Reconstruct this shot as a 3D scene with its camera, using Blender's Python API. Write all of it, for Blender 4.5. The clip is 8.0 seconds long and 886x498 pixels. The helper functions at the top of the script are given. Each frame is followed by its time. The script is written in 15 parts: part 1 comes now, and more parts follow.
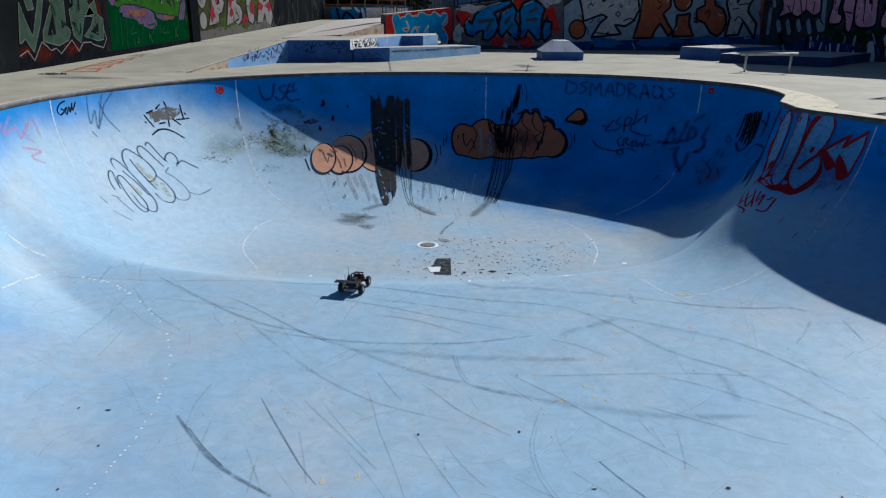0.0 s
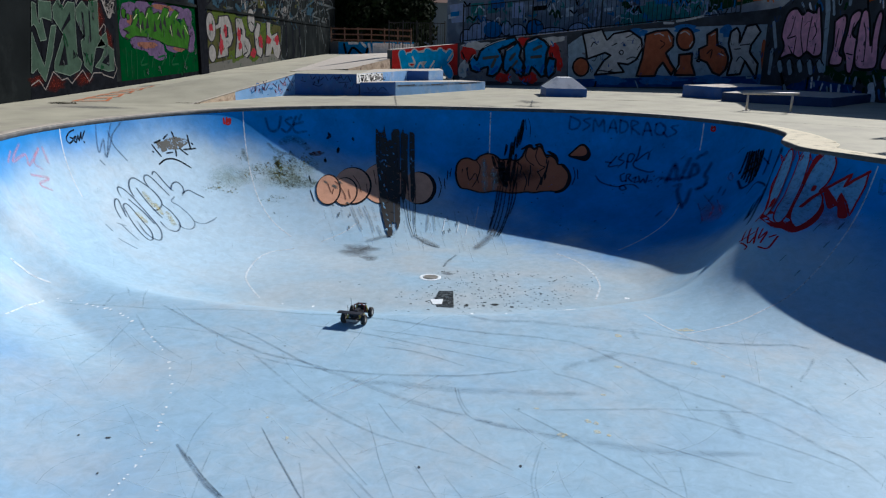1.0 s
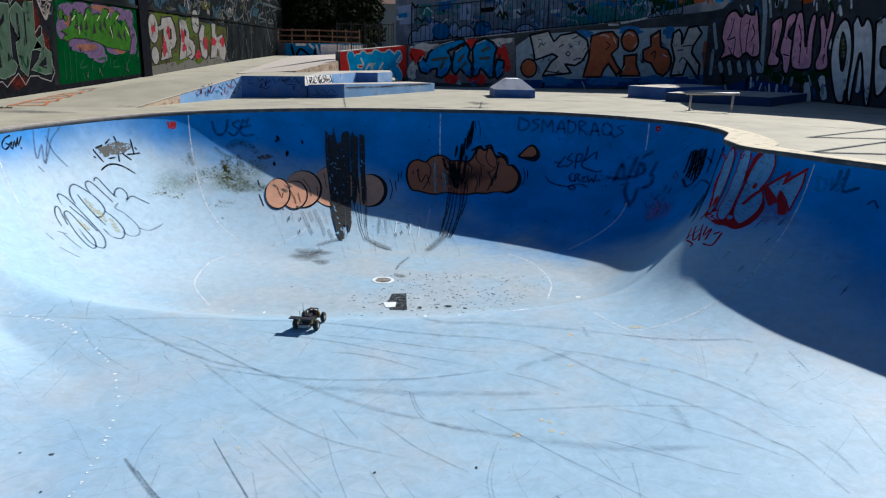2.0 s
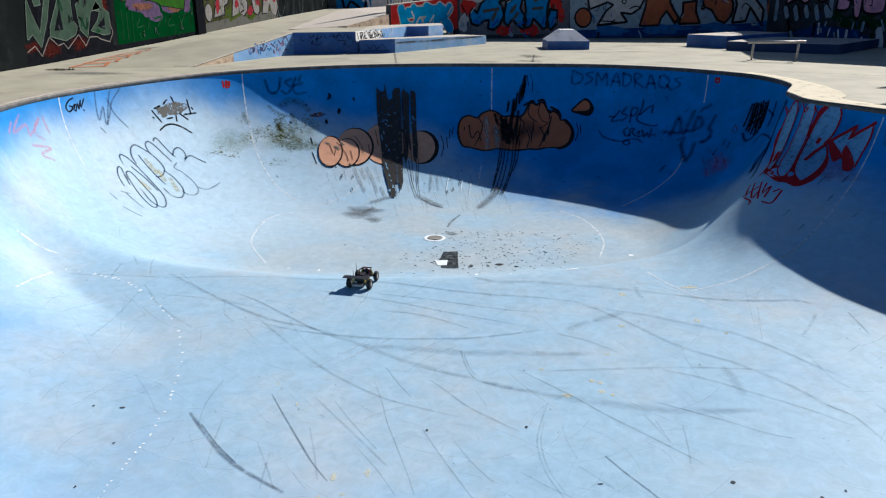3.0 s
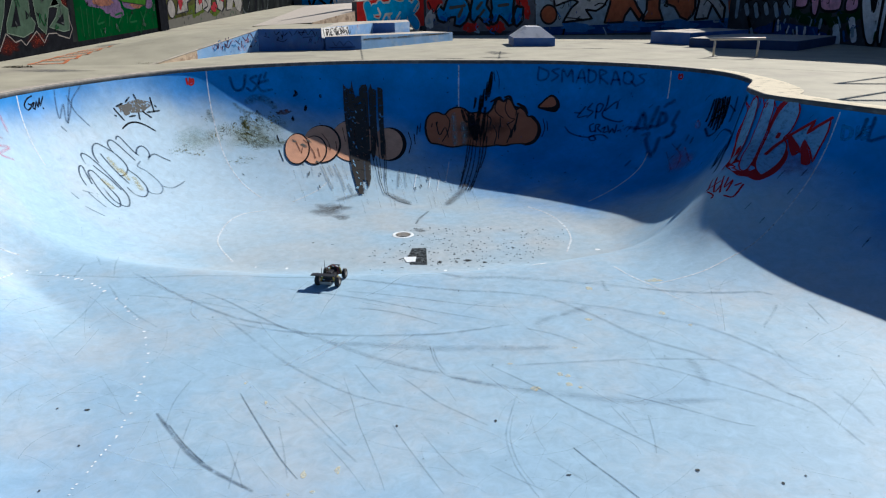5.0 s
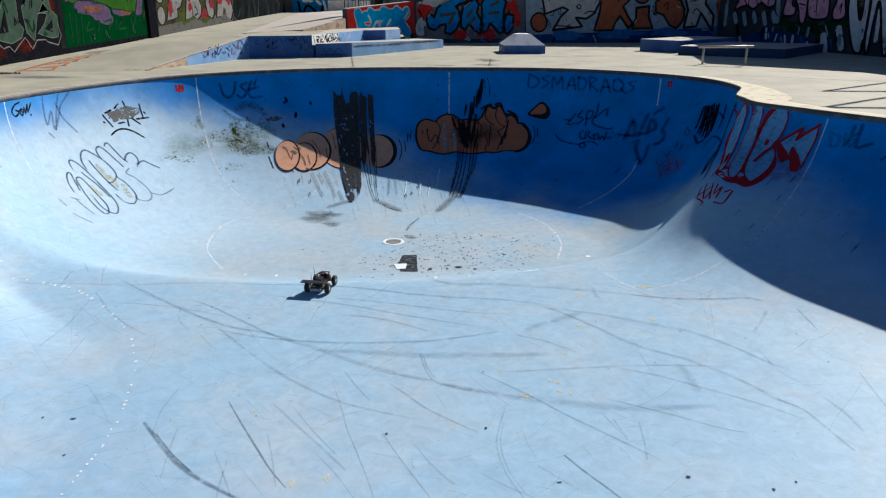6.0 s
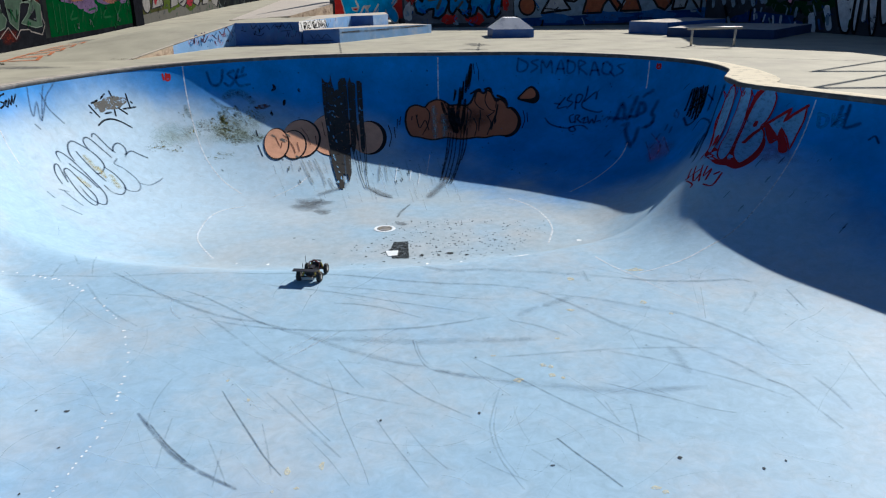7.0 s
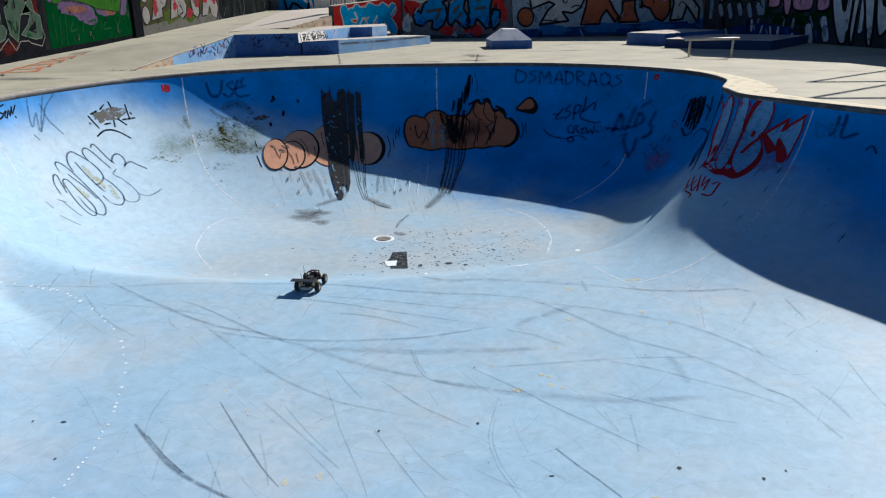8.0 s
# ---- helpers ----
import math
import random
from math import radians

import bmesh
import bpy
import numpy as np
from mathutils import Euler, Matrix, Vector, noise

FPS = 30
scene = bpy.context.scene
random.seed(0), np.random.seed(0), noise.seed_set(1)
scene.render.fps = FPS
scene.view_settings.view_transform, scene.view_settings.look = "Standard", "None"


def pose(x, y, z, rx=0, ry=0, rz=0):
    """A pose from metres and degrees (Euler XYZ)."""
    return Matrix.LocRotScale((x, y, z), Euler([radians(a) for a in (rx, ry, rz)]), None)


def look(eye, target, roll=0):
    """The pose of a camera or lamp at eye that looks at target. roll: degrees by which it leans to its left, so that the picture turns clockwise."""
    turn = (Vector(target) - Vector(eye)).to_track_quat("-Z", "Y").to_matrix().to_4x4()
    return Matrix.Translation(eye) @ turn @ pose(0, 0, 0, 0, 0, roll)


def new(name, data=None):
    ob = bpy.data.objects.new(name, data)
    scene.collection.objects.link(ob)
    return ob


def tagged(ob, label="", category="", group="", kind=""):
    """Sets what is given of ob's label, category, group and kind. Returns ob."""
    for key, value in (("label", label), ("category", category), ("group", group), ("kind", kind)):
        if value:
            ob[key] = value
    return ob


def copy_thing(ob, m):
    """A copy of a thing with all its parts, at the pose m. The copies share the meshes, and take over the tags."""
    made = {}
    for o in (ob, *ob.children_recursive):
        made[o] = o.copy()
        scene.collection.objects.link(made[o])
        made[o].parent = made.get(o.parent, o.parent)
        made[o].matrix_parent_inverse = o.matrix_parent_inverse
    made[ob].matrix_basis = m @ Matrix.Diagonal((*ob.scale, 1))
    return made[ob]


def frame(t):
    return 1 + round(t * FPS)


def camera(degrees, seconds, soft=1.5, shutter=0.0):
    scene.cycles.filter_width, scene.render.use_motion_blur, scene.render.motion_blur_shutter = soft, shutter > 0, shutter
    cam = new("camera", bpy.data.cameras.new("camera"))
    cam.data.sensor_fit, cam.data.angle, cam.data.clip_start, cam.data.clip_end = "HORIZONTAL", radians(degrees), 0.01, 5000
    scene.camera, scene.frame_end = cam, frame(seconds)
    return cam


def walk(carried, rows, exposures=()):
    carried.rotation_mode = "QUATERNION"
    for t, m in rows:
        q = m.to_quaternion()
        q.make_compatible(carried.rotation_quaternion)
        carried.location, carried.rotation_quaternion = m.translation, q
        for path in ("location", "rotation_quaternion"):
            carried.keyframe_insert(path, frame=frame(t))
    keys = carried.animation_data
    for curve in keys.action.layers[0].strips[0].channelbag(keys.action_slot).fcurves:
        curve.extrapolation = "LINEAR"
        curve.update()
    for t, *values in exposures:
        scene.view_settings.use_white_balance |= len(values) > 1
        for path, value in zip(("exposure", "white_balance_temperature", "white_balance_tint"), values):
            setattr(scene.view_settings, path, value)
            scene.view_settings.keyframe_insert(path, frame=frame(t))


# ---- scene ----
EYE = 1.45
cam = camera(62, 8.0, soft=1.2)
walk(cam, [
    (0, pose(-0.021, 0.050, EYE - 0.096, 71.94, -0.41, -0.18)),
    (0.5, pose(-0.024, 0.068, EYE - 0.094, 74.05, -1.46, -2.15)),
    (1, pose(-0.036, 0.017, EYE - 0.099, 74.52, -1.17, 0.21)),
    (1.5, pose(-0.019, 0.015, EYE - 0.089, 75.43, -1.42, -1.62)),
    (1.7, pose(-0.033, 0.031, EYE - 0.104, 75.36, -1.09, -3.66)),
    (2.8, pose(-0.011, 0.008, EYE + 0.014, 71.39, -0.33, -2.00)),
    (3, pose(-0.021, 0.015, EYE + 0.002, 71.00, 0.18, 0.20)),
    (3.5, pose(-0.001, -0.022, EYE + 0.003, 71.28, 0.23, -1.83)),
    (4, pose(-0.004, -0.014, EYE + 0.008, 69.50, 0.91, -1.12)),
    (4.5, pose(-0.013, -0.009, EYE + 0.006, 69.70, 0.57, -1.91)),
    (5.8, pose(0.004, -0.008, EYE - 0.008, 72.22, -0.34, -2.47)),
    (6, pose(0.004, 0.008, EYE - 0.010, 71.32, -0.12, -2.93)),
    (6.5, pose(0.004, 0.009, EYE - 0.003, 69.62, 0.51, -3.67)),
    (7, pose(0.010, 0.003, EYE + 0.002, 70.19, 0.52, -3.83)),
    (7.5, pose(0.014, 0.009, EYE - 0.004, 70.73, 0.49, -3.91)),
    (8, pose(0.017, 0.003, EYE - 0.007, 71.02, 0.55, -3.91)),
], exposures=[(0, 0.20, 4640, 10), (0.5, 0.26, 4680, 10), (1.0, 0.39, 4760, 10), (1.5, 0.57, 4790, 10), (3.0, 0.65, 4900, 10), (4.0, 0.58, 4900, 10), (8.0, 0.57, 4900, 10)])

# ---- light ----
SUN_AZ, SUN_EL = 43.341, 34.052
world = bpy.data.worlds.new("World")
scene.world = world
world.use_nodes = True
wn = world.node_tree.nodes
sky = wn.new("ShaderNodeTexSky")
sky.sky_type = "NISHITA"
sky.sun_disc = False
sky.sun_elevation = radians(SUN_EL)
sky.sun_rotation = radians(SUN_AZ)
wn["Background"].inputs["Strength"].default_value = 0.028
world.node_tree.links.new(sky.outputs[0], wn["Background"].inputs[0])
sun = new("sun", bpy.data.lights.new("sun", "SUN"))
sun.data.energy, sun.data.angle, sun.data.color = 5.0, radians(0.55), (1.0, 0.775, 0.515)
toward = Vector((math.sin(radians(SUN_AZ)) * math.cos(radians(SUN_EL)), math.cos(radians(SUN_AZ)) * math.cos(radians(SUN_EL)), math.sin(radians(SUN_EL))))
sun.matrix_world = look(toward * 60, (0, 0, 0))


# ---- materials ----
def mat(name, base, rough=0.7, vary=0.15, scale=6.0, bump=0.15, stain=None, stain_scale=1.2, stain_amount=0.5, metal=0.0, fine=60.0, spec=0.5):
    """Base colour with large blotches, fine grain, optional stains and bump."""
    m = bpy.data.materials.new(name)
    m.use_nodes = True
    nt = m.node_tree
    nodes, links = nt.nodes, nt.links
    b = nodes["Principled BSDF"]
    b.inputs["Roughness"].default_value = rough
    b.inputs["Metallic"].default_value = metal
    b.inputs["Specular IOR Level"].default_value = spec
    co = nodes.new("ShaderNodeTexCoord")
    n1 = nodes.new("ShaderNodeTexNoise")
    n1.inputs["Scale"].default_value, n1.inputs["Detail"].default_value = scale, 6
    n2 = nodes.new("ShaderNodeTexNoise")
    n2.inputs["Scale"].default_value, n2.inputs["Detail"].default_value = fine, 3
    links.new(co.outputs["Object"], n1.inputs["Vector"])
    links.new(co.outputs["Object"], n2.inputs["Vector"])
    add = nodes.new("ShaderNodeMath")
    add.operation = "MULTIPLY_ADD"
    add.inputs[1].default_value = 0.4
    links.new(n2.outputs[0], add.inputs[0])
    links.new(n1.outputs[0], add.inputs[2])
    ramp = nodes.new("ShaderNodeMapRange")
    ramp.inputs["From Min"].default_value, ramp.inputs["From Max"].default_value = 0.35, 1.05
    ramp.inputs["To Min"].default_value, ramp.inputs["To Max"].default_value = 1 - vary, 1 + vary
    links.new(add.outputs[0], ramp.inputs["Value"])
    mul = nodes.new("ShaderNodeMix")
    mul.data_type, mul.blend_type = "RGBA", "MULTIPLY"
    mul.inputs["Factor"].default_value = 1
    mul.inputs["A"].default_value = (*base, 1)
    links.new(ramp.outputs[0], mul.inputs["B"])
    colour = mul.outputs["Result"]
    if stain:
        n3 = nodes.new("ShaderNodeTexNoise")
        n3.inputs["Scale"].default_value, n3.inputs["Detail"].default_value = stain_scale, 8
        n3.inputs["Roughness"].default_value = 0.65
        links.new(co.outputs["Object"], n3.inputs["Vector"])
        r3 = nodes.new("ShaderNodeMapRange")
        r3.interpolation_type = "SMOOTHSTEP"
        r3.inputs["From Min"].default_value, r3.inputs["From Max"].default_value = 0.48, 0.68
        r3.inputs["To Max"].default_value = stain_amount
        links.new(n3.outputs[0], r3.inputs["Value"])
        mx = nodes.new("ShaderNodeMix")
        mx.data_type = "RGBA"
        links.new(r3.outputs[0], mx.inputs["Factor"])
        links.new(colour, mx.inputs["A"])
        mx.inputs["B"].default_value = (*stain, 1)
        colour = mx.outputs["Result"]
    links.new(colour, b.inputs["Base Color"])
    if bump:
        bp = nodes.new("ShaderNodeBump")
        bp.inputs["Strength"].default_value, bp.inputs["Distance"].default_value = bump, 0.01
        links.new(add.outputs[0], bp.inputs["Height"])
        links.new(bp.outputs[0], b.inputs["Normal"])
    return m


def bowl_paint():
    """Blue pool paint: deep blue near the rim, faded and dusty on the floors, walls toned for sun and shade."""
    m = mat("bowl_paint", (0.05, 0.235, 0.62), rough=0.5, vary=0.28, scale=1.3, bump=0.14, fine=90, spec=0.04)
    nt = m.node_tree
    nodes, links = nt.nodes, nt.links
    b = nodes["Principled BSDF"]
    old = b.inputs["Base Color"].links[0].from_socket
    co = nodes.new("ShaderNodeTexCoord")
    sep = nodes.new("ShaderNodeSeparateXYZ")
    links.new(co.outputs["Object"], sep.inputs[0])
    n = nodes.new("ShaderNodeTexNoise")
    n.inputs["Scale"].default_value, n.inputs["Detail"].default_value = 0.9, 7
    links.new(co.outputs["Object"], n.inputs["Vector"])
    z = nodes.new("ShaderNodeMath")
    z.operation = "MULTIPLY_ADD"
    z.inputs[1].default_value = 0.55
    links.new(n.outputs[0], z.inputs[0])
    # painted sun/shade: west side and hip by the point paler, far corner deeper
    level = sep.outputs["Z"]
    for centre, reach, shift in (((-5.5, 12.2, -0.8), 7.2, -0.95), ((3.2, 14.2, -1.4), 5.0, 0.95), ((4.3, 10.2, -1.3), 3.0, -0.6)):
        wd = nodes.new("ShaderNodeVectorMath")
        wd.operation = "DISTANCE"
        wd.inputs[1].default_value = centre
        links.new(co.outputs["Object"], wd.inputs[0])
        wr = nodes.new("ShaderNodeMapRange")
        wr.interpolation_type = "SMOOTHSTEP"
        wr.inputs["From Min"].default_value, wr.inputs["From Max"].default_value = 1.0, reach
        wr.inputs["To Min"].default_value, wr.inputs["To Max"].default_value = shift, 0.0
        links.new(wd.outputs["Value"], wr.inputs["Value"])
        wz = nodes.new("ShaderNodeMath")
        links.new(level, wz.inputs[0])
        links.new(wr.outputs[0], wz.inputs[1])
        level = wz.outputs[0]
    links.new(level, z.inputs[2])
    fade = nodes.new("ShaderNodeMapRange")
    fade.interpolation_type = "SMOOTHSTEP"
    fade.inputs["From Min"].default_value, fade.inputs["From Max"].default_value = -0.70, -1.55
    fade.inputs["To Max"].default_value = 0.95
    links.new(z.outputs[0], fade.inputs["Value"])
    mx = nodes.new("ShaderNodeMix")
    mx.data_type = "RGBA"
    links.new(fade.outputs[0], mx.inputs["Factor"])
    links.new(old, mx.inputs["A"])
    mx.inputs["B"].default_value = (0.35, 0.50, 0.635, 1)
    # dusty grey bottom of the deep end
    zd = nodes.new("ShaderNodeMath")
    zd.operation = "MULTIPLY_ADD"
    zd.inputs[1].default_value = 0.55
    links.new(n.outputs[0], zd.inputs[0])
    links.new(sep.outputs["Z"], zd.inputs[2])
    deep = nodes.new("ShaderNodeMapRange")
    deep.interpolation_type = "SMOOTHSTEP"
    deep.inputs["From Min"].default_value, deep.inputs["From Max"].default_value = -1.85, -2.12
    deep.inputs["To Max"].default_value = 0.8
    links.new(zd.outputs[0], deep.inputs["Value"])
    mx2 = nodes.new("ShaderNodeMix")
    mx2.data_type = "RGBA"
    links.new(deep.outputs[0], mx2.inputs["Factor"])
    links.new(mx.outputs["Result"], mx2.inputs["A"])
    mx2.inputs["B"].default_value = (0.38, 0.45, 0.50, 1)
    # grey dust lying in soft drifts on the faded floor
    dn = nodes.new("ShaderNodeTexNoise")
    dn.inputs["Scale"].default_value, dn.inputs["Detail"].default_value = 0.7, 9
    dn.inputs["Roughness"].default_value = 0.68
    links.new(co.outputs["Object"], dn.inputs["Vector"])
    dr = nodes.new("ShaderNodeMapRange")
    dr.interpolation_type = "SMOOTHSTEP"
    dr.inputs["From Min"].default_value, dr.inputs["From Max"].default_value = 0.4, 0.72
    dr.inputs["To Max"].default_value = 0.6
    links.new(dn.outputs[0], dr.inputs["Value"])
    dm = nodes.new("ShaderNodeMath")
    dm.operation = "MULTIPLY"
    links.new(dr.outputs[0], dm.inputs[0])
    links.new(fade.outputs[0], dm.inputs[1])
    mx3 = nodes.new("ShaderNodeMix")
    mx3.data_type = "RGBA"
    links.new(dm.outputs[0], mx3.inputs["Factor"])
    links.new(mx2.outputs["Result"], mx3.inputs["A"])
    mx3.inputs["B"].default_value = (0.46, 0.49, 0.51, 1)
    # sun sheen painted as a pale band low on the north-west wall
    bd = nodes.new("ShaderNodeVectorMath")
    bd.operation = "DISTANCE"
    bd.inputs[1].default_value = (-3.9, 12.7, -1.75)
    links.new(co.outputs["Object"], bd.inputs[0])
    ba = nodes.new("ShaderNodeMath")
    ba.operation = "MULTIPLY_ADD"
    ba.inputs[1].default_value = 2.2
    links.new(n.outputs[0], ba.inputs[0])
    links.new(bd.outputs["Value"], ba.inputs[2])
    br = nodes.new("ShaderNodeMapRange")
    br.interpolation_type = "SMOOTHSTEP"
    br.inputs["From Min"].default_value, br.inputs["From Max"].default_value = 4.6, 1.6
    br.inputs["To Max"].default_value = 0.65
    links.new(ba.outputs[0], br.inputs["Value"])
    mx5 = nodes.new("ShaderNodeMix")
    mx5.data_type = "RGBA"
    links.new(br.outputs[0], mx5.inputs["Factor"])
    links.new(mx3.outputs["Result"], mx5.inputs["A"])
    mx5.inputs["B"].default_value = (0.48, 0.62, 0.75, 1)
    # fine scuffing
    sn = nodes.new("ShaderNodeTexNoise")
    sn.inputs["Scale"].default_value, sn.inputs["Detail"].default_value = 7.0, 10
    sn.inputs["Roughness"].default_value, sn.inputs["Distortion"].default_value = 0.75, 0.6
    links.new(co.outputs["Object"], sn.inputs["Vector"])
    sr = nodes.new("ShaderNodeMapRange")
    sr.inputs["From Min"].default_value, sr.inputs["From Max"].default_value = 0.3, 0.7
    sr.inputs["To Min"].default_value, sr.inputs["To Max"].default_value = 0.86, 1.12
    links.new(sn.outputs[0], sr.inputs["Value"])
    mx4 = nodes.new("ShaderNodeMix")
    mx4.data_type, mx4.blend_type = "RGBA", "MULTIPLY"
    mx4.inputs["Factor"].default_value = 1
    links.new(mx5.outputs["Result"], mx4.inputs["A"])
    links.new(sr.outputs[0], mx4.inputs["B"])
    links.new(mx4.outputs["Result"], b.inputs["Base Color"])
    return m


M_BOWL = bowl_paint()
M_DECK = mat("deck_concrete", (0.365, 0.355, 0.275), rough=0.85, vary=0.22, scale=1.5, bump=0.35, stain=(0.22, 0.205, 0.18), stain_scale=0.55, stain_amount=0.55)
M_COPING = mat("coping_concrete", (0.42, 0.39, 0.33), rough=0.8, vary=0.2, scale=4, bump=0.3, stain=(0.14, 0.13, 0.12), stain_scale=3, stain_amount=0.55)
M_WALL = mat("dark_painted_wall", (0.075, 0.09, 0.10), rough=0.75, vary=0.4, scale=1.1, bump=0.3, stain=(0.19, 0.22, 0.22), stain_scale=0.8, stain_amount=0.6)
# near-black base carries the west wall's shade in the colour
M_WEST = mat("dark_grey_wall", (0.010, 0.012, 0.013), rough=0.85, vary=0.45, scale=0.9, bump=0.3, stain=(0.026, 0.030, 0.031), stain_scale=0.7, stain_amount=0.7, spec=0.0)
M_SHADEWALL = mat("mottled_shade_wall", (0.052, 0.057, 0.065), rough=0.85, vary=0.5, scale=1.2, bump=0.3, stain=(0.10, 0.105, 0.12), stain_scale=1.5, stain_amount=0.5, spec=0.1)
M_TERRACE = mat("faded_terrace_wall", (0.24, 0.27, 0.32), rough=0.85, vary=0.5, scale=2.0, bump=0.3, stain=(0.50, 0.53, 0.60), stain_scale=1.8, stain_amount=0.6, spec=0.1)
# ledge blue with shade put into it, for faces turned from the sun
M_BLUESHADED = mat("shaded_blue_ledge_paint", (0.035, 0.12, 0.42), rough=0.55, vary=0.3, scale=3, bump=0.2, stain=(0.10, 0.18, 0.42), stain_scale=1.6, stain_amount=0.6)
M_NAVYPAD = mat("navy_ledge_paint", (0.018, 0.05, 0.16), rough=0.65, vary=0.3, scale=3, bump=0.2, stain=(0.05, 0.08, 0.16), stain_scale=1.6, stain_amount=0.6)
M_STAINED = mat("stained_beige_plaster", (0.50, 0.40, 0.29), rough=0.85, vary=0.35, scale=7, bump=0.4, stain=(0.16, 0.09, 0.06), stain_scale=5, stain_amount=0.85)
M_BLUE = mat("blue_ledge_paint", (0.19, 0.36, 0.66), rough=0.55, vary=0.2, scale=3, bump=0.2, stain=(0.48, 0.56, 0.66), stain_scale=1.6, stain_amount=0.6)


# ---- helpers for building ----
def part(name, bm, material, parent=None, label="", smooth=False):
    """Links a bmesh as one mesh object, under a thing or part if one is given."""
    me = bpy.data.meshes.new(name)
    bm.normal_update()
    bm.to_mesh(me)
    bm.free()
    for m in material if isinstance(material, (list, tuple)) else [material]:
        me.materials.append(m)
    if smooth:
        for p in me.polygons:
            p.use_smooth = True
    ob = new(name, me)
    if parent:
        ob.parent = parent
    if label:
        ob["label"] = label
    return ob


def prism(bm, outline, z0, z1, bevel=0.0):
    """An upright block over a plan outline; z1 may be a number or one height for each corner."""
    tops = z1 if isinstance(z1, (list, tuple)) else [z1] * len(outline)
    lo = [bm.verts.new((x, y, z0)) for x, y in outline]
    hi = [bm.verts.new((x, y, t)) for (x, y), t in zip(outline, tops)]
    n = len(outline)
    fs = [bm.faces.new(lo[::-1]), bm.faces.new(hi)]
    fs += [bm.faces.new((lo[i], lo[(i + 1) % n], hi[(i + 1) % n], hi[i])) for i in range(n)]
    bmesh.ops.recalc_face_normals(bm, faces=fs)
    if bevel:
        es = {e for f in fs for e in f.edges}
        bmesh.ops.bevel(bm, geom=list(es), offset=bevel, segments=2, affect="EDGES")
    return bm


def block(bm, size, at=(0, 0, 0), bevel=0.0, turn=0.0):
    """A box with its centre at a place, turned about z."""
    m = Matrix.Translation(at) @ Matrix.Rotation(radians(turn), 4, "Z") @ Matrix.Diagonal((*size, 1))
    r = bmesh.ops.create_cube(bm, size=1, matrix=m)
    if bevel:
        es = {e for v in r["verts"] for e in v.link_edges}
        bmesh.ops.bevel(bm, geom=list(es), offset=bevel, segments=2, affect="EDGES")
    return bm


def tube(bm, points, radius, sides=8):
    """A round bar along a line of points."""
    pts = [Vector(p) for p in points]
    rings = []
    for i, p in enumerate(pts):
        d = (pts[min(i + 1, len(pts) - 1)] - pts[max(i - 1, 0)]).normalized()
        a = d.orthogonal().normalized() if abs(d.z) > 0.95 else d.cross(Vector((0, 0, 1))).normalized()
        b = d.cross(a)
        rings.append([bm.verts.new(p + radius * (math.cos(k * math.tau / sides) * a + math.sin(k * math.tau / sides) * b)) for k in range(sides)])
    for r0, r1 in zip(rings, rings[1:]):
        for k in range(sides):
            bm.faces.new((r0[k], r0[(k + 1) % sides], r1[(k + 1) % sides], r1[k]))
    bm.faces.new(rings[0][::-1])
    bm.faces.new(rings[-1])
    return bm


# ---- the bowl's form ----
DEEP, SHALLOW = 2.3, 1.77
CA, CB = (-0.2, 11.45), (1.2, 5.2)
RIM_A = [(-170, 6.12), (-158, 6.15), (-145, 5.45), (-125, 4.55), (-90, 4.05), (-45, 4.5), (-18, 4.936), (1, 5.418), (7, 5.786), (12.5, 6.197), (25, 6.654), (37, 6.622), (47, 6.451), (56, 6.215), (75, 5.607), (93, 5.47), (118, 5.55), (143, 5.738), (159, 5.78), (180, 6.024)]
FLAT_A = [(-160, 2.7), (-130, 1.8), (-90, 1.25), (-50, 1.6), (-20, 3.059), (0, 3.192), (12, 2.799), (25, 2.54), (70, 1.917), (90, 1.284), (120, 0.958), (160, 2.271)]
RIM_B = [(-160, 6.58), (-131, 5.67), (-90, 4.7), (-42, 5.802), (-16, 6.054), (8, 6.18), (27, 6.322), (41, 6.42), (49.6, 6.677), (54.7, 6.977), (57.5, 7.587), (66, 8.57), (80, 9), (105, 9), (135, 8.6), (150, 8.2), (157, 7.7), (172, 6.85)]
FLAT_B = [(-165, 3.64), (-133, 2.62), (-88, 1.67), (-39, 3.256), (7, 3.642), (33, 3.118), (59, 2.683), (75, 4.36), (104, 5.38), (138, 6.64), (151, 6.49), (158, 4.81), (165, 3.95)]
def ring(pts, a):
    """Periodic smooth interpolation of radius by angle (degrees)."""
    p = sorted(pts); n = len(p)
    A = np.array([q[0] for q in p]); V = np.array([q[1] for q in p])
    Ae = np.r_[A[-2:]-360, A, A[:2]+360]; Ve = np.r_[V[-2:], V, V[:2]]
    a = (np.asarray(a, float)+180) % 360-180
    i = np.clip(np.searchsorted(Ae, a, side='right')-1, 1, len(Ae)-3)
    h = Ae[i+1]-Ae[i]; u = (a-Ae[i])/h
    m0 = (Ve[i+1]-Ve[i-1])/(Ae[i+1]-Ae[i-1])*h; m1 = (Ve[i+2]-Ve[i])/(Ae[i+2]-Ae[i])*h
    return (2*u**3-3*u**2+1)*Ve[i]+(u**3-2*u**2+u)*m0+(-2*u**3+3*u**2)*Ve[i+1]+(u**3-u**2)*m1
TH = math.radians(83.343)
def rise(t):
    t = np.maximum(t, 0); s = math.sin(TH)
    inner = (1-np.sqrt(np.maximum(1-(np.minimum(t, 1)*s)**2, 0)))/(1-math.cos(TH))
    return inner+np.maximum(t-1, 0)*3.0
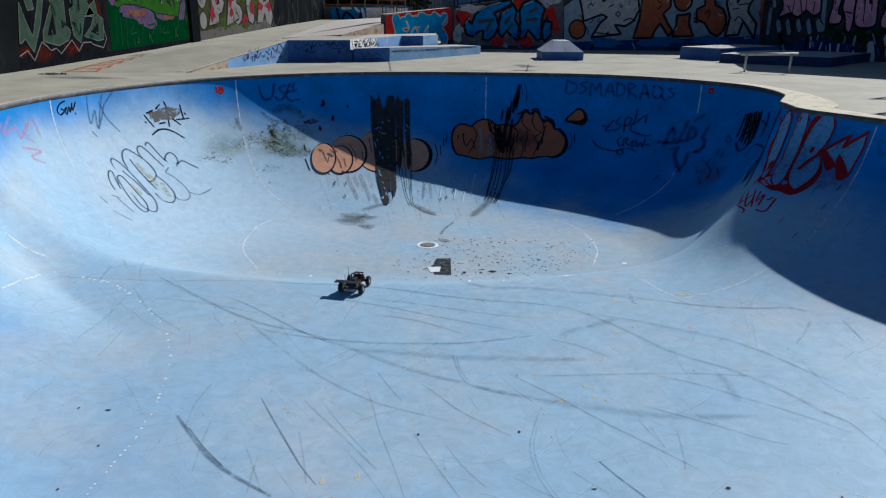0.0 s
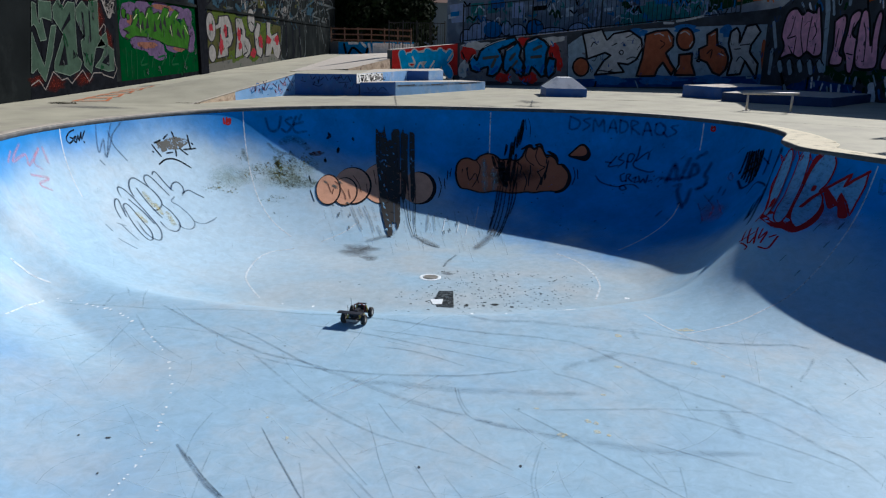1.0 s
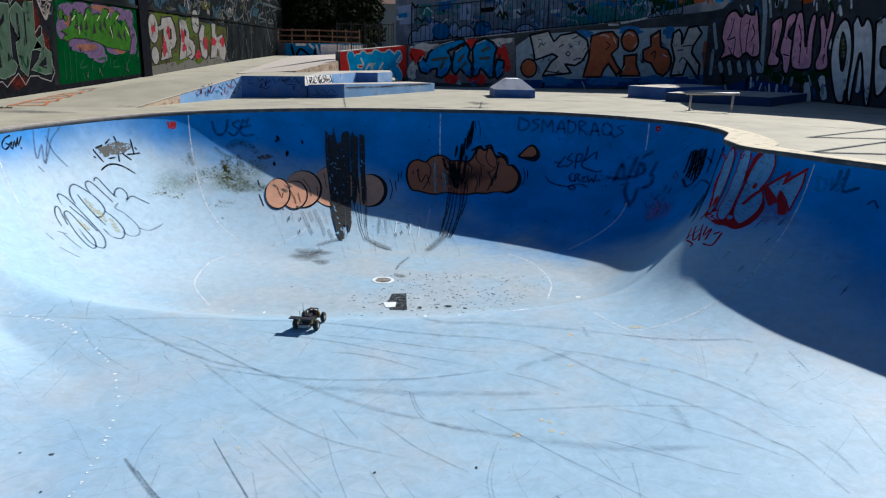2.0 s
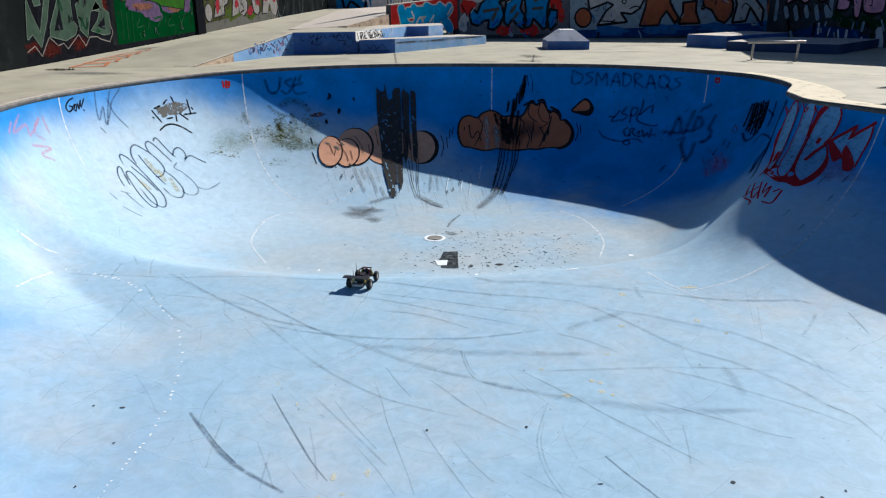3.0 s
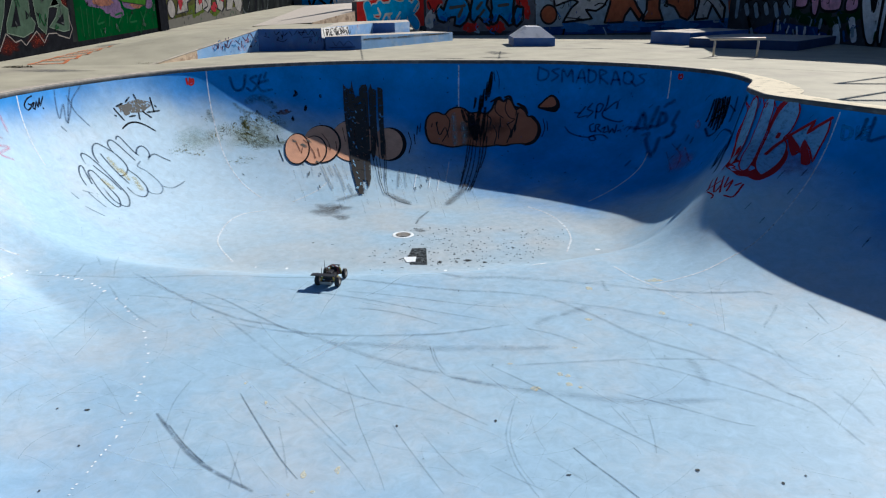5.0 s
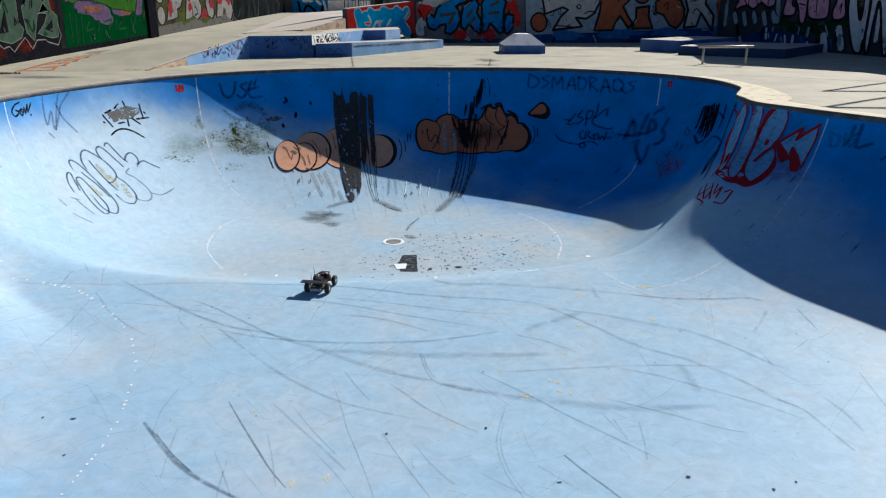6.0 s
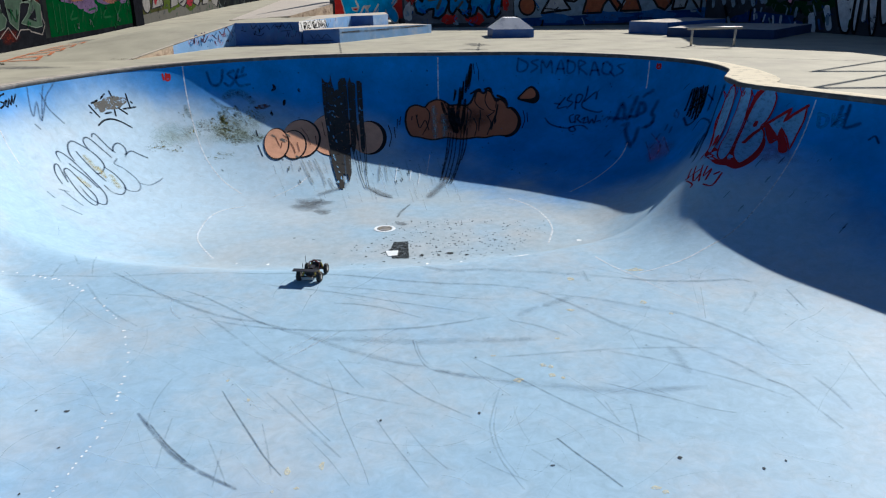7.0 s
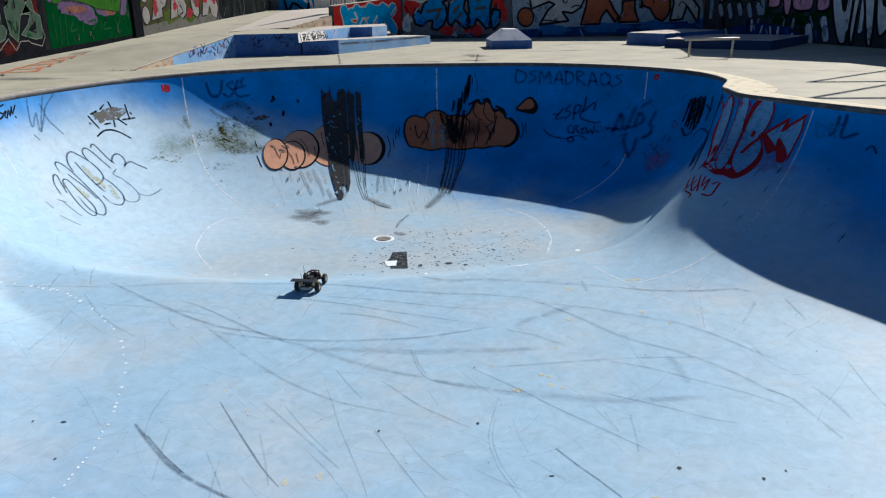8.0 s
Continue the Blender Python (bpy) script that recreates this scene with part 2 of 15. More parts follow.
def height(x, y):
    k = 0.09+0.159*np.exp(-((x-4.0)**2+(y-10.2)**2)/1.0)
    ax, ay = x-CA[0], y-CA[1]; a = np.degrees(np.arctan2(ay, ax)); r = np.hypot(ax, ay)
    fa = ring(FLAT_A, a)
    za = -DEEP+DEEP*rise((r-fa)/(ring(RIM_A, a)-fa))
    bx, by = x-CB[0], y-CB[1]; b = np.degrees(np.arctan2(by, bx)); r = np.hypot(bx, by)
    fb = ring(FLAT_B, b)
    zb = -SHALLOW+SHALLOW*rise((r-fb)/(ring(RIM_B, b)-fb))
    m = np.minimum(za, zb)
    return m-k*np.log(np.exp(-(za-m)/k)+np.exp(-(zb-m)/k))+0.4*np.exp(-((x-4.351)**2+(y-9.881)**2)/0.73)


def rim_radius(a, centre):
    """Distance from a centre to the rim in the direction a (radians)."""
    lo, hi = np.full_like(a, 1.0), np.full_like(a, 9.5)
    s = np.linspace(1.0, 9.5, 400)
    z = height(centre[0] + np.cos(a)[:, None] * s, centre[1] + np.sin(a)[:, None] * s)
    first = np.argmax(z > 0, axis=1)
    lo, hi = s[first - 1], s[first]
    for _ in range(30):
        mid = (lo + hi) / 2
        up = height(centre[0] + np.cos(a) * mid, centre[1] + np.sin(a) * mid) > 0
        lo, hi = np.where(up, lo, mid), np.where(up, mid, hi)
    return (lo + hi) / 2


HUB = (0.3, 8.2)
TURNS, STEPS = 960, 130
ANG = np.linspace(0, math.tau, TURNS, endpoint=False)
RIM = rim_radius(ANG, HUB)
for _ in range(3):
    RIM = (np.roll(RIM, 1) + 2 * RIM + np.roll(RIM, -1)) / 4
RIMX, RIMY = HUB[0] + np.cos(ANG) * RIM, HUB[1] + np.sin(ANG) * RIM


def grid_mesh(name, verts, rows, cols, material, closed=True, centre=None, smooth=True):
    """A mesh of rows of points; each row closes on itself."""
    faces = []
    for r in range(rows - 1):
        for c in range(cols if closed else cols - 1):
            d = (c + 1) % cols
            faces.append((r * cols + c, r * cols + d, (r + 1) * cols + d, (r + 1) * cols + c))
    verts = [tuple(v) for v in verts]
    if centre is not None:
        verts.append(centre)
        faces += [(len(verts) - 1, (c + 1) % cols, c) for c in range(cols)]
    me = bpy.data.meshes.new(name)
    me.from_pydata(verts, [], faces)
    bm = bmesh.new()
    bm.from_mesh(me)
    bmesh.ops.recalc_face_normals(bm, faces=bm.faces)
    if sum(f.normal.z for f in bm.faces) < 0:
        bmesh.ops.reverse_faces(bm, faces=bm.faces)
    bm.to_mesh(me)
    bm.free()
    me.materials.append(material)
    for p in me.polygons:
        p.use_smooth = smooth
    return new(name, me)


def build_bowl():
    frac = np.linspace(0, 1, STEPS + 1)[1:]
    frac = 1 - (1 - frac) ** 1.5
    rows = []
    for f in frac:
        x, y = HUB[0] + np.cos(ANG) * RIM * f, HUB[1] + np.sin(ANG) * RIM * f
        z = np.minimum(height(x, y), 0) if f < 0.9999 else np.zeros_like(x)
        rows.append(np.stack([x, y, z], 1))
    c = (HUB[0], HUB[1], float(height(np.array(HUB[0]), np.array(HUB[1]))))
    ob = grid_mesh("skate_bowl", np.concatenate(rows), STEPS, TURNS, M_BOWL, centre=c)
    return tagged(ob, "blue painted concrete skate bowl with faded scuffed floor", "skate bowl", kind="structure")


bowl = build_bowl()


def build_deck():
    outs = [0.1, 0.3, 0.8, 2, 4, 8, 16, 40, 120, 500, 2500]
    rows = [np.stack([RIMX, RIMY, np.zeros(TURNS)], 1)]
    for o in outs:
        w = min(1, o / 16)
        r = RIM * (1 - w) + 6.5 * w + o
        rows.append(np.stack([HUB[0] + np.cos(ANG) * r, HUB[1] + np.sin(ANG) * r, np.zeros(TURNS)], 1))
    ob = grid_mesh("ground", np.concatenate(rows), len(rows), TURNS, M_DECK, smooth=False)
    return tagged(ob, "pale weathered concrete deck round the bowl", "ground", kind="structure")


ground = build_deck()


M_EDGE = mat("sooty_coping_edge", (0.07, 0.07, 0.07), rough=0.6, vary=0.4, scale=5, bump=0.3, stain=(0.2, 0.19, 0.17), stain_scale=6, stain_amount=0.6)


def build_coping():
    tx, ty = np.roll(RIMX, -1) - np.roll(RIMX, 1), np.roll(RIMY, -1) - np.roll(RIMY, 1)
    ln = np.hypot(tx, ty)
    nx, ny = ty / ln, -tx / ln
    rows = []
    for o, z in ((0.02, -0.072), (-0.012, -0.066), (-0.024, -0.034), (-0.02, -0.004), (-0.008, 0.012), (0.06, 0.014), (0.2, 0.012), (0.24, -0.004)):
        rows.append(np.stack([RIMX + nx * o, RIMY + ny * o, np.full(TURNS, z)], 1))
    ob = grid_mesh("coping", np.concatenate(rows), len(rows), TURNS, M_COPING)
    ob.data.materials.append(M_EDGE)
    for p in ob.data.polygons:
        p.material_index = 1 if p.center.z < 0.006 else 0
    return tagged(ob, "worn concrete coping round the bowl rim", "coping", kind="structure")


coping = build_coping()


from mathutils.geometry import tessellate_polygon

# ---- walls round the park ----
def wall(name, outline, z0, z1, material, label):
    ob = part(name, prism(bmesh.new(), outline, z0, z1), material)
    return tagged(ob, label, "wall", kind="structure")


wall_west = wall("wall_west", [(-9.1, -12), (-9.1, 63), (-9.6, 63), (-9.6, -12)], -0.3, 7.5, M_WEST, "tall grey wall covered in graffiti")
NORTH = [(0.3, 1.42), (4.25, 1.87), (6.0, 2.07), (8.8, 2.45), (10.0, 2.6), (11.2, 2.78)]
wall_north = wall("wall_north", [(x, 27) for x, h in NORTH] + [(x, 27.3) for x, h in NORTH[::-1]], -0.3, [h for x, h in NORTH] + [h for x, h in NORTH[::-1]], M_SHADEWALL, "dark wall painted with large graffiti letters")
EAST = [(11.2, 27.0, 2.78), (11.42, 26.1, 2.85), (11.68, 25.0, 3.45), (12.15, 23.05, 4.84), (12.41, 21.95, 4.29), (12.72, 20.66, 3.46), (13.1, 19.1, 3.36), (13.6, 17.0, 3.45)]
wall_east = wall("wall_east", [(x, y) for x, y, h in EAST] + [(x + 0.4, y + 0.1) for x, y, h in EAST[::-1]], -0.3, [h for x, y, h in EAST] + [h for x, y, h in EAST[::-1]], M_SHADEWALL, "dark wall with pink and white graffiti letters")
wall_terrace = wall("wall_terrace", [(0.0, 31), (16, 31), (16, 31.4), (0.0, 31.4)], -0.3, 5.0, M_TERRACE, "dark upper terrace wall with faded graffiti")
wall_low = wall("wall_low", [(-1.75, 24.6), (0.3, 26.9), (0.12, 27.06), (-1.93, 24.76)], 0.3, [1.15, 1.36, 1.36, 1.15], M_WALL, "low sloping wall painted red and blue")
wall_back = wall("wall_back", [(-9.1, 60), (-2.2, 60), (-2.2, 60.3), (-9.1, 60.3)], -0.3, 1.46, M_WALL, "far low wall with blue graffiti")
wall_south = wall("wall_south", [(-9.6, -12.4), (16, -12.4), (16, -12), (-9.6, -12)], -0.3, 3.0, M_WALL, "plain dark wall closing the park")
wall_side = wall("wall_side", [(14.0, 17.2), (16, -12), (16.4, -12), (14.4, 17.2)], -0.3, 2.4, M_WALL, "plain dark wall beside the deck")

# ---- ramp, platform and ledges behind the bowl ----
BANK_EDGE = [(-5.58, 16.1), (-5.26, 16.85), (-4.94, 17.6), (-4.62, 18.35), (-4.3, 19.1), (-3.98, 19.85), (-2.35, 20.2), (-1.82, 22.2), (-1.3, 24.3), (-0.6, 27.0), (-0.4, 33), (-0.1, 45), (0.3, 60)]


def platform_height(x, y, edge):
    """The bank twists: it climbs fast along its open edge and slowly along the west wall."""
    foot = float(np.interp(y, [16, 18, 25, 29, 42, 60], [-0.012, 0.008, 0.06, 0.13, 0.34, 0.5]))
    rim = float(np.interp(y, [16.1, 19.85, 27, 60], [-0.012, 0.55, 0.56, 0.52]))
    f = min(1.0, max(0.0, (x + 9.1) / (edge + 9.1) / 0.82))
    return foot + (rim - foot) * f * f * (3 - 2 * f)


def build_platform():
    edge = BANK_EDGE
    cols = 28
    verts = []
    for ex, ey in edge:
        for k in range(cols):
            x = -9.1 + (ex + 9.1) * k / (cols - 1)
            y = ey - (0.25 * (1 - k / (cols - 1)) if ey < 19 else 0.0)
            verts.append((x, y, platform_height(x, y, ex)))
    top = grid_mesh("raised_platform", verts, len(edge), cols, M_DECK, closed=False)
    tagged(top, "raised concrete platform with a sloping bank and blue painted sides", "platform", kind="structure")

    def side(name, pts, material, label):
        bm = bmesh.new()
        lo = [bm.verts.new((x, y, -0.05)) for x, y, z in pts]
        hi = [bm.verts.new((x, y, z)) for x, y, z in pts]
        for i in range(len(pts) - 1):
            bm.faces.new((lo[i], lo[i + 1], hi[i + 1], hi[i]))
        part(name, bm, material, top, label)

    rim = [(x, y, platform_height(x, y, x)) for x, y in edge]
    side("flank", rim[:3], M_STAINED, "bare stained concrete end of the bank")
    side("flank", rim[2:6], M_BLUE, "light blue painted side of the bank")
    side("front_face", rim[5:7], M_BLUESHADED, "blue painted front darkened for shade")
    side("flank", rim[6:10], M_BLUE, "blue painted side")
    # thin worn lip along the painted edge
    lip = bmesh.new()
    tube(lip, [(x - 0.01, y, z - 0.012) for x, y, z in rim[:6]], 0.02, 6)
    part("edge_lip", lip, M_COPING, top, "worn concrete lip")
    return top


platform = build_platform()


M_CONCRETE = mat("worn_top_concrete", (0.48, 0.45, 0.39), rough=0.85, vary=0.2, scale=3, bump=0.3, stain=(0.2, 0.2, 0.2), stain_scale=2, stain_amount=0.5)


def ledge(outline, h, label, name="ledge", side=None):
    bm = prism(bmesh.new(), outline, -0.02, h, 0.008)
    bmesh.ops.recalc_face_normals(bm, faces=bm.faces)
    bm.normal_update()
    # sun-facing sides get the pale blue, the other sides the shade-darkened one
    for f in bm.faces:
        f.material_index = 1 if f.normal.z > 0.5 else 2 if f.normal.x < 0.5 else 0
    return tagged(part(name, bm, [side or M_BLUE, M_CONCRETE, side or M_BLUESHADED]), label, "ledge")


ledge_low = ledge([(-2.3, 20.1), (-1.37, 20.3), (1.25, 24.1), (0.4, 24.8), (-2.3, 20.6)], [0.34, 0.36, 0.25, 0.25, 0.34], "low blue ledge with a worn concrete top")
pad = ledge([(7.1, 22.65), (7.9, 21.6), (10.4, 23.4), (9.6, 24.6)], 0.34, "low blue concrete manual pad", "manual_pad", M_BLUESHADED)
pad_low = ledge([(7.65, 20.9), (9.9, 19.3), (12.3, 21.8), (9.6, 23.2)], 0.24, "low dark blue concrete pad in shade", "manual_pad", M_NAVYPAD)


M_PALE = mat("pale_blue_white", (0.82, 0.84, 0.88), rough=0.6, vary=0.15, scale=4, stain=(0.25, 0.3, 0.4), stain_scale=3, stain_amount=0.5)


def build_pyramid():
    bm = bmesh.new()
    x0, x1, y0, y1 = 2.82, 3.98, 21.3, 22.5
    cx, cy = (x0 + x1) / 2, (y0 + y1) / 2
    rows = []
    for inset, z in ((0, -0.01), (0, 0.23), (0.02, 0.245), (0.37, 0.52), (0.39, 0.525)):
        rows.append([bm.verts.new(p) for p in ((x0 + inset, y0 + inset, z), (x1 - inset, y0 + inset, z), (x1 - inset, y1 - inset, z), (x0 + inset, y1 - inset, z))])
    for r0, r1 in zip(rows, rows[1:]):
        for k in range(4):
            bm.faces.new((r0[k], r0[(k + 1) % 4], r1[(k + 1) % 4], r1[k]))
    bm.faces.new(rows[-1])
    bmesh.ops.recalc_face_normals(bm, faces=bm.faces)
    for f in bm.faces:
        f.material_index = 1 if f.calc_center_median().z > 0.235 else 0
    ob = part("pyramid_obstacle", bm, [M_BLUESHADED, M_PALE])
    return tagged(ob, "small blue and white truncated pyramid skate obstacle", "skate obstacle")


pyramid = build_pyramid()


def build_rail():
    root = new("grind_rail")
    tagged(root, "low steel grind rail on two bolted posts", "grind rail")
    a, b = Vector((7.07, 17.65, 0)), Vector((7.95, 17.3, 0))
    d = (b - a).normalized()
    steel = M_STEEL
    part("bar", tube(bmesh.new(), [a - d * 0.12 + Vector((0, 0, 0.40)), b + d * 0.14 + Vector((0, 0, 0.43))], 0.032, 12), steel, root, smooth=True)
    for p, h in ((a, 0.39), (b, 0.41)):
        post = part("post", tube(bmesh.new(), [p, p + Vector((0, 0, h))], 0.026, 10), steel, root, smooth=True)
        part("foot_plate", block(bmesh.new(), (0.16, 0.12, 0.012), p + Vector((0, 0, 0.006)), 0.003), steel, root)
    return root


M_STEEL = mat("weathered_steel", (0.55, 0.52, 0.46), rough=0.5, vary=0.2, metal=0.3)
rail = build_rail()

# ---- paint ----
SOFT = set()
# paints on the outdoor walls, which have gathered dirt
WALL_PAINTS = {"mint_green", "signal_green", "lilac", "peach", "leaf_green", "olive", "dirty_white", "weathered_white", "grey_white", "bubble_blue_white", "pale_blue", "teal_panel", "signal_red", "sky_blue", "wall_grey", "ocean_blue", "deep_blue_base", "middle_blue", "rust_brown", "dusty_pink", "red_splash"}


def paint(name, base, rough=0.6, holes=0.0, alpha=1.0, vary=0.12, scale=5.0, hole_scale=14.0, soft_edge=False):
    """Spray paint: mottled colour; holes chips parts of it away, alpha thins it out."""
    grime = tuple(0.4 * c + 0.012 for c in base) if name in WALL_PAINTS else None
    m = mat(name, base, rough=rough, vary=max(vary, 0.3) if grime else vary, scale=scale, bump=0.0, fine=40, spec=0.0, stain=grime, stain_scale=3.2, stain_amount=0.35)
    if holes > 0 or alpha < 1:
        nodes, links = m.node_tree.nodes, m.node_tree.links
        out, b = nodes["Material Output"], nodes["Principled BSDF"]
        co = nodes.new("ShaderNodeTexCoord")
        n = nodes.new("ShaderNodeTexNoise")
        n.inputs["Scale"].default_value, n.inputs["Detail"].default_value = hole_scale, 5
        n.inputs["Roughness"].default_value = 0.7
        links.new(co.outputs["Object"], n.inputs["Vector"])
        r = nodes.new("ShaderNodeMapRange")
        r.interpolation_type = "SMOOTHSTEP"
        edge = 0.28 + 0.3 * holes
        soft = 0.03 if alpha == 1 else 0.22
        r.inputs["From Min"].default_value, r.inputs["From Max"].default_value = edge - soft, edge + soft
        r.inputs["To Max"].default_value = alpha
        links.new(n.outputs[0], r.inputs["Value"])
        tr = nodes.new("ShaderNodeBsdfTransparent")
        mx = nodes.new("ShaderNodeMixShader")
        links.new(r.outputs[0], mx.inputs[0])
        if soft_edge:
            SOFT.add(name)
            at = nodes.new("ShaderNodeAttribute")
            at.attribute_name = "cover"
            mu = nodes.new("ShaderNodeMath")
            mu.operation = "MULTIPLY"
            links.new(r.outputs[0], mu.inputs[0])
            links.new(at.outputs["Fac"], mu.inputs[1])
            links.new(mu.outputs[0], mx.inputs[0])
        links.new(tr.outputs[0], mx.inputs[1])
        links.new(b.outputs[0], mx.inputs[2])
        links.new(mx.outputs[0], out.inputs["Surface"])
    return m


P_BLACK = paint("spray_black", (0.012, 0.013, 0.016), holes=0.25, alpha=0.97)
P_NIGHT = paint("night_paint", (0.008, 0.009, 0.012), rough=0.7, vary=0.5)
P_OUTLINE = paint("outline_black", (0.018, 0.018, 0.021), holes=0.1)
P_CHIPPED = paint("chipped_black", (0.045, 0.045, 0.046), holes=0.36, hole_scale=13)
P_DRIP = paint("black_drip", (0.02, 0.022, 0.025), holes=0.4, alpha=0.85)
P_NAVY = paint("navy_spray", (0.006, 0.018, 0.07), holes=0.15, alpha=0.82, soft_edge=True)
P_NAVYSOFT = paint("soft_navy", (0.008, 0.02, 0.075), holes=0.25, alpha=0.55, hole_scale=8, soft_edge=True)
P_NAVYFAINT = paint("faint_navy_spray", (0.010, 0.03, 0.10), holes=0.35, alpha=0.6, hole_scale=9, soft_edge=True)
P_WESTBLUE = paint("dull_wall_blue", (0.022, 0.042, 0.062), vary=0.4, holes=0.2)
P_NAVYLINE = paint("navy_line", (0.03, 0.05, 0.10), holes=0.3, alpha=0.85, hole_scale=7, soft_edge=True)
P_FADED = paint("faded_grey_spray", (0.08, 0.13, 0.22), holes=0.35, alpha=0.6, soft_edge=True)
P_GREYBLOT = paint("grey_blot", (0.14, 0.14, 0.13), holes=0.5)
P_RED = paint("red_spray", (0.42, 0.03, 0.03), holes=0.2)
P_PINK = paint("faded_pink", (0.60, 0.32, 0.44), holes=0.4, alpha=0.5, soft_edge=True)
P_PINKRED = paint("dull_pink_red", (0.30, 0.06, 0.14), holes=0.6, alpha=0.5, hole_scale=7, soft_edge=True)
P_REDOUT = paint("dark_red_outline", (0.30, 0.018, 0.025), holes=0.15)
P_LETTER = paint("pale_blue_fill", (0.24, 0.43, 0.66), holes=0.2, alpha=0.9)
P_BLUELT = paint("light_blue_spray", (0.05, 0.26, 0.60), holes=0.3, alpha=0.7)
P_YELLOWFADE = paint("faded_yellow", (0.50, 0.46, 0.22), holes=0.5, alpha=0.6, soft_edge=True)
P_YELLOW = paint("yellow_fleck", (0.68, 0.66, 0.48), holes=0.6, alpha=0.75, hole_scale=30)
P_MOSS = paint("moss_stain", (0.16, 0.16, 0.05), holes=0.98, alpha=1.0, hole_scale=20, soft_edge=True)
P_MOSSWASH = paint("moss_wash", (0.25, 0.29, 0.17), holes=0.6, alpha=0.42, hole_scale=7, soft_edge=True)
P_ALGAE = paint("dark_algae", (0.08, 0.10, 0.04), holes=0.8, alpha=0.75, hole_scale=18, soft_edge=True)
P_RUST = paint("rust_stain", (0.16, 0.07, 0.04), holes=0.5, alpha=0.8)
P_SALMON = paint("salmon_paint", (0.58, 0.33, 0.215), holes=0.1, vary=0.2)
P_TAN = paint("tan_paint", (0.38, 0.14, 0.075), holes=0.1)
P_PALESMEAR = paint("pale_grey_smear", (0.30, 0.36, 0.36), holes=0.4, alpha=0.6, hole_scale=8, soft_edge=True)
P_HAZE = paint("sooty_haze", (0.03, 0.03, 0.035), holes=0.35, alpha=0.55, hole_scale=9, soft_edge=True)
P_BROWN = paint("brown_line", (0.13, 0.06, 0.045), holes=0.35, alpha=0.85)
P_SEAM = paint("white_seam", (0.72, 0.79, 0.86), holes=0.35, alpha=0.8)
P_CHIP = paint("bare_white_chip", (0.74, 0.80, 0.85), holes=0.15)
P_GREYSTAIN = paint("grey_stain", (0.13, 0.14, 0.15), holes=0.4, alpha=0.6, hole_scale=7, soft_edge=True)
P_BLACKSTAIN = paint("wet_black_stain", (0.035, 0.04, 0.045), holes=0.3, alpha=0.85, rough=0.4)
P_SKID = paint("skid_mark", (0.09, 0.13, 0.18), holes=0.45, alpha=0.27, hole_scale=10, soft_edge=True)
P_SKIDDARK = paint("dark_skid_mark", (0.07, 0.10, 0.15), holes=0.38, alpha=0.54, hole_scale=12, soft_edge=True)
P_SKIDSOFT = paint("faint_skid_mark", (0.13, 0.17, 0.22), holes=0.5, alpha=0.21, hole_scale=6, soft_edge=True)
P_HAIR = paint("hairline_scratch", (0.14, 0.19, 0.25), holes=0.5, alpha=0.18, hole_scale=5, soft_edge=True)
P_PALESCRATCH = paint("pale_scratch", (0.50, 0.58, 0.66), holes=0.5, alpha=0.35, hole_scale=8, soft_edge=True)
P_SPECK = paint("dark_grit", (0.06, 0.065, 0.07), alpha=0.9)
P_SAND = paint("sandy_worn_concrete", (0.76, 0.71, 0.56), holes=0.04, alpha=0.98, hole_scale=5, vary=0.06)
P_ORANGELINE = paint("orange_ground_line", (0.55, 0.20, 0.09), holes=0.3, alpha=0.9)
P_DARKRED = paint("dark_red_glow", (0.07, 0.013, 0.009), holes=0.45, alpha=0.85, soft_edge=True)
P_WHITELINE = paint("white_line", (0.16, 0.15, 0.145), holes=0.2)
# west mural paints are scaled dark so their colour carries the wall's shade
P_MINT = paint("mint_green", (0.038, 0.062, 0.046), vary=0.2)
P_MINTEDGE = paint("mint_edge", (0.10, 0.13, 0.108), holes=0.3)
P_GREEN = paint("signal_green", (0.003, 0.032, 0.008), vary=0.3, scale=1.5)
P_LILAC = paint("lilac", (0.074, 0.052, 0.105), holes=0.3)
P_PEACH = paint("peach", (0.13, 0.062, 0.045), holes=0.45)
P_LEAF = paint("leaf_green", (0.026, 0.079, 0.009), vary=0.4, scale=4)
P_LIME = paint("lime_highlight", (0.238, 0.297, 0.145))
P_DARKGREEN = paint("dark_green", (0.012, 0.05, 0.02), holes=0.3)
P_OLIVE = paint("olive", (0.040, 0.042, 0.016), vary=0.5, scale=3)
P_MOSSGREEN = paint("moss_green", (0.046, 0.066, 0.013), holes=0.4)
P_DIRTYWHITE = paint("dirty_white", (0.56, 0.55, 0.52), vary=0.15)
# white dimmed in the colour to stand in for shade on the west letters
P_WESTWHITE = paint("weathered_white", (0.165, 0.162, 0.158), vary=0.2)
P_WALLWHITE = paint("grey_white", (0.82, 0.83, 0.82), vary=0.2)
P_BUBBLE = paint("bubble_blue_white", (0.50, 0.56, 0.74), vary=0.2)
P_BLOOD = paint("red_splash", (0.17, 0.020, 0.028), holes=0.4)
P_SILVER = paint("silver_spray", (0.055, 0.062, 0.066), holes=0.35)
P_PALEBLUE = paint("pale_blue", (0.34, 0.42, 0.48), vary=0.3, holes=0.2)
P_TEAL = paint("teal_panel", (0.09, 0.30, 0.27), vary=0.4, holes=0.2)
P_SIGNALRED = paint("signal_red", (0.52, 0.03, 0.025), vary=0.2)
P_SKYBLUE = paint("sky_blue", (0.03, 0.33, 0.66), vary=0.2)
P_WALLGREY = paint("wall_grey", (0.16, 0.16, 0.18), vary=0.5, scale=3)
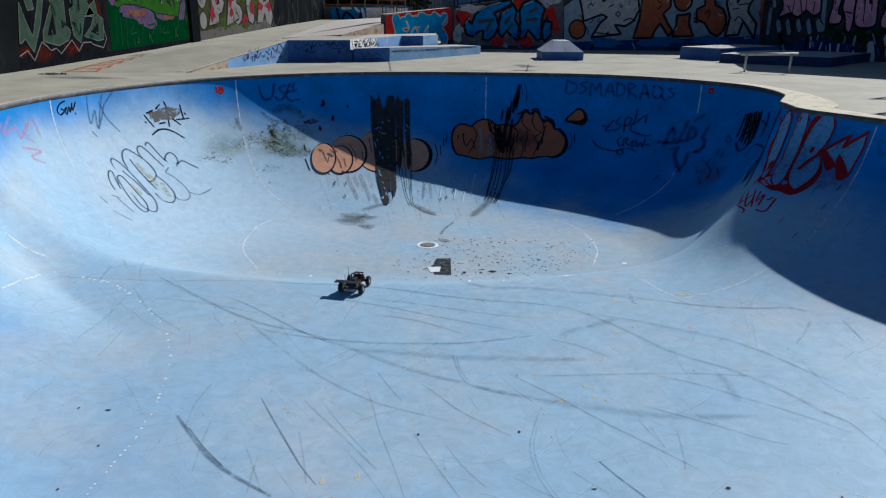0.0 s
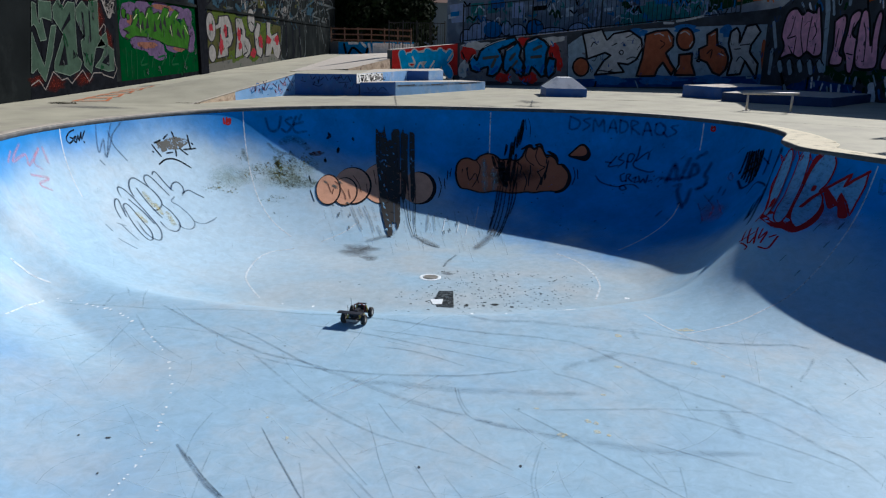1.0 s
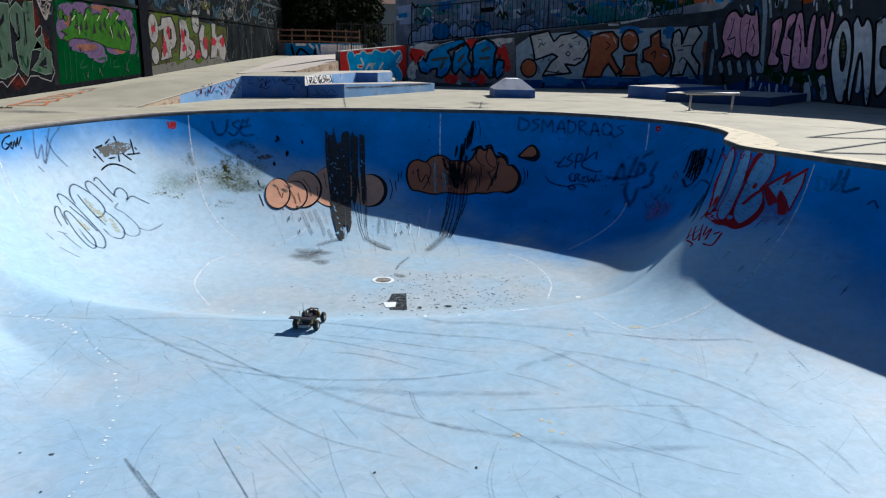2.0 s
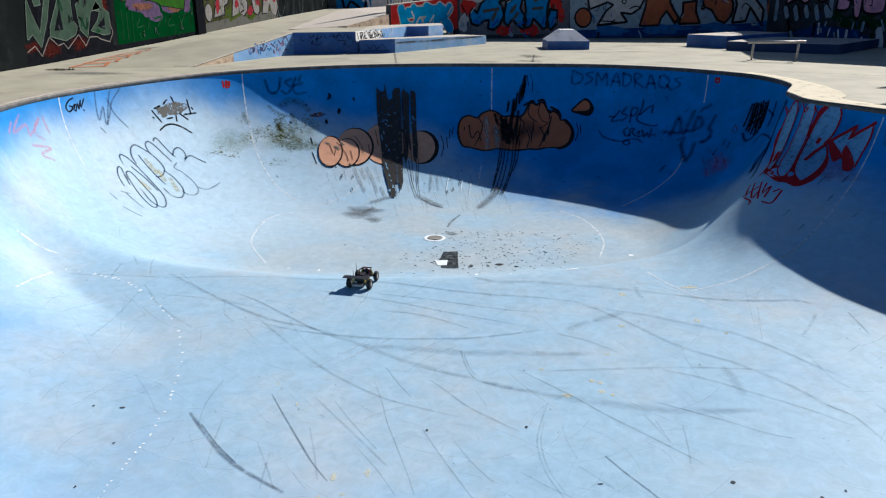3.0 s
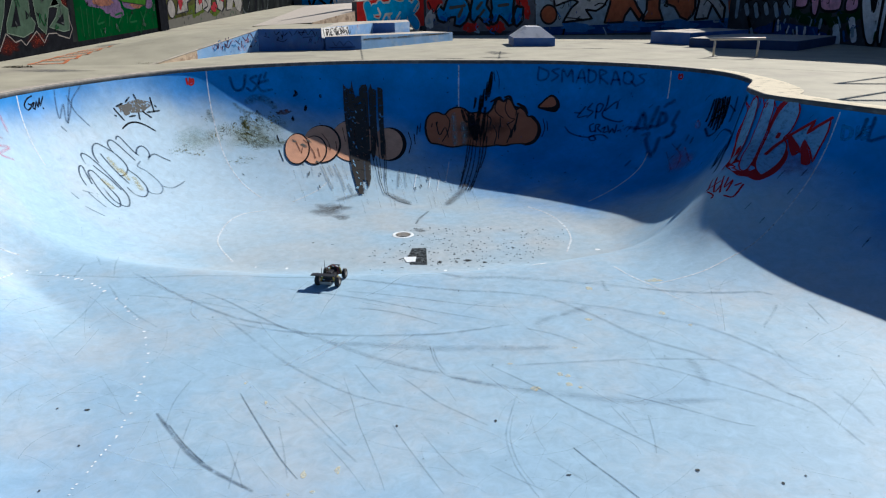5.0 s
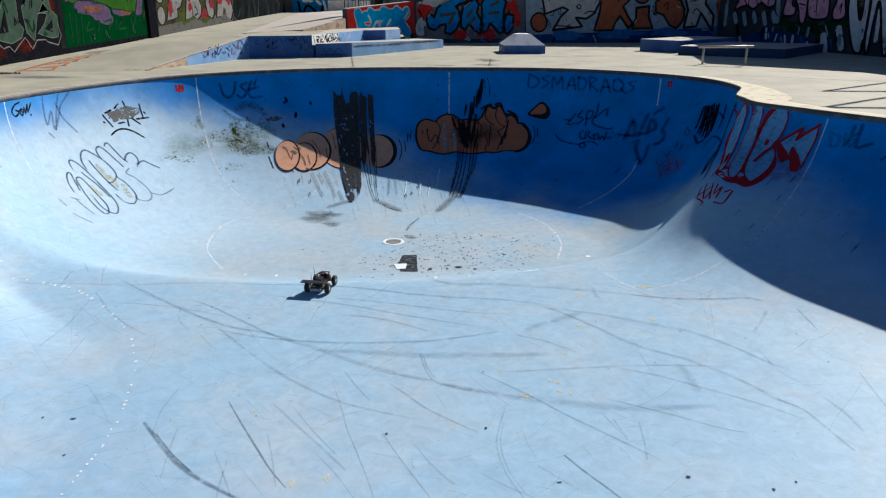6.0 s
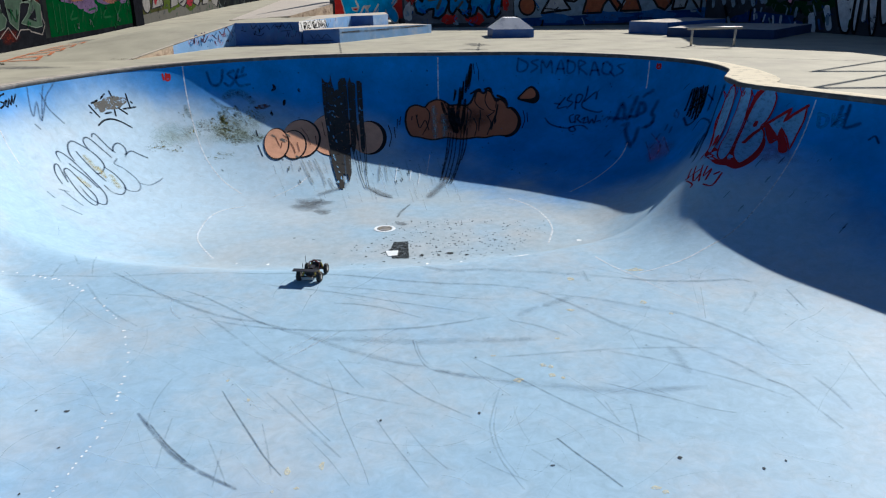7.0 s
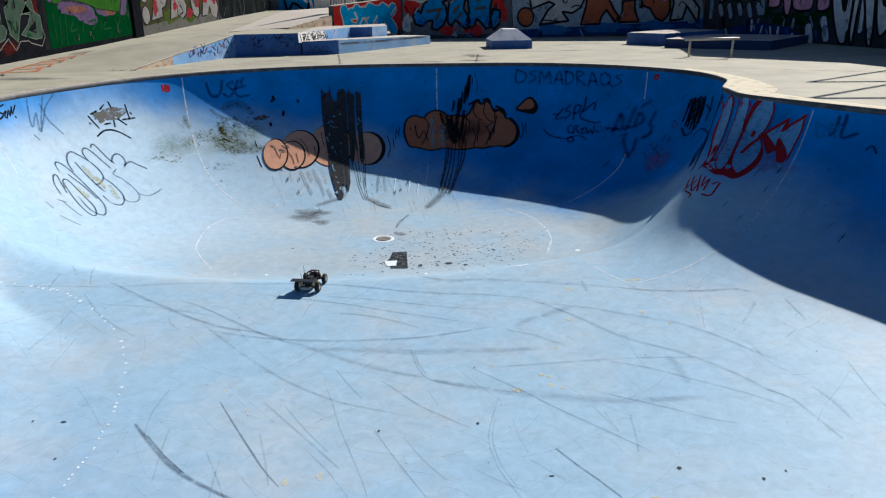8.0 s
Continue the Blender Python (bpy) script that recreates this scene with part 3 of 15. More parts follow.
P_OCEAN = paint("ocean_blue", (0.03, 0.25, 0.58), vary=0.35)
P_BRIGHTBLUE = paint("bright_blue", (0.015, 0.13, 0.50))
P_MUDGREY = paint("mud_grey", (0.084, 0.084, 0.077))
P_DEEPBLUE = paint("deep_blue_base", (0.02, 0.07, 0.24), vary=0.4, holes=0.15)
P_BLUEMID = paint("middle_blue", (0.06, 0.18, 0.44), holes=0.3)
P_RUSTBROWN = paint("rust_brown", (0.42, 0.13, 0.06), vary=0.25)
P_PINKWALL = paint("dusty_pink", (0.82, 0.43, 0.56), vary=0.2)
P_ORANGE = paint("orange_spray", (0.40, 0.09, 0.02), holes=0.3)


# ---- surfaces that carry paint ----
class Flat:
    """An upright face from a to b, or the level deck when b is None."""

    def __init__(self, a, b=None, side=1):
        if b is None:
            self.o, self.e, self.up, self.n = np.array((0, 0, a)), np.array((1.0, 0, 0)), np.array((0, 1.0, 0)), np.array((0, 0, 1.0))
        else:
            d = np.array((b[0] - a[0], b[1] - a[1], 0.0))
            self.o, self.e, self.up = np.array((a[0], a[1], 0.0)), d / np.linalg.norm(d), np.array((0, 0, 1.0))
            self.n = np.cross(self.e, self.up) * side

    def base(self, p):
        p = np.asarray(p, float)
        return self.o + p[:, :1] * self.e + p[:, 1:] * self.up

    def drop(self, q):
        return q, np.tile(self.n, (len(q), 1))


class Bowl:
    """The painted inside of the bowl; points are given in plan."""

    def base(self, p):
        p = np.asarray(p, float)
        return np.column_stack([p, height(p[:, 0], p[:, 1])])

    def drop(self, q):
        n, e = len(q), 0.004
        for _ in range(3):
            x, y = q[:, 0], q[:, 1]
            h = height(np.concatenate([x, x + e, x - e, x, x]), np.concatenate([y, y, y, y + e, y - e])).reshape(5, n)
            nrm = np.column_stack([(h[2] - h[1]) / (2 * e), (h[4] - h[3]) / (2 * e), np.ones(n)])
            q = q - ((q[:, 2] - h[0]) / (nrm * nrm).sum(1))[:, None] * nrm
        return q, nrm / np.linalg.norm(nrm, axis=1)[:, None]


class Bank:
    """The twisted top of the raised platform; points are given in plan."""

    def base(self, p):
        ex, ey = zip(*BANK_EDGE)
        return np.array([(x, y, platform_height(x, y, float(np.interp(y, ey, ex)))) for x, y in np.asarray(p, float)])

    def drop(self, q):
        return self.base(q[:, :2]), np.tile((0.0, 0.0, 1.0), (len(q), 1))


class Paint:
    """Collects strokes, blobs and shapes of paint into one thin mesh on a surface."""

    def __init__(self, name, surface, parent, label):
        self.name, self.s, self.parent, self.label = name, surface, parent, label
        self.verts, self.faces, self.mats, self.slot, self.k, self.cover = [], [], [], [], 0, []
        self.rng = np.random.default_rng(len(label) * 7 + len(name))

    def add(self, pts, faces, m, cover=None):
        base = len(self.verts)
        self.cover += [1.0] * len(pts) if cover is None else list(cover)
        self.verts += [tuple(v) for v in pts]
        if m not in self.mats:
            self.mats.append(m)
        self.faces += [tuple(base + i for i in f) for f in faces]
        self.slot += [self.mats.index(m)] * len(faces)
        self.k += 1

    def line(self, m, width, pts, taper=0.0, lift=0.002, sharp=False):
        lift += 0.00001 * self.k
        soft = m.name in SOFT
        width *= 1.7 if soft else 1.0
        c = self.s.base(pts)
        if len(c) == 2:
            c = np.array([c[0], (c[0] + c[1]) / 2, c[1]])
        e = np.vstack([2 * c[0] - c[1], c, 2 * c[-1] - c[-2]])
        fine = []
        for i in range(1, len(e) - 2):
            n = max(3, int(np.linalg.norm(e[i + 1] - e[i]) / 0.05))
            u = np.linspace(0, 1, n, endpoint=False)[:, None]
            if sharp:
                fine.append(e[i] + (e[i + 1] - e[i]) * u)
                continue
            fine.append(0.5 * (2 * e[i] + (e[i + 1] - e[i - 1]) * u + (2 * e[i - 1] - 5 * e[i] + 4 * e[i + 1] - e[i + 2]) * u * u + (3 * e[i] - e[i - 1] - 3 * e[i + 1] + e[i + 2]) * u ** 3))
        q = np.vstack(fine + [c[-1:]])
        t = np.gradient(q, axis=0)
        t /= np.linalg.norm(t, axis=1)[:, None] + 1e-9
        h = width / 2
        caps = np.array([0.98, 0.8, 0.45, 0.0])
        q = np.vstack([q[0] - t[0] * h * caps[:3, None], q, q[-1] + t[-1] * h * caps[2::-1, None]])
        t = np.vstack([np.tile(t[0], (3, 1)), t, np.tile(t[-1], (3, 1))])
        q, nrm = self.s.drop(q)
        side = np.cross(nrm, t)
        side /= np.linalg.norm(side, axis=1)[:, None] + 1e-9
        n = len(q)
        u = np.linspace(0, 1, n)
        w = h * ((1 - taper) + taper * np.sin(np.pi * u)) * (1 + 0.1 * np.interp(u, np.linspace(0, 1, 12), self.rng.uniform(-1, 1, 12)))
        w[:3] *= np.sqrt(1 - caps[:3] ** 2)
        w[-3:] *= np.sqrt(1 - caps[2::-1] ** 2)
        cols = 2 if width < 0.07 else 3 + int(width / 0.12)
        if soft:
            cols = max(5, cols)
        spread = np.linspace(-1, 1, cols)
        v, nn = self.s.drop((q[:, None, :] + side[:, None, :] * (w[:, None] * spread)[:, :, None]).reshape(-1, 3))
        pts = v + nn * lift
        faces = [(i * cols + k, i * cols + k + 1, (i + 1) * cols + k + 1, (i + 1) * cols + k) for i in range(n - 1) for k in range(cols - 1)]
        across = 1 - np.abs(np.linspace(-1, 1, cols)) ** 1.5
        ends = np.minimum(1, np.minimum(u, 1 - u) * 8)
        self.add(pts, faces, m, np.outer(ends, across).ravel() if soft else None)

    def blob(self, m, centre, rx, ry, ragged=0.0, lift=0.002):
        lift += 0.00001 * self.k
        c, n = self.s.drop(self.s.base([centre]))
        n = n[0]
        a = np.cross((0, 0, 1.0), n)
        a = a / np.linalg.norm(a) if np.linalg.norm(a) > 0.25 else np.array((1.0, 0, 0))
        b = np.cross(n, a)
        small = max(rx, ry) < 0.06
        soft = m.name in SOFT
        rx, ry = (rx * 1.25, ry * 1.25) if soft else (rx, ry)
        seg, rings = (8, 1) if small else (40, 4)
        ang = np.arange(seg) / seg * math.tau
        wob = self.rng.uniform(-1, 1, (3, 2))
        rad = np.ones(seg)
        if ragged:
            for f in range(2, 9):
                ph, am = self.rng.uniform(0, math.tau), self.rng.uniform(0.3, 1)
                rad += ragged * 0.5 * am * np.sin(f * ang + ph) / math.sqrt(f)
            rad = np.maximum(rad, 0.25)
        pts = [c[0]]
        for r in range(1, rings + 1):
            s = r / rings
            pts += list(c[0] + np.outer(np.cos(ang) * rx * rad * s, a) + np.outer(np.sin(ang) * ry * rad * s, b))
        q, nn = self.s.drop(np.array(pts))
        faces = [(0, 1 + k, 1 + (k + 1) % seg) for k in range(seg)]
        for r in range(rings - 1):
            o = 1 + r * seg
            faces += [(o + k, o + seg + k, o + seg + (k + 1) % seg, o + (k + 1) % seg) for k in range(seg)]
        level = np.concatenate([[1.0], np.repeat(1 - (np.arange(1, rings + 1) / rings) ** 2, seg)])
        self.add(q + nn * lift, faces, m, level if soft else None)

    def poly(self, m, pts, lift=0.004):
        q, nn = self.s.drop(self.s.base(pts))
        tris = tessellate_polygon([[Vector(v) for v in q]])
        self.add(q + nn * lift, [tuple(t) for t in tris], m)

    def fill(self, m, pts, lift=0.004, sharp=False):
        """A closed rounded shape that follows the curve of the surface."""
        c = self.s.base(pts)
        e = np.vstack([c[-1:], c, c[:2]])
        u = np.linspace(0, 1, 1 if sharp else 4, endpoint=False)[:, None]
        ring3 = [0.5 * (2 * e[i] + (e[i + 1] - e[i - 1]) * u + (2 * e[i - 1] - 5 * e[i] + 4 * e[i + 1] - e[i + 2]) * u * u + (3 * e[i] - e[i - 1] - 3 * e[i + 1] + e[i + 2]) * u ** 3) for i in range(1, len(c) + 1)]
        q = np.vstack(ring3)
        tris = [tuple(t) for t in tessellate_polygon([[Vector(v) for v in q]])]
        pts3 = [tuple(v) for v in q]
        for _ in range(2):
            mids, fine = {}, []
            for a, b, d in tris:
                m3 = []
                for i, j in ((a, b), (b, d), (d, a)):
                    key = (min(i, j), max(i, j))
                    if key not in mids:
                        mids[key] = len(pts3)
                        pts3.append(tuple((np.array(pts3[i]) + np.array(pts3[j])) / 2))
                    m3.append(mids[key])
                fine += [(a, m3[0], m3[2]), (m3[0], b, m3[1]), (m3[2], m3[1], d), (m3[0], m3[1], m3[2])]
            tris = fine
        q, nn = self.s.drop(np.array(pts3))
        self.add(q + nn * lift, tris, m)

    def done(self):
        if isinstance(self.s, Bowl):
            keep = [i for i, f in enumerate(self.faces) if max(self.verts[k][2] for k in f) < -0.035]
            self.faces, self.slot = [self.faces[i] for i in keep], [self.slot[i] for i in keep]
        me = bpy.data.meshes.new(self.name)
        me.from_pydata(self.verts, [], self.faces)
        for m in self.mats:
            me.materials.append(m)
        me.polygons.foreach_set("material_index", self.slot)
        me.attributes.new("cover", "FLOAT", "POINT").data.foreach_set("value", self.cover)
        ob = new(self.name, me)
        ob.parent = self.parent
        ob["label"] = self.label
        return ob


bowl_surface = Bowl()
deck_surface = Flat(0.0)
west_face = Flat((-9.1, 0), (-9.1, 10), 1)
north_face = Flat((0.3, 27), (11.2, 27))
east_face = Flat((11.2, 27), (13.6, 17))
red_face = Flat((-1.75, 24.6), (0.3, 26.9))
terrace_face = Flat((0.0, 31), (12, 31))
back_face = Flat((-9.0, 60.0), (-2, 60.0))
front_face = Flat((-3.98, 19.85), (-2.35, 20.2))
riser_face = Flat((-2.33, 20.25), (-1.2, 23.2))
ledgeside_face = Flat((-1.37, 20.3), (1.25, 24.1))
ledgefront_face = Flat((-2.3, 20.1), (-1.37, 20.3))
flank_face = Flat((-5.58, 16.1), (-3.98, 19.85))

# ---- things behind the bowl ----
M_GREENLEAF = mat("dark_foliage", (0.009, 0.016, 0.006), rough=0.8, vary=0.4, scale=3, bump=0, spec=0.03)
M_BARK = mat("tree_bark", (0.06, 0.05, 0.04), rough=0.9, vary=0.3)
M_WOOD = mat("brown_rail_wood", (0.20, 0.10, 0.06), rough=0.7, vary=0.3, scale=8)
M_IRON = mat("black_iron", (0.02, 0.02, 0.022), rough=0.5, vary=0.2, metal=0.3)
M_HOUSE = mat("grey_render", (0.20, 0.24, 0.29), rough=0.8, vary=0.1)
M_ROOF = mat("roof_tiles", (0.13, 0.07, 0.05), rough=0.8, vary=0.3, scale=5)
M_CAP = mat("pale_cap_concrete", (0.52, 0.48, 0.42), rough=0.85, vary=0.2)
M_RUBBER = mat("tyre_rubber", (0.018, 0.018, 0.018), rough=0.75, vary=0.3, scale=40)
M_PLASTIC = mat("black_plastic", (0.02, 0.02, 0.024), rough=0.45, vary=0.2, scale=30)
M_RIMGREY = mat("rim_plastic", (0.30, 0.29, 0.27), rough=0.5, vary=0.2, scale=30)
M_REDPLASTIC = mat("red_plastic", (0.13, 0.016, 0.014), rough=0.45, vary=0.2, scale=30)
M_YELPLASTIC = mat("yellow_plastic", (0.45, 0.36, 0.04), rough=0.45, vary=0.2, scale=30)


def copies(ob, parent, places):
    """More parts on the same mesh, each moved by an offset."""
    for p in places:
        o = new(ob.name.split(".")[0], ob.data)
        o.parent = parent
        o.location = p


def build_fence(a, b, z0, z1, gap, label, top_slope=0.0):
    a, b = Vector((*a, 0)), Vector((*b, 0))
    d = (b - a).normalized()
    n = int((b - a).length / gap)
    root = tagged(new("bar_fence"), label, "fence")
    root.location = a + Vector((0, 0, z0))
    h = z1 - z0
    rise = Vector((0, 0, top_slope))
    bar = part("bar", tube(bmesh.new(), [(0, 0, 0), (0, 0, h)], 0.012, 6), M_IRON, root)
    copies(bar, root, [d * gap * k + rise * k * gap for k in range(1, n + 1)])
    L = (b - a).length
    for z in (0.06, h - 0.03):
        part("rail", tube(bmesh.new(), [Vector((0, 0, z)), d * L + Vector((0, 0, z)) + rise * L], 0.022, 6), M_IRON, root)
    post = part("post", tube(bmesh.new(), [(0, 0, -0.05), (0, 0, h + 0.08)], 0.03, 6), M_IRON, root)
    copies(post, root, [d * L * k / 4 + rise * L * k / 4 for k in range(1, 5)])
    return root


gate_fence = build_fence((-3.0, 40), (-0.1, 40), 0.5, 2.45, 0.14, "black iron bar fence before the trees")
terrace_fence = build_fence((0.6, 28.6), (10.8, 28.6), 1.45, 2.75, 0.17, "dark iron bar fence on the terrace edge", 0.12)
terrace_floor = part("terrace_floor", prism(bmesh.new(), [(0.3, 27.3), (11.5, 27.3), (13, 31), (0.3, 31)], -0.2, [1.40, 2.7, 2.7, 1.40]), M_WEST)
tagged(terrace_floor, "sloping terrace behind the painted wall", "terrace", kind="structure")


def build_wood_railing():
    root = tagged(new("railing"), "brown wooden railing with three boards on posts", "railing")
    root.location = (-9.0, 59.9, 1.4)
    pts = [Vector((0, 0, 0)), Vector((3.15, 0, 0.02)), Vector((6.3, -1.2, -0.06))]
    for z in (0.18, 0.58, 1.0):
        for p, q in ((pts[0], pts[1]), (pts[1], pts[2])):
            mid, d = (p + q) / 2, q - p
            bm = block(bmesh.new(), (d.length, 0.05, 0.11), (0, 0, 0), 0.01)
            ob = part("board", bm, M_WOOD, root)
            ob.matrix_local = Matrix.Translation(mid + Vector((0, -0.06, z))) @ d.to_track_quat("X", "Z").to_matrix().to_4x4()
    post = part("post", block(bmesh.new(), (0.09, 0.09, 1.15), (0, 0, 0.55), 0.01), M_WOOD, root)
    copies(post, root, [Vector((1.05, 0, 0)), Vector((2.1, 0, 0)), Vector((3.15, 0, 0)), Vector((4.2, -0.4, 0)), Vector((5.25, -0.8, 0)), Vector((6.3, -1.2, 0))])
    return root


wood_railing = build_wood_railing()


def build_upper_block():
    bm = prism(bmesh.new(), [(-2.95, 22.75), (-1.82, 24.5), (-1.95, 24.95), (-2.4, 59), (-8.0, 59), (-5.2, 25.2)], 0.2, [0.60, 0.88, 0.88, 0.8, 0.46, 0.40])
    bmesh.ops.recalc_face_normals(bm, faces=bm.faces)
    bm.normal_update()
    for f in bm.faces:
        f.material_index = 0 if f.normal.z > 0.5 else 1
    ob = part("upper_step", bm, [M_CAP, M_STAINED])
    return tagged(ob, "worn concrete step up to the rear path", "step", kind="structure")


upper_step = build_upper_block()
bm = prism(bmesh.new(), [(-2.33, 20.25), (-1.2, 23.2), (-0.55, 23.45), (-0.1, 24.3), (-0.2, 26.0), (-2.3, 24.0)], 0.0, 0.565, 0.008)
bmesh.ops.recalc_face_normals(bm, faces=bm.faces)
bm.normal_update()
# faces turned to -y take the blue with shade painted in
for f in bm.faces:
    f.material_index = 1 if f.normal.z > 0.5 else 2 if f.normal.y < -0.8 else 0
riser = part("riser_block", bm, [M_BLUE, M_CONCRETE, M_BLUESHADED])
tagged(riser, "blue stepped block between ledge and platform", "block")
cap = part("coping_strip", prism(bmesh.new(), [(-1.753, 24.603), (0.295, 26.897), (0.123, 27.057), (-1.925, 24.757)], 1.1, [1.175, 1.385, 1.385, 1.175]), M_CAP, wall_low, "pale concrete top")
course = part("string_course", prism(bmesh.new(), [(-9.1, 0), (-9.1, 63), (-9.03, 63), (-9.03, 0)], 2.47, 2.56), M_WEST, wall_west)
pier = part("pier", prism(bmesh.new(), [(-9.1, 27.9), (-9.1, 28.8), (-9.0, 28.8), (-9.0, 27.9)], 0, 7.4), P_NIGHT, wall_west, "black painted pier")


def build_tree(x, y, h, spread, seed):
    rng = random.Random(seed)
    root = tagged(new("tree"), "dense dark broadleaf tree behind the park", "tree", "trees behind the park")
    root.location = (x, y, 0)
    bm = bmesh.new()
    limbs = [[Vector((0, 0, -0.1)), Vector((0.1, 0, h * 0.25)), Vector((0.05, 0.1, h * 0.6)), Vector((0, 0, h * 0.9))]]
    for k in range(6):
        a, z = k * 1.05 + rng.random(), h * rng.uniform(0.2, 0.5)
        limbs.append([Vector((0.08, 0, z)), Vector((math.cos(a) * spread * 0.4, math.sin(a) * spread * 0.4, z + h * 0.12)), Vector((math.cos(a) * spread * 0.8, math.sin(a) * spread * 0.8, z + h * 0.28))])
    for i, l in enumerate(limbs):
        rings = []
        for j, p in enumerate(l):
            r = (0.22 if i == 0 else 0.09) * (1 - 0.7 * j / (len(l) - 1))
            rings.append([bm.verts.new(p + Vector((math.cos(t * math.tau / 7) * r, math.sin(t * math.tau / 7) * r, 0))) for t in range(7)])
        for r0, r1 in zip(rings, rings[1:]):
            for t in range(7):
                bm.faces.new((r0[t], r0[(t + 1) % 7], r1[(t + 1) % 7], r1[t]))
    part("trunk", bm, M_BARK, root)
    verts, faces = [], []
    lobes = [(Vector((rng.uniform(-1, 1) * spread * 0.75, rng.uniform(-1, 1) * spread * 0.75, h * rng.uniform(0.12, 0.95))), rng.uniform(0.32, 0.55) * spread) for _ in range(34)]
    for c, r in lobes:
        for _ in range(260):
            d = Vector((rng.gauss(0, 1), rng.gauss(0, 1), rng.gauss(0, 0.8))).normalized() * r * rng.uniform(0.55, 1.05)
            p, s = c + d, rng.uniform(0.16, 0.32)
            u = Vector((rng.gauss(0, 1), rng.gauss(0, 1), rng.gauss(0, 1))).normalized() * s
            v = u.orthogonal().normalized() * s * 0.55
            o = len(verts)
            verts += [tuple(p - u), tuple(p + v), tuple(p + u), tuple(p - v)]
            faces.append((o, o + 1, o + 2, o + 3))
    me = bpy.data.meshes.new("crown")
    me.from_pydata(verts, [], faces)
    me.materials.append(M_GREENLEAF)
    crown = new("crown", me)
    crown.parent = root
    return root


# the tallest trees at the rear are added to shade the ones in front
for i, (x, y, h, sp) in enumerate(((-11.0, 68, 11, 3.2), (-7.4, 66, 12, 3.4), (-4.3, 69, 11, 3.0), (-8.5, 74, 13, 3.6), (-5.2, 77, 12, 3.2), (0.5, 104, 10, 1.5), (-12.5, 78, 13, 4.0), (-6.5, 84, 18, 4.5), (-5.0, 80, 15, 3.0), (-11, 86, 18, 4.5))):
    build_tree(x, y, h, sp, 10 + i)


def build_house():
    root = tagged(new("house"), "pale grey rendered house behind the trees", "house")
    root.location = (-0.5, 96, 0)
    part("wall", block(bmesh.new(), (7, 6, 6.2), (0, 0, 3.1)), M_HOUSE, root)
    bm = bmesh.new()
    v = [bm.verts.new(p) for p in ((-3.8, -3.4, 6.2), (3.8, -3.4, 6.2), (3.8, 3.4, 6.2), (-3.8, 3.4, 6.2), (-3.8, 0, 7.4), (3.8, 0, 7.4))]
    for f in ((0, 1, 5, 4), (2, 3, 4, 5), (0, 4, 3), (1, 2, 5), (3, 2, 1, 0)):
        bm.faces.new([v[i] for i in f])
    bmesh.ops.recalc_face_normals(bm, faces=bm.faces)
    part("roof", bm, M_ROOF, root)
    return root


house = build_house()


def build_post_frame(x, y, h):
    """Unseen tall steel post with two level arms meeting in a point, added for its thin deck shadows."""
    root = tagged(new("shadow_post"), "unseen thin steel post with two level arms, added for its shadows", "post", "posts beside the deck")
    root.location = (x, y, 0)
    part("post", tube(bmesh.new(), [(0, 0, -0.05), (0, 0, h + 0.06)], 0.06, 10), M_STEEL, root, smooth=True)
    part("base_plate", block(bmesh.new(), (0.3, 0.3, 0.015), (0, 0, 0.0075), 0.004), M_STEEL, root)
    part("arm", tube(bmesh.new(), [(0.05, 0, h), (-2.9, 0.3, h)], 0.05, 8), M_STEEL, root, smooth=True)
    part("arm", tube(bmesh.new(), [(-2.9, 0.3, h + 0.02), (0.7, 2.7, h + 0.02)], 0.045, 8), M_STEEL, root, smooth=True)
    return root


shadow_post = build_post_frame(12.9, 14.3, 4.0)
copy_thing(shadow_post, pose(14.0, 16.25, 0))


# ---- the drain ----
def build_drain():
    root = tagged(new("drain_cover"), "round pale metal drain cover with dark slots", "drain cover")
    root.location = (-0.21, 11.46, -DEEP)
    bm = bmesh.new()
    prof = ((0.125, 0.003), (0.13, 0.006), (0.165, 0.007), (0.178, 0.003))
    rings = [[bm.verts.new((math.cos(k * math.tau / 40) * r, math.sin(k * math.tau / 40) * r, z)) for k in range(40)] for r, z in prof]
    for r0, r1 in zip(rings, rings[1:]):
        for k in range(40):
            bm.faces.new((r0[k], r0[(k + 1) % 40], r1[(k + 1) % 40], r1[k]))
    bmesh.ops.recalc_face_normals(bm, faces=bm.faces)
    part("ring", bm, P_CHIP, root, "worn white ring")
    bm = bmesh.new()
    bmesh.ops.create_circle(bm, cap_ends=True, radius=0.118, segments=32, matrix=Matrix.Translation((0, 0, 0.003)))
    part("sump", bm, M_IRON, root, "dark opening")
    for k in range(5):
        y = -0.08 + 0.04 * k
        w = 2 * math.sqrt(0.115 ** 2 - y * y)
        part("slat", block(bmesh.new(), (w, 0.016, 0.008), (0, y, 0.008)), M_STEEL, root)
    return root


drain = build_drain()


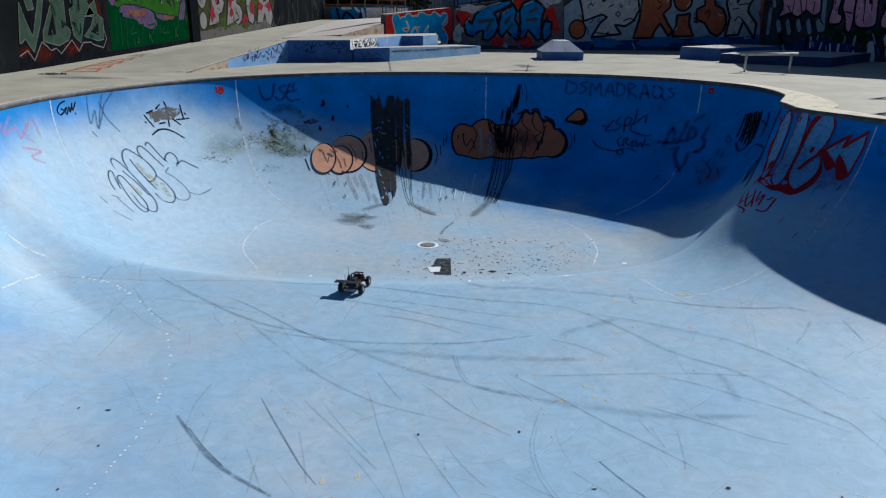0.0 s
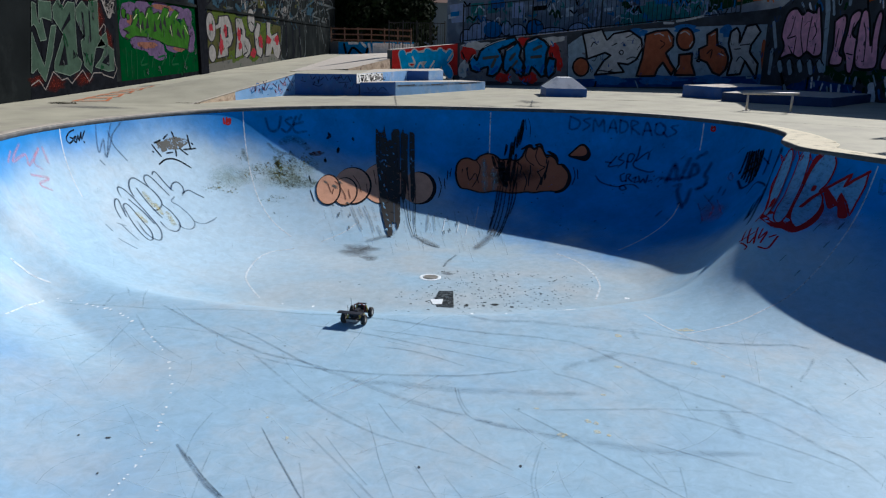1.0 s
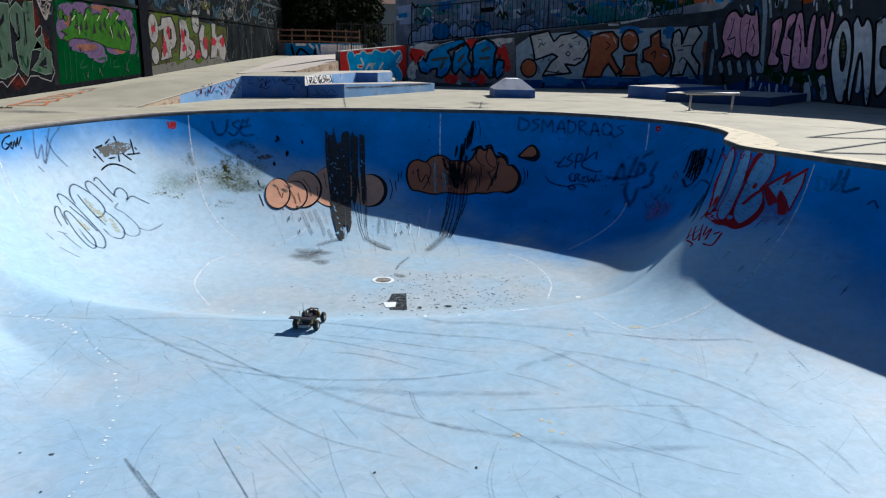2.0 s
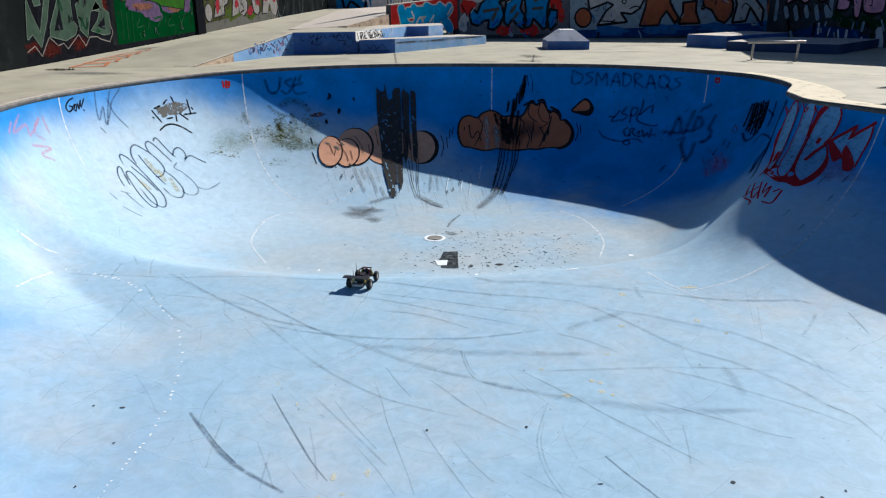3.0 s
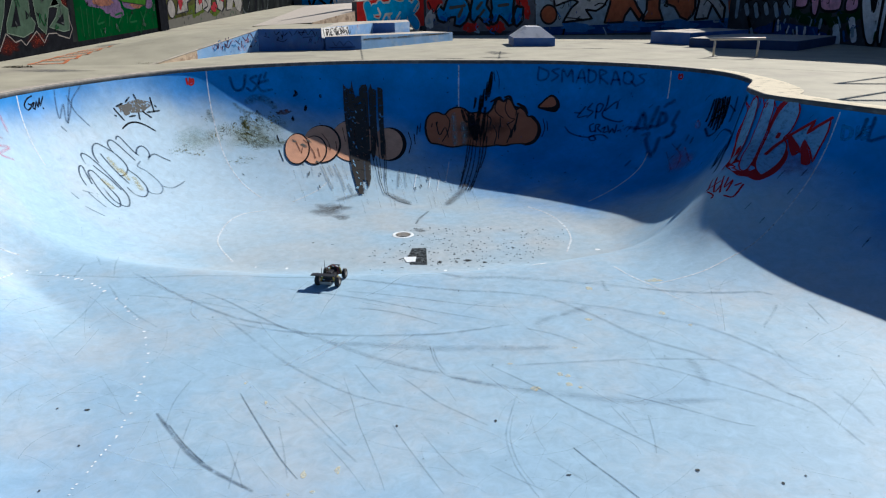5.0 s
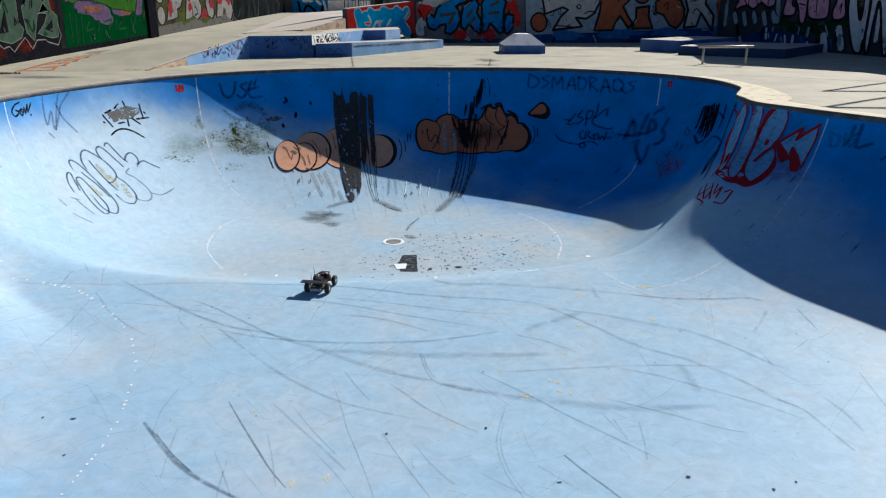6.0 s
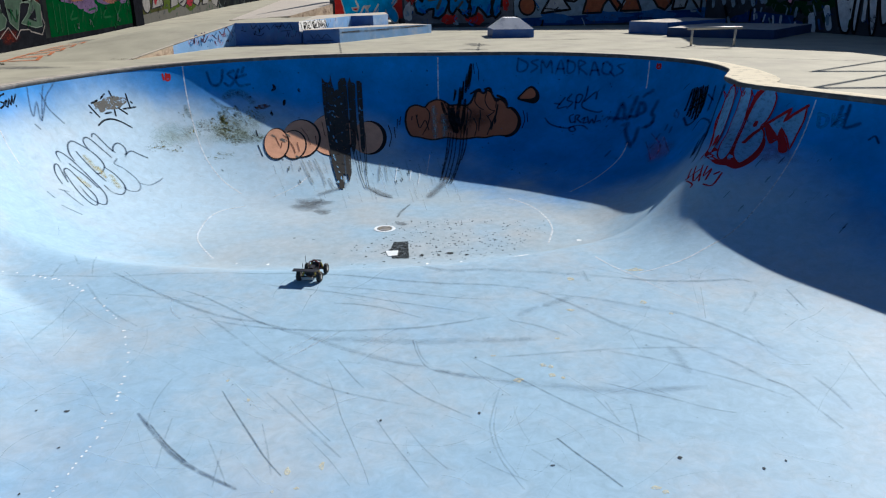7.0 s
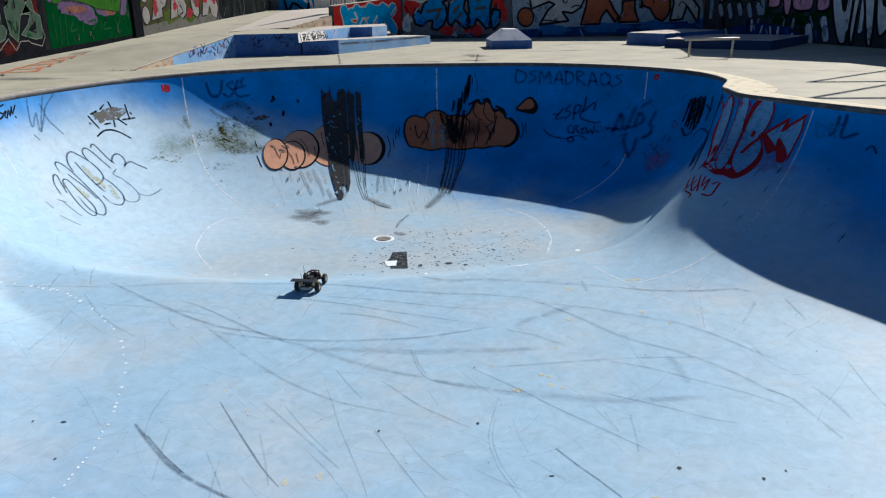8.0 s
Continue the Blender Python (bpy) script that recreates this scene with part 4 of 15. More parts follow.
# ---- the toy car ----
def build_toy_car():
    root = tagged(new("toy_car"), "black remote controlled toy buggy with knobbly tyres", "toy car")
    bm = bmesh.new()
    prism(bm, [(-0.035, -0.17), (0.035, -0.17), (0.05, -0.1), (0.05, 0.06), (0.03, 0.18), (-0.03, 0.18), (-0.05, 0.06), (-0.05, -0.1)], 0.03, 0.055, 0.004)
    part("chassis", bm, M_PLASTIC, root)
    bm = bmesh.new()
    prism(bm, [(-0.045, -0.09), (0.045, -0.09), (0.05, 0.03), (0.025, 0.17), (-0.025, 0.17), (-0.05, 0.03)], 0.056, [0.1, 0.1, 0.105, 0.07, 0.07, 0.105], 0.006)
    part("body_shell", bm, M_PLASTIC, root)
    part("battery", block(bmesh.new(), (0.05, 0.11, 0.03), (0, -0.02, 0.118), 0.004), M_PLASTIC, root, "black battery pack")
    part("rear_plate", block(bmesh.new(), (0.27, 0.085, 0.008), (-0.04, -0.16, 0.132), 0.002), M_PLASTIC, root, "flat black rear wing")
    for x in (-0.03, 0.03):
        part("wing_mount", tube(bmesh.new(), [(x, -0.13, 0.055), (x, -0.15, 0.133)], 0.005, 6), M_PLASTIC, root)
    part("bumper", block(bmesh.new(), (0.13, 0.018, 0.03), (0, -0.205, 0.055), 0.005), M_RIMGREY, root, "grey rear bumper")
    part("front_bumper", block(bmesh.new(), (0.1, 0.02, 0.025), (0, 0.205, 0.045), 0.005), M_REDPLASTIC, root, "red front bumper")
    part("roll_bar", tube(bmesh.new(), [(-0.06, 0.05, 0.08), (-0.058, 0.06, 0.15), (0, 0.07, 0.172), (0.058, 0.06, 0.15), (0.06, 0.05, 0.08)], 0.008, 6), M_REDPLASTIC, root)
    part("roll_bar", tube(bmesh.new(), [(-0.058, 0.06, 0.15), (-0.045, 0.17, 0.14), (0.045, 0.17, 0.14), (0.058, 0.06, 0.15)], 0.007, 6), M_PLASTIC, root)
    part("antenna", tube(bmesh.new(), [(-0.05, -0.06, 0.06), (-0.055, -0.065, 0.27)], 0.0028, 6), M_PLASTIC, root)
    part("aerial_stub", tube(bmesh.new(), [(-0.07, -0.12, 0.1), (-0.072, -0.125, 0.2)], 0.003, 6), M_PLASTIC, root)
    for y in (-0.13, 0.14):
        part("axle", tube(bmesh.new(), [(-0.11, y, 0.05), (0.11, y, 0.05)], 0.008, 6), M_IRON, root)
        part("shock_tower", block(bmesh.new(), (0.11, 0.008, 0.06), (0, y, 0.1), 0.002), M_PLASTIC, root)
        for x in (-0.075, 0.075):
            part("shock", tube(bmesh.new(), [(x, y, 0.055), (x * 0.7, y, 0.128)], 0.009, 8), M_YELPLASTIC, root, "yellow shock absorber")
    part("side_guard", block(bmesh.new(), (0.012, 0.14, 0.02), (0.062, -0.02, 0.05), 0.003), M_YELPLASTIC, root, "yellow side guard")
    for x, y in ((-0.115, -0.13), (0.115, -0.13), (-0.11, 0.14), (0.11, 0.14)):
        bm = bmesh.new()
        n, r, w = 24, 0.055, 0.052 if y < 0 else 0.042
        prof = ((-w / 2, 0.03), (-w / 2, 0.047), (-w / 2 + 0.008, 0.054), (w / 2 - 0.008, 0.054), (w / 2, 0.047), (w / 2, 0.03))
        rings = []
        for k in range(n):
            c, s = math.cos(k * math.tau / n), math.sin(k * math.tau / n)
            rings.append([bm.verts.new((px, c * (pr + (0.004 if (k + j) % 2 and pr > 0.05 else 0)), s * (pr + (0.004 if (k + j) % 2 and pr > 0.05 else 0)))) for j, (px, pr) in enumerate(prof)])
        for k in range(n):
            for j in range(len(prof)):
                j2 = (j + 1) % len(prof)
                bm.faces.new((rings[k][j], rings[(k + 1) % n][j], rings[(k + 1) % n][j2], rings[k][j2]))
        bmesh.ops.recalc_face_normals(bm, faces=bm.faces)
        wheel = new("wheel")
        wheel.parent = root
        wheel.location = (x, y, 0.055)
        part("tyre", bm, M_RUBBER, wheel)
        bm = bmesh.new()
        bmesh.ops.create_cone(bm, cap_ends=True, segments=20, radius1=0.031, radius2=0.029, depth=w * 0.86, matrix=Matrix.Rotation(radians(90), 4, "Y"))
        part("rim", bm, M_RIMGREY, wheel, "pale grey plastic rim")
    return root


def stand_on_bowl(ob, x, y, heading, lift=0.004, size=1.04):
    q, n = bowl_surface.drop(bowl_surface.base([(x, y)]))
    n = Vector(n[0])
    f = Vector((math.sin(radians(heading)), math.cos(radians(heading)), 0))
    f = (f - n * f.dot(n)).normalized()
    r = f.cross(n)
    ob.matrix_world = Matrix.Translation(Vector(q[0]) + n * lift) @ Matrix((r, f, n)).transposed().to_4x4() @ Matrix.Scale(size, 4)


toy_car = build_toy_car()
stand_on_bowl(toy_car, -1.0, 8.11, 12)


# ---- weeds and litter on the deck ----
def build_weeds(x, y, seed, spread, label):
    rng = random.Random(seed)
    verts, faces = [], []
    for _ in range(220):
        a, r = rng.uniform(0, math.tau), spread * math.sqrt(rng.random())
        bx, by = math.cos(a) * r, math.sin(a) * r * 0.5
        h, lean = rng.uniform(0.012, 0.045), rng.uniform(0, math.tau)
        dx, dy = math.cos(lean) * 0.05, math.sin(lean) * 0.05
        o = len(verts)
        verts += [(bx - dy * 0.16, by + dx * 0.16, 0), (bx + dy * 0.16, by - dx * 0.16, 0), (bx + dx, by + dy, h)]
        faces.append((o, o + 1, o + 2))
    me = bpy.data.meshes.new("weeds")
    me.from_pydata(verts, [], faces)
    me.materials.append(mat("dry_weeds", (0.06, 0.055, 0.028), rough=0.8, vary=0.4))
    ob = new("weeds", me)
    ob.location = (x, y, 0.0)
    return tagged(ob, label, "weeds", kind="stuff")


build_weeds(-5.68, 16.4, 3, 0.28, "dry olive weeds at the foot of the ramp")
build_weeds(-8.05, 15.75, 5, 0.3, "dry dark weeds on the deck by the wall")


# ---- paint on the deck ----
g = Paint("ground_drawing", Bank(), platform, "faded orange boxes drawn on the concrete")
for k in range(5):
    y0 = 16.3 + 0.62 * k
    for p, q in (((-8.1, y0), (-7.4, y0 + 0.05)), ((-7.4, y0 + 0.05), (-7.5, y0 + 0.5)), ((-8.05, y0 + 0.5), (-7.5, y0 + 0.5)), ((-8.1, y0), (-8.05, y0 + 0.5))):
        g.line(P_ORANGELINE, 0.085, [p, q], lift=0.014)
g.blob(P_GREYSTAIN, (-8.3, 21.3), 0.35, 0.7, ragged=0.3, lift=0.014)
g.done()


def build_worn_edge():
    """Pale sandy band behind the coping where the rim comes to a point."""
    tx, ty = np.roll(RIMX, -1) - np.roll(RIMX, 1), np.roll(RIMY, -1) - np.roll(RIMY, 1)
    ln = np.hypot(tx, ty)
    nx, ny = ty / ln, -tx / ln
    pick = [i for i in range(TURNS) if 8.9 < RIMY[i] < 14.6 and RIMX[i] > 4.5]
    rows = [[], [], []]
    for i in pick:
        near = math.exp(-((RIMX[i] - 5.4) ** 2 + (RIMY[i] - 11.7) ** 2) / 1.3)
        w = 0.26 + 0.5 * near + 0.05 * noise.noise((RIMX[i] * 3, RIMY[i] * 3, 0))
        for r, o in zip(rows, (0.0, w * 0.5, w)):
            r.append((RIMX[i] + nx[i] * o, RIMY[i] + ny[i] * o, 0.0165))
    ob = grid_mesh("worn_edge", [v for r in rows for v in r], 3, len(pick), P_SAND, closed=False)
    ob.parent = coping
    ob["label"] = "pale sandy worn concrete round the point of the rim"
    return ob


worn_edge = build_worn_edge()
g = Paint("deck_joint", deck_surface, ground, "dark narrow joints and stains in the concrete deck")
for a, b in (((-1.39, 20.3), (-1.1, 16.6)), ((2.25, 19.6), (1.95, 17.3)), ((-6.8, 19.2), (-6.4, 19.3)), ((6.6, 15.0), (12.0, 12.0)), ((1.2, 24.2), (7.0, 22.8))):
    g.line(P_GREYSTAIN, 0.04, [a, b])
for x, y, a, b in ((2.1, 19.0, 0.25, 0.5), (1.9, 17.6, 0.3, 0.2), (0.9, 17.4, 0.4, 0.1), (4.9, 20.4, 0.4, 0.12), (-7.0, 15.0, 0.7, 0.25)):
    g.blob(P_GREYSTAIN, (x, y), a, b, ragged=0.4)
g.done()


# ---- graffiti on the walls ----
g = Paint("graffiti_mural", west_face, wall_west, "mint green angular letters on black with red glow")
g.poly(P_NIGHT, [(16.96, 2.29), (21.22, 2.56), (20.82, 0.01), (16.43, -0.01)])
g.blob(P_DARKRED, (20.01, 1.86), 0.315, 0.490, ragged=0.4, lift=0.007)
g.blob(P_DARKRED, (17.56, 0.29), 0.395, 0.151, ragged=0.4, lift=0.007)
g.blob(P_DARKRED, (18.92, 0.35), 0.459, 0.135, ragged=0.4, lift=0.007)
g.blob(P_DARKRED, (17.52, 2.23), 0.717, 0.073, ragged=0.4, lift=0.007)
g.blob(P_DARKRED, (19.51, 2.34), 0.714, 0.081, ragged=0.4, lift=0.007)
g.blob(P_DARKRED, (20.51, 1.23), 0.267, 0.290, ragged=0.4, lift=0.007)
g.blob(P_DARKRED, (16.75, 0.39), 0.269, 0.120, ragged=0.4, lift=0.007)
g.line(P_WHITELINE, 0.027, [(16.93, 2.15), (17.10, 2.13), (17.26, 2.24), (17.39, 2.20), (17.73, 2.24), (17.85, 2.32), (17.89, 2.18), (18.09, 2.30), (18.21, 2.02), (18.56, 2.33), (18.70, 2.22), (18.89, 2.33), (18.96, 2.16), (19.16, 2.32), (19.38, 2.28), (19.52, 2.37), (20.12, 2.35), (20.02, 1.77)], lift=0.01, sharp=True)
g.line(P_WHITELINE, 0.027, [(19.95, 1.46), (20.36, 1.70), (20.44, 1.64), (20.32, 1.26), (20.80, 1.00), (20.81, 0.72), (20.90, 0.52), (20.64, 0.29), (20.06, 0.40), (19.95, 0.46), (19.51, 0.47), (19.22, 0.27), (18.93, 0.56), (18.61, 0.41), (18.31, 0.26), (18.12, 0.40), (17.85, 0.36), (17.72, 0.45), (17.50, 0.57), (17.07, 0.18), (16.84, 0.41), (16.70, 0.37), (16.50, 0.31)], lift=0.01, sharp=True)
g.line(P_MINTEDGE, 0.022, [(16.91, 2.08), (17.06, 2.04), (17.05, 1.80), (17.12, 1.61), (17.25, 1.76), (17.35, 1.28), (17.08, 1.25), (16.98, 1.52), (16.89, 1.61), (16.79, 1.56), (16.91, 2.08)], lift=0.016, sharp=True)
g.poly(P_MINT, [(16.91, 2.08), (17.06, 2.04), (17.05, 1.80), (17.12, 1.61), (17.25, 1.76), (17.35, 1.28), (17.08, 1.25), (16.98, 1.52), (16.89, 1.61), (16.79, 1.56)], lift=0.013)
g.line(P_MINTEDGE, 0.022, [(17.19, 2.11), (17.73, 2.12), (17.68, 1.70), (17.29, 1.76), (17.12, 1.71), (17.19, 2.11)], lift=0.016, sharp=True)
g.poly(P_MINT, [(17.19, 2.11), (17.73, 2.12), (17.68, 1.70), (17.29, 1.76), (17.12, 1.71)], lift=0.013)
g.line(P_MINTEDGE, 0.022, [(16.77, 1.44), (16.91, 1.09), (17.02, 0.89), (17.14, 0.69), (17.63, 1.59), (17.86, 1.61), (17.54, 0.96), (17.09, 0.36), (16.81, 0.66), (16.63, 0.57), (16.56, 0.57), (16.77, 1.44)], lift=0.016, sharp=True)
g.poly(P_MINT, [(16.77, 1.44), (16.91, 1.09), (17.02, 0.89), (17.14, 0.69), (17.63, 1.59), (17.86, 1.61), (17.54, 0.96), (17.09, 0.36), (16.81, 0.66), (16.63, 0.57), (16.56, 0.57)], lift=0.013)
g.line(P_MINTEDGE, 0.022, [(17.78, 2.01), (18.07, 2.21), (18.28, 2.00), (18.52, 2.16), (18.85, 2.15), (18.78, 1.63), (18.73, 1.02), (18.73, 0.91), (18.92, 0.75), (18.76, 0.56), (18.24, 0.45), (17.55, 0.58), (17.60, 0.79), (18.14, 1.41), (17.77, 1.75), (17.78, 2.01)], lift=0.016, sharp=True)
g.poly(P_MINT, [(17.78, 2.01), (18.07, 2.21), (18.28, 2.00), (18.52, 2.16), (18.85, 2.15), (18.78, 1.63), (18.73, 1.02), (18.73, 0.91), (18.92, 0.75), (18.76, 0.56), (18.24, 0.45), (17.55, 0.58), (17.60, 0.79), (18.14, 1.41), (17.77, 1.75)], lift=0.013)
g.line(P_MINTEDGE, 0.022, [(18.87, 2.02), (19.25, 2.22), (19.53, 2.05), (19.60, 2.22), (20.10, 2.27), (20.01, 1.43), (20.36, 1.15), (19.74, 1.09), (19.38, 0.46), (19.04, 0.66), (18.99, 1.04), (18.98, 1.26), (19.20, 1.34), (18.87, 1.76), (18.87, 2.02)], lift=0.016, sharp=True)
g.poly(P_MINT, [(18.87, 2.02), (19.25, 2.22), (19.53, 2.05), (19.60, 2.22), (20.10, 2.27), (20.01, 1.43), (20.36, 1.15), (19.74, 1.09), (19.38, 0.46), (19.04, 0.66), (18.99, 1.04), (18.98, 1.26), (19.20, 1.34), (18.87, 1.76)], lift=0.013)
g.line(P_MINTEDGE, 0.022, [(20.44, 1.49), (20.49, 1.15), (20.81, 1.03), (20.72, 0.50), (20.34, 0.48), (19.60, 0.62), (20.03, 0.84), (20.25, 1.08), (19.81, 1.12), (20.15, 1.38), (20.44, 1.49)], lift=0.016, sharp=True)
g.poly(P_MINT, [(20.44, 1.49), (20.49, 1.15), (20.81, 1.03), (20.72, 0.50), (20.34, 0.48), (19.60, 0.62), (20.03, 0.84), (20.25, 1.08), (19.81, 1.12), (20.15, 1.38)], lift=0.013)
g.poly(P_NIGHT, [(18.17, 1.21), (18.19, 0.71), (17.78, 0.70)], lift=0.019)
g.poly(P_NIGHT, [(18.58, 1.93), (18.56, 1.75), (18.08, 1.46), (18.06, 1.51)], lift=0.019)
g.poly(P_NIGHT, [(19.17, 1.98), (19.25, 1.93), (19.23, 1.37), (19.14, 1.33), (19.15, 1.64)], lift=0.019)
g.poly(P_NIGHT, [(19.55, 2.00), (19.61, 2.00), (19.54, 1.26), (19.47, 1.23)], lift=0.019)
g.poly(P_NIGHT, [(20.48, 0.94), (20.44, 0.62), (20.01, 0.72)], lift=0.019)
g.poly(P_NIGHT, [(19.03, 0.99), (19.31, 0.93), (19.17, 0.85)], lift=0.019)
g.poly(P_NIGHT, [(17.11, 1.25), (17.15, 0.74), (17.09, 0.87)], lift=0.019)
g.poly(P_NIGHT, [(18.54, 1.05), (18.63, 0.97), (18.52, 0.86)], lift=0.019)
g.done()

g = Paint("graffiti_scribble", west_face, wall_west, "white loops on black")
g.line(P_WHITELINE, 0.053, [(20.51, 2.40), (20.64, 2.10), (20.98, 2.40), (20.66, 1.88), (21.08, 2.26), (20.51, 2.12), (21.03, 2.03), (20.36, 2.31), (21.17, 2.36)], lift=0.012)
g.line(P_WHITELINE, 0.053, [(20.41, 2.23), (20.72, 1.87), (20.99, 2.14)], lift=0.012)
g.done()

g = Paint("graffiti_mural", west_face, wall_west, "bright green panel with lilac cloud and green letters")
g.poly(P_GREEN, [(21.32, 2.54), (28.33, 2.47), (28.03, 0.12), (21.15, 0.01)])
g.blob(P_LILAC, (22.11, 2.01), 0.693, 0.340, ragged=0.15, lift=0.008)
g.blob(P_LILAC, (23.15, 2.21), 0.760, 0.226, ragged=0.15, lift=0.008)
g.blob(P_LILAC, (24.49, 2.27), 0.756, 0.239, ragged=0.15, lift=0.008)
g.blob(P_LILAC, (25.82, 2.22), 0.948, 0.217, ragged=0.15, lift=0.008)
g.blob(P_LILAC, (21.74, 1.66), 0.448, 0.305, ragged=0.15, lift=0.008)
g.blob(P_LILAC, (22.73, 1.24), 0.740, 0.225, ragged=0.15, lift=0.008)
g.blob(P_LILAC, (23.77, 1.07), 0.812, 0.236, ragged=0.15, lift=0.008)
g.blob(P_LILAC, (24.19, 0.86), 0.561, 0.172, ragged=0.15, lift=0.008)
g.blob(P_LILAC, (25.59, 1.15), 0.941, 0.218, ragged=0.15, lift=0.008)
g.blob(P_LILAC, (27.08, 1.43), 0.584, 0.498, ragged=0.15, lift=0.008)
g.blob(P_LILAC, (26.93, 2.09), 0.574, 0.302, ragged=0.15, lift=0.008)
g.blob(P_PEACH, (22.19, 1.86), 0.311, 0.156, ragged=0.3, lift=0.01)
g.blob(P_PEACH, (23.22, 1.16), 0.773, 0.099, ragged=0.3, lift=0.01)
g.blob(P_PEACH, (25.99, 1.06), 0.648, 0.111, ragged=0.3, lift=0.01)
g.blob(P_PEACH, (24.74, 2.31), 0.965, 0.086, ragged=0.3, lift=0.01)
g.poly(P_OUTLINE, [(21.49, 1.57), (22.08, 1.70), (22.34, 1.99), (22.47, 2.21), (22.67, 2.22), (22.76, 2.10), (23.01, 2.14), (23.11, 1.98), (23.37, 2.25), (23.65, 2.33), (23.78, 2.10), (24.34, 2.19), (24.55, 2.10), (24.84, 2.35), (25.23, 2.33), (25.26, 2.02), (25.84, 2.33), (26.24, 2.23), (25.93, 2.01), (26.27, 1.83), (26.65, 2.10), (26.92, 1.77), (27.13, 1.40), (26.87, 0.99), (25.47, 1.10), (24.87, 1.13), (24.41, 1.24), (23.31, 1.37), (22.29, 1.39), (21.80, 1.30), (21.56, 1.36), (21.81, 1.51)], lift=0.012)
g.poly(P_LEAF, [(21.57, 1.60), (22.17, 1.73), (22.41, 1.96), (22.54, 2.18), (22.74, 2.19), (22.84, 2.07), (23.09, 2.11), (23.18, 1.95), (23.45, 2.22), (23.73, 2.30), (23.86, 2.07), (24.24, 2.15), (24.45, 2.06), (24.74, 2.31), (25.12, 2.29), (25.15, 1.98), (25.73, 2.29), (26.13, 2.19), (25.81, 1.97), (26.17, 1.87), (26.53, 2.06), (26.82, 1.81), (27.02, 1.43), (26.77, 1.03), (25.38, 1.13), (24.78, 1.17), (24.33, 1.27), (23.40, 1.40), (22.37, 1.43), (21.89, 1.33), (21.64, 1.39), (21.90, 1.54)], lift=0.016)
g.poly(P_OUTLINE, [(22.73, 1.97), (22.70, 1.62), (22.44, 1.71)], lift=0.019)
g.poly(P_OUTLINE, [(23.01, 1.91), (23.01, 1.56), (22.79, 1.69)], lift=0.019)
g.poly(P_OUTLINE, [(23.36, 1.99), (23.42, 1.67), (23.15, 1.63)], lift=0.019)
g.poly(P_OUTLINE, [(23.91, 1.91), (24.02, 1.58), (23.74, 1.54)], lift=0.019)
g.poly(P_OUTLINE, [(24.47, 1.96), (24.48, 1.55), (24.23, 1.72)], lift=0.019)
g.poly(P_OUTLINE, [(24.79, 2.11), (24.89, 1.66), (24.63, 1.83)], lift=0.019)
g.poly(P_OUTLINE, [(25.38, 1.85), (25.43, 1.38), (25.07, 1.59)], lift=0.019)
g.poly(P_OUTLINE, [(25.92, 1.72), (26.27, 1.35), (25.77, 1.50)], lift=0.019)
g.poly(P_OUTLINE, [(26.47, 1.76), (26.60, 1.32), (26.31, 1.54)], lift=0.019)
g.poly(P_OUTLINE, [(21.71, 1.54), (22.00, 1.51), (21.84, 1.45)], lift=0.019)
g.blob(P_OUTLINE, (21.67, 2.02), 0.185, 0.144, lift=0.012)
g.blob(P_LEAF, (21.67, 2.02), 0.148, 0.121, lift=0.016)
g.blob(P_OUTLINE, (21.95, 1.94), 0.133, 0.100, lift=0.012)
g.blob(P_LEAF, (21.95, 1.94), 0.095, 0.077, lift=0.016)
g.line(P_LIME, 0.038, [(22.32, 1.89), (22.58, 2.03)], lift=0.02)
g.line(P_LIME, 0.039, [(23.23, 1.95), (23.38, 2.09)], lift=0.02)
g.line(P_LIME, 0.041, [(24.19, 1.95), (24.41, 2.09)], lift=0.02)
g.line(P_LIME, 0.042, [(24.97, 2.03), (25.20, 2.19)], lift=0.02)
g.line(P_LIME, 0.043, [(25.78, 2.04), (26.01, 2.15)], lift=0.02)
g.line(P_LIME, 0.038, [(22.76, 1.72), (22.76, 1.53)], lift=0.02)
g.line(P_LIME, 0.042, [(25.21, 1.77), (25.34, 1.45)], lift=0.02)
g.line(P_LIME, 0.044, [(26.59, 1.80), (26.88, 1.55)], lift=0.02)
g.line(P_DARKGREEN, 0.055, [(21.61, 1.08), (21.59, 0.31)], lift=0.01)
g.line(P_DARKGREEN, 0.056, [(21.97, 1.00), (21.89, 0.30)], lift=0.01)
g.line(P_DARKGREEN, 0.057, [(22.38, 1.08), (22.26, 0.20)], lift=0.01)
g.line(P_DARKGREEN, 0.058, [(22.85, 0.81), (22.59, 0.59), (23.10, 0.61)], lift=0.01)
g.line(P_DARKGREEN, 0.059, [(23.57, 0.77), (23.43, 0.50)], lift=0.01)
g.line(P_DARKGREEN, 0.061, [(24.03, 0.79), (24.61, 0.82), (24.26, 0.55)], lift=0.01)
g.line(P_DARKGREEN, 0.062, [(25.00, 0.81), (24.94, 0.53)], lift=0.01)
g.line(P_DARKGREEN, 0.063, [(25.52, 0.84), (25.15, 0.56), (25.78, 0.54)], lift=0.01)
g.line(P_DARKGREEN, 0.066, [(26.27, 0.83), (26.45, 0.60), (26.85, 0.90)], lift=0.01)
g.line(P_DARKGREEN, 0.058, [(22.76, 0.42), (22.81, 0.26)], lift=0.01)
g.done()

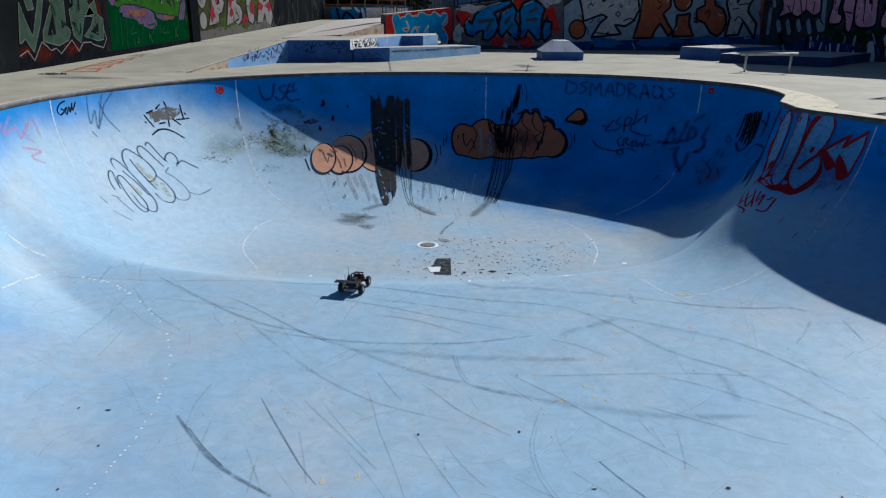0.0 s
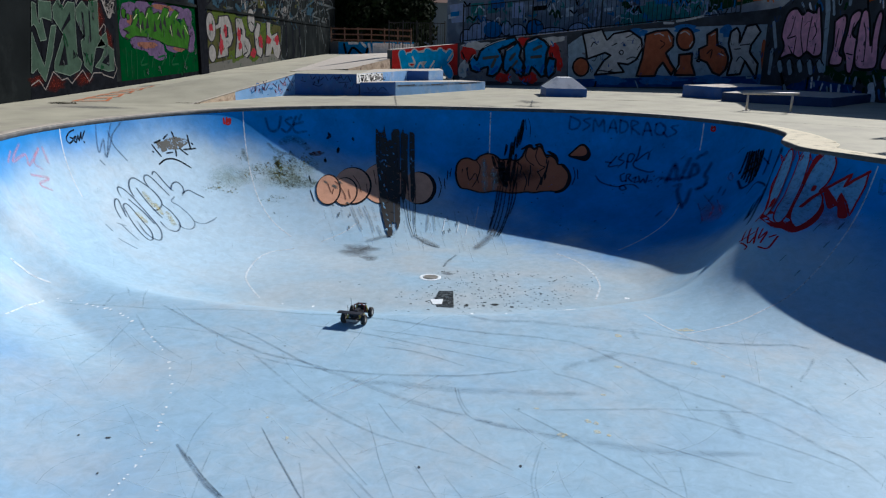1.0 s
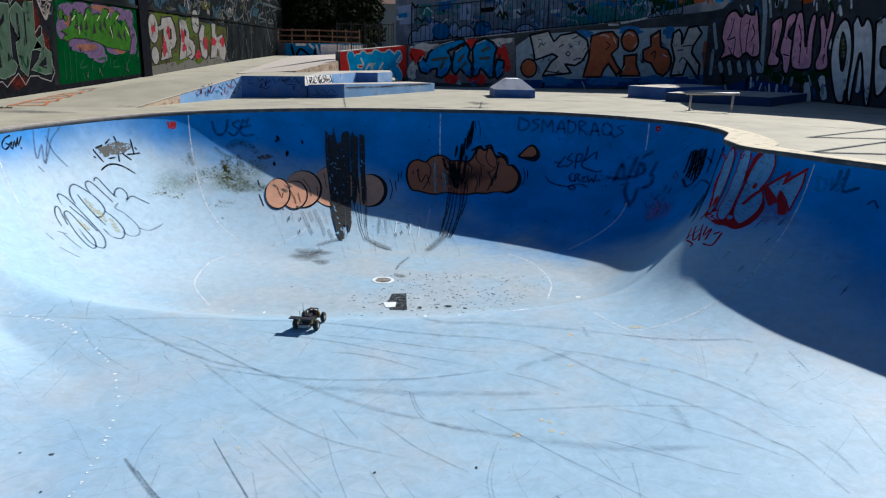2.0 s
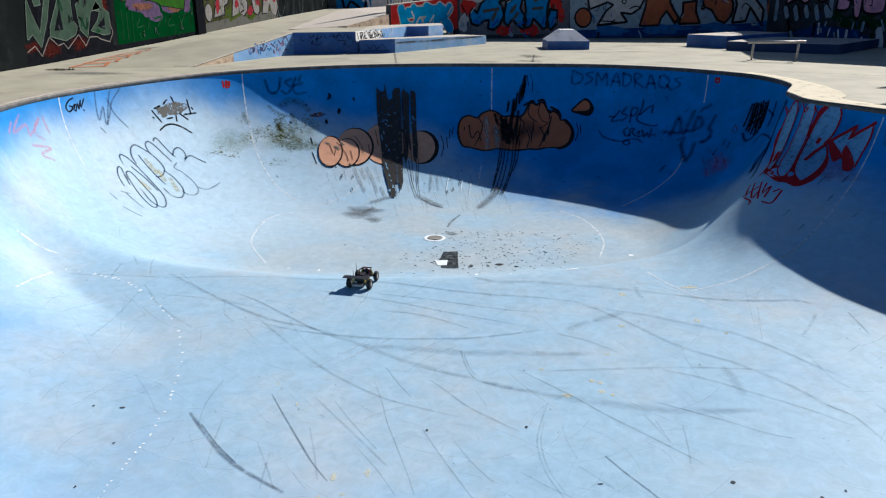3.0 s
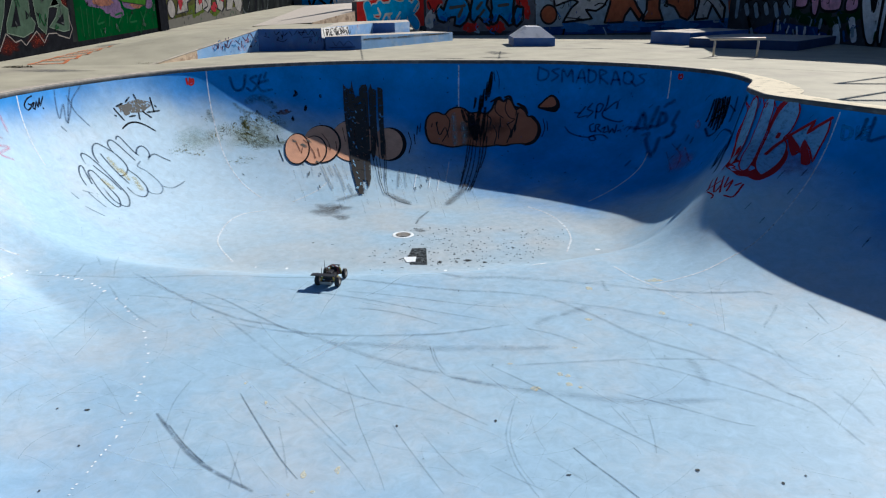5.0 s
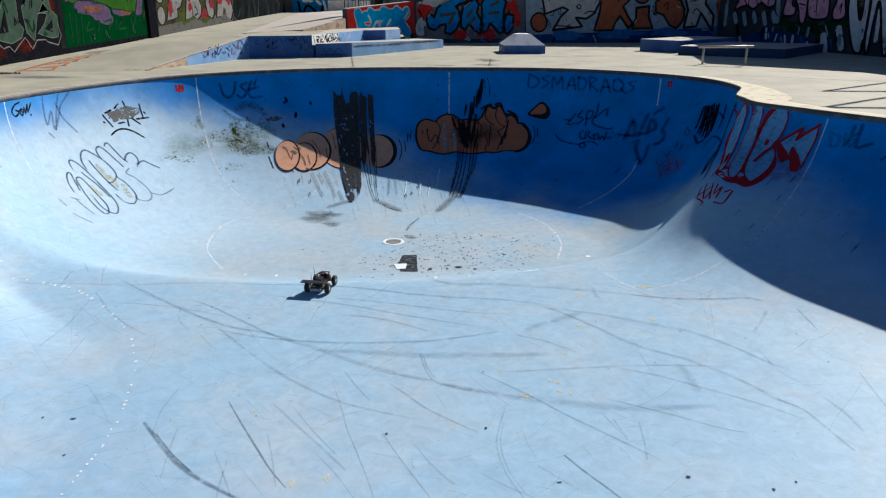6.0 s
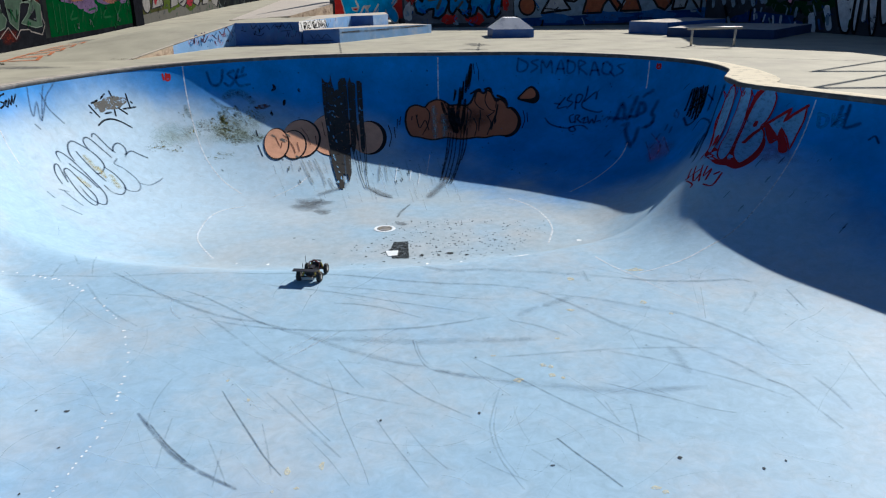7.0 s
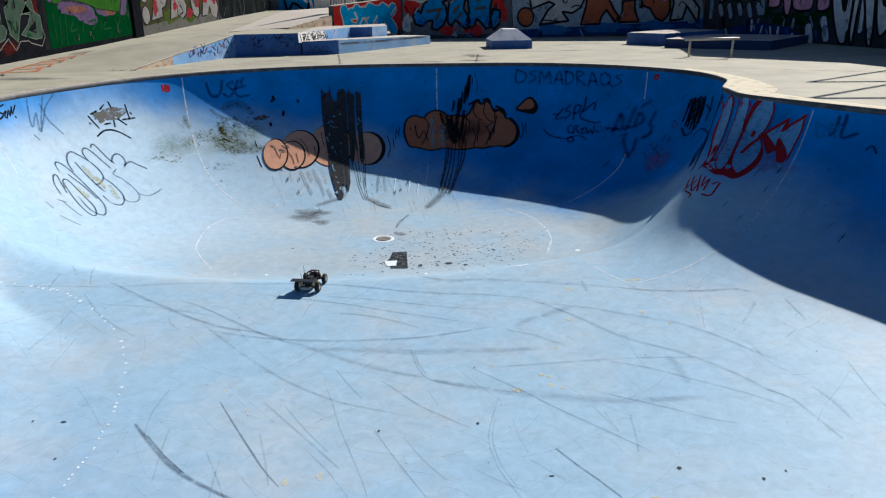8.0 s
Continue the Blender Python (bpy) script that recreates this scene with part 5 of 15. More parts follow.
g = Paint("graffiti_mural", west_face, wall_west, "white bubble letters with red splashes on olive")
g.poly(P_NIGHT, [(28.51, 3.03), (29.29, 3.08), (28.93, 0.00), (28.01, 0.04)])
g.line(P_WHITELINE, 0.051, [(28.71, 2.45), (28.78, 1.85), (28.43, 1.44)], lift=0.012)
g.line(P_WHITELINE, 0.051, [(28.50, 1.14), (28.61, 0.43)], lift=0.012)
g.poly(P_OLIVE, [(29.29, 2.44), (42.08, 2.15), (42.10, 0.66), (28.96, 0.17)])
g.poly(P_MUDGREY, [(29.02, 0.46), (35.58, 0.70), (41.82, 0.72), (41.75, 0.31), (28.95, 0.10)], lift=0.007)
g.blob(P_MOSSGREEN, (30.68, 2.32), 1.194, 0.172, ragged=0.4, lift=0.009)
g.blob(P_MOSSGREEN, (32.64, 2.28), 1.185, 0.183, ragged=0.4, lift=0.009)
g.blob(P_MOSSGREEN, (35.03, 1.99), 1.174, 0.494, ragged=0.4, lift=0.009)
g.blob(P_MOSSGREEN, (38.53, 1.80), 1.425, 0.490, ragged=0.4, lift=0.009)
g.blob(P_MOSSGREEN, (32.94, 0.73), 1.047, 0.282, ragged=0.4, lift=0.009)
g.blob(P_MOSSGREEN, (36.09, 0.69), 1.049, 0.258, ragged=0.4, lift=0.009)
g.poly(P_OUTLINE, [(30.47, 2.02), (30.60, 2.28), (32.09, 2.38), (32.52, 2.07), (32.73, 1.43), (32.33, 1.11), (31.81, 1.02), (31.83, 0.70), (30.12, 0.62), (30.62, 1.29), (30.74, 1.90), (30.14, 1.80), (30.02, 1.92)], lift=0.012)
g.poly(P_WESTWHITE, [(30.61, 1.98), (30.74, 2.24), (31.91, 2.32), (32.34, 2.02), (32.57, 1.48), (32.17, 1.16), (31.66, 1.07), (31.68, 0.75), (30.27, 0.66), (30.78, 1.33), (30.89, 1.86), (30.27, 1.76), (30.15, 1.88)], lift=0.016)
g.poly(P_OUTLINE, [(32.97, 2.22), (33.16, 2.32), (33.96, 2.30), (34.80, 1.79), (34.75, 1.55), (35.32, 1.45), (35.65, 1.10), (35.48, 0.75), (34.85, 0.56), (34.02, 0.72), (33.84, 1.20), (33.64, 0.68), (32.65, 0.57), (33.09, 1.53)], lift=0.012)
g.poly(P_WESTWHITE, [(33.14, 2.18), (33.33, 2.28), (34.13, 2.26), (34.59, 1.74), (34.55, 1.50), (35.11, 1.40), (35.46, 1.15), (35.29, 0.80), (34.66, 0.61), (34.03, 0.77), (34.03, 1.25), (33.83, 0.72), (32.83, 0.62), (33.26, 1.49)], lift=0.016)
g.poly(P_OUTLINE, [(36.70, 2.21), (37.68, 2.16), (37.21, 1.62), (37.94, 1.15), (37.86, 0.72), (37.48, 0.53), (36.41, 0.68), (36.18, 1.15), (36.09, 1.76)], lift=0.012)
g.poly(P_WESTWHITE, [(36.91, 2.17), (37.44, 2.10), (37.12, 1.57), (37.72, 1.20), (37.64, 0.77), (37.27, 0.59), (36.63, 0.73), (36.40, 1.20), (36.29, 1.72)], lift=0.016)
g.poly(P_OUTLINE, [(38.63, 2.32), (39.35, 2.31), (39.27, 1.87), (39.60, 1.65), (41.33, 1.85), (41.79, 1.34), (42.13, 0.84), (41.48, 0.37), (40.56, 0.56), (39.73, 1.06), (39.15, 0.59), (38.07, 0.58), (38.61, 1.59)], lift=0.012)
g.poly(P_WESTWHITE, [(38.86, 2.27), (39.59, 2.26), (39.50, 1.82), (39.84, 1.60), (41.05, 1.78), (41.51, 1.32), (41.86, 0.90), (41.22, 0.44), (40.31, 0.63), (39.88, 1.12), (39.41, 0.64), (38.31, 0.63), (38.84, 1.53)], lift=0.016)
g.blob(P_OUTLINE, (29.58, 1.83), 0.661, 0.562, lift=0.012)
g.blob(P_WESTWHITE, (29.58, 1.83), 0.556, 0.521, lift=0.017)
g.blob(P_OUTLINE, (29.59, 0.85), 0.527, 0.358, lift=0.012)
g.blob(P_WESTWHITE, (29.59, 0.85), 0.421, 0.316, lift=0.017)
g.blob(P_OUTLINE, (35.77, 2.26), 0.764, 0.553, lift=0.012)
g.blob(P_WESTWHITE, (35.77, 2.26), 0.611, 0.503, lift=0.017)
g.poly(P_OUTLINE, [(31.51, 1.91), (31.91, 1.88), (31.91, 1.47), (31.49, 1.43)], lift=0.02)
g.poly(P_OUTLINE, [(33.79, 1.92), (34.14, 1.83), (34.09, 1.59), (33.74, 1.63)], lift=0.02)
g.poly(P_OUTLINE, [(36.90, 1.57), (37.28, 1.26), (37.01, 0.99)], lift=0.02)
g.blob(P_BLOOD, (29.57, 1.81), 0.278, 0.125, ragged=0.45, lift=0.022)
g.blob(P_BLOOD, (30.82, 1.14), 0.304, 0.306, ragged=0.45, lift=0.022)
g.blob(P_BLOOD, (31.48, 1.74), 0.237, 0.222, ragged=0.45, lift=0.022)
g.blob(P_BLOOD, (33.55, 1.61), 0.270, 0.285, ragged=0.45, lift=0.022)
g.blob(P_BLOOD, (33.64, 1.13), 0.272, 0.191, ragged=0.45, lift=0.022)
g.blob(P_BLOOD, (37.40, 1.31), 0.449, 0.265, ragged=0.45, lift=0.022)
g.blob(P_BLOOD, (39.06, 1.40), 0.489, 0.222, ragged=0.45, lift=0.022)
g.blob(P_BLOOD, (40.98, 1.41), 0.539, 0.233, ragged=0.45, lift=0.022)
g.blob(P_BLOOD, (35.90, 0.79), 0.518, 0.205, ragged=0.45, lift=0.022)
g.line(P_OUTLINE, 0.070, [(34.48, 1.13), (34.81, 0.88), (34.21, 0.76)], lift=0.022)
g.line(P_OUTLINE, 0.072, [(35.66, 2.21), (36.15, 2.07)], lift=0.022)
g.done()

g = Paint("graffiti_scribble", west_face, wall_west, "silver and blue scribbles on the upper grey wall")
g.line(P_SILVER, 0.116, [(42.78, 3.72), (41.96, 3.03), (43.65, 2.80), (45.06, 3.79)], lift=0.007)
g.line(P_SILVER, 0.123, [(45.74, 3.99), (44.55, 2.68), (46.92, 2.98), (47.80, 4.01)], lift=0.007)
g.line(P_SILVER, 0.130, [(48.14, 3.90), (48.69, 2.71), (50.41, 3.75)], lift=0.007)
g.line(P_SILVER, 0.094, [(33.99, 3.38), (34.46, 2.99), (35.68, 3.35), (36.01, 2.97)], lift=0.007)
g.line(P_SILVER, 0.155, [(54.33, 4.02), (62.98, 4.03)], lift=0.007)
g.line(P_SILVER, 0.148, [(55.10, 2.83), (56.87, 1.28)], lift=0.007)
g.line(P_SILVER, 0.158, [(59.87, 3.18), (60.15, 1.07)], lift=0.007)
g.line(P_SILVER, 0.167, [(62.17, 2.61), (64.69, 2.21)], lift=0.007)
g.line(P_SILVER, 0.122, [(42.51, 2.16), (42.34, 0.41), (48.68, 0.37), (49.37, 2.25)], lift=0.007)
g.line(P_WESTBLUE, 0.207, [(30.07, 2.84), (30.74, 2.62)], lift=0.007)
g.line(P_WESTBLUE, 0.227, [(33.34, 2.79), (34.02, 2.59)], lift=0.007)
g.line(P_WESTBLUE, 0.268, [(39.36, 3.03), (40.03, 2.61), (40.88, 3.04)], lift=0.007)
g.line(P_WESTBLUE, 0.211, [(30.78, 2.80), (31.42, 3.00)], lift=0.007)
g.line(P_WESTBLUE, 0.193, [(28.75, 2.97), (28.05, 2.62), (27.47, 2.74)], lift=0.007)
g.line(P_NIGHT, 0.330, [(33.97, 3.29), (34.83, 2.96), (36.10, 3.42)], lift=0.006)
g.line(P_NIGHT, 0.302, [(31.16, 3.20), (32.40, 3.15)], lift=0.006)
g.line(P_NIGHT, 0.406, [(43.53, 2.12), (43.57, 0.58)], lift=0.006)
g.line(P_NIGHT, 0.423, [(45.43, 2.16), (45.47, 0.49)], lift=0.006)
g.line(P_NIGHT, 0.441, [(47.49, 2.14), (47.58, 0.52)], lift=0.006)
g.line(P_NIGHT, 0.250, [(25.32, 2.76), (26.34, 2.71)], lift=0.006)
g.poly(P_OLIVE, [(37.11, 3.23), (38.80, 3.27), (38.85, 2.89), (37.26, 2.88)])
g.poly(P_OLIVE, [(39.32, 2.80), (41.37, 2.83), (41.31, 2.48), (39.26, 2.47)])
g.poly(P_WESTBLUE, [(27.21, 2.87), (28.10, 2.89), (28.04, 2.58), (27.21, 2.61)])
g.poly(P_WESTBLUE, [(30.11, 3.05), (31.13, 3.07), (31.05, 2.68), (30.03, 2.67)])
g.poly(P_WESTBLUE, [(50.37, 3.54), (52.90, 3.58), (52.82, 3.06), (50.29, 3.04)])
g.done()

g = Paint("painted_base", west_face, wall_west, "black painted band along the foot of the wall")
g.poly(P_NIGHT, [(16.48, 0.19), (20.97, 0.18), (28.85, 0.25), (29.48, -0.02), (20.92, -0.04), (16.39, -0.16)], lift=0.005)
g.poly(P_NIGHT, [(29.52, 0.19), (41.48, 0.37), (64.44, 0.28), (64.36, -0.28), (41.41, -0.04), (29.49, 0.02)], lift=0.006)
g.done()

g = Paint("graffiti_scribble", west_face, wall_west, "dense layered silver, blue and black scribbles high on the wall")
g.line(P_OLIVE, 0.069, [(31.43, 2.66), (32.29, 2.56), (31.80, 2.56), (31.86, 2.43)], lift=0.006)
g.line(P_SILVER, 0.063, [(53.21, 4.11), (54.53, 3.81), (54.31, 3.87), (53.77, 3.40)], lift=0.006)
g.line(P_NIGHT, 0.048, [(41.78, 3.60), (43.16, 3.38), (41.70, 3.10), (42.38, 3.05)], lift=0.006)
g.line(P_WESTBLUE, 0.108, [(45.92, 4.09), (44.92, 3.90), (46.22, 3.86), (46.02, 3.68)], lift=0.006)
g.line(P_WESTBLUE, 0.094, [(45.54, 2.81), (44.85, 2.56), (45.45, 2.26), (45.91, 2.05)], lift=0.006)
g.line(P_NIGHT, 0.080, [(34.12, 2.66), (34.27, 2.48), (34.94, 2.55), (34.26, 2.46)], lift=0.006)
g.line(P_NIGHT, 0.107, [(58.17, 4.74), (59.22, 4.52), (60.03, 4.32), (58.35, 4.11)], lift=0.006)
g.line(P_SILVER, 0.036, [(29.06, 3.25), (29.43, 3.11), (29.68, 2.98), (29.57, 2.79)], lift=0.006)
g.line(P_WESTBLUE, 0.079, [(28.08, 3.08), (28.25, 3.00), (28.48, 2.91), (27.96, 2.78)], lift=0.006)
g.line(P_NIGHT, 0.068, [(51.96, 3.10), (52.83, 3.14), (53.23, 2.82), (52.99, 2.70)], lift=0.006)
g.line(P_WESTBLUE, 0.052, [(40.94, 3.38), (41.71, 3.19), (41.56, 3.13), (40.11, 3.06)], lift=0.006)
g.line(P_SILVER, 0.065, [(31.96, 3.34), (31.77, 3.18), (32.00, 3.15), (32.06, 3.06)], lift=0.006)
g.line(P_NIGHT, 0.072, [(33.50, 3.15), (34.56, 3.04), (34.54, 2.90), (33.71, 2.88)], lift=0.006)
g.line(P_SILVER, 0.105, [(59.24, 4.65), (61.20, 4.38), (61.45, 4.05), (58.29, 3.70)], lift=0.006)
g.line(P_WESTBLUE, 0.077, [(41.18, 2.51), (41.29, 2.37), (41.42, 2.31), (41.14, 2.31)], lift=0.006)
g.line(P_NIGHT, 0.061, [(37.64, 3.18), (38.74, 2.94), (38.61, 2.86), (38.68, 2.62)], lift=0.006)
g.line(P_OLIVE, 0.134, [(50.70, 4.32), (52.32, 4.03), (51.66, 3.88), (51.82, 3.57)], lift=0.006)
g.line(P_WESTBLUE, 0.054, [(34.44, 2.89), (35.07, 2.70), (34.36, 2.46), (34.26, 2.46)], lift=0.006)
g.line(P_NIGHT, 0.081, [(30.05, 3.09), (29.71, 2.82), (29.78, 2.81), (29.12, 2.57)], lift=0.006)
g.line(P_SILVER, 0.120, [(42.93, 3.73), (44.09, 3.55), (44.02, 3.18), (42.51, 2.96)], lift=0.006)
g.line(P_WESTBLUE, 0.117, [(41.18, 3.25), (41.04, 3.19), (41.00, 2.99), (41.56, 3.10)], lift=0.006)
g.line(P_NIGHT, 0.084, [(29.03, 2.79), (29.27, 2.66), (28.93, 2.60), (29.31, 2.50)], lift=0.006)
g.line(P_NIGHT, 0.073, [(29.90, 3.06), (30.45, 2.99), (30.44, 2.93), (30.56, 2.83)], lift=0.006)
g.line(P_OLIVE, 0.123, [(46.72, 3.82), (47.55, 3.60), (46.30, 3.38), (46.64, 3.36)], lift=0.006)
g.line(P_WESTBLUE, 0.044, [(38.11, 2.65), (38.40, 2.37), (38.86, 2.30), (37.68, 2.19)], lift=0.006)
g.line(P_OLIVE, 0.094, [(34.37, 2.51), (35.54, 2.63), (35.51, 2.45), (35.58, 2.31)], lift=0.006)
g.line(P_NIGHT, 0.080, [(41.33, 3.35), (40.61, 2.97), (41.25, 2.88), (41.07, 2.65)], lift=0.006)
g.line(P_NIGHT, 0.073, [(31.45, 3.13), (30.90, 3.02), (31.11, 2.94), (31.40, 2.89)], lift=0.006)
g.line(P_WESTBLUE, 0.046, [(28.89, 2.70), (28.80, 2.57), (29.24, 2.47), (29.16, 2.41)], lift=0.006)
g.line(P_WESTBLUE, 0.118, [(52.17, 4.41), (52.98, 4.10), (50.59, 3.62), (50.56, 3.48)], lift=0.006)
g.line(P_WESTBLUE, 0.079, [(35.24, 3.08), (34.42, 2.80), (34.32, 2.72), (35.19, 2.81)], lift=0.006)
g.line(P_SILVER, 0.053, [(31.91, 2.68), (32.89, 2.66), (31.89, 2.59), (31.87, 2.50)], lift=0.006)
g.line(P_NIGHT, 0.101, [(34.28, 3.50), (34.37, 3.48), (34.45, 3.39), (33.78, 3.21)], lift=0.006)
g.line(P_WESTBLUE, 0.053, [(45.87, 2.82), (46.14, 2.41), (46.45, 2.25), (46.78, 2.13)], lift=0.006)
g.line(P_NIGHT, 0.079, [(35.42, 2.99), (36.31, 2.91), (35.84, 2.61), (35.62, 2.48)], lift=0.006)
g.line(P_OLIVE, 0.055, [(35.62, 3.54), (36.37, 3.24), (36.66, 3.13), (35.51, 2.97)], lift=0.006)
g.line(P_SILVER, 0.083, [(56.79, 4.23), (56.74, 3.87), (56.98, 3.72), (55.68, 3.47)], lift=0.006)
g.line(P_NIGHT, 0.083, [(50.56, 3.48), (49.92, 3.17), (48.96, 3.23), (50.12, 3.21)], lift=0.006)
g.line(P_WESTBLUE, 0.077, [(41.27, 3.00), (40.44, 2.79), (39.92, 2.72), (41.19, 2.57)], lift=0.006)
g.line(P_SILVER, 0.090, [(42.45, 3.43), (41.96, 3.06), (41.68, 3.02), (41.25, 2.88)], lift=0.006)
g.line(P_NIGHT, 0.092, [(41.33, 4.06), (41.52, 3.64), (41.24, 3.57), (42.43, 3.31)], lift=0.006)
g.line(P_SILVER, 0.118, [(58.81, 3.56), (59.89, 3.27), (59.03, 3.20), (59.58, 3.09)], lift=0.006)
g.line(P_SILVER, 0.076, [(36.14, 3.10), (35.92, 3.04), (36.33, 3.04), (35.59, 2.87)], lift=0.006)
g.line(P_NIGHT, 0.100, [(35.41, 3.48), (36.41, 3.47), (35.87, 3.26), (35.96, 3.24)], lift=0.006)
g.line(P_WESTBLUE, 0.083, [(39.57, 2.84), (39.95, 2.89), (39.14, 2.53), (39.14, 2.50)], lift=0.006)
g.line(P_NIGHT, 0.068, [(31.31, 2.85), (31.39, 2.83), (30.91, 2.70), (31.10, 2.56)], lift=0.006)
g.line(P_SILVER, 0.102, [(36.36, 3.19), (36.88, 3.17), (37.20, 3.16), (36.74, 2.98)], lift=0.006)
g.line(P_SILVER, 0.069, [(44.56, 2.71), (44.38, 2.58), (43.15, 2.48), (43.26, 2.27)], lift=0.006)
g.line(P_NIGHT, 0.106, [(39.73, 3.04), (40.86, 2.92), (40.97, 2.82), (39.64, 2.54)], lift=0.006)
g.line(P_WESTBLUE, 0.103, [(36.82, 2.83), (36.82, 2.83), (36.70, 2.75), (35.64, 2.60)], lift=0.006)
g.line(P_SILVER, 0.083, [(35.33, 3.06), (35.43, 3.04), (35.10, 2.85), (34.89, 2.77)], lift=0.006)
g.line(P_OLIVE, 0.082, [(28.31, 2.69), (28.80, 2.61), (27.97, 2.52), (28.46, 2.48)], lift=0.006)
g.line(P_SILVER, 0.045, [(28.81, 3.25), (29.42, 3.05), (28.81, 2.97), (28.91, 2.82)], lift=0.006)
g.line(P_NIGHT, 0.150, [(52.44, 3.41), (52.88, 3.43), (51.98, 3.21), (51.96, 3.14)], lift=0.006)
g.line(P_SILVER, 0.133, [(56.88, 3.09), (56.08, 2.82), (57.62, 2.79), (57.61, 2.75)], lift=0.006)
g.line(P_WESTBLUE, 0.116, [(47.34, 4.41), (45.75, 4.05), (46.79, 4.24), (47.09, 4.00)], lift=0.006)
g.line(P_OLIVE, 0.046, [(30.04, 3.05), (30.45, 2.99), (30.44, 2.93), (30.12, 2.76)], lift=0.006)
g.line(P_NIGHT, 0.043, [(39.73, 3.04), (39.81, 2.80), (38.23, 2.71), (39.65, 2.63)], lift=0.006)
g.line(P_OLIVE, 0.107, [(41.69, 3.08), (40.33, 2.90), (39.89, 2.55), (40.89, 2.38)], lift=0.006)
g.line(P_WESTBLUE, 0.080, [(40.39, 3.18), (40.09, 2.95), (40.56, 2.71), (40.27, 2.54)], lift=0.006)
g.line(P_NIGHT, 0.068, [(47.12, 4.17), (47.46, 4.09), (46.23, 3.92), (48.13, 3.83)], lift=0.006)
g.line(P_NIGHT, 0.038, [(31.95, 3.30), (32.15, 3.11), (31.91, 3.07), (31.89, 2.99)], lift=0.006)
g.line(P_NIGHT, 0.063, [(43.20, 2.75), (41.61, 2.61), (42.83, 2.32), (42.52, 2.22)], lift=0.006)
g.line(P_NIGHT, 0.071, [(54.92, 4.77), (54.87, 4.47), (56.84, 4.51), (55.54, 4.12)], lift=0.006)
g.line(P_SILVER, 0.093, [(41.11, 2.85), (40.55, 2.66), (41.31, 2.45), (41.57, 2.43)], lift=0.006)
g.line(P_WESTBLUE, 0.059, [(45.08, 2.95), (44.60, 2.93), (45.37, 2.77), (44.71, 2.65)], lift=0.006)
g.line(P_NIGHT, 0.109, [(59.87, 5.14), (58.73, 4.94), (60.09, 4.70), (58.43, 4.72)], lift=0.006)
g.line(P_SILVER, 0.123, [(54.24, 3.41), (53.31, 3.30), (52.16, 3.04), (53.27, 3.04)], lift=0.006)
g.line(P_WESTBLUE, 0.081, [(50.80, 3.70), (49.16, 3.28), (49.55, 3.33), (48.39, 3.18)], lift=0.006)
g.line(P_NIGHT, 0.133, [(53.18, 3.93), (52.51, 3.85), (52.67, 3.50), (52.42, 3.30)], lift=0.006)
g.line(P_SILVER, 0.073, [(35.12, 2.95), (35.09, 2.83), (35.15, 2.63), (34.58, 2.64)], lift=0.006)
g.line(P_SILVER, 0.055, [(40.03, 2.61), (40.81, 2.67), (40.15, 2.59), (41.46, 2.57)], lift=0.006)
g.line(P_NIGHT, 0.090, [(43.18, 3.50), (41.32, 3.29), (41.29, 3.11), (42.54, 3.17)], lift=0.006)
g.line(P_NIGHT, 0.140, [(51.96, 3.10), (51.72, 2.95), (50.83, 2.60), (50.00, 2.44)], lift=0.006)
g.line(P_SILVER, 0.093, [(36.68, 3.78), (35.80, 3.45), (35.80, 3.43), (35.57, 3.29)], lift=0.006)
g.line(P_SILVER, 0.070, [(53.78, 3.43), (52.38, 3.05), (55.36, 2.96), (52.77, 2.73)], lift=0.006)
g.line(P_NIGHT, 0.052, [(38.15, 2.86), (37.35, 2.78), (36.99, 2.63), (36.87, 2.53)], lift=0.006)
g.line(P_WESTBLUE, 0.071, [(33.39, 3.46), (32.41, 3.19), (32.65, 3.14), (32.96, 3.00)], lift=0.006)
g.line(P_SILVER, 0.065, [(44.24, 3.56), (45.15, 3.36), (44.05, 3.33), (44.31, 3.07)], lift=0.006)
g.line(P_OLIVE, 0.032, [(28.86, 2.88), (28.47, 2.87), (28.33, 2.81), (28.50, 2.68)], lift=0.006)
g.line(P_SILVER, 0.068, [(46.16, 0.54), (45.88, -0.08)], lift=0.008)
g.line(P_NIGHT, 0.068, [(43.44, 1.60), (43.20, 1.11)], lift=0.008)
g.line(P_NIGHT, 0.053, [(44.52, 0.66), (44.59, 0.12)], lift=0.008)
g.line(P_SILVER, 0.071, [(43.78, 0.92), (43.25, 0.52)], lift=0.008)
g.line(P_NIGHT, 0.126, [(53.66, 1.12), (53.56, 0.47)], lift=0.008)
g.line(P_NIGHT, 0.057, [(48.47, 2.54), (48.40, 2.09)], lift=0.008)
g.line(P_NIGHT, 0.102, [(51.42, 1.05), (51.33, 0.50)], lift=0.008)
g.line(P_SILVER, 0.159, [(61.43, 1.68), (61.67, 1.24)], lift=0.008)
g.line(P_SILVER, 0.136, [(61.26, 2.63), (60.86, 1.93)], lift=0.008)
g.line(P_NIGHT, 0.077, [(45.93, 1.20), (45.69, 0.74)], lift=0.008)
g.line(P_SILVER, 0.146, [(62.83, 0.52), (63.74, 0.06)], lift=0.008)
g.line(P_SILVER, 0.102, [(57.66, 1.24), (57.06, 0.75)], lift=0.008)
g.line(P_SILVER, 0.113, [(47.58, 1.61), (47.70, 1.23)], lift=0.008)
g.line(P_NIGHT, 0.095, [(58.08, 0.41), (58.80, -0.36)], lift=0.008)
g.line(P_SILVER, 0.116, [(49.59, 2.36), (49.92, 1.98)], lift=0.008)
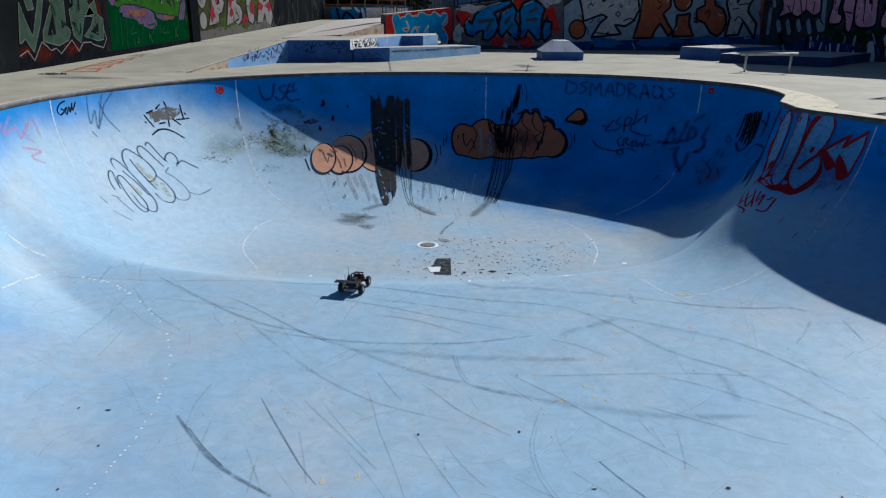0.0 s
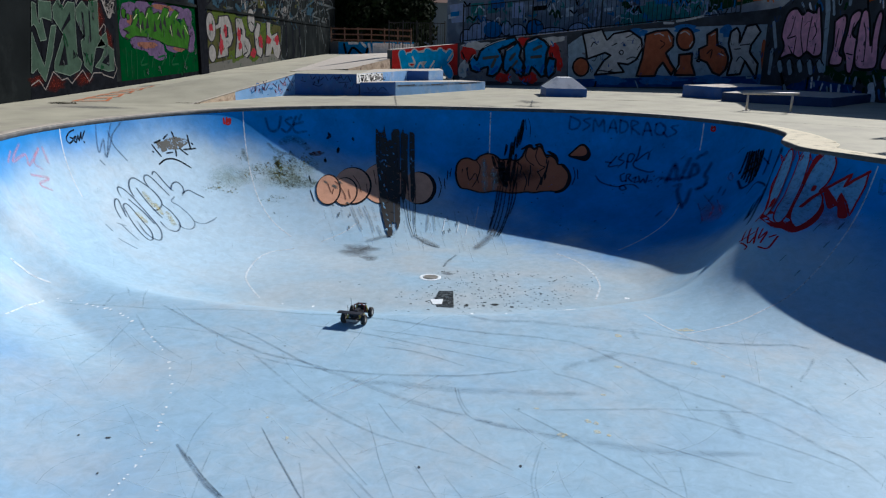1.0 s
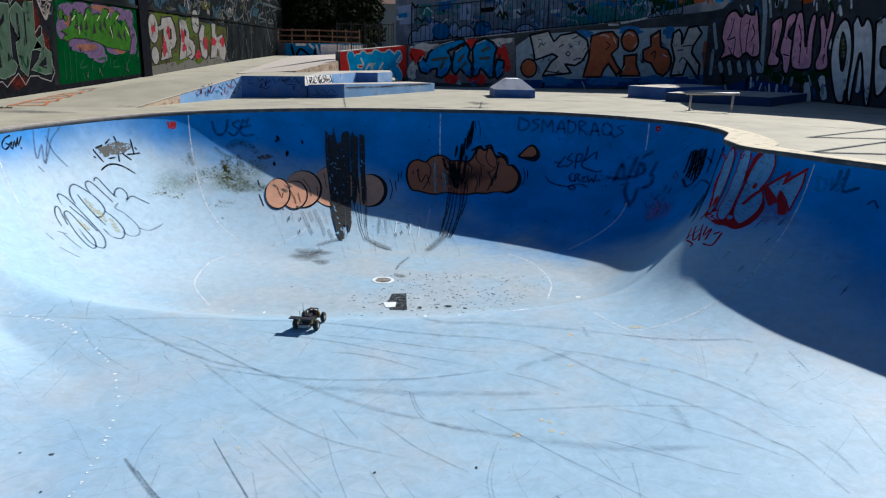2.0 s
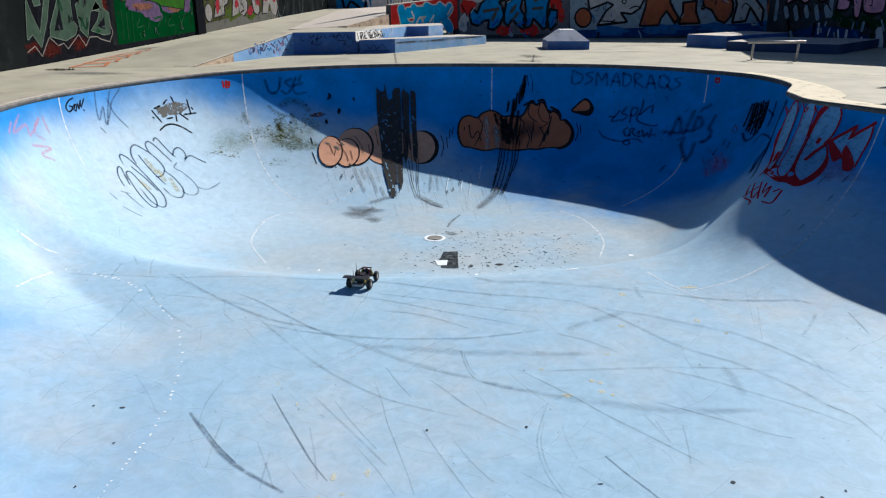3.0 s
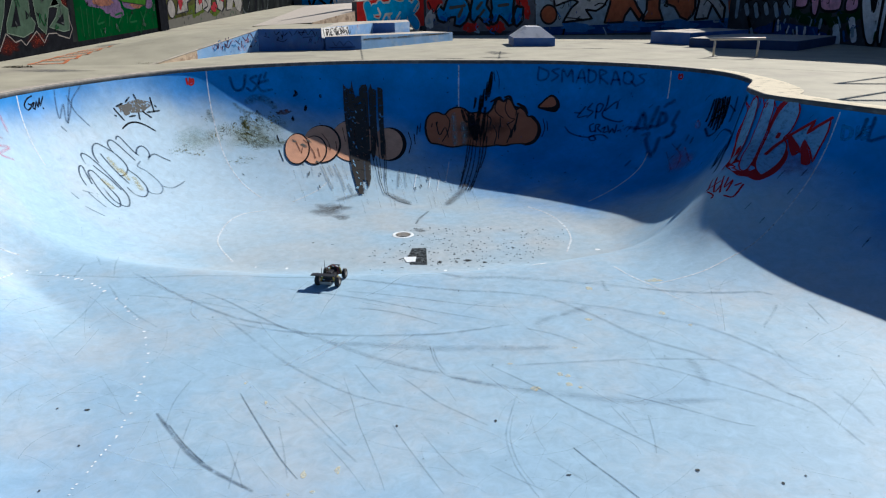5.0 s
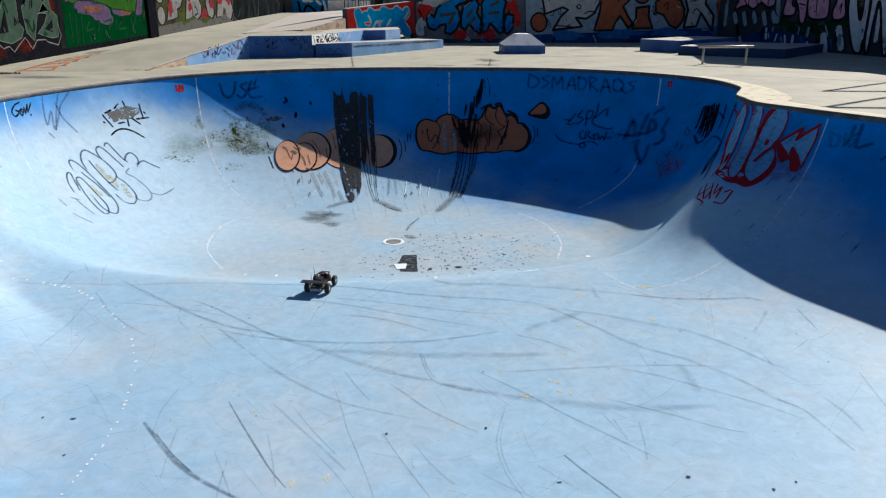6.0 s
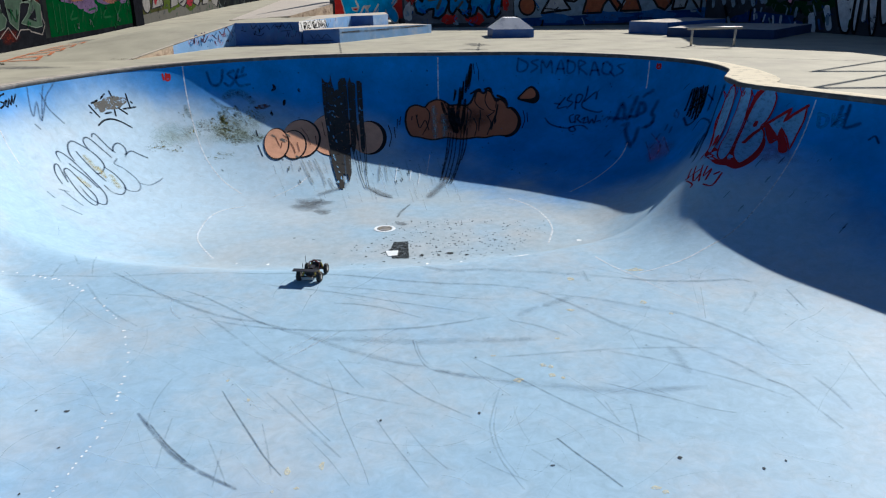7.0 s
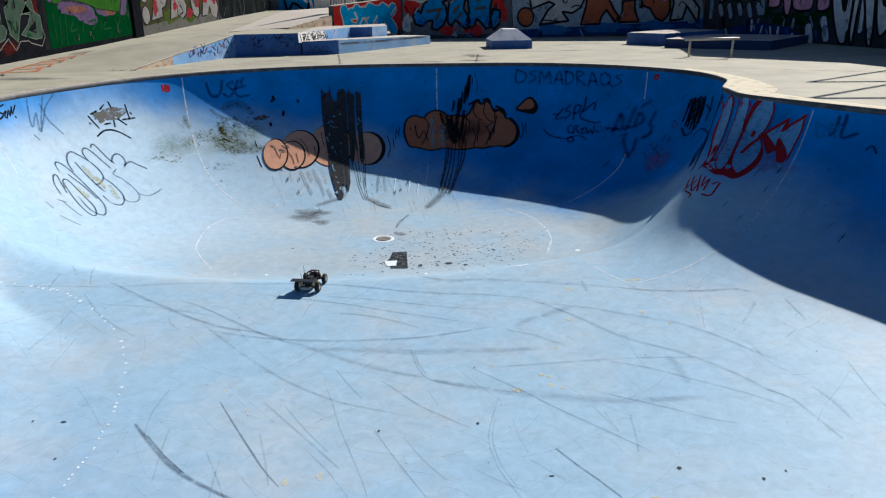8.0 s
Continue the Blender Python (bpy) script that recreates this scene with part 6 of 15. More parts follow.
g.line(P_NIGHT, 0.103, [(46.33, 1.53), (45.88, 0.87)], lift=0.008)
g.line(P_NIGHT, 0.061, [(52.01, 2.08), (52.37, 1.61)], lift=0.008)
g.line(P_NIGHT, 0.067, [(45.98, 2.47), (46.41, 1.99)], lift=0.008)
g.line(P_NIGHT, 0.074, [(51.13, 0.54), (50.67, 0.29)], lift=0.008)
g.line(P_NIGHT, 0.055, [(45.19, 0.75), (45.15, 0.52)], lift=0.008)
g.line(P_NIGHT, 0.129, [(49.62, 2.53), (49.75, 2.15)], lift=0.008)
g.line(P_SILVER, 0.064, [(53.62, 2.41), (53.74, 1.70)], lift=0.008)
g.line(P_SILVER, 0.115, [(62.52, 0.62), (62.74, -0.11)], lift=0.008)
g.line(P_NIGHT, 0.076, [(58.08, 2.31), (58.58, 1.95)], lift=0.008)
g.line(P_SILVER, 0.074, [(59.67, 1.75), (60.48, 1.33)], lift=0.008)
g.line(P_NIGHT, 0.099, [(50.18, 2.37), (50.35, 2.16)], lift=0.008)
g.done()

g = Paint("graffiti_mural", red_face, wall_low, "red panel with bright blue letters outlined in white")
g.poly(P_SIGNALRED, [(-0.02, 1.14), (3.19, 1.40), (3.23, 0.32), (-0.02, 0.37)])
g.line(P_DIRTYWHITE, 0.405, [(0.44, 1.01), (0.62, 0.58), (0.97, 0.43)], lift=0.008)
g.line(P_DIRTYWHITE, 0.410, [(1.02, 1.02), (1.24, 0.72), (1.03, 0.45)], lift=0.008)
g.line(P_DIRTYWHITE, 0.416, [(1.62, 1.06), (1.91, 0.87), (1.52, 0.50)], lift=0.008)
g.line(P_DIRTYWHITE, 0.422, [(2.28, 1.06), (2.09, 0.38)], lift=0.008)
g.line(P_DIRTYWHITE, 0.428, [(2.78, 1.03), (2.49, 0.72), (2.80, 0.37)], lift=0.008)
g.line(P_DIRTYWHITE, 0.415, [(0.75, 0.91), (2.43, 0.99)], lift=0.008)
g.line(P_SKYBLUE, 0.308, [(0.44, 1.01), (0.62, 0.58), (0.97, 0.43)], lift=0.013000000000000001)
g.line(P_SKYBLUE, 0.312, [(1.02, 1.02), (1.24, 0.72), (1.03, 0.45)], lift=0.013000000000000001)
g.line(P_SKYBLUE, 0.317, [(1.62, 1.06), (1.91, 0.87), (1.52, 0.50)], lift=0.013000000000000001)
g.line(P_SKYBLUE, 0.322, [(2.28, 1.06), (2.09, 0.38)], lift=0.013000000000000001)
g.line(P_SKYBLUE, 0.326, [(2.78, 1.03), (2.49, 0.72), (2.80, 0.37)], lift=0.013000000000000001)
g.line(P_SKYBLUE, 0.316, [(0.75, 0.91), (2.43, 0.99)], lift=0.013000000000000001)
g.line(P_DIRTYWHITE, 0.078, [(0.91, 0.94), (1.02, 0.76)], lift=0.02)
g.line(P_DIRTYWHITE, 0.078, [(1.13, 0.58), (1.30, 0.76), (1.46, 0.61)], lift=0.02)
g.line(P_DIRTYWHITE, 0.080, [(1.75, 0.57), (1.97, 0.80)], lift=0.02)
g.line(P_DIRTYWHITE, 0.082, [(2.67, 0.83), (2.90, 1.07)], lift=0.02)
g.done()

g = Paint("graffiti_mural", north_face, wall_north, "blue lettering on white and red splashes")
g.poly(P_WALLGREY, [(0.16, 1.34), (3.91, 1.75), (4.01, 0.14), (0.18, 0.13)])
g.blob(P_SIGNALRED, (0.46, 1.08), 0.281, 0.311, ragged=0.35, lift=0.008)
g.blob(P_SIGNALRED, (2.06, 1.35), 0.322, 0.155, ragged=0.35, lift=0.008)
g.blob(P_SIGNALRED, (3.50, 1.16), 0.202, 0.351, ragged=0.35, lift=0.008)
g.blob(P_SIGNALRED, (2.62, 0.29), 0.325, 0.198, ragged=0.35, lift=0.008)
g.blob(P_SIGNALRED, (1.72, 0.27), 0.284, 0.158, ragged=0.35, lift=0.008)
g.blob(P_SIGNALRED, (3.71, 0.77), 0.122, 0.236, ragged=0.35, lift=0.008)
g.blob(P_SIGNALRED, (2.40, 1.52), 0.241, 0.155, ragged=0.35, lift=0.008)
g.blob(P_DIRTYWHITE, (0.76, 1.36), 0.481, 0.136, ragged=0.5, lift=0.009)
g.blob(P_DIRTYWHITE, (0.30, 0.53), 0.161, 0.315, ragged=0.5, lift=0.009)
g.blob(P_DIRTYWHITE, (3.26, 1.54), 0.282, 0.155, ragged=0.5, lift=0.009)
g.blob(P_DIRTYWHITE, (1.95, 1.51), 0.241, 0.116, ragged=0.5, lift=0.009)
g.blob(P_DIRTYWHITE, (3.56, 1.63), 0.282, 0.097, ragged=0.5, lift=0.009)
g.line(P_OUTLINE, 0.083, [(0.78, 0.86), (0.89, 1.17), (1.07, 1.32), (1.40, 1.48), (1.68, 1.58), (2.08, 1.67), (2.16, 1.54), (1.81, 1.33), (1.53, 1.23), (1.64, 1.08), (1.71, 0.80), (1.56, 0.45), (1.36, 0.30), (1.16, 0.34), (1.19, 0.63), (0.99, 0.59), (0.79, 0.43), (0.59, 0.50), (0.50, 0.77), (0.61, 1.01), (0.78, 0.86)], lift=0.014, sharp=True)
g.fill(P_OCEAN, [(0.78, 0.86), (0.89, 1.17), (1.07, 1.32), (1.40, 1.48), (1.68, 1.58), (2.08, 1.67), (2.16, 1.54), (1.81, 1.33), (1.53, 1.23), (1.64, 1.08), (1.71, 0.80), (1.56, 0.45), (1.36, 0.30), (1.16, 0.34), (1.19, 0.63), (0.99, 0.59), (0.79, 0.43), (0.59, 0.50), (0.50, 0.77), (0.61, 1.01)], lift=0.011, sharp=True)
g.line(P_OUTLINE, 0.083, [(1.71, 0.84), (1.78, 1.20), (2.01, 1.34), (2.20, 1.52), (2.34, 1.29), (2.27, 1.01), (2.44, 0.76), (2.53, 0.51), (2.38, 0.31), (2.17, 0.46), (2.00, 0.65), (1.85, 0.41), (1.72, 0.55), (1.71, 0.84)], lift=0.014, sharp=True)
g.fill(P_OCEAN, [(1.71, 0.84), (1.78, 1.20), (2.01, 1.34), (2.20, 1.52), (2.34, 1.29), (2.27, 1.01), (2.44, 0.76), (2.53, 0.51), (2.38, 0.31), (2.17, 0.46), (2.00, 0.65), (1.85, 0.41), (1.72, 0.55)], lift=0.011, sharp=True)
g.line(P_OUTLINE, 0.083, [(2.42, 1.29), (2.53, 1.55), (2.86, 1.69), (3.13, 1.56), (3.30, 1.37), (3.23, 1.12), (3.21, 0.78), (3.27, 0.39), (3.07, 0.32), (2.90, 0.52), (2.73, 0.67), (2.66, 0.43), (2.50, 0.35), (2.37, 0.47), (2.47, 0.90), (2.42, 1.29)], lift=0.014, sharp=True)
g.fill(P_OCEAN, [(2.42, 1.29), (2.53, 1.55), (2.86, 1.69), (3.13, 1.56), (3.30, 1.37), (3.23, 1.12), (3.21, 0.78), (3.27, 0.39), (3.07, 0.32), (2.90, 0.52), (2.73, 0.67), (2.66, 0.43), (2.50, 0.35), (2.37, 0.47), (2.47, 0.90)], lift=0.011, sharp=True)
g.line(P_OUTLINE, 0.084, [(3.32, 0.98), (3.57, 0.93), (3.55, 0.49), (3.36, 0.29), (3.18, 0.48), (3.32, 0.98)], lift=0.014, sharp=True)
g.fill(P_OCEAN, [(3.32, 0.98), (3.57, 0.93), (3.55, 0.49), (3.36, 0.29), (3.18, 0.48)], lift=0.011, sharp=True)
g.line(P_MUDGREY, 0.104, [(1.02, 0.92), (1.50, 0.99)], lift=0.02)
g.line(P_MUDGREY, 0.104, [(1.31, 0.64), (1.42, 0.88)], lift=0.02)
g.line(P_MUDGREY, 0.104, [(1.95, 0.89), (2.10, 1.09)], lift=0.02)
g.line(P_MUDGREY, 0.104, [(2.71, 0.99), (3.03, 1.03)], lift=0.02)
g.line(P_MUDGREY, 0.083, [(2.04, 0.65), (2.19, 0.85)], lift=0.02)
g.line(P_MUDGREY, 0.104, [(2.78, 1.26), (3.02, 1.38)], lift=0.02)
g.line(P_BRIGHTBLUE, 0.083, [(0.70, 0.62), (0.87, 0.51)], lift=0.02)
g.line(P_BRIGHTBLUE, 0.083, [(1.32, 0.44), (1.51, 0.64)], lift=0.02)
g.line(P_BRIGHTBLUE, 0.083, [(2.21, 0.46), (2.37, 0.54)], lift=0.02)
g.line(P_BRIGHTBLUE, 0.083, [(2.53, 0.47), (2.61, 0.67)], lift=0.02)
g.line(P_BRIGHTBLUE, 0.083, [(3.06, 0.48), (3.13, 0.72)], lift=0.02)
g.line(P_BRIGHTBLUE, 0.084, [(3.39, 0.49), (3.46, 0.69)], lift=0.02)
g.line(P_DIRTYWHITE, 0.027, [(1.01, 1.29), (1.36, 1.46), (1.76, 1.58)], lift=0.021)
g.line(P_DIRTYWHITE, 0.027, [(1.82, 1.20), (2.05, 1.36)], lift=0.021)
g.line(P_DIRTYWHITE, 0.027, [(2.57, 1.49), (2.88, 1.63)], lift=0.021)
g.line(P_DIRTYWHITE, 0.027, [(0.54, 0.85), (0.69, 1.05)], lift=0.021)
g.done()

g = Paint("graffiti_mural", north_face, wall_north, "large white and rust brown letters with black outlines")
g.poly(P_PALEBLUE, [(3.97, 1.44), (4.55, 1.85), (6.96, 2.06), (9.58, 2.21), (11.40, 2.30), (11.49, 0.41), (7.96, 0.16), (4.05, 0.11)])
g.poly(P_DEEPBLUE, [(4.04, 0.26), (11.64, 0.54), (11.58, 0.17), (4.06, -0.01)], lift=0.007)
g.blob(P_BLUEMID, (5.48, 0.26), 0.614, 0.159, ragged=0.4, lift=0.008)
g.blob(P_BLUEMID, (7.32, 0.31), 0.822, 0.159, ragged=0.4, lift=0.008)
g.blob(P_BLUEMID, (9.18, 0.35), 0.619, 0.160, ragged=0.4, lift=0.008)
g.blob(P_BLUEMID, (11.03, 0.44), 0.496, 0.160, ragged=0.4, lift=0.008)
g.blob(P_BLUEMID, (6.36, 1.89), 0.404, 0.154, ragged=0.4, lift=0.008)
g.blob(P_BLUEMID, (8.07, 2.06), 0.445, 0.154, ragged=0.4, lift=0.008)
g.blob(P_BLUEMID, (9.50, 2.02), 0.244, 0.193, ragged=0.4, lift=0.008)
g.line(P_OUTLINE, 0.074, [(4.46, 1.83), (5.12, 1.98), (5.33, 1.62), (5.55, 1.85), (6.11, 1.96), (6.53, 1.70), (6.60, 1.37), (6.41, 0.98), (6.14, 0.81), (5.77, 0.86), (6.02, 0.55), (4.98, 0.43), (5.27, 0.93), (5.50, 1.11), (5.29, 1.20), (4.68, 0.97), (4.59, 1.38), (4.46, 1.83)], lift=0.014, sharp=True)
g.fill(P_DIRTYWHITE, [(4.46, 1.83), (5.12, 1.98), (5.33, 1.62), (5.55, 1.85), (6.11, 1.96), (6.53, 1.70), (6.60, 1.37), (6.41, 0.98), (6.14, 0.81), (5.77, 0.86), (6.02, 0.55), (4.98, 0.43), (5.27, 0.93), (5.50, 1.11), (5.29, 1.20), (4.68, 0.97), (4.59, 1.38)], lift=0.011, sharp=True)
g.line(P_OUTLINE, 0.063, [(4.76, 0.70), (4.73, 0.54), (4.63, 0.42), (4.49, 0.38), (4.35, 0.42), (4.24, 0.53), (4.19, 0.69), (4.22, 0.84), (4.32, 0.96), (4.45, 1.01), (4.60, 0.97), (4.71, 0.86), (4.76, 0.70)], lift=0.014)
g.fill(P_RUSTBROWN, [(4.76, 0.70), (4.73, 0.54), (4.63, 0.42), (4.49, 0.38), (4.35, 0.42), (4.24, 0.53), (4.19, 0.69), (4.22, 0.84), (4.32, 0.96), (4.45, 1.01), (4.60, 0.97), (4.71, 0.86)], lift=0.011)
g.line(P_OUTLINE, 0.075, [(6.67, 1.84), (7.01, 1.96), (7.42, 2.01), (7.66, 1.78), (7.67, 1.47), (7.44, 1.23), (7.63, 0.91), (7.81, 0.68), (7.70, 0.48), (7.36, 0.91), (7.19, 0.67), (7.12, 0.43), (6.46, 0.41), (6.62, 1.05), (6.67, 1.84)], lift=0.014, sharp=True)
g.fill(P_RUSTBROWN, [(6.67, 1.84), (7.01, 1.96), (7.42, 2.01), (7.66, 1.78), (7.67, 1.47), (7.44, 1.23), (7.63, 0.91), (7.81, 0.68), (7.70, 0.48), (7.36, 0.91), (7.19, 0.67), (7.12, 0.43), (6.46, 0.41), (6.62, 1.05)], lift=0.011, sharp=True)
g.line(P_OUTLINE, 0.076, [(8.39, 1.72), (8.37, 1.53), (8.26, 1.39), (8.11, 1.34), (7.95, 1.39), (7.83, 1.52), (7.77, 1.71), (7.80, 1.89), (7.90, 2.03), (8.05, 2.08), (8.21, 2.04), (8.33, 1.90), (8.39, 1.72)], lift=0.014)
g.fill(P_RUSTBROWN, [(8.39, 1.72), (8.37, 1.53), (8.26, 1.39), (8.11, 1.34), (7.95, 1.39), (7.83, 1.52), (7.77, 1.71), (7.80, 1.89), (7.90, 2.03), (8.05, 2.08), (8.21, 2.04), (8.33, 1.90)], lift=0.011)
g.line(P_OUTLINE, 0.076, [(7.92, 1.18), (8.37, 1.24), (8.38, 0.89), (8.56, 0.49), (7.81, 0.48), (7.93, 0.84), (7.92, 1.18)], lift=0.014, sharp=True)
g.fill(P_RUSTBROWN, [(7.92, 1.18), (8.37, 1.24), (8.38, 0.89), (8.56, 0.49), (7.81, 0.48), (7.93, 0.84)], lift=0.011, sharp=True)
g.line(P_OUTLINE, 0.077, [(8.83, 1.88), (9.15, 2.09), (9.22, 1.54), (9.50, 1.42), (9.65, 1.15), (9.66, 0.91), (9.61, 0.71), (9.42, 0.50), (9.16, 0.60), (8.92, 0.94), (8.62, 1.05), (8.59, 1.39), (8.87, 1.53), (8.83, 1.88)], lift=0.014, sharp=True)
g.fill(P_RUSTBROWN, [(8.83, 1.88), (9.15, 2.09), (9.22, 1.54), (9.50, 1.42), (9.65, 1.15), (9.66, 0.91), (9.61, 0.71), (9.42, 0.50), (9.16, 0.60), (8.92, 0.94), (8.62, 1.05), (8.59, 1.39), (8.87, 1.53)], lift=0.011, sharp=True)
g.line(P_OUTLINE, 0.078, [(9.65, 2.00), (9.85, 2.14), (9.97, 1.95), (9.99, 1.61), (10.17, 2.20), (10.50, 2.27), (10.69, 2.02), (10.41, 1.56), (10.39, 1.32), (10.73, 0.93), (10.72, 0.42), (10.26, 1.02), (10.14, 0.56), (9.68, 0.51), (9.78, 1.11), (9.61, 1.60), (9.65, 2.00)], lift=0.014, sharp=True)
g.fill(P_DIRTYWHITE, [(9.65, 2.00), (9.85, 2.14), (9.97, 1.95), (9.99, 1.61), (10.17, 2.20), (10.50, 2.27), (10.69, 2.02), (10.41, 1.56), (10.39, 1.32), (10.73, 0.93), (10.72, 0.42), (10.26, 1.02), (10.14, 0.56), (9.68, 0.51), (9.78, 1.11), (9.61, 1.60)], lift=0.011, sharp=True)
g.fill(P_RUSTBROWN, [(11.02, 1.17), (11.04, 0.87), (11.03, 0.65), (10.98, 0.57), (10.92, 0.65), (10.86, 0.87), (10.81, 1.17), (10.79, 1.47), (10.80, 1.69), (10.85, 1.77), (10.91, 1.69), (10.97, 1.47)], lift=0.012)
g.line(P_OUTLINE, 0.038, [(5.78, 1.22), (5.86, 1.30), (5.94, 1.22), (5.87, 1.14), (5.78, 1.22)], lift=0.02)
g.line(P_OUTLINE, 0.038, [(4.79, 1.41), (4.87, 1.55), (4.99, 1.47)], lift=0.02)
g.line(P_OUTLINE, 0.038, [(6.08, 0.99), (6.28, 1.07), (6.49, 1.00)], lift=0.02)
g.line(P_OUTLINE, 0.038, [(5.09, 0.59), (5.67, 0.54)], lift=0.02)
g.line(P_OUTLINE, 0.038, [(5.46, 0.54), (5.58, 0.62)], lift=0.02)
g.line(P_OUTLINE, 0.038, [(5.99, 1.73), (6.22, 1.85)], lift=0.02)
g.line(P_OUTLINE, 0.038, [(5.52, 1.44), (5.68, 1.53)], lift=0.02)
g.line(P_OUTLINE, 0.039, [(7.20, 1.66), (7.37, 1.54), (7.22, 1.38)], lift=0.02)
g.line(P_OUTLINE, 0.039, [(8.89, 1.25), (9.05, 1.38), (9.03, 1.10)], lift=0.02)
g.line(P_OUTLINE, 0.040, [(10.03, 1.55), (10.36, 1.60)], lift=0.02)
g.line(P_OUTLINE, 0.040, [(9.96, 1.01), (10.07, 1.16), (10.26, 1.02)], lift=0.02)
g.line(P_OUTLINE, 0.040, [(9.84, 1.41), (10.05, 1.43)], lift=0.02)
g.line(P_DIRTYWHITE, 0.034, [(6.98, 1.85), (7.14, 1.89), (7.31, 1.81)], lift=0.02)
g.line(P_DIRTYWHITE, 0.034, [(7.47, 1.82), (7.57, 1.62)], lift=0.02)
g.line(P_DIRTYWHITE, 0.035, [(7.88, 1.90), (8.04, 1.98), (8.21, 1.87)], lift=0.02)
g.line(P_DIRTYWHITE, 0.035, [(8.96, 1.85), (9.08, 1.93)], lift=0.02)
g.line(P_DIRTYWHITE, 0.035, [(9.31, 1.26), (9.48, 1.19)], lift=0.02)
g.line(P_DIRTYWHITE, 0.035, [(8.25, 1.48), (8.34, 1.64)], lift=0.02)
g.line(P_DIRTYWHITE, 0.035, [(7.90, 0.68), (7.97, 0.80)], lift=0.02)
g.line(P_DIRTYWHITE, 0.075, [(7.28, 2.24), (7.60, 2.25)], lift=0.012)
g.line(P_DIRTYWHITE, 0.076, [(7.72, 2.31), (7.97, 2.35)], lift=0.012)
g.line(P_DIRTYWHITE, 0.076, [(8.05, 2.37), (8.37, 2.44)], lift=0.012)
g.line(P_DIRTYWHITE, 0.076, [(8.45, 2.46), (8.61, 2.50)], lift=0.012)
g.done()

g = Paint("graffiti_mural", east_face, wall_east, "tall pink letters with black outlines and white drips")
g.line(P_OUTLINE, 0.085, [(0.87, 1.11), (1.04, 1.54), (0.85, 1.92), (1.01, 2.58), (1.42, 2.75), (1.75, 2.54), (1.95, 2.67), (2.30, 2.59), (2.48, 2.80), (2.66, 2.26), (2.81, 1.72), (2.85, 1.33), (2.55, 1.22), (2.19, 1.36), (1.85, 1.17), (1.45, 1.27), (0.87, 1.11)], lift=0.014)
g.fill(P_PINKWALL, [(0.87, 1.11), (1.04, 1.54), (0.85, 1.92), (1.01, 2.58), (1.42, 2.75), (1.75, 2.54), (1.95, 2.67), (2.30, 2.59), (2.48, 2.80), (2.66, 2.26), (2.81, 1.72), (2.85, 1.33), (2.55, 1.22), (2.19, 1.36), (1.85, 1.17), (1.45, 1.27)], lift=0.011)
g.line(P_OUTLINE, 0.047, [(1.41, 2.47), (1.32, 2.01), (1.17, 1.80), (1.55, 1.87)], lift=0.018)
g.line(P_OUTLINE, 0.047, [(1.59, 1.82), (1.57, 1.26)], lift=0.018)
g.line(P_OUTLINE, 0.047, [(1.76, 2.46), (1.80, 1.91), (2.02, 1.32)], lift=0.018)
g.line(P_OUTLINE, 0.046, [(2.21, 2.45), (2.16, 1.82), (2.19, 1.36)], lift=0.018)
g.line(P_OUTLINE, 0.046, [(2.36, 2.27), (2.51, 1.99), (2.39, 1.76)], lift=0.018)
g.line(P_OUTLINE, 0.047, [(1.28, 1.54), (1.50, 1.31)], lift=0.018)
g.line(P_OUTLINE, 0.046, [(2.55, 1.63), (2.53, 1.33)], lift=0.018)
g.line(P_PALEBLUE, 0.196, [(0.88, 1.03), (1.02, 0.76)], lift=0.01)
g.line(P_OUTLINE, 0.044, [(0.74, 0.95), (0.93, 1.13), (1.18, 0.92)], lift=0.016)
g.line(P_PALEBLUE, 0.194, [(1.37, 1.04), (1.52, 0.70)], lift=0.01)
g.line(P_OUTLINE, 0.043, [(1.23, 0.96), (1.41, 1.14), (1.66, 0.94)], lift=0.016)
g.line(P_PALEBLUE, 0.191, [(1.87, 1.06), (2.00, 0.80)], lift=0.01)
g.line(P_OUTLINE, 0.042, [(1.74, 0.98), (1.91, 1.15), (2.15, 0.95)], lift=0.016)
g.line(P_PALEBLUE, 0.188, [(2.35, 1.07), (2.50, 0.74)], lift=0.01)
g.line(P_OUTLINE, 0.042, [(2.23, 0.99), (2.39, 1.16), (2.62, 0.96)], lift=0.016)
g.line(P_PALEBLUE, 0.186, [(2.79, 1.08), (2.92, 0.83)], lift=0.01)
g.line(P_OUTLINE, 0.041, [(2.67, 1.00), (2.83, 1.17), (3.05, 0.98)], lift=0.016)
g.line(P_PALEBLUE, 0.155, [(0.34, 2.31), (0.61, 1.53)], lift=0.009)
g.line(P_PALEBLUE, 0.185, [(2.88, 2.60), (3.05, 0.83)], lift=0.009)
g.line(P_PALEBLUE, 0.157, [(-0.10, 2.28), (-0.07, 1.33)], lift=0.009)
g.line(P_PALEBLUE, 0.177, [(0.44, 1.38), (0.44, 0.65)], lift=0.009)
g.line(P_PALEBLUE, 0.207, [(2.70, 3.31), (2.88, 2.60)], lift=0.009)
g.line(P_PALEBLUE, 0.163, [(3.35, 3.27), (3.35, 2.84)], lift=0.009)
g.line(P_PALEBLUE, 0.121, [(3.77, 3.24), (3.76, 2.78)], lift=0.009)
g.line(P_PALEBLUE, 0.103, [(2.98, 3.21), (3.16, 2.51)], lift=0.009)
g.done()

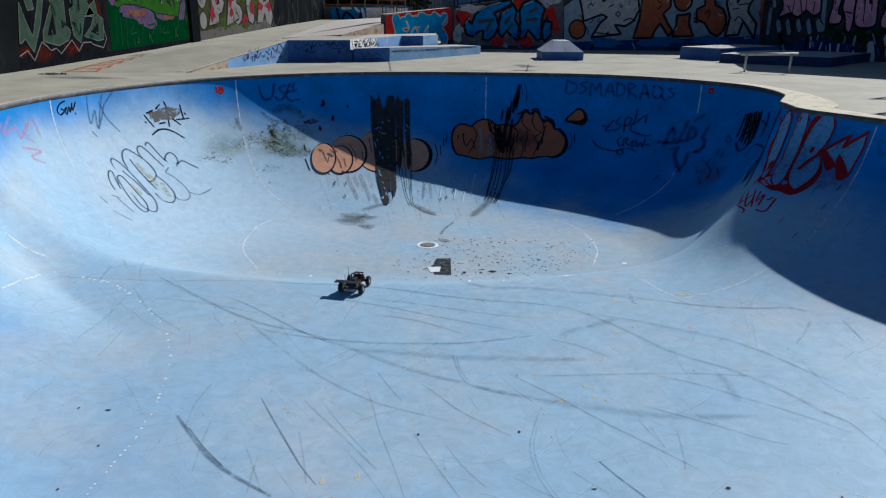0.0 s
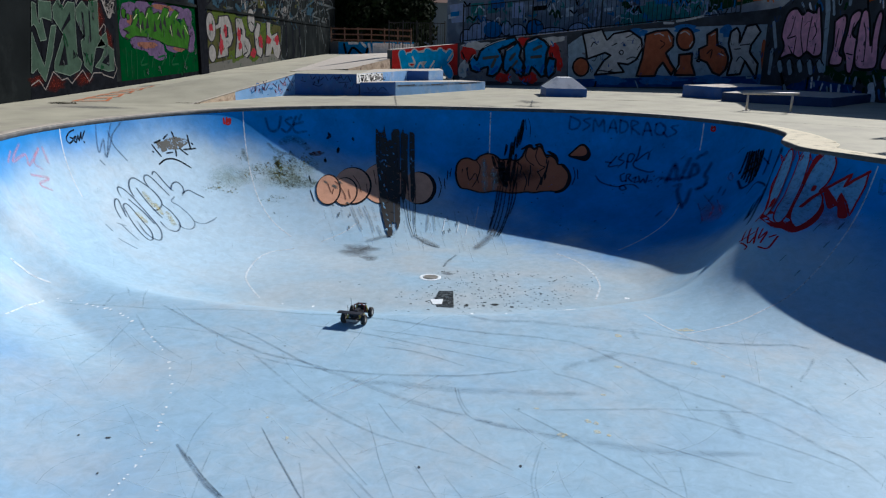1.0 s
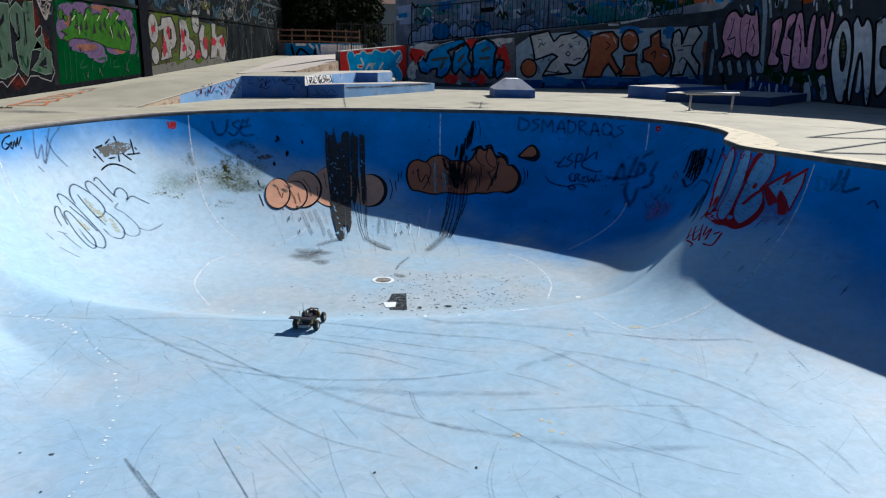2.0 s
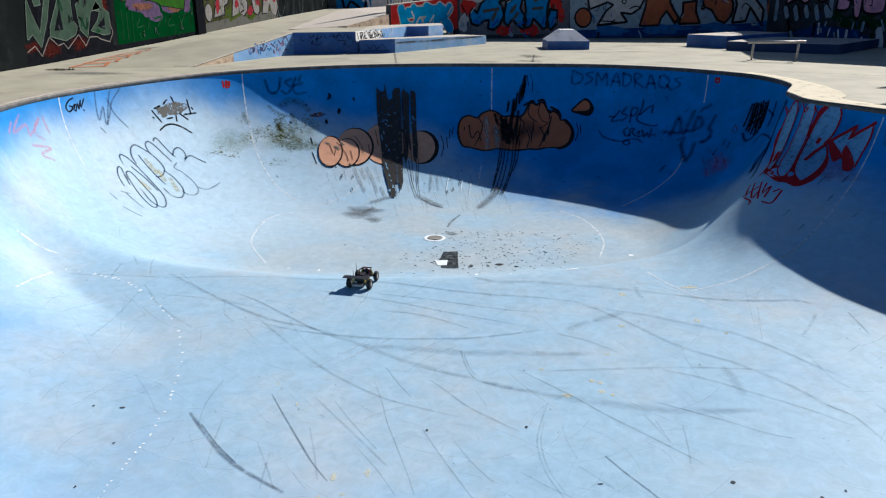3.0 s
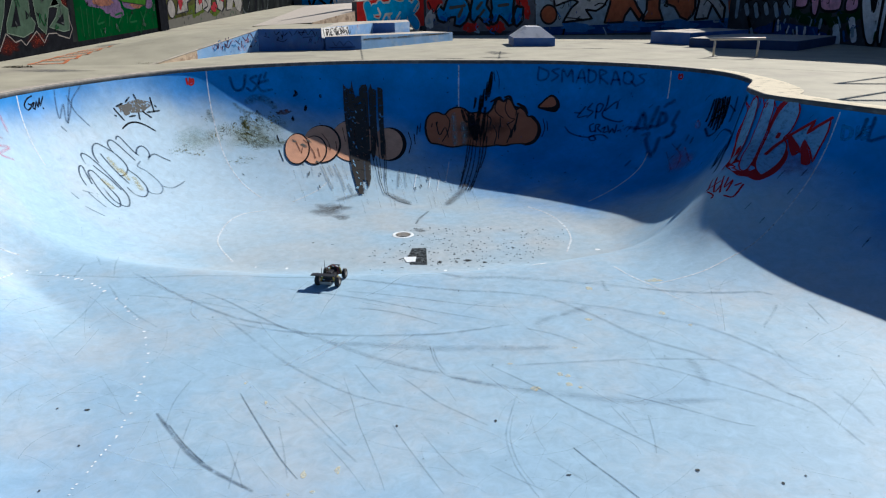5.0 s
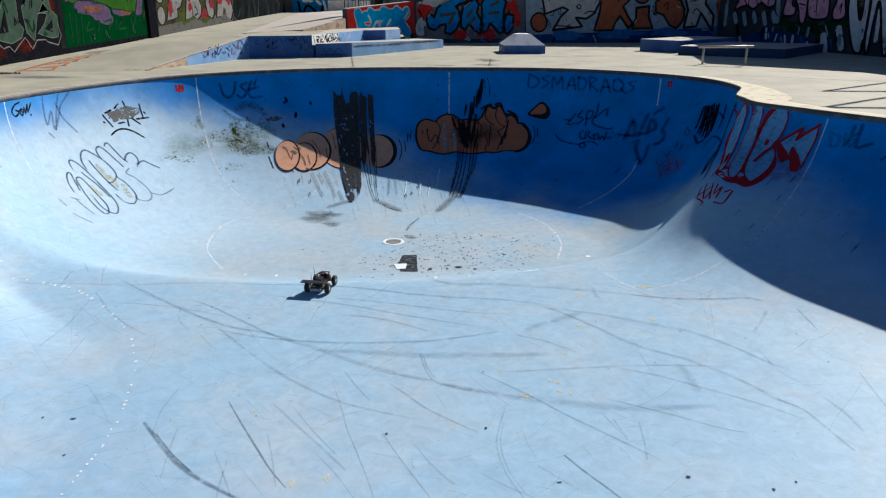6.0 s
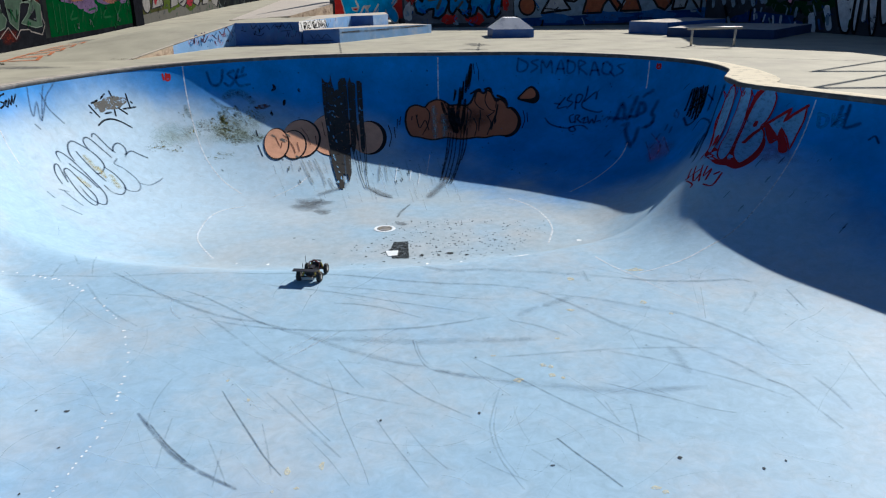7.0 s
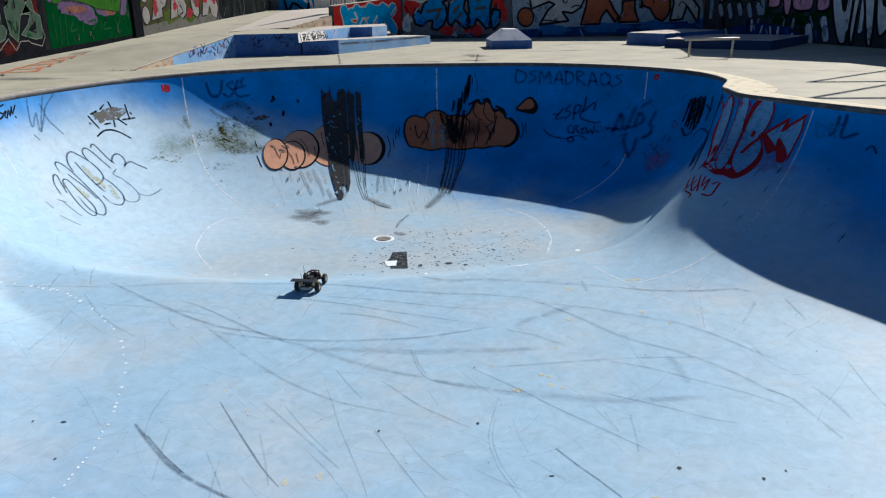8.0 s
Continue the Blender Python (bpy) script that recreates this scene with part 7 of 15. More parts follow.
g = Paint("graffiti_mural", east_face, wall_east, "pink block letters and tall white letters on black")
g.blob(P_DEEPBLUE, (3.14, 0.28), 1.551, 0.212, ragged=0.3, lift=0.006)
g.line(P_OUTLINE, 0.081, [(3.25, 2.28), (3.43, 2.41), (3.67, 2.46), (3.75, 2.20), (3.68, 1.64), (3.63, 1.34), (3.80, 1.24), (3.74, 1.01), (3.34, 0.98), (3.26, 1.12), (3.34, 1.55), (3.25, 2.28)], lift=0.014)
g.fill(P_PINKWALL, [(3.25, 2.28), (3.43, 2.41), (3.67, 2.46), (3.75, 2.20), (3.68, 1.64), (3.63, 1.34), (3.80, 1.24), (3.74, 1.01), (3.34, 0.98), (3.26, 1.12), (3.34, 1.55)], lift=0.011)
g.line(P_OUTLINE, 0.080, [(3.84, 1.96), (3.90, 2.43), (4.18, 2.59), (4.30, 2.42), (4.12, 2.13), (4.07, 1.89), (4.27, 1.76), (4.26, 1.42), (4.28, 1.04), (4.21, 0.77), (4.03, 0.83), (3.90, 1.24), (3.76, 1.48), (3.84, 1.96)], lift=0.014)
g.fill(P_PINKWALL, [(3.84, 1.96), (3.90, 2.43), (4.18, 2.59), (4.30, 2.42), (4.12, 2.13), (4.07, 1.89), (4.27, 1.76), (4.26, 1.42), (4.28, 1.04), (4.21, 0.77), (4.03, 0.83), (3.90, 1.24), (3.76, 1.48)], lift=0.011)
g.line(P_OUTLINE, 0.078, [(4.26, 2.06), (4.31, 2.52), (4.51, 2.58), (4.67, 2.18), (4.83, 1.59), (4.86, 2.18), (4.95, 2.50), (5.10, 2.43), (5.10, 1.72), (5.16, 1.07), (4.96, 0.91), (4.45, 0.93), (4.30, 1.18), (4.26, 1.64), (4.26, 2.06)], lift=0.014)
g.fill(P_PINKWALL, [(4.26, 2.06), (4.31, 2.52), (4.51, 2.58), (4.67, 2.18), (4.83, 1.59), (4.86, 2.18), (4.95, 2.50), (5.10, 2.43), (5.10, 1.72), (5.16, 1.07), (4.96, 0.91), (4.45, 0.93), (4.30, 1.18), (4.26, 1.64)], lift=0.011)
g.line(P_OUTLINE, 0.077, [(5.22, 2.36), (5.37, 2.49), (5.57, 2.10), (5.61, 2.57), (5.77, 2.50), (5.77, 2.03), (5.70, 1.56), (5.81, 1.08), (5.65, 0.92), (5.37, 0.92), (5.30, 1.14), (5.41, 1.59), (5.22, 2.36)], lift=0.014)
g.fill(P_PINKWALL, [(5.22, 2.36), (5.37, 2.49), (5.57, 2.10), (5.61, 2.57), (5.77, 2.50), (5.77, 2.03), (5.70, 1.56), (5.81, 1.08), (5.65, 0.92), (5.37, 0.92), (5.30, 1.14), (5.41, 1.59)], lift=0.011)
g.line(P_OUTLINE, 0.075, [(6.01, 2.22), (6.18, 2.34), (6.38, 2.15), (6.57, 1.57), (6.61, 0.79), (6.57, 0.16), (6.43, 0.03), (6.21, 0.22), (5.89, 1.09), (5.86, 1.80), (6.01, 2.22)], lift=0.014)
g.fill(P_WALLWHITE, [(6.01, 2.22), (6.18, 2.34), (6.38, 2.15), (6.57, 1.57), (6.61, 0.79), (6.57, 0.16), (6.43, 0.03), (6.21, 0.22), (5.89, 1.09), (5.86, 1.80)], lift=0.011)
g.line(P_OUTLINE, 0.074, [(6.47, 2.18), (6.60, 2.40), (6.81, 2.14), (6.92, 2.34), (7.13, 2.13), (7.31, 1.42), (7.43, 0.25), (7.29, 0.09), (6.92, 1.39), (6.82, 0.93), (6.79, 0.08), (6.64, 0.33), (6.62, 1.41), (6.47, 2.18)], lift=0.014)
g.fill(P_WALLWHITE, [(6.47, 2.18), (6.60, 2.40), (6.81, 2.14), (6.92, 2.34), (7.13, 2.13), (7.31, 1.42), (7.43, 0.25), (7.29, 0.09), (6.92, 1.39), (6.82, 0.93), (6.79, 0.08), (6.64, 0.33), (6.62, 1.41)], lift=0.011)
g.line(P_OUTLINE, 0.072, [(7.24, 2.22), (7.64, 2.38), (7.84, 1.64), (7.57, 1.57), (7.62, 1.13), (7.88, 0.99), (7.92, 0.61), (7.66, 0.30), (7.49, 0.68), (7.33, 1.57), (7.24, 2.22)], lift=0.014)
g.fill(P_WALLWHITE, [(7.24, 2.22), (7.64, 2.38), (7.84, 1.64), (7.57, 1.57), (7.62, 1.13), (7.88, 0.99), (7.92, 0.61), (7.66, 0.30), (7.49, 0.68), (7.33, 1.57)], lift=0.011)
g.fill(P_OUTLINE, [(6.16, 2.03), (6.38, 1.64), (6.43, 1.10), (6.35, 0.89), (6.17, 1.25), (6.10, 1.72)], lift=0.016)
g.line(P_YELLOWFADE, 0.112, [(6.21, 1.80), (6.32, 1.33)], lift=0.02)
g.line(P_OUTLINE, 0.041, [(3.44, 1.55), (3.47, 2.07)], lift=0.018)
g.line(P_OUTLINE, 0.040, [(3.99, 1.81), (4.06, 2.23)], lift=0.018)
g.line(P_OUTLINE, 0.039, [(4.67, 1.14), (4.59, 1.89), (4.44, 2.22)], lift=0.018)
g.line(P_OUTLINE, 0.039, [(4.80, 2.21), (4.92, 1.39)], lift=0.018)
g.line(P_OUTLINE, 0.038, [(5.61, 1.11), (5.61, 1.37), (5.55, 1.21)], lift=0.018)
g.line(P_OUTLINE, 0.038, [(5.58, 2.07), (5.57, 1.56)], lift=0.018)
g.line(P_OUTLINE, 0.040, [(3.93, 1.35), (4.18, 1.31)], lift=0.018)
g.line(P_WALLWHITE, 0.228, [(5.64, 0.66), (5.82, 0.18)], lift=0.009)
g.line(P_WALLWHITE, 0.271, [(5.10, 0.43), (5.20, 0.04)], lift=0.009)
g.line(P_WALLWHITE, 0.128, [(6.96, 1.19), (6.99, 0.42)], lift=0.009)
g.line(P_WALLWHITE, 0.095, [(5.78, 1.56), (5.64, 2.19)], lift=0.009)
g.blob(P_DARKGREEN, (3.71, 0.68), 0.32, 0.16, ragged=0.5, lift=0.007)
g.blob(P_DARKGREEN, (4.09, 0.61), 0.32, 0.16, ragged=0.5, lift=0.007)
g.blob(P_DARKGREEN, (4.56, 0.71), 0.32, 0.16, ragged=0.5, lift=0.007)
g.blob(P_DARKGREEN, (5.35, 0.78), 0.32, 0.16, ragged=0.5, lift=0.007)
g.blob(P_DARKGREEN, (3.21, 0.84), 0.32, 0.16, ragged=0.5, lift=0.007)
g.blob(P_DARKGREEN, (4.93, 0.59), 0.32, 0.16, ragged=0.5, lift=0.007)
g.blob(P_DARKGREEN, (5.77, 0.84), 0.32, 0.16, ragged=0.5, lift=0.007)
g.blob(P_ORANGE, (4.91, 3.05), 0.5, 0.17, ragged=0.4, lift=0.009)
g.blob(P_ORANGE, (5.55, 3.07), 0.4, 0.17, ragged=0.4, lift=0.009)
g.blob(P_ORANGE, (4.59, 3.00), 0.35, 0.17, ragged=0.4, lift=0.009)
g.done()

g = Paint("graffiti_mural", terrace_face, wall_terrace, "bluish white bubble shapes on the dark terrace wall")
g.blob(P_OUTLINE, (0.79, 1.60), 0.275, 0.398, lift=0.006)
g.blob(P_BUBBLE, (0.79, 1.60), 0.229, 0.354, lift=0.011)
g.blob(P_OUTLINE, (1.20, 1.79), 0.367, 0.441, lift=0.006)
g.blob(P_BUBBLE, (1.20, 1.79), 0.321, 0.397, lift=0.011)
g.blob(P_OUTLINE, (1.60, 2.06), 0.366, 0.308, lift=0.006)
g.blob(P_BUBBLE, (1.60, 2.06), 0.320, 0.264, lift=0.011)
g.blob(P_OUTLINE, (1.84, 1.98), 0.412, 0.352, lift=0.006)
g.blob(P_OCEAN, (1.84, 1.98), 0.366, 0.308, lift=0.011)
g.blob(P_OUTLINE, (2.38, 2.04), 0.229, 0.308, lift=0.006)
g.blob(P_BUBBLE, (2.38, 2.04), 0.183, 0.264, lift=0.011)
g.blob(P_OUTLINE, (2.85, 1.88), 0.368, 0.353, lift=0.006)
g.blob(P_BUBBLE, (2.85, 1.88), 0.322, 0.309, lift=0.011)
g.blob(P_OUTLINE, (3.53, 2.07), 0.367, 0.352, lift=0.006)
g.blob(P_OCEAN, (3.53, 2.07), 0.321, 0.308, lift=0.011)
g.blob(P_OUTLINE, (4.30, 1.83), 0.691, 0.310, lift=0.006)
g.blob(P_BUBBLE, (4.30, 1.83), 0.645, 0.265, lift=0.011)
g.blob(P_OUTLINE, (5.29, 1.94), 0.461, 0.398, lift=0.006)
g.blob(P_BUBBLE, (5.29, 1.94), 0.415, 0.354, lift=0.011)
g.poly(P_BUBBLE, [(0.08, 2.89), (0.71, 3.00), (0.73, 2.26), (0.18, 2.20)])
g.poly(P_BUBBLE, [(2.57, 3.00), (3.07, 3.06), (3.10, 2.45), (2.60, 2.44)])
g.poly(P_TEAL, [(0.94, 2.96), (1.44, 3.02), (1.45, 2.54), (0.95, 2.48)])
g.poly(P_TEAL, [(1.62, 3.06), (1.98, 3.07), (1.99, 2.64), (1.63, 2.59)])
g.poly(P_TEAL, [(6.93, 2.86), (10.05, 3.43), (10.14, 2.65), (6.98, 2.21)])
g.poly(P_DARKGREEN, [(10.28, 3.52), (12.55, 3.80), (12.61, 3.37), (10.36, 2.78)])
g.line(P_PALEBLUE, 0.096, [(3.77, 3.17), (4.02, 2.78), (4.22, 3.22), (4.48, 2.71), (4.68, 3.24), (4.94, 2.81), (5.25, 3.21)], lift=0.01)
g.line(P_PALEBLUE, 0.097, [(5.49, 3.09), (5.74, 2.74), (5.98, 3.32), (6.42, 2.85)], lift=0.01)
g.line(P_PALEBLUE, 0.099, [(8.71, 3.05), (8.92, 3.23), (9.20, 2.75), (9.39, 3.19), (9.70, 2.90)], lift=0.01)
g.done()

g = Paint("graffiti_mural", terrace_face, wall_terrace, "crowded faded graffiti patches on the upper terrace wall")
g.line(P_NIGHT, 0.051, [(2.08, 3.44), (2.12, 3.62), (2.18, 3.27), (2.21, 3.62), (2.29, 3.28)], lift=0.008)
g.poly(P_BLUEMID, [(10.44, 3.66), (10.81, 3.71), (10.84, 3.43), (10.48, 3.38)], lift=0.0074)
g.line(P_RUSTBROWN, 0.072, [(5.83, 3.42), (5.94, 3.53), (6.05, 3.32), (6.14, 3.54), (6.27, 3.32)], lift=0.0088)
g.line(P_TEAL, 0.078, [(11.64, 3.91), (11.69, 4.06), (11.79, 3.76), (11.82, 4.06), (11.93, 3.77)], lift=0.0092)
g.line(P_NIGHT, 0.061, [(9.14, 3.17), (9.24, 3.30), (9.38, 3.02), (9.47, 3.31), (9.61, 3.03)], lift=0.009600000000000001)
g.poly(P_WALLGREY, [(8.77, 3.83), (9.25, 3.88), (9.28, 3.56), (8.80, 3.50)], lift=0.009000000000000001)
g.line(P_BLUEMID, 0.052, [(1.60, 2.74), (1.69, 2.83), (1.79, 2.66), (1.85, 2.83), (1.95, 2.66)], lift=0.0104)
g.poly(P_WALLWHITE, [(11.23, 3.81), (11.60, 3.86), (11.61, 3.71), (11.25, 3.66)], lift=0.0098)
g.poly(P_PALEBLUE, [(10.16, 3.28), (10.46, 3.33), (10.49, 3.03), (10.20, 2.98)], lift=0.0102)
g.poly(P_NIGHT, [(9.52, 3.72), (10.04, 3.78), (10.06, 3.60), (9.54, 3.55)], lift=0.0106)
g.line(P_WALLWHITE, 0.052, [(3.81, 2.87), (3.94, 3.00), (4.07, 2.72), (4.19, 3.01), (4.32, 2.73)], lift=0.012)
g.line(P_NIGHT, 0.051, [(9.28, 3.39), (9.38, 3.46), (9.51, 3.31), (9.61, 3.46), (9.74, 3.31)], lift=0.012400000000000001)
g.poly(P_WALLGREY, [(7.72, 3.88), (7.94, 3.93), (7.97, 3.63), (7.74, 3.58)], lift=0.011800000000000001)
g.line(P_OCEAN, 0.082, [(11.09, 3.66), (11.19, 3.77), (11.33, 3.55), (11.42, 3.77), (11.56, 3.56)], lift=0.0132)
g.line(P_OCEAN, 0.083, [(10.83, 3.69), (10.94, 3.76), (11.10, 3.61), (11.19, 3.77), (11.33, 3.62)], lift=0.013600000000000001)
g.line(P_NIGHT, 0.083, [(7.20, 2.87), (7.33, 2.99), (7.49, 2.75), (7.61, 2.99), (7.74, 2.76)], lift=0.014)
g.line(P_RUSTBROWN, 0.063, [(9.40, 3.76), (9.45, 3.89), (9.55, 3.63), (9.59, 3.89), (9.69, 3.64)], lift=0.0144)
g.poly(P_WALLGREY, [(8.45, 3.39), (8.90, 3.44), (8.93, 3.14), (8.48, 3.08)], lift=0.0138)
g.line(P_RUSTBROWN, 0.090, [(1.38, 3.30), (1.49, 3.38), (1.59, 3.22), (1.67, 3.39), (1.79, 3.22)], lift=0.015200000000000002)
g.poly(P_PALEBLUE, [(7.00, 3.69), (7.41, 3.75), (7.43, 3.42), (7.03, 3.37)], lift=0.0146)
g.poly(P_DARKGREEN, [(6.95, 3.15), (7.25, 3.20), (7.27, 2.94), (6.97, 2.89)], lift=0.015)
g.poly(P_OCEAN, [(8.21, 3.23), (8.76, 3.29), (8.77, 3.13), (8.22, 3.08)], lift=0.0154)
g.line(P_RUSTBROWN, 0.059, [(0.81, 3.37), (0.90, 3.43), (1.00, 3.31), (1.08, 3.44), (1.18, 3.31)], lift=0.016800000000000002)
g.line(P_WALLGREY, 0.093, [(6.87, 3.62), (6.95, 3.75), (7.04, 3.52), (7.11, 3.76), (7.20, 3.52)], lift=0.0172)
g.line(P_NIGHT, 0.090, [(6.98, 3.71), (7.08, 3.80), (7.19, 3.65), (7.26, 3.81), (7.37, 3.66)], lift=0.0176)
g.line(P_WALLGREY, 0.086, [(5.51, 3.43), (5.64, 3.54), (5.79, 3.31), (5.89, 3.55), (6.05, 3.32)], lift=0.018000000000000002)
g.poly(P_NIGHT, [(12.16, 3.97), (12.61, 4.02), (12.64, 3.85), (12.18, 3.79)], lift=0.017400000000000002)
g.poly(P_WALLWHITE, [(6.26, 2.89), (6.62, 2.94), (6.63, 2.81), (6.27, 2.76)], lift=0.0178)
g.line(P_RUSTBROWN, 0.082, [(9.51, 3.78), (9.61, 3.94), (9.76, 3.64), (9.84, 3.94), (10.01, 3.65)], lift=0.019200000000000002)
g.poly(P_WALLWHITE, [(7.85, 3.87), (8.06, 3.91), (8.07, 3.72), (7.87, 3.67)], lift=0.018600000000000002)
g.poly(P_WALLWHITE, [(4.73, 2.87), (5.02, 2.92), (5.04, 2.57), (4.75, 2.52)], lift=0.019)
g.poly(P_OCEAN, [(13.05, 3.52), (13.37, 3.57), (13.40, 3.37), (13.08, 3.32)], lift=0.0194)
g.line(P_TEAL, 0.063, [(1.76, 3.35), (1.87, 3.44), (1.99, 3.29), (2.10, 3.44), (2.22, 3.30)], lift=0.0208)
g.poly(P_PALEBLUE, [(4.43, 3.17), (4.66, 3.21), (4.68, 2.91), (4.45, 2.86)], lift=0.0202)
g.poly(P_TEAL, [(2.39, 3.02), (2.59, 3.07), (2.60, 2.88), (2.40, 2.83)], lift=0.0206)
g.poly(P_WALLGREY, [(7.03, 3.65), (7.46, 3.70), (7.48, 3.40), (7.05, 3.35)], lift=0.021)
g.poly(P_WALLGREY, [(1.22, 3.46), (1.40, 3.51), (1.41, 3.25), (1.23, 3.20)], lift=0.021400000000000002)
g.line(P_WALLGREY, 0.082, [(9.88, 3.82), (9.98, 3.90), (10.12, 3.71), (10.21, 3.91), (10.35, 3.72)], lift=0.0228)
g.poly(P_DARKGREEN, [(10.92, 3.30), (11.17, 3.35), (11.19, 3.18), (10.94, 3.13)], lift=0.0222)
g.poly(P_WALLWHITE, [(0.04, 2.52), (0.33, 2.57), (0.34, 2.40), (0.04, 2.35)], lift=0.022600000000000002)
g.poly(P_PALEBLUE, [(6.72, 2.95), (7.03, 3.00), (7.06, 2.69), (6.74, 2.64)], lift=0.023)
g.line(P_WALLWHITE, 0.070, [(3.81, 3.30), (3.92, 3.39), (4.04, 3.20), (4.15, 3.39), (4.27, 3.20)], lift=0.0244)
g.line(P_BLUEMID, 0.087, [(10.98, 3.39), (11.06, 3.48), (11.20, 3.33), (11.30, 3.49), (11.41, 3.34)], lift=0.024800000000000003)
g.line(P_DARKGREEN, 0.084, [(4.10, 2.61), (4.20, 2.77), (4.34, 2.49), (4.41, 2.77), (4.54, 2.49)], lift=0.0252)
g.poly(P_WALLGREY, [(7.36, 3.25), (7.65, 3.30), (7.67, 3.06), (7.38, 3.01)], lift=0.0246)
g.line(P_RUSTBROWN, 0.074, [(6.37, 3.52), (6.43, 3.63), (6.50, 3.42), (6.55, 3.63), (6.63, 3.42)], lift=0.026000000000000002)
g.poly(P_WALLGREY, [(5.19, 2.84), (5.64, 2.89), (5.65, 2.72), (5.20, 2.66)], lift=0.0254)
g.line(P_RUSTBROWN, 0.062, [(12.55, 3.44), (12.62, 3.59), (12.76, 3.27), (12.81, 3.60), (12.97, 3.27)], lift=0.0268)
g.poly(P_RUSTBROWN, [(11.49, 3.41), (11.74, 3.46), (11.76, 3.28), (11.51, 3.23)], lift=0.0262)
g.line(P_OCEAN, 0.055, [(9.00, 3.16), (9.12, 3.30), (9.29, 3.04), (9.40, 3.30), (9.56, 3.05)], lift=0.0276)
g.line(P_DARKGREEN, 0.075, [(0.79, 2.39), (0.91, 2.46), (1.05, 2.33), (1.18, 2.47), (1.30, 2.34)], lift=0.028)
g.poly(P_NIGHT, [(3.44, 2.90), (3.92, 2.96), (3.93, 2.78), (3.45, 2.73)], lift=0.0274)
g.line(P_BLUEMID, 0.062, [(1.16, 2.36), (1.25, 2.47), (1.37, 2.25), (1.45, 2.47), (1.57, 2.26)], lift=0.028800000000000003)
g.line(P_RUSTBROWN, 0.087, [(8.37, 3.75), (8.50, 3.82), (8.63, 3.69), (8.75, 3.83), (8.90, 3.70)], lift=0.0292)
g.poly(P_OCEAN, [(11.11, 3.66), (11.38, 3.71), (11.41, 3.47), (11.14, 3.42)], lift=0.0286)
g.line(P_DARKGREEN, 0.070, [(10.32, 3.31), (10.40, 3.46), (10.52, 3.16), (10.58, 3.47), (10.71, 3.17)], lift=0.030000000000000002)
g.poly(P_TEAL, [(7.89, 3.15), (8.28, 3.21), (8.31, 2.88), (7.92, 2.83)], lift=0.0294)
g.line(P_DARKGREEN, 0.059, [(0.49, 3.53), (0.60, 3.64), (0.72, 3.41), (0.81, 3.64), (0.93, 3.41)], lift=0.0308)
g.line(P_DARKGREEN, 0.095, [(1.56, 3.49), (1.64, 3.62), (1.76, 3.39), (1.84, 3.63), (1.97, 3.40)], lift=0.031200000000000002)
g.poly(P_BLUEMID, [(1.73, 3.09), (2.25, 3.15), (2.26, 2.84), (1.74, 2.79)], lift=0.0306)
g.line(P_OCEAN, 0.061, [(8.73, 3.11), (8.76, 3.22), (8.85, 3.03), (8.88, 3.22), (8.97, 3.03)], lift=0.032)
g.poly(P_RUSTBROWN, [(9.03, 3.79), (9.55, 3.85), (9.59, 3.50), (9.06, 3.45)], lift=0.031400000000000004)
g.line(P_PALEBLUE, 0.075, [(9.67, 3.81), (9.75, 3.92), (9.86, 3.73), (9.93, 3.92), (10.05, 3.73)], lift=0.0328)
g.poly(P_BLUEMID, [(3.54, 3.21), (3.88, 3.26), (3.89, 3.13), (3.55, 3.08)], lift=0.0322)
g.poly(P_PALEBLUE, [(8.08, 3.66), (8.60, 3.71), (8.62, 3.50), (8.10, 3.44)], lift=0.032600000000000004)
g.line(P_BLUEMID, 0.068, [(7.43, 3.18), (7.47, 3.27), (7.56, 3.08), (7.58, 3.27), (7.65, 3.08)], lift=0.034)
g.poly(P_RUSTBROWN, [(12.14, 3.42), (12.57, 3.48), (12.59, 3.33), (12.16, 3.27)], lift=0.0334)
g.line(P_DARKGREEN, 0.071, [(6.88, 3.77), (6.96, 3.86), (7.07, 3.69), (7.15, 3.87), (7.25, 3.70)], lift=0.0348)
g.line(P_WALLWHITE, 0.067, [(0.86, 3.30), (0.95, 3.41), (1.07, 3.22), (1.15, 3.42), (1.27, 3.23)], lift=0.0352)
g.poly(P_OCEAN, [(0.13, 2.61), (0.47, 2.66), (0.47, 2.49), (0.13, 2.44)], lift=0.034600000000000006)
g.done()

g = Paint("graffiti_scribble", east_face, wall_east, "white and pale blue drips and scribbles over the dark wall")
g.line(P_BLUEMID, 0.052, [(2.27, 2.79), (2.37, 2.56)], lift=0.007)
g.line(P_DARKGREEN, 0.071, [(1.50, 3.34), (1.40, 3.25)], lift=0.0073)
g.line(P_PALEBLUE, 0.079, [(5.91, 2.70), (5.87, 2.52)], lift=0.0076)
g.line(P_DARKGREEN, 0.058, [(2.25, 3.16), (2.32, 3.05)], lift=0.0079)
g.line(P_NIGHT, 0.105, [(0.81, 3.46), (0.84, 3.31)], lift=0.0082)
g.line(P_BLUEMID, 0.121, [(2.49, 2.85), (2.61, 2.67)], lift=0.0085)
g.line(P_WALLWHITE, 0.065, [(3.10, 3.25), (3.09, 3.05)], lift=0.0088)
g.line(P_BLUEMID, 0.088, [(0.58, 3.31), (0.55, 3.14)], lift=0.0091)
g.line(P_BLUEMID, 0.091, [(1.02, 3.31), (1.16, 3.06)], lift=0.0094)
g.line(P_WALLWHITE, 0.049, [(0.97, 3.25), (1.00, 3.14)], lift=0.0097)
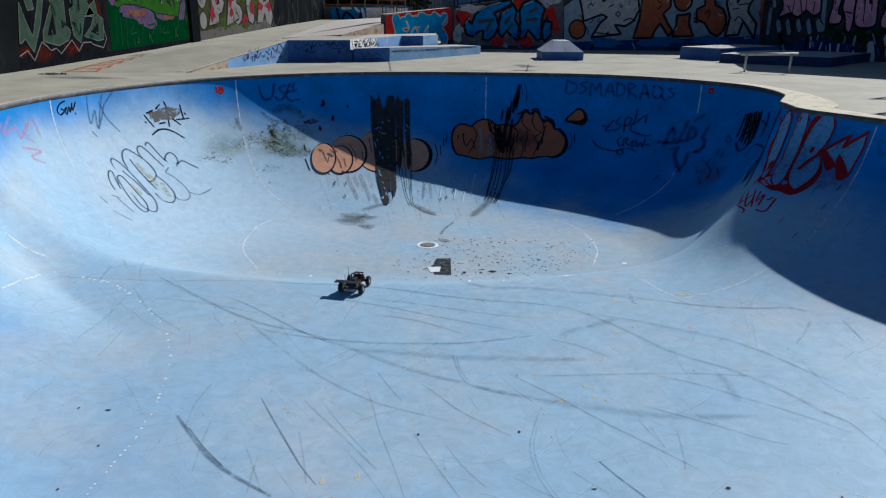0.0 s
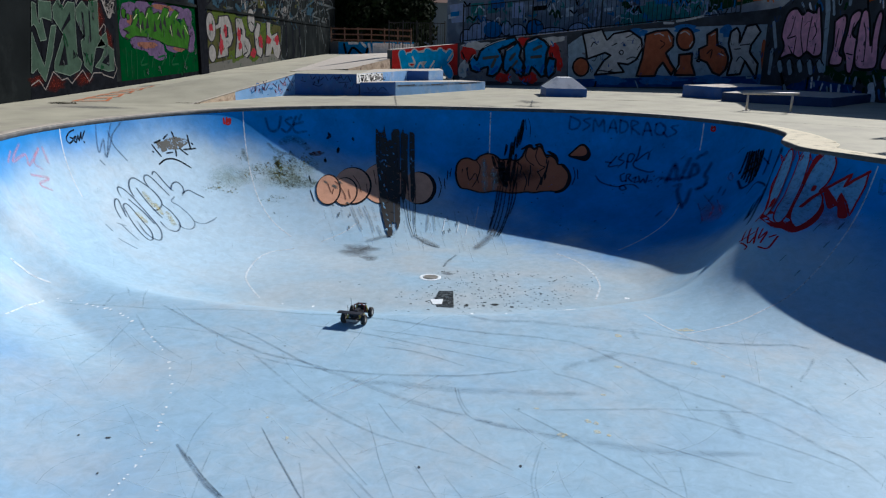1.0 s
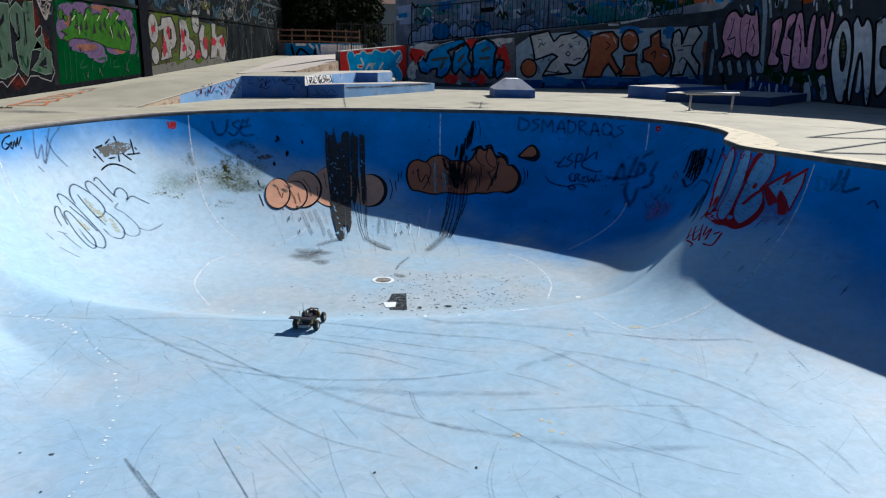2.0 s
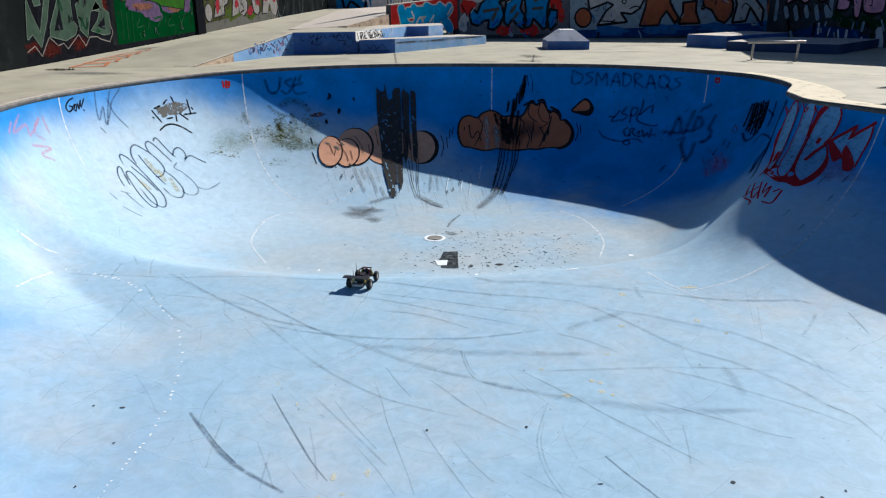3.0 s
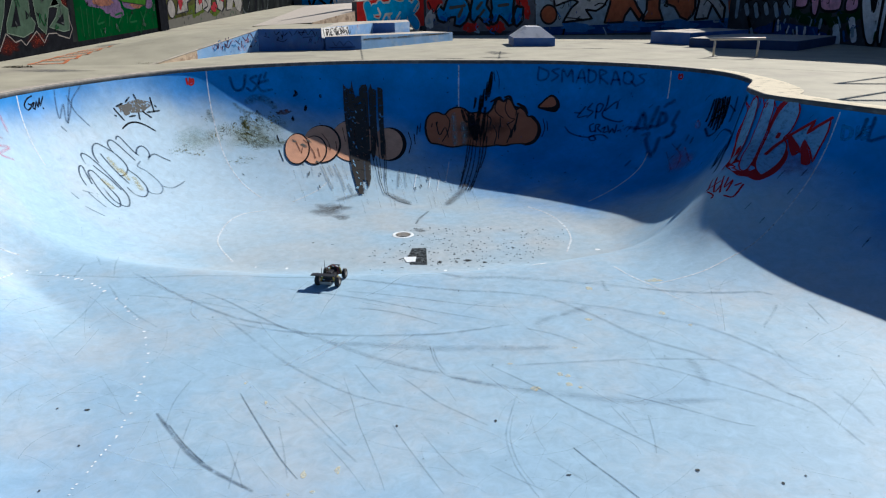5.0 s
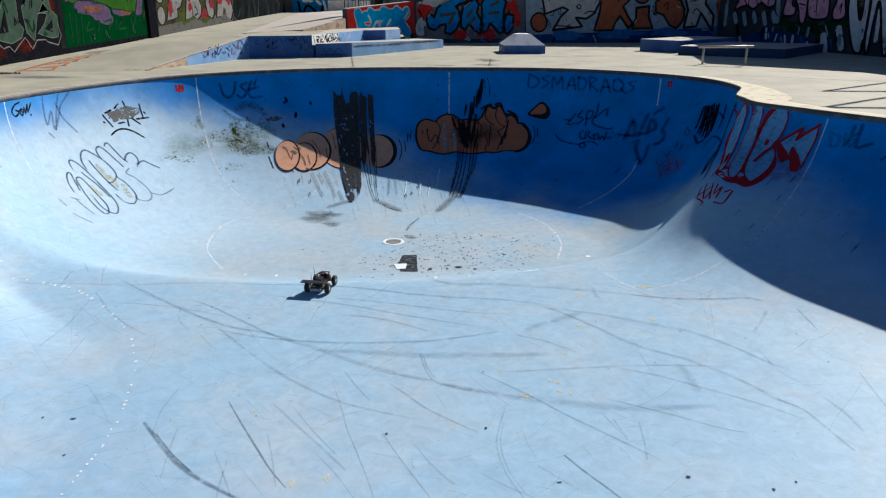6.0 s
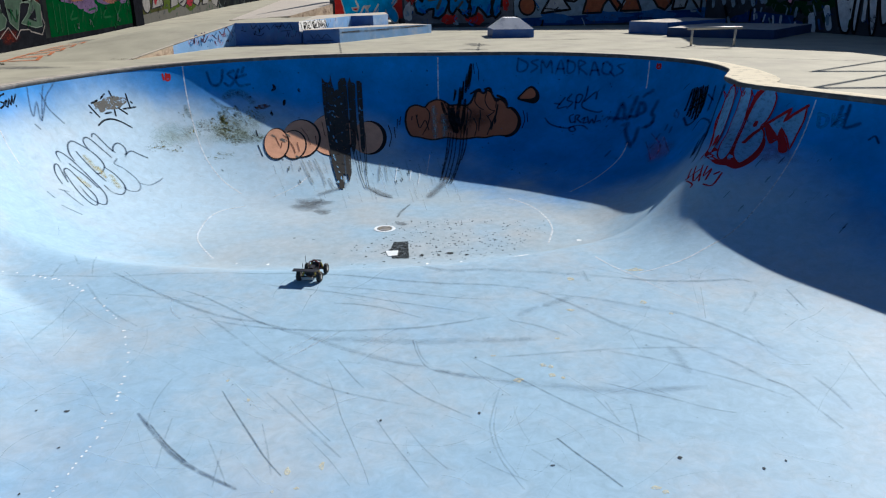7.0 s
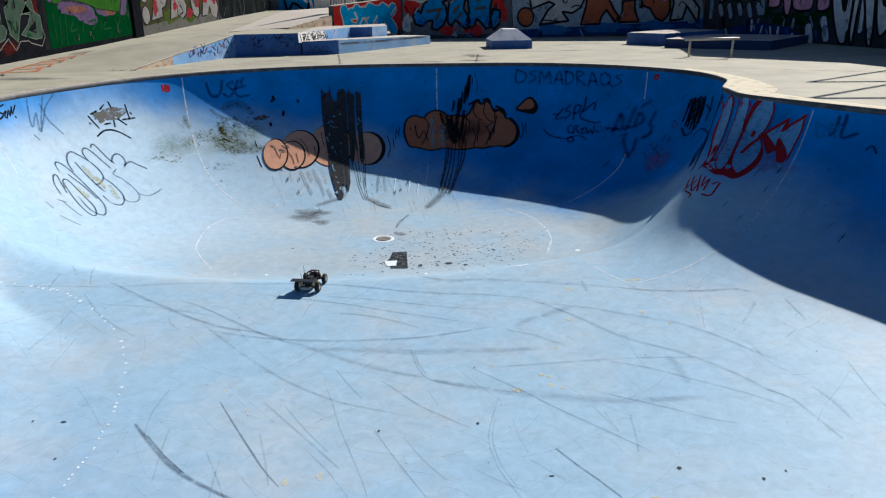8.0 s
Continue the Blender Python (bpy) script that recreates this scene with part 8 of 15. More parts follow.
g.line(P_PALEBLUE, 0.109, [(3.44, 3.23), (3.57, 2.98)], lift=0.01)
g.line(P_BLUEMID, 0.063, [(4.94, 2.98), (5.02, 2.74)], lift=0.0103)
g.line(P_DARKGREEN, 0.091, [(3.10, 3.22), (3.26, 2.96)], lift=0.0106)
g.line(P_BLUEMID, 0.085, [(2.46, 2.99), (2.38, 2.89)], lift=0.0109)
g.line(P_WALLWHITE, 0.089, [(5.38, 3.10), (5.50, 2.83)], lift=0.0112)
g.line(P_PALEBLUE, 0.070, [(5.50, 3.11), (5.52, 3.00)], lift=0.0115)
g.line(P_DARKGREEN, 0.120, [(1.67, 3.33), (1.75, 3.06)], lift=0.0118)
g.line(P_DARKGREEN, 0.067, [(5.25, 2.94), (5.28, 2.81)], lift=0.0121)
g.line(P_DARKGREEN, 0.049, [(3.09, 3.27), (3.06, 3.17)], lift=0.0124)
g.line(P_DARKGREEN, 0.079, [(2.36, 2.85), (2.39, 2.57)], lift=0.0127)
g.line(P_WALLWHITE, 0.086, [(2.01, 2.87), (2.15, 2.60)], lift=0.013)
g.line(P_PALEBLUE, 0.080, [(1.65, 2.90), (1.75, 2.79)], lift=0.0133)
g.line(P_WALLWHITE, 0.106, [(5.91, 2.67), (6.00, 2.47)], lift=0.0136)
g.line(P_NIGHT, 0.091, [(3.35, 3.10), (3.36, 2.84)], lift=0.0139)
g.line(P_WALLWHITE, 0.064, [(6.28, 2.86), (6.33, 2.64)], lift=0.0142)
g.line(P_BLUEMID, 0.071, [(5.82, 2.91), (5.88, 2.82)], lift=0.014499999999999999)
g.line(P_NIGHT, 0.068, [(4.44, 2.91), (4.50, 2.63)], lift=0.0148)
g.line(P_NIGHT, 0.088, [(5.81, 3.21), (5.81, 3.03)], lift=0.015099999999999999)
g.line(P_WALLWHITE, 0.052, [(4.91, 2.94), (4.92, 2.78)], lift=0.0154)
g.line(P_DARKGREEN, 0.103, [(5.54, 2.83), (5.67, 2.60)], lift=0.0157)
g.line(P_PALEBLUE, 0.089, [(5.81, 3.05), (5.87, 2.86)], lift=0.016)
g.line(P_WALLWHITE, 0.044, [(2.97, 3.12), (3.02, 2.92)], lift=0.0163)
g.line(P_DARKGREEN, 0.100, [(3.63, 2.79), (3.59, 2.66)], lift=0.0166)
g.line(P_WALLWHITE, 0.051, [(5.03, 2.81), (5.07, 2.62)], lift=0.0169)
g.line(P_NIGHT, 0.103, [(2.07, 3.23), (2.06, 3.13)], lift=0.0172)
g.line(P_DARKGREEN, 0.081, [(5.18, 3.25), (5.20, 3.05)], lift=0.017499999999999998)
g.line(P_NIGHT, 0.111, [(3.43, 0.26), (3.38, 0.14)], lift=0.0178)
g.line(P_NIGHT, 0.058, [(4.45, 0.43), (4.43, 0.30)], lift=0.018099999999999998)
g.line(P_PALEBLUE, 0.106, [(4.47, 0.64), (4.45, 0.43)], lift=0.0184)
g.line(P_WALLWHITE, 0.103, [(2.61, 0.56), (2.64, 0.28)], lift=0.018699999999999998)
g.line(P_NIGHT, 0.077, [(4.59, 0.63), (4.68, 0.53)], lift=0.019)
g.line(P_BLUEMID, 0.054, [(4.20, 0.37), (4.34, 0.17)], lift=0.019299999999999998)
g.line(P_PALEBLUE, 0.129, [(1.33, 0.24), (1.42, 0.09)], lift=0.0196)
g.line(P_DARKGREEN, 0.111, [(5.53, 0.50), (5.63, 0.33)], lift=0.019899999999999998)
g.line(P_NIGHT, 0.071, [(3.01, 0.29), (3.17, 0.03)], lift=0.0202)
g.line(P_PALEBLUE, 0.075, [(2.74, 0.42), (2.77, 0.31)], lift=0.020499999999999997)
g.line(P_WALLWHITE, 0.080, [(4.49, 0.23), (4.45, -0.04)], lift=0.0208)
g.line(P_DARKGREEN, 0.109, [(4.86, 0.34), (4.84, 0.11)], lift=0.021099999999999997)
g.line(P_NIGHT, 0.084, [(2.44, 0.55), (2.43, 0.23)], lift=0.0214)
g.line(P_BLUEMID, 0.076, [(5.41, 0.35), (5.51, 0.11)], lift=0.0217)
g.line(P_PALEBLUE, 0.071, [(3.34, 0.31), (3.48, 0.04)], lift=0.022)
g.line(P_WALLWHITE, 0.080, [(3.50, 0.39), (3.55, 0.18)], lift=0.0223)
g.line(P_WALLWHITE, 0.119, [(3.86, 0.38), (3.86, 0.24)], lift=0.0226)
g.line(P_PALEBLUE, 0.058, [(4.09, 0.64), (4.06, 0.46)], lift=0.022899999999999997)
g.line(P_PALEBLUE, 0.111, [(5.73, 0.45), (5.77, 0.26)], lift=0.0232)
g.line(P_DARKGREEN, 0.070, [(6.56, 0.38), (6.55, 0.21)], lift=0.023499999999999997)
g.line(P_NIGHT, 0.117, [(1.11, 0.61), (1.26, 0.33)], lift=0.023799999999999998)
g.line(P_PALEBLUE, 0.053, [(5.13, 0.74), (5.28, 0.47)], lift=0.024099999999999996)
g.line(P_WALLWHITE, 0.069, [(3.14, 0.41), (3.08, 0.22)], lift=0.024399999999999998)
g.line(P_PALEBLUE, 0.078, [(2.94, 0.61), (2.91, 0.52)], lift=0.024699999999999996)
g.done()

g = Paint("graffiti_scribble", north_face, wall_north, "small dark and pale marks between the letters")
g.line(P_WALLGREY, 0.064, [(8.11, 1.71), (8.04, 1.53), (8.12, 1.53)], lift=0.0095)
g.line(P_WALLGREY, 0.067, [(4.00, 1.03), (3.94, 0.89), (3.99, 0.88)], lift=0.0095)
g.line(P_NIGHT, 0.044, [(10.81, 1.33), (10.89, 1.17), (10.89, 1.19)], lift=0.0095)
g.line(P_NIGHT, 0.048, [(2.22, 1.43), (2.18, 1.32), (2.12, 1.37)], lift=0.0095)
g.line(P_BLUEMID, 0.067, [(9.23, 1.19), (9.19, 1.11), (9.23, 1.11)], lift=0.0095)
g.line(P_NIGHT, 0.037, [(3.41, 0.66), (3.40, 0.57), (3.50, 0.49)], lift=0.0095)
g.line(P_PALEBLUE, 0.062, [(10.60, 1.05), (10.65, 0.95), (10.53, 0.79)], lift=0.0095)
g.line(P_PALEBLUE, 0.074, [(6.29, 0.82), (6.22, 0.70), (6.38, 0.72)], lift=0.0095)
g.line(P_WALLGREY, 0.040, [(3.34, 0.52), (3.32, 0.46), (3.31, 0.27)], lift=0.0095)
g.line(P_NIGHT, 0.052, [(9.17, 1.33), (9.26, 1.23), (9.14, 1.07)], lift=0.0095)
g.line(P_BLUEMID, 0.053, [(8.27, 1.12), (8.37, 0.97), (8.21, 0.95)], lift=0.0095)
g.line(P_PALEBLUE, 0.046, [(11.06, 1.16), (11.03, 1.06), (11.26, 0.93)], lift=0.0095)
g.line(P_BLUEMID, 0.046, [(4.74, 0.82), (4.85, 0.68), (4.88, 0.62)], lift=0.0095)
g.line(P_BLUEMID, 0.035, [(9.04, 1.38), (9.01, 1.26), (8.94, 1.16)], lift=0.0095)
g.line(P_PALEBLUE, 0.041, [(10.87, 0.86), (10.86, 0.76), (10.79, 0.65)], lift=0.0095)
g.line(P_BLUEMID, 0.038, [(3.36, 1.56), (3.47, 1.41), (3.41, 1.39)], lift=0.0095)
g.line(P_PALEBLUE, 0.033, [(7.12, 1.43), (7.03, 1.31), (7.23, 1.26)], lift=0.0095)
g.line(P_BLUEMID, 0.052, [(2.58, 1.43), (2.59, 1.33), (2.73, 1.35)], lift=0.0095)
g.line(P_BLUEMID, 0.056, [(8.04, 1.61), (7.95, 1.41), (8.15, 1.51)], lift=0.0095)
g.line(P_PALEBLUE, 0.049, [(4.07, 0.86), (4.18, 0.74), (4.04, 0.68)], lift=0.0095)
g.line(P_PALEBLUE, 0.062, [(2.45, 1.29), (2.46, 1.09), (2.39, 1.21)], lift=0.0095)
g.line(P_WALLGREY, 0.053, [(9.40, 1.47), (9.42, 1.27), (9.33, 1.21)], lift=0.0095)
g.line(P_NIGHT, 0.063, [(5.05, 0.19), (5.01, -0.01), (4.98, 0.01)], lift=0.0095)
g.line(P_BLUEMID, 0.048, [(11.30, 1.03), (11.40, 0.89), (11.23, 0.83)], lift=0.0095)
g.line(P_WALLGREY, 0.066, [(4.28, 0.77), (4.18, 0.66), (4.37, 0.53)], lift=0.0095)
g.line(P_NIGHT, 0.068, [(4.10, 0.33), (4.03, 0.24), (4.21, 0.27)], lift=0.0095)
g.line(P_PALEBLUE, 0.041, [(6.44, 0.25), (6.52, 0.11), (6.57, -0.03)], lift=0.0095)
g.line(P_BLUEMID, 0.050, [(2.48, 0.22), (2.42, 0.12), (2.57, 0.05)], lift=0.0095)
g.line(P_PALEBLUE, 0.058, [(1.95, 0.21), (2.03, 0.09), (1.89, 0.13)], lift=0.0095)
g.line(P_BLUEMID, 0.040, [(1.98, 0.37), (1.92, 0.29), (1.93, 0.23)], lift=0.0095)
g.line(P_NIGHT, 0.056, [(8.62, 1.06), (8.55, 0.99), (8.66, 0.96)], lift=0.0095)
g.line(P_WALLGREY, 0.050, [(1.96, 1.29), (2.05, 1.18), (2.03, 1.08)], lift=0.0095)
g.line(P_WALLGREY, 0.063, [(7.98, 0.58), (8.01, 0.48), (8.15, 0.49)], lift=0.0095)
g.line(P_WALLGREY, 0.034, [(3.42, 1.14), (3.47, 1.06), (3.56, 0.88)], lift=0.0095)
g.line(P_BLUEMID, 0.035, [(5.58, 1.33), (5.65, 1.15), (5.72, 1.14)], lift=0.0095)
g.line(P_PALEBLUE, 0.040, [(4.31, 1.18), (4.24, 1.12), (4.41, 0.91)], lift=0.0095)
g.line(P_WALLGREY, 0.051, [(1.59, 1.03), (1.54, 0.87), (1.73, 0.97)], lift=0.0095)
g.line(P_PALEBLUE, 0.058, [(6.15, 1.11), (6.18, 0.99), (6.31, 0.86)], lift=0.0095)
g.line(P_PALEBLUE, 0.058, [(3.26, 0.76), (3.31, 0.58), (3.23, 0.56)], lift=0.0095)
g.line(P_NIGHT, 0.071, [(5.60, 1.54), (5.53, 1.46), (5.72, 1.35)], lift=0.0095)
g.line(P_WALLGREY, 0.062, [(4.52, 1.16), (4.62, 1.11), (4.63, 0.91)], lift=0.0095)
g.line(P_WALLGREY, 0.069, [(3.13, 0.22), (3.20, 0.10), (3.02, -0.00)], lift=0.0095)
g.line(P_PALEBLUE, 0.053, [(10.00, 1.56), (9.96, 1.42), (9.97, 1.48)], lift=0.0095)
g.line(P_PALEBLUE, 0.065, [(0.26, 0.54), (0.30, 0.43), (0.22, 0.41)], lift=0.0095)
g.line(P_BLUEMID, 0.068, [(7.08, 0.46), (6.99, 0.34), (7.15, 0.20)], lift=0.0095)
g.line(P_PALEBLUE, 0.064, [(5.24, 1.24), (5.17, 1.14), (5.15, 1.14)], lift=0.0095)
g.line(P_PALEBLUE, 0.071, [(2.17, 1.61), (2.09, 1.55), (2.30, 1.38)], lift=0.0095)
g.line(P_PALEBLUE, 0.064, [(10.41, 0.55), (10.39, 0.44), (10.55, 0.45)], lift=0.0095)
g.line(P_NIGHT, 0.051, [(0.24, 1.11), (0.30, 1.00), (0.33, 0.92)], lift=0.0095)
g.line(P_PALEBLUE, 0.045, [(2.97, 1.61), (2.94, 1.53), (3.13, 1.38)], lift=0.0095)
g.done()

g = Paint("graffiti_mural", back_face, wall_back, "blue and white graffiti on the far low wall")
g.poly(P_OCEAN, [(0.55, 1.39), (6.46, 1.54), (6.47, 0.25), (0.52, 0.10)])
g.poly(P_WALLWHITE, [(3.23, 1.37), (4.78, 1.41), (4.78, 0.30), (3.23, 0.25)], lift=0.006)
g.poly(P_WALLWHITE, [(5.04, 1.34), (6.46, 1.37), (6.46, 0.86), (5.04, 0.82)], lift=0.006)
g.line(P_WALLWHITE, 0.185, [(1.38, 1.32), (2.04, 1.34)], lift=0.01)
g.line(P_WALLWHITE, 0.185, [(2.92, 1.28), (3.18, 0.43), (3.54, 1.30)], lift=0.01)
g.line(P_WALLWHITE, 0.185, [(3.89, 1.22), (3.98, 0.36)], lift=0.01)
g.line(P_WALLWHITE, 0.184, [(4.25, 1.31), (4.51, 0.46)], lift=0.01)
g.line(P_WALLWHITE, 0.184, [(4.91, 1.33), (4.96, 0.47)], lift=0.01)
g.line(P_WALLWHITE, 0.184, [(5.49, 1.35), (5.58, 0.58)], lift=0.01)
g.line(P_WALLWHITE, 0.185, [(2.66, 1.10), (2.39, 1.35)], lift=0.01)
g.line(P_NIGHT, 0.185, [(0.98, 1.23), (1.23, 0.38), (1.68, 0.99), (2.47, 0.41)], lift=0.012)
g.line(P_NIGHT, 0.185, [(2.83, 0.93), (2.65, 0.33)], lift=0.012)
g.done()

g = Paint("graffiti_tag", front_face, platform, "dark blue scribbled tags on the blue face")
g.line(P_NAVY, 0.018, [(0.41, 0.49), (0.46, 0.40), (0.54, 0.49)], lift=0.006)
g.line(P_NAVY, 0.018, [(0.63, 0.48), (0.65, 0.38), (0.74, 0.45)], lift=0.006)
g.line(P_NAVY, 0.018, [(0.80, 0.48), (0.86, 0.38)], lift=0.006)
g.line(P_NAVY, 0.018, [(0.16, 0.37), (0.27, 0.34)], lift=0.006)
g.line(P_NAVY, 0.018, [(0.50, 0.26), (0.62, 0.23), (0.71, 0.28)], lift=0.006)
g.line(P_NAVY, 0.018, [(0.92, 0.41), (1.01, 0.50), (1.10, 0.38), (1.19, 0.52), (1.27, 0.39), (1.37, 0.51), (1.45, 0.37)], lift=0.006)
g.line(P_NAVY, 0.018, [(1.15, 0.33), (1.39, 0.34)], lift=0.006)
g.line(P_NAVY, 0.018, [(1.01, 0.44), (1.22, 0.46)], lift=0.006)
g.done()

g = Paint("graffiti_tag", flank_face, platform, "faint pink and lilac tags on the light blue side")
g.line(P_PINK, 0.029, [(2.18, 0.28), (2.22, 0.17), (2.35, 0.30), (2.39, 0.16)])
g.line(P_PINK, 0.029, [(2.48, 0.26), (2.52, 0.15)])
g.line(P_LILAC, 0.030, [(2.70, 0.25), (2.79, 0.17), (2.93, 0.30)])
g.line(P_LILAC, 0.031, [(3.41, 0.39), (3.55, 0.30), (3.71, 0.47), (3.85, 0.35)])
g.line(P_LILAC, 0.030, [(3.12, 0.32), (3.26, 0.23)])
g.done()

g = Paint("graffiti_tag", riser_face, riser, "black scrawled tags on the white patch of the riser")
g.poly(P_WALLWHITE, [(-0.16, 0.57), (1.45, 0.54), (1.45, 0.29), (-0.16, 0.31)], lift=0.003)
g.line(P_BLACK, 0.031, [(-0.06, 0.51), (-0.00, 0.36)], lift=0.006)
g.line(P_BLACK, 0.032, [(0.07, 0.51), (0.26, 0.50), (0.16, 0.38)], lift=0.006)
g.line(P_BLACK, 0.032, [(0.36, 0.51), (0.29, 0.33), (0.50, 0.37)], lift=0.006)
g.line(P_BLACK, 0.032, [(0.60, 0.49), (0.74, 0.33), (0.67, 0.52)], lift=0.006)
g.line(P_BLACK, 0.033, [(0.88, 0.51), (0.81, 0.36), (1.02, 0.38)], lift=0.006)
g.line(P_BLACK, 0.033, [(1.16, 0.52), (1.09, 0.38), (1.31, 0.44)], lift=0.006)
g.line(P_BLACK, 0.033, [(1.38, 0.53), (1.45, 0.38)], lift=0.006)
g.line(P_PINK, 0.034, [(1.72, 0.52), (1.75, 0.47)])
g.line(P_PINK, 0.034, [(2.06, 0.54), (2.06, 0.49)])
g.done()

g = Paint("graffiti_tag", ledgefront_face, ledge_low, "dark scribble on the blue ledge front")
g.line(P_NAVY, 0.014, [(0.20, 0.22), (0.28, 0.11), (0.38, 0.23), (0.47, 0.11), (0.59, 0.23), (0.71, 0.14)])
g.line(P_NAVY, 0.014, [(0.10, 0.07), (0.77, 0.07)])
g.done()

g = Paint("edge_wear", ledgeside_face, ledge_low, "dirty stains along the edge of the ledge")
g.line(P_GREYSTAIN, 0.049, [(0.03, 0.25), (1.13, 0.24), (2.24, 0.22)])
g.line(P_GREYSTAIN, 0.053, [(2.10, 0.24), (3.45, 0.24), (4.37, 0.23)])
g.line(P_MUDGREY, 0.024, [(0.10, 0.26), (0.86, 0.26)])
g.line(P_MUDGREY, 0.025, [(1.67, 0.24), (2.10, 0.24)])
g.line(P_MUDGREY, 0.027, [(3.14, 0.23), (4.11, 0.23)])
g.done()


def scrawl(face, parent, label, paints, box, count, seed, width=0.02, size=0.12, lift=0.004):
    """Many small looping scrawls of spray paint inside a box of an upright face."""
    rng = random.Random(seed)
    p = Paint("graffiti_scribble", face, parent, label)
    u0, u1, z0, z1 = box
    for _ in range(count):
        u, z, s0 = rng.uniform(u0, u1), rng.uniform(z0, z1), size * rng.uniform(0.5, 1.3)
        pts, x = [], u
        for k in range(rng.randint(3, 6)):
            pts.append((x, z + s0 * rng.uniform(-0.6, 0.6)))
            x += s0 * rng.uniform(-0.15, 0.55)
        p.line(rng.choice(paints), width * rng.uniform(0.7, 1.4), pts, lift=lift)
    return p.done()


scrawl(front_face, platform, "crowded navy scrawls on the blue front", [P_NAVY, P_BLUEMID], (0.12, 1.6, 0.12, 0.46), 26, 3, 0.011, 0.1)
scrawl(riser_face, riser, "black scrawled letters on the white patch", [P_BLACK, P_NIGHT], (0.05, 1.5, 0.36, 0.52), 26, 4, 0.02, 0.12)
scrawl(flank_face, platform, "lilac, pink and blue scrawls on the light blue side", [P_PINK, P_BLUEMID, P_LILAC], (2.2, 3.95, 0.08, 0.36), 34, 6, 0.02, 0.11)
scrawl(north_face, wall_north, "small dark and grey scrawls between the big letters", [P_NIGHT, P_WALLGREY, P_DEEPBLUE], (0.1, 10.8, 0.1, 1.75), 70, 8, 0.016, 0.18, 0.0245)
scrawl(east_face, wall_east, "small dark and grey scrawls over the pink letters", [P_NIGHT, P_WALLGREY, P_DEEPBLUE], (0.1, 7.5, 0.1, 3.2), 90, 9, 0.018, 0.18, 0.0245)
scrawl(terrace_face, wall_terrace, "crowded scrawls over the faded terrace wall", [P_NIGHT, P_WALLWHITE, P_BUBBLE, P_OCEAN, P_TEAL, P_BLUEMID], (0.3, 11.5, 2.2, 4.9), 260, 10, 0.045, 0.35, 0.02)
scrawl(west_face, wall_west, "grey, blue and black scrawls on the tall wall", [P_NIGHT, P_SILVER, P_WESTBLUE, P_WHITELINE], (28.5, 58.0, 2.6, 5.2), 200, 11, 0.06, 0.55, 0.008)
scrawl(west_face, wall_west, "dark scrawls and scuffs over the murals", [P_NIGHT, P_DARKGREEN, P_SILVER], (17.0, 44.0, 0.25, 2.4), 150, 12, 0.025, 0.25, 0.024)


# ---- paint, seams and marks in the bowl ----
g = Paint("graffiti_tag", bowl_surface, bowl, "small black spray tag under the coping")
g.line(P_BLACK, 0.027, [(-6.087, 12.119), (-6.107, 12.003), (-6.108, 11.894), (-6.078, 11.928), (-6.069, 12.042), (-6.090, 11.990)])
g.line(P_BLACK, 0.027, [(-6.073, 12.037), (-6.063, 12.120), (-6.060, 12.048), (-6.043, 12.075)])
g.line(P_BLACK, 0.027, [(-6.043, 12.075), (-6.052, 12.176), (-6.030, 12.150), (-6.038, 12.253)])
g.line(P_BLACK, 0.027, [(-6.039, 12.258), (-6.020, 12.211), (-6.019, 12.340)])
g.line(P_BLACK, 0.027, [(-5.998, 12.244), (-5.993, 12.248)])
g.done()

g = Paint("graffiti_tag", bowl_surface, bowl, "faded grey spray tag with tall letters")
g.line(P_FADED, 0.028, [(-5.950, 12.617), (-5.861, 12.443), (-5.867, 12.666), (-5.788, 12.533), (-5.802, 12.798), (-5.852, 12.811)])
g.line(P_FADED, 0.028, [(-5.832, 12.966), (-5.778, 12.555)])
g.line(P_FADED, 0.028, [(-5.747, 13.154), (-5.799, 12.821), (-5.597, 12.893)])
g.line(P_FADED, 0.028, [(-5.818, 12.375), (-5.769, 12.403)])
g.done()

g = Paint("graffiti_tag", bowl_surface, bowl, "black tag sprayed over a grey blot")
g.blob(P_GREYBLOT, (-5.164, 13.986), 0.331, 0.127, ragged=0.3)
g.blob(P_GREYBLOT, (-5.259, 13.777), 0.160, 0.081, ragged=0.4)
g.line(P_BLACK, 0.034, [(-5.396, 13.564), (-5.257, 13.592)], taper=0.3)
g.line(P_BLACK, 0.035, [(-5.210, 14.086), (-5.162, 14.078)], taper=0.3)
g.line(P_BLACK, 0.035, [(-5.010, 14.354), (-4.926, 14.252)], taper=0.3)
g.line(P_BLACK, 0.035, [(-5.008, 14.118), (-4.861, 14.346)], taper=0.3)
g.line(P_BLACK, 0.034, [(-5.073, 14.045), (-4.946, 14.108)], taper=0.3)
g.line(P_BLACK, 0.034, [(-5.376, 13.633), (-5.322, 13.771)], taper=0.3)
g.line(P_BLACK, 0.034, [(-5.288, 13.855), (-5.257, 13.971)], taper=0.3)
g.line(P_BLACK, 0.034, [(-5.109, 13.953), (-5.079, 13.887)], taper=0.3)
g.line(P_BLACK, 0.034, [(-5.203, 13.742), (-5.142, 13.860)], taper=0.3)
g.line(P_BLACK, 0.035, [(-4.932, 14.341), (-4.915, 14.345)], taper=0.3)
g.line(P_BLACK, 0.034, [(-5.367, 13.496), (-5.355, 13.508)], taper=0.3)
g.line(P_BLACK, 0.036, [(-5.242, 13.441), (-5.196, 13.619), (-5.109, 13.775), (-4.991, 13.883), (-4.843, 13.951)], taper=0.5)
g.done()

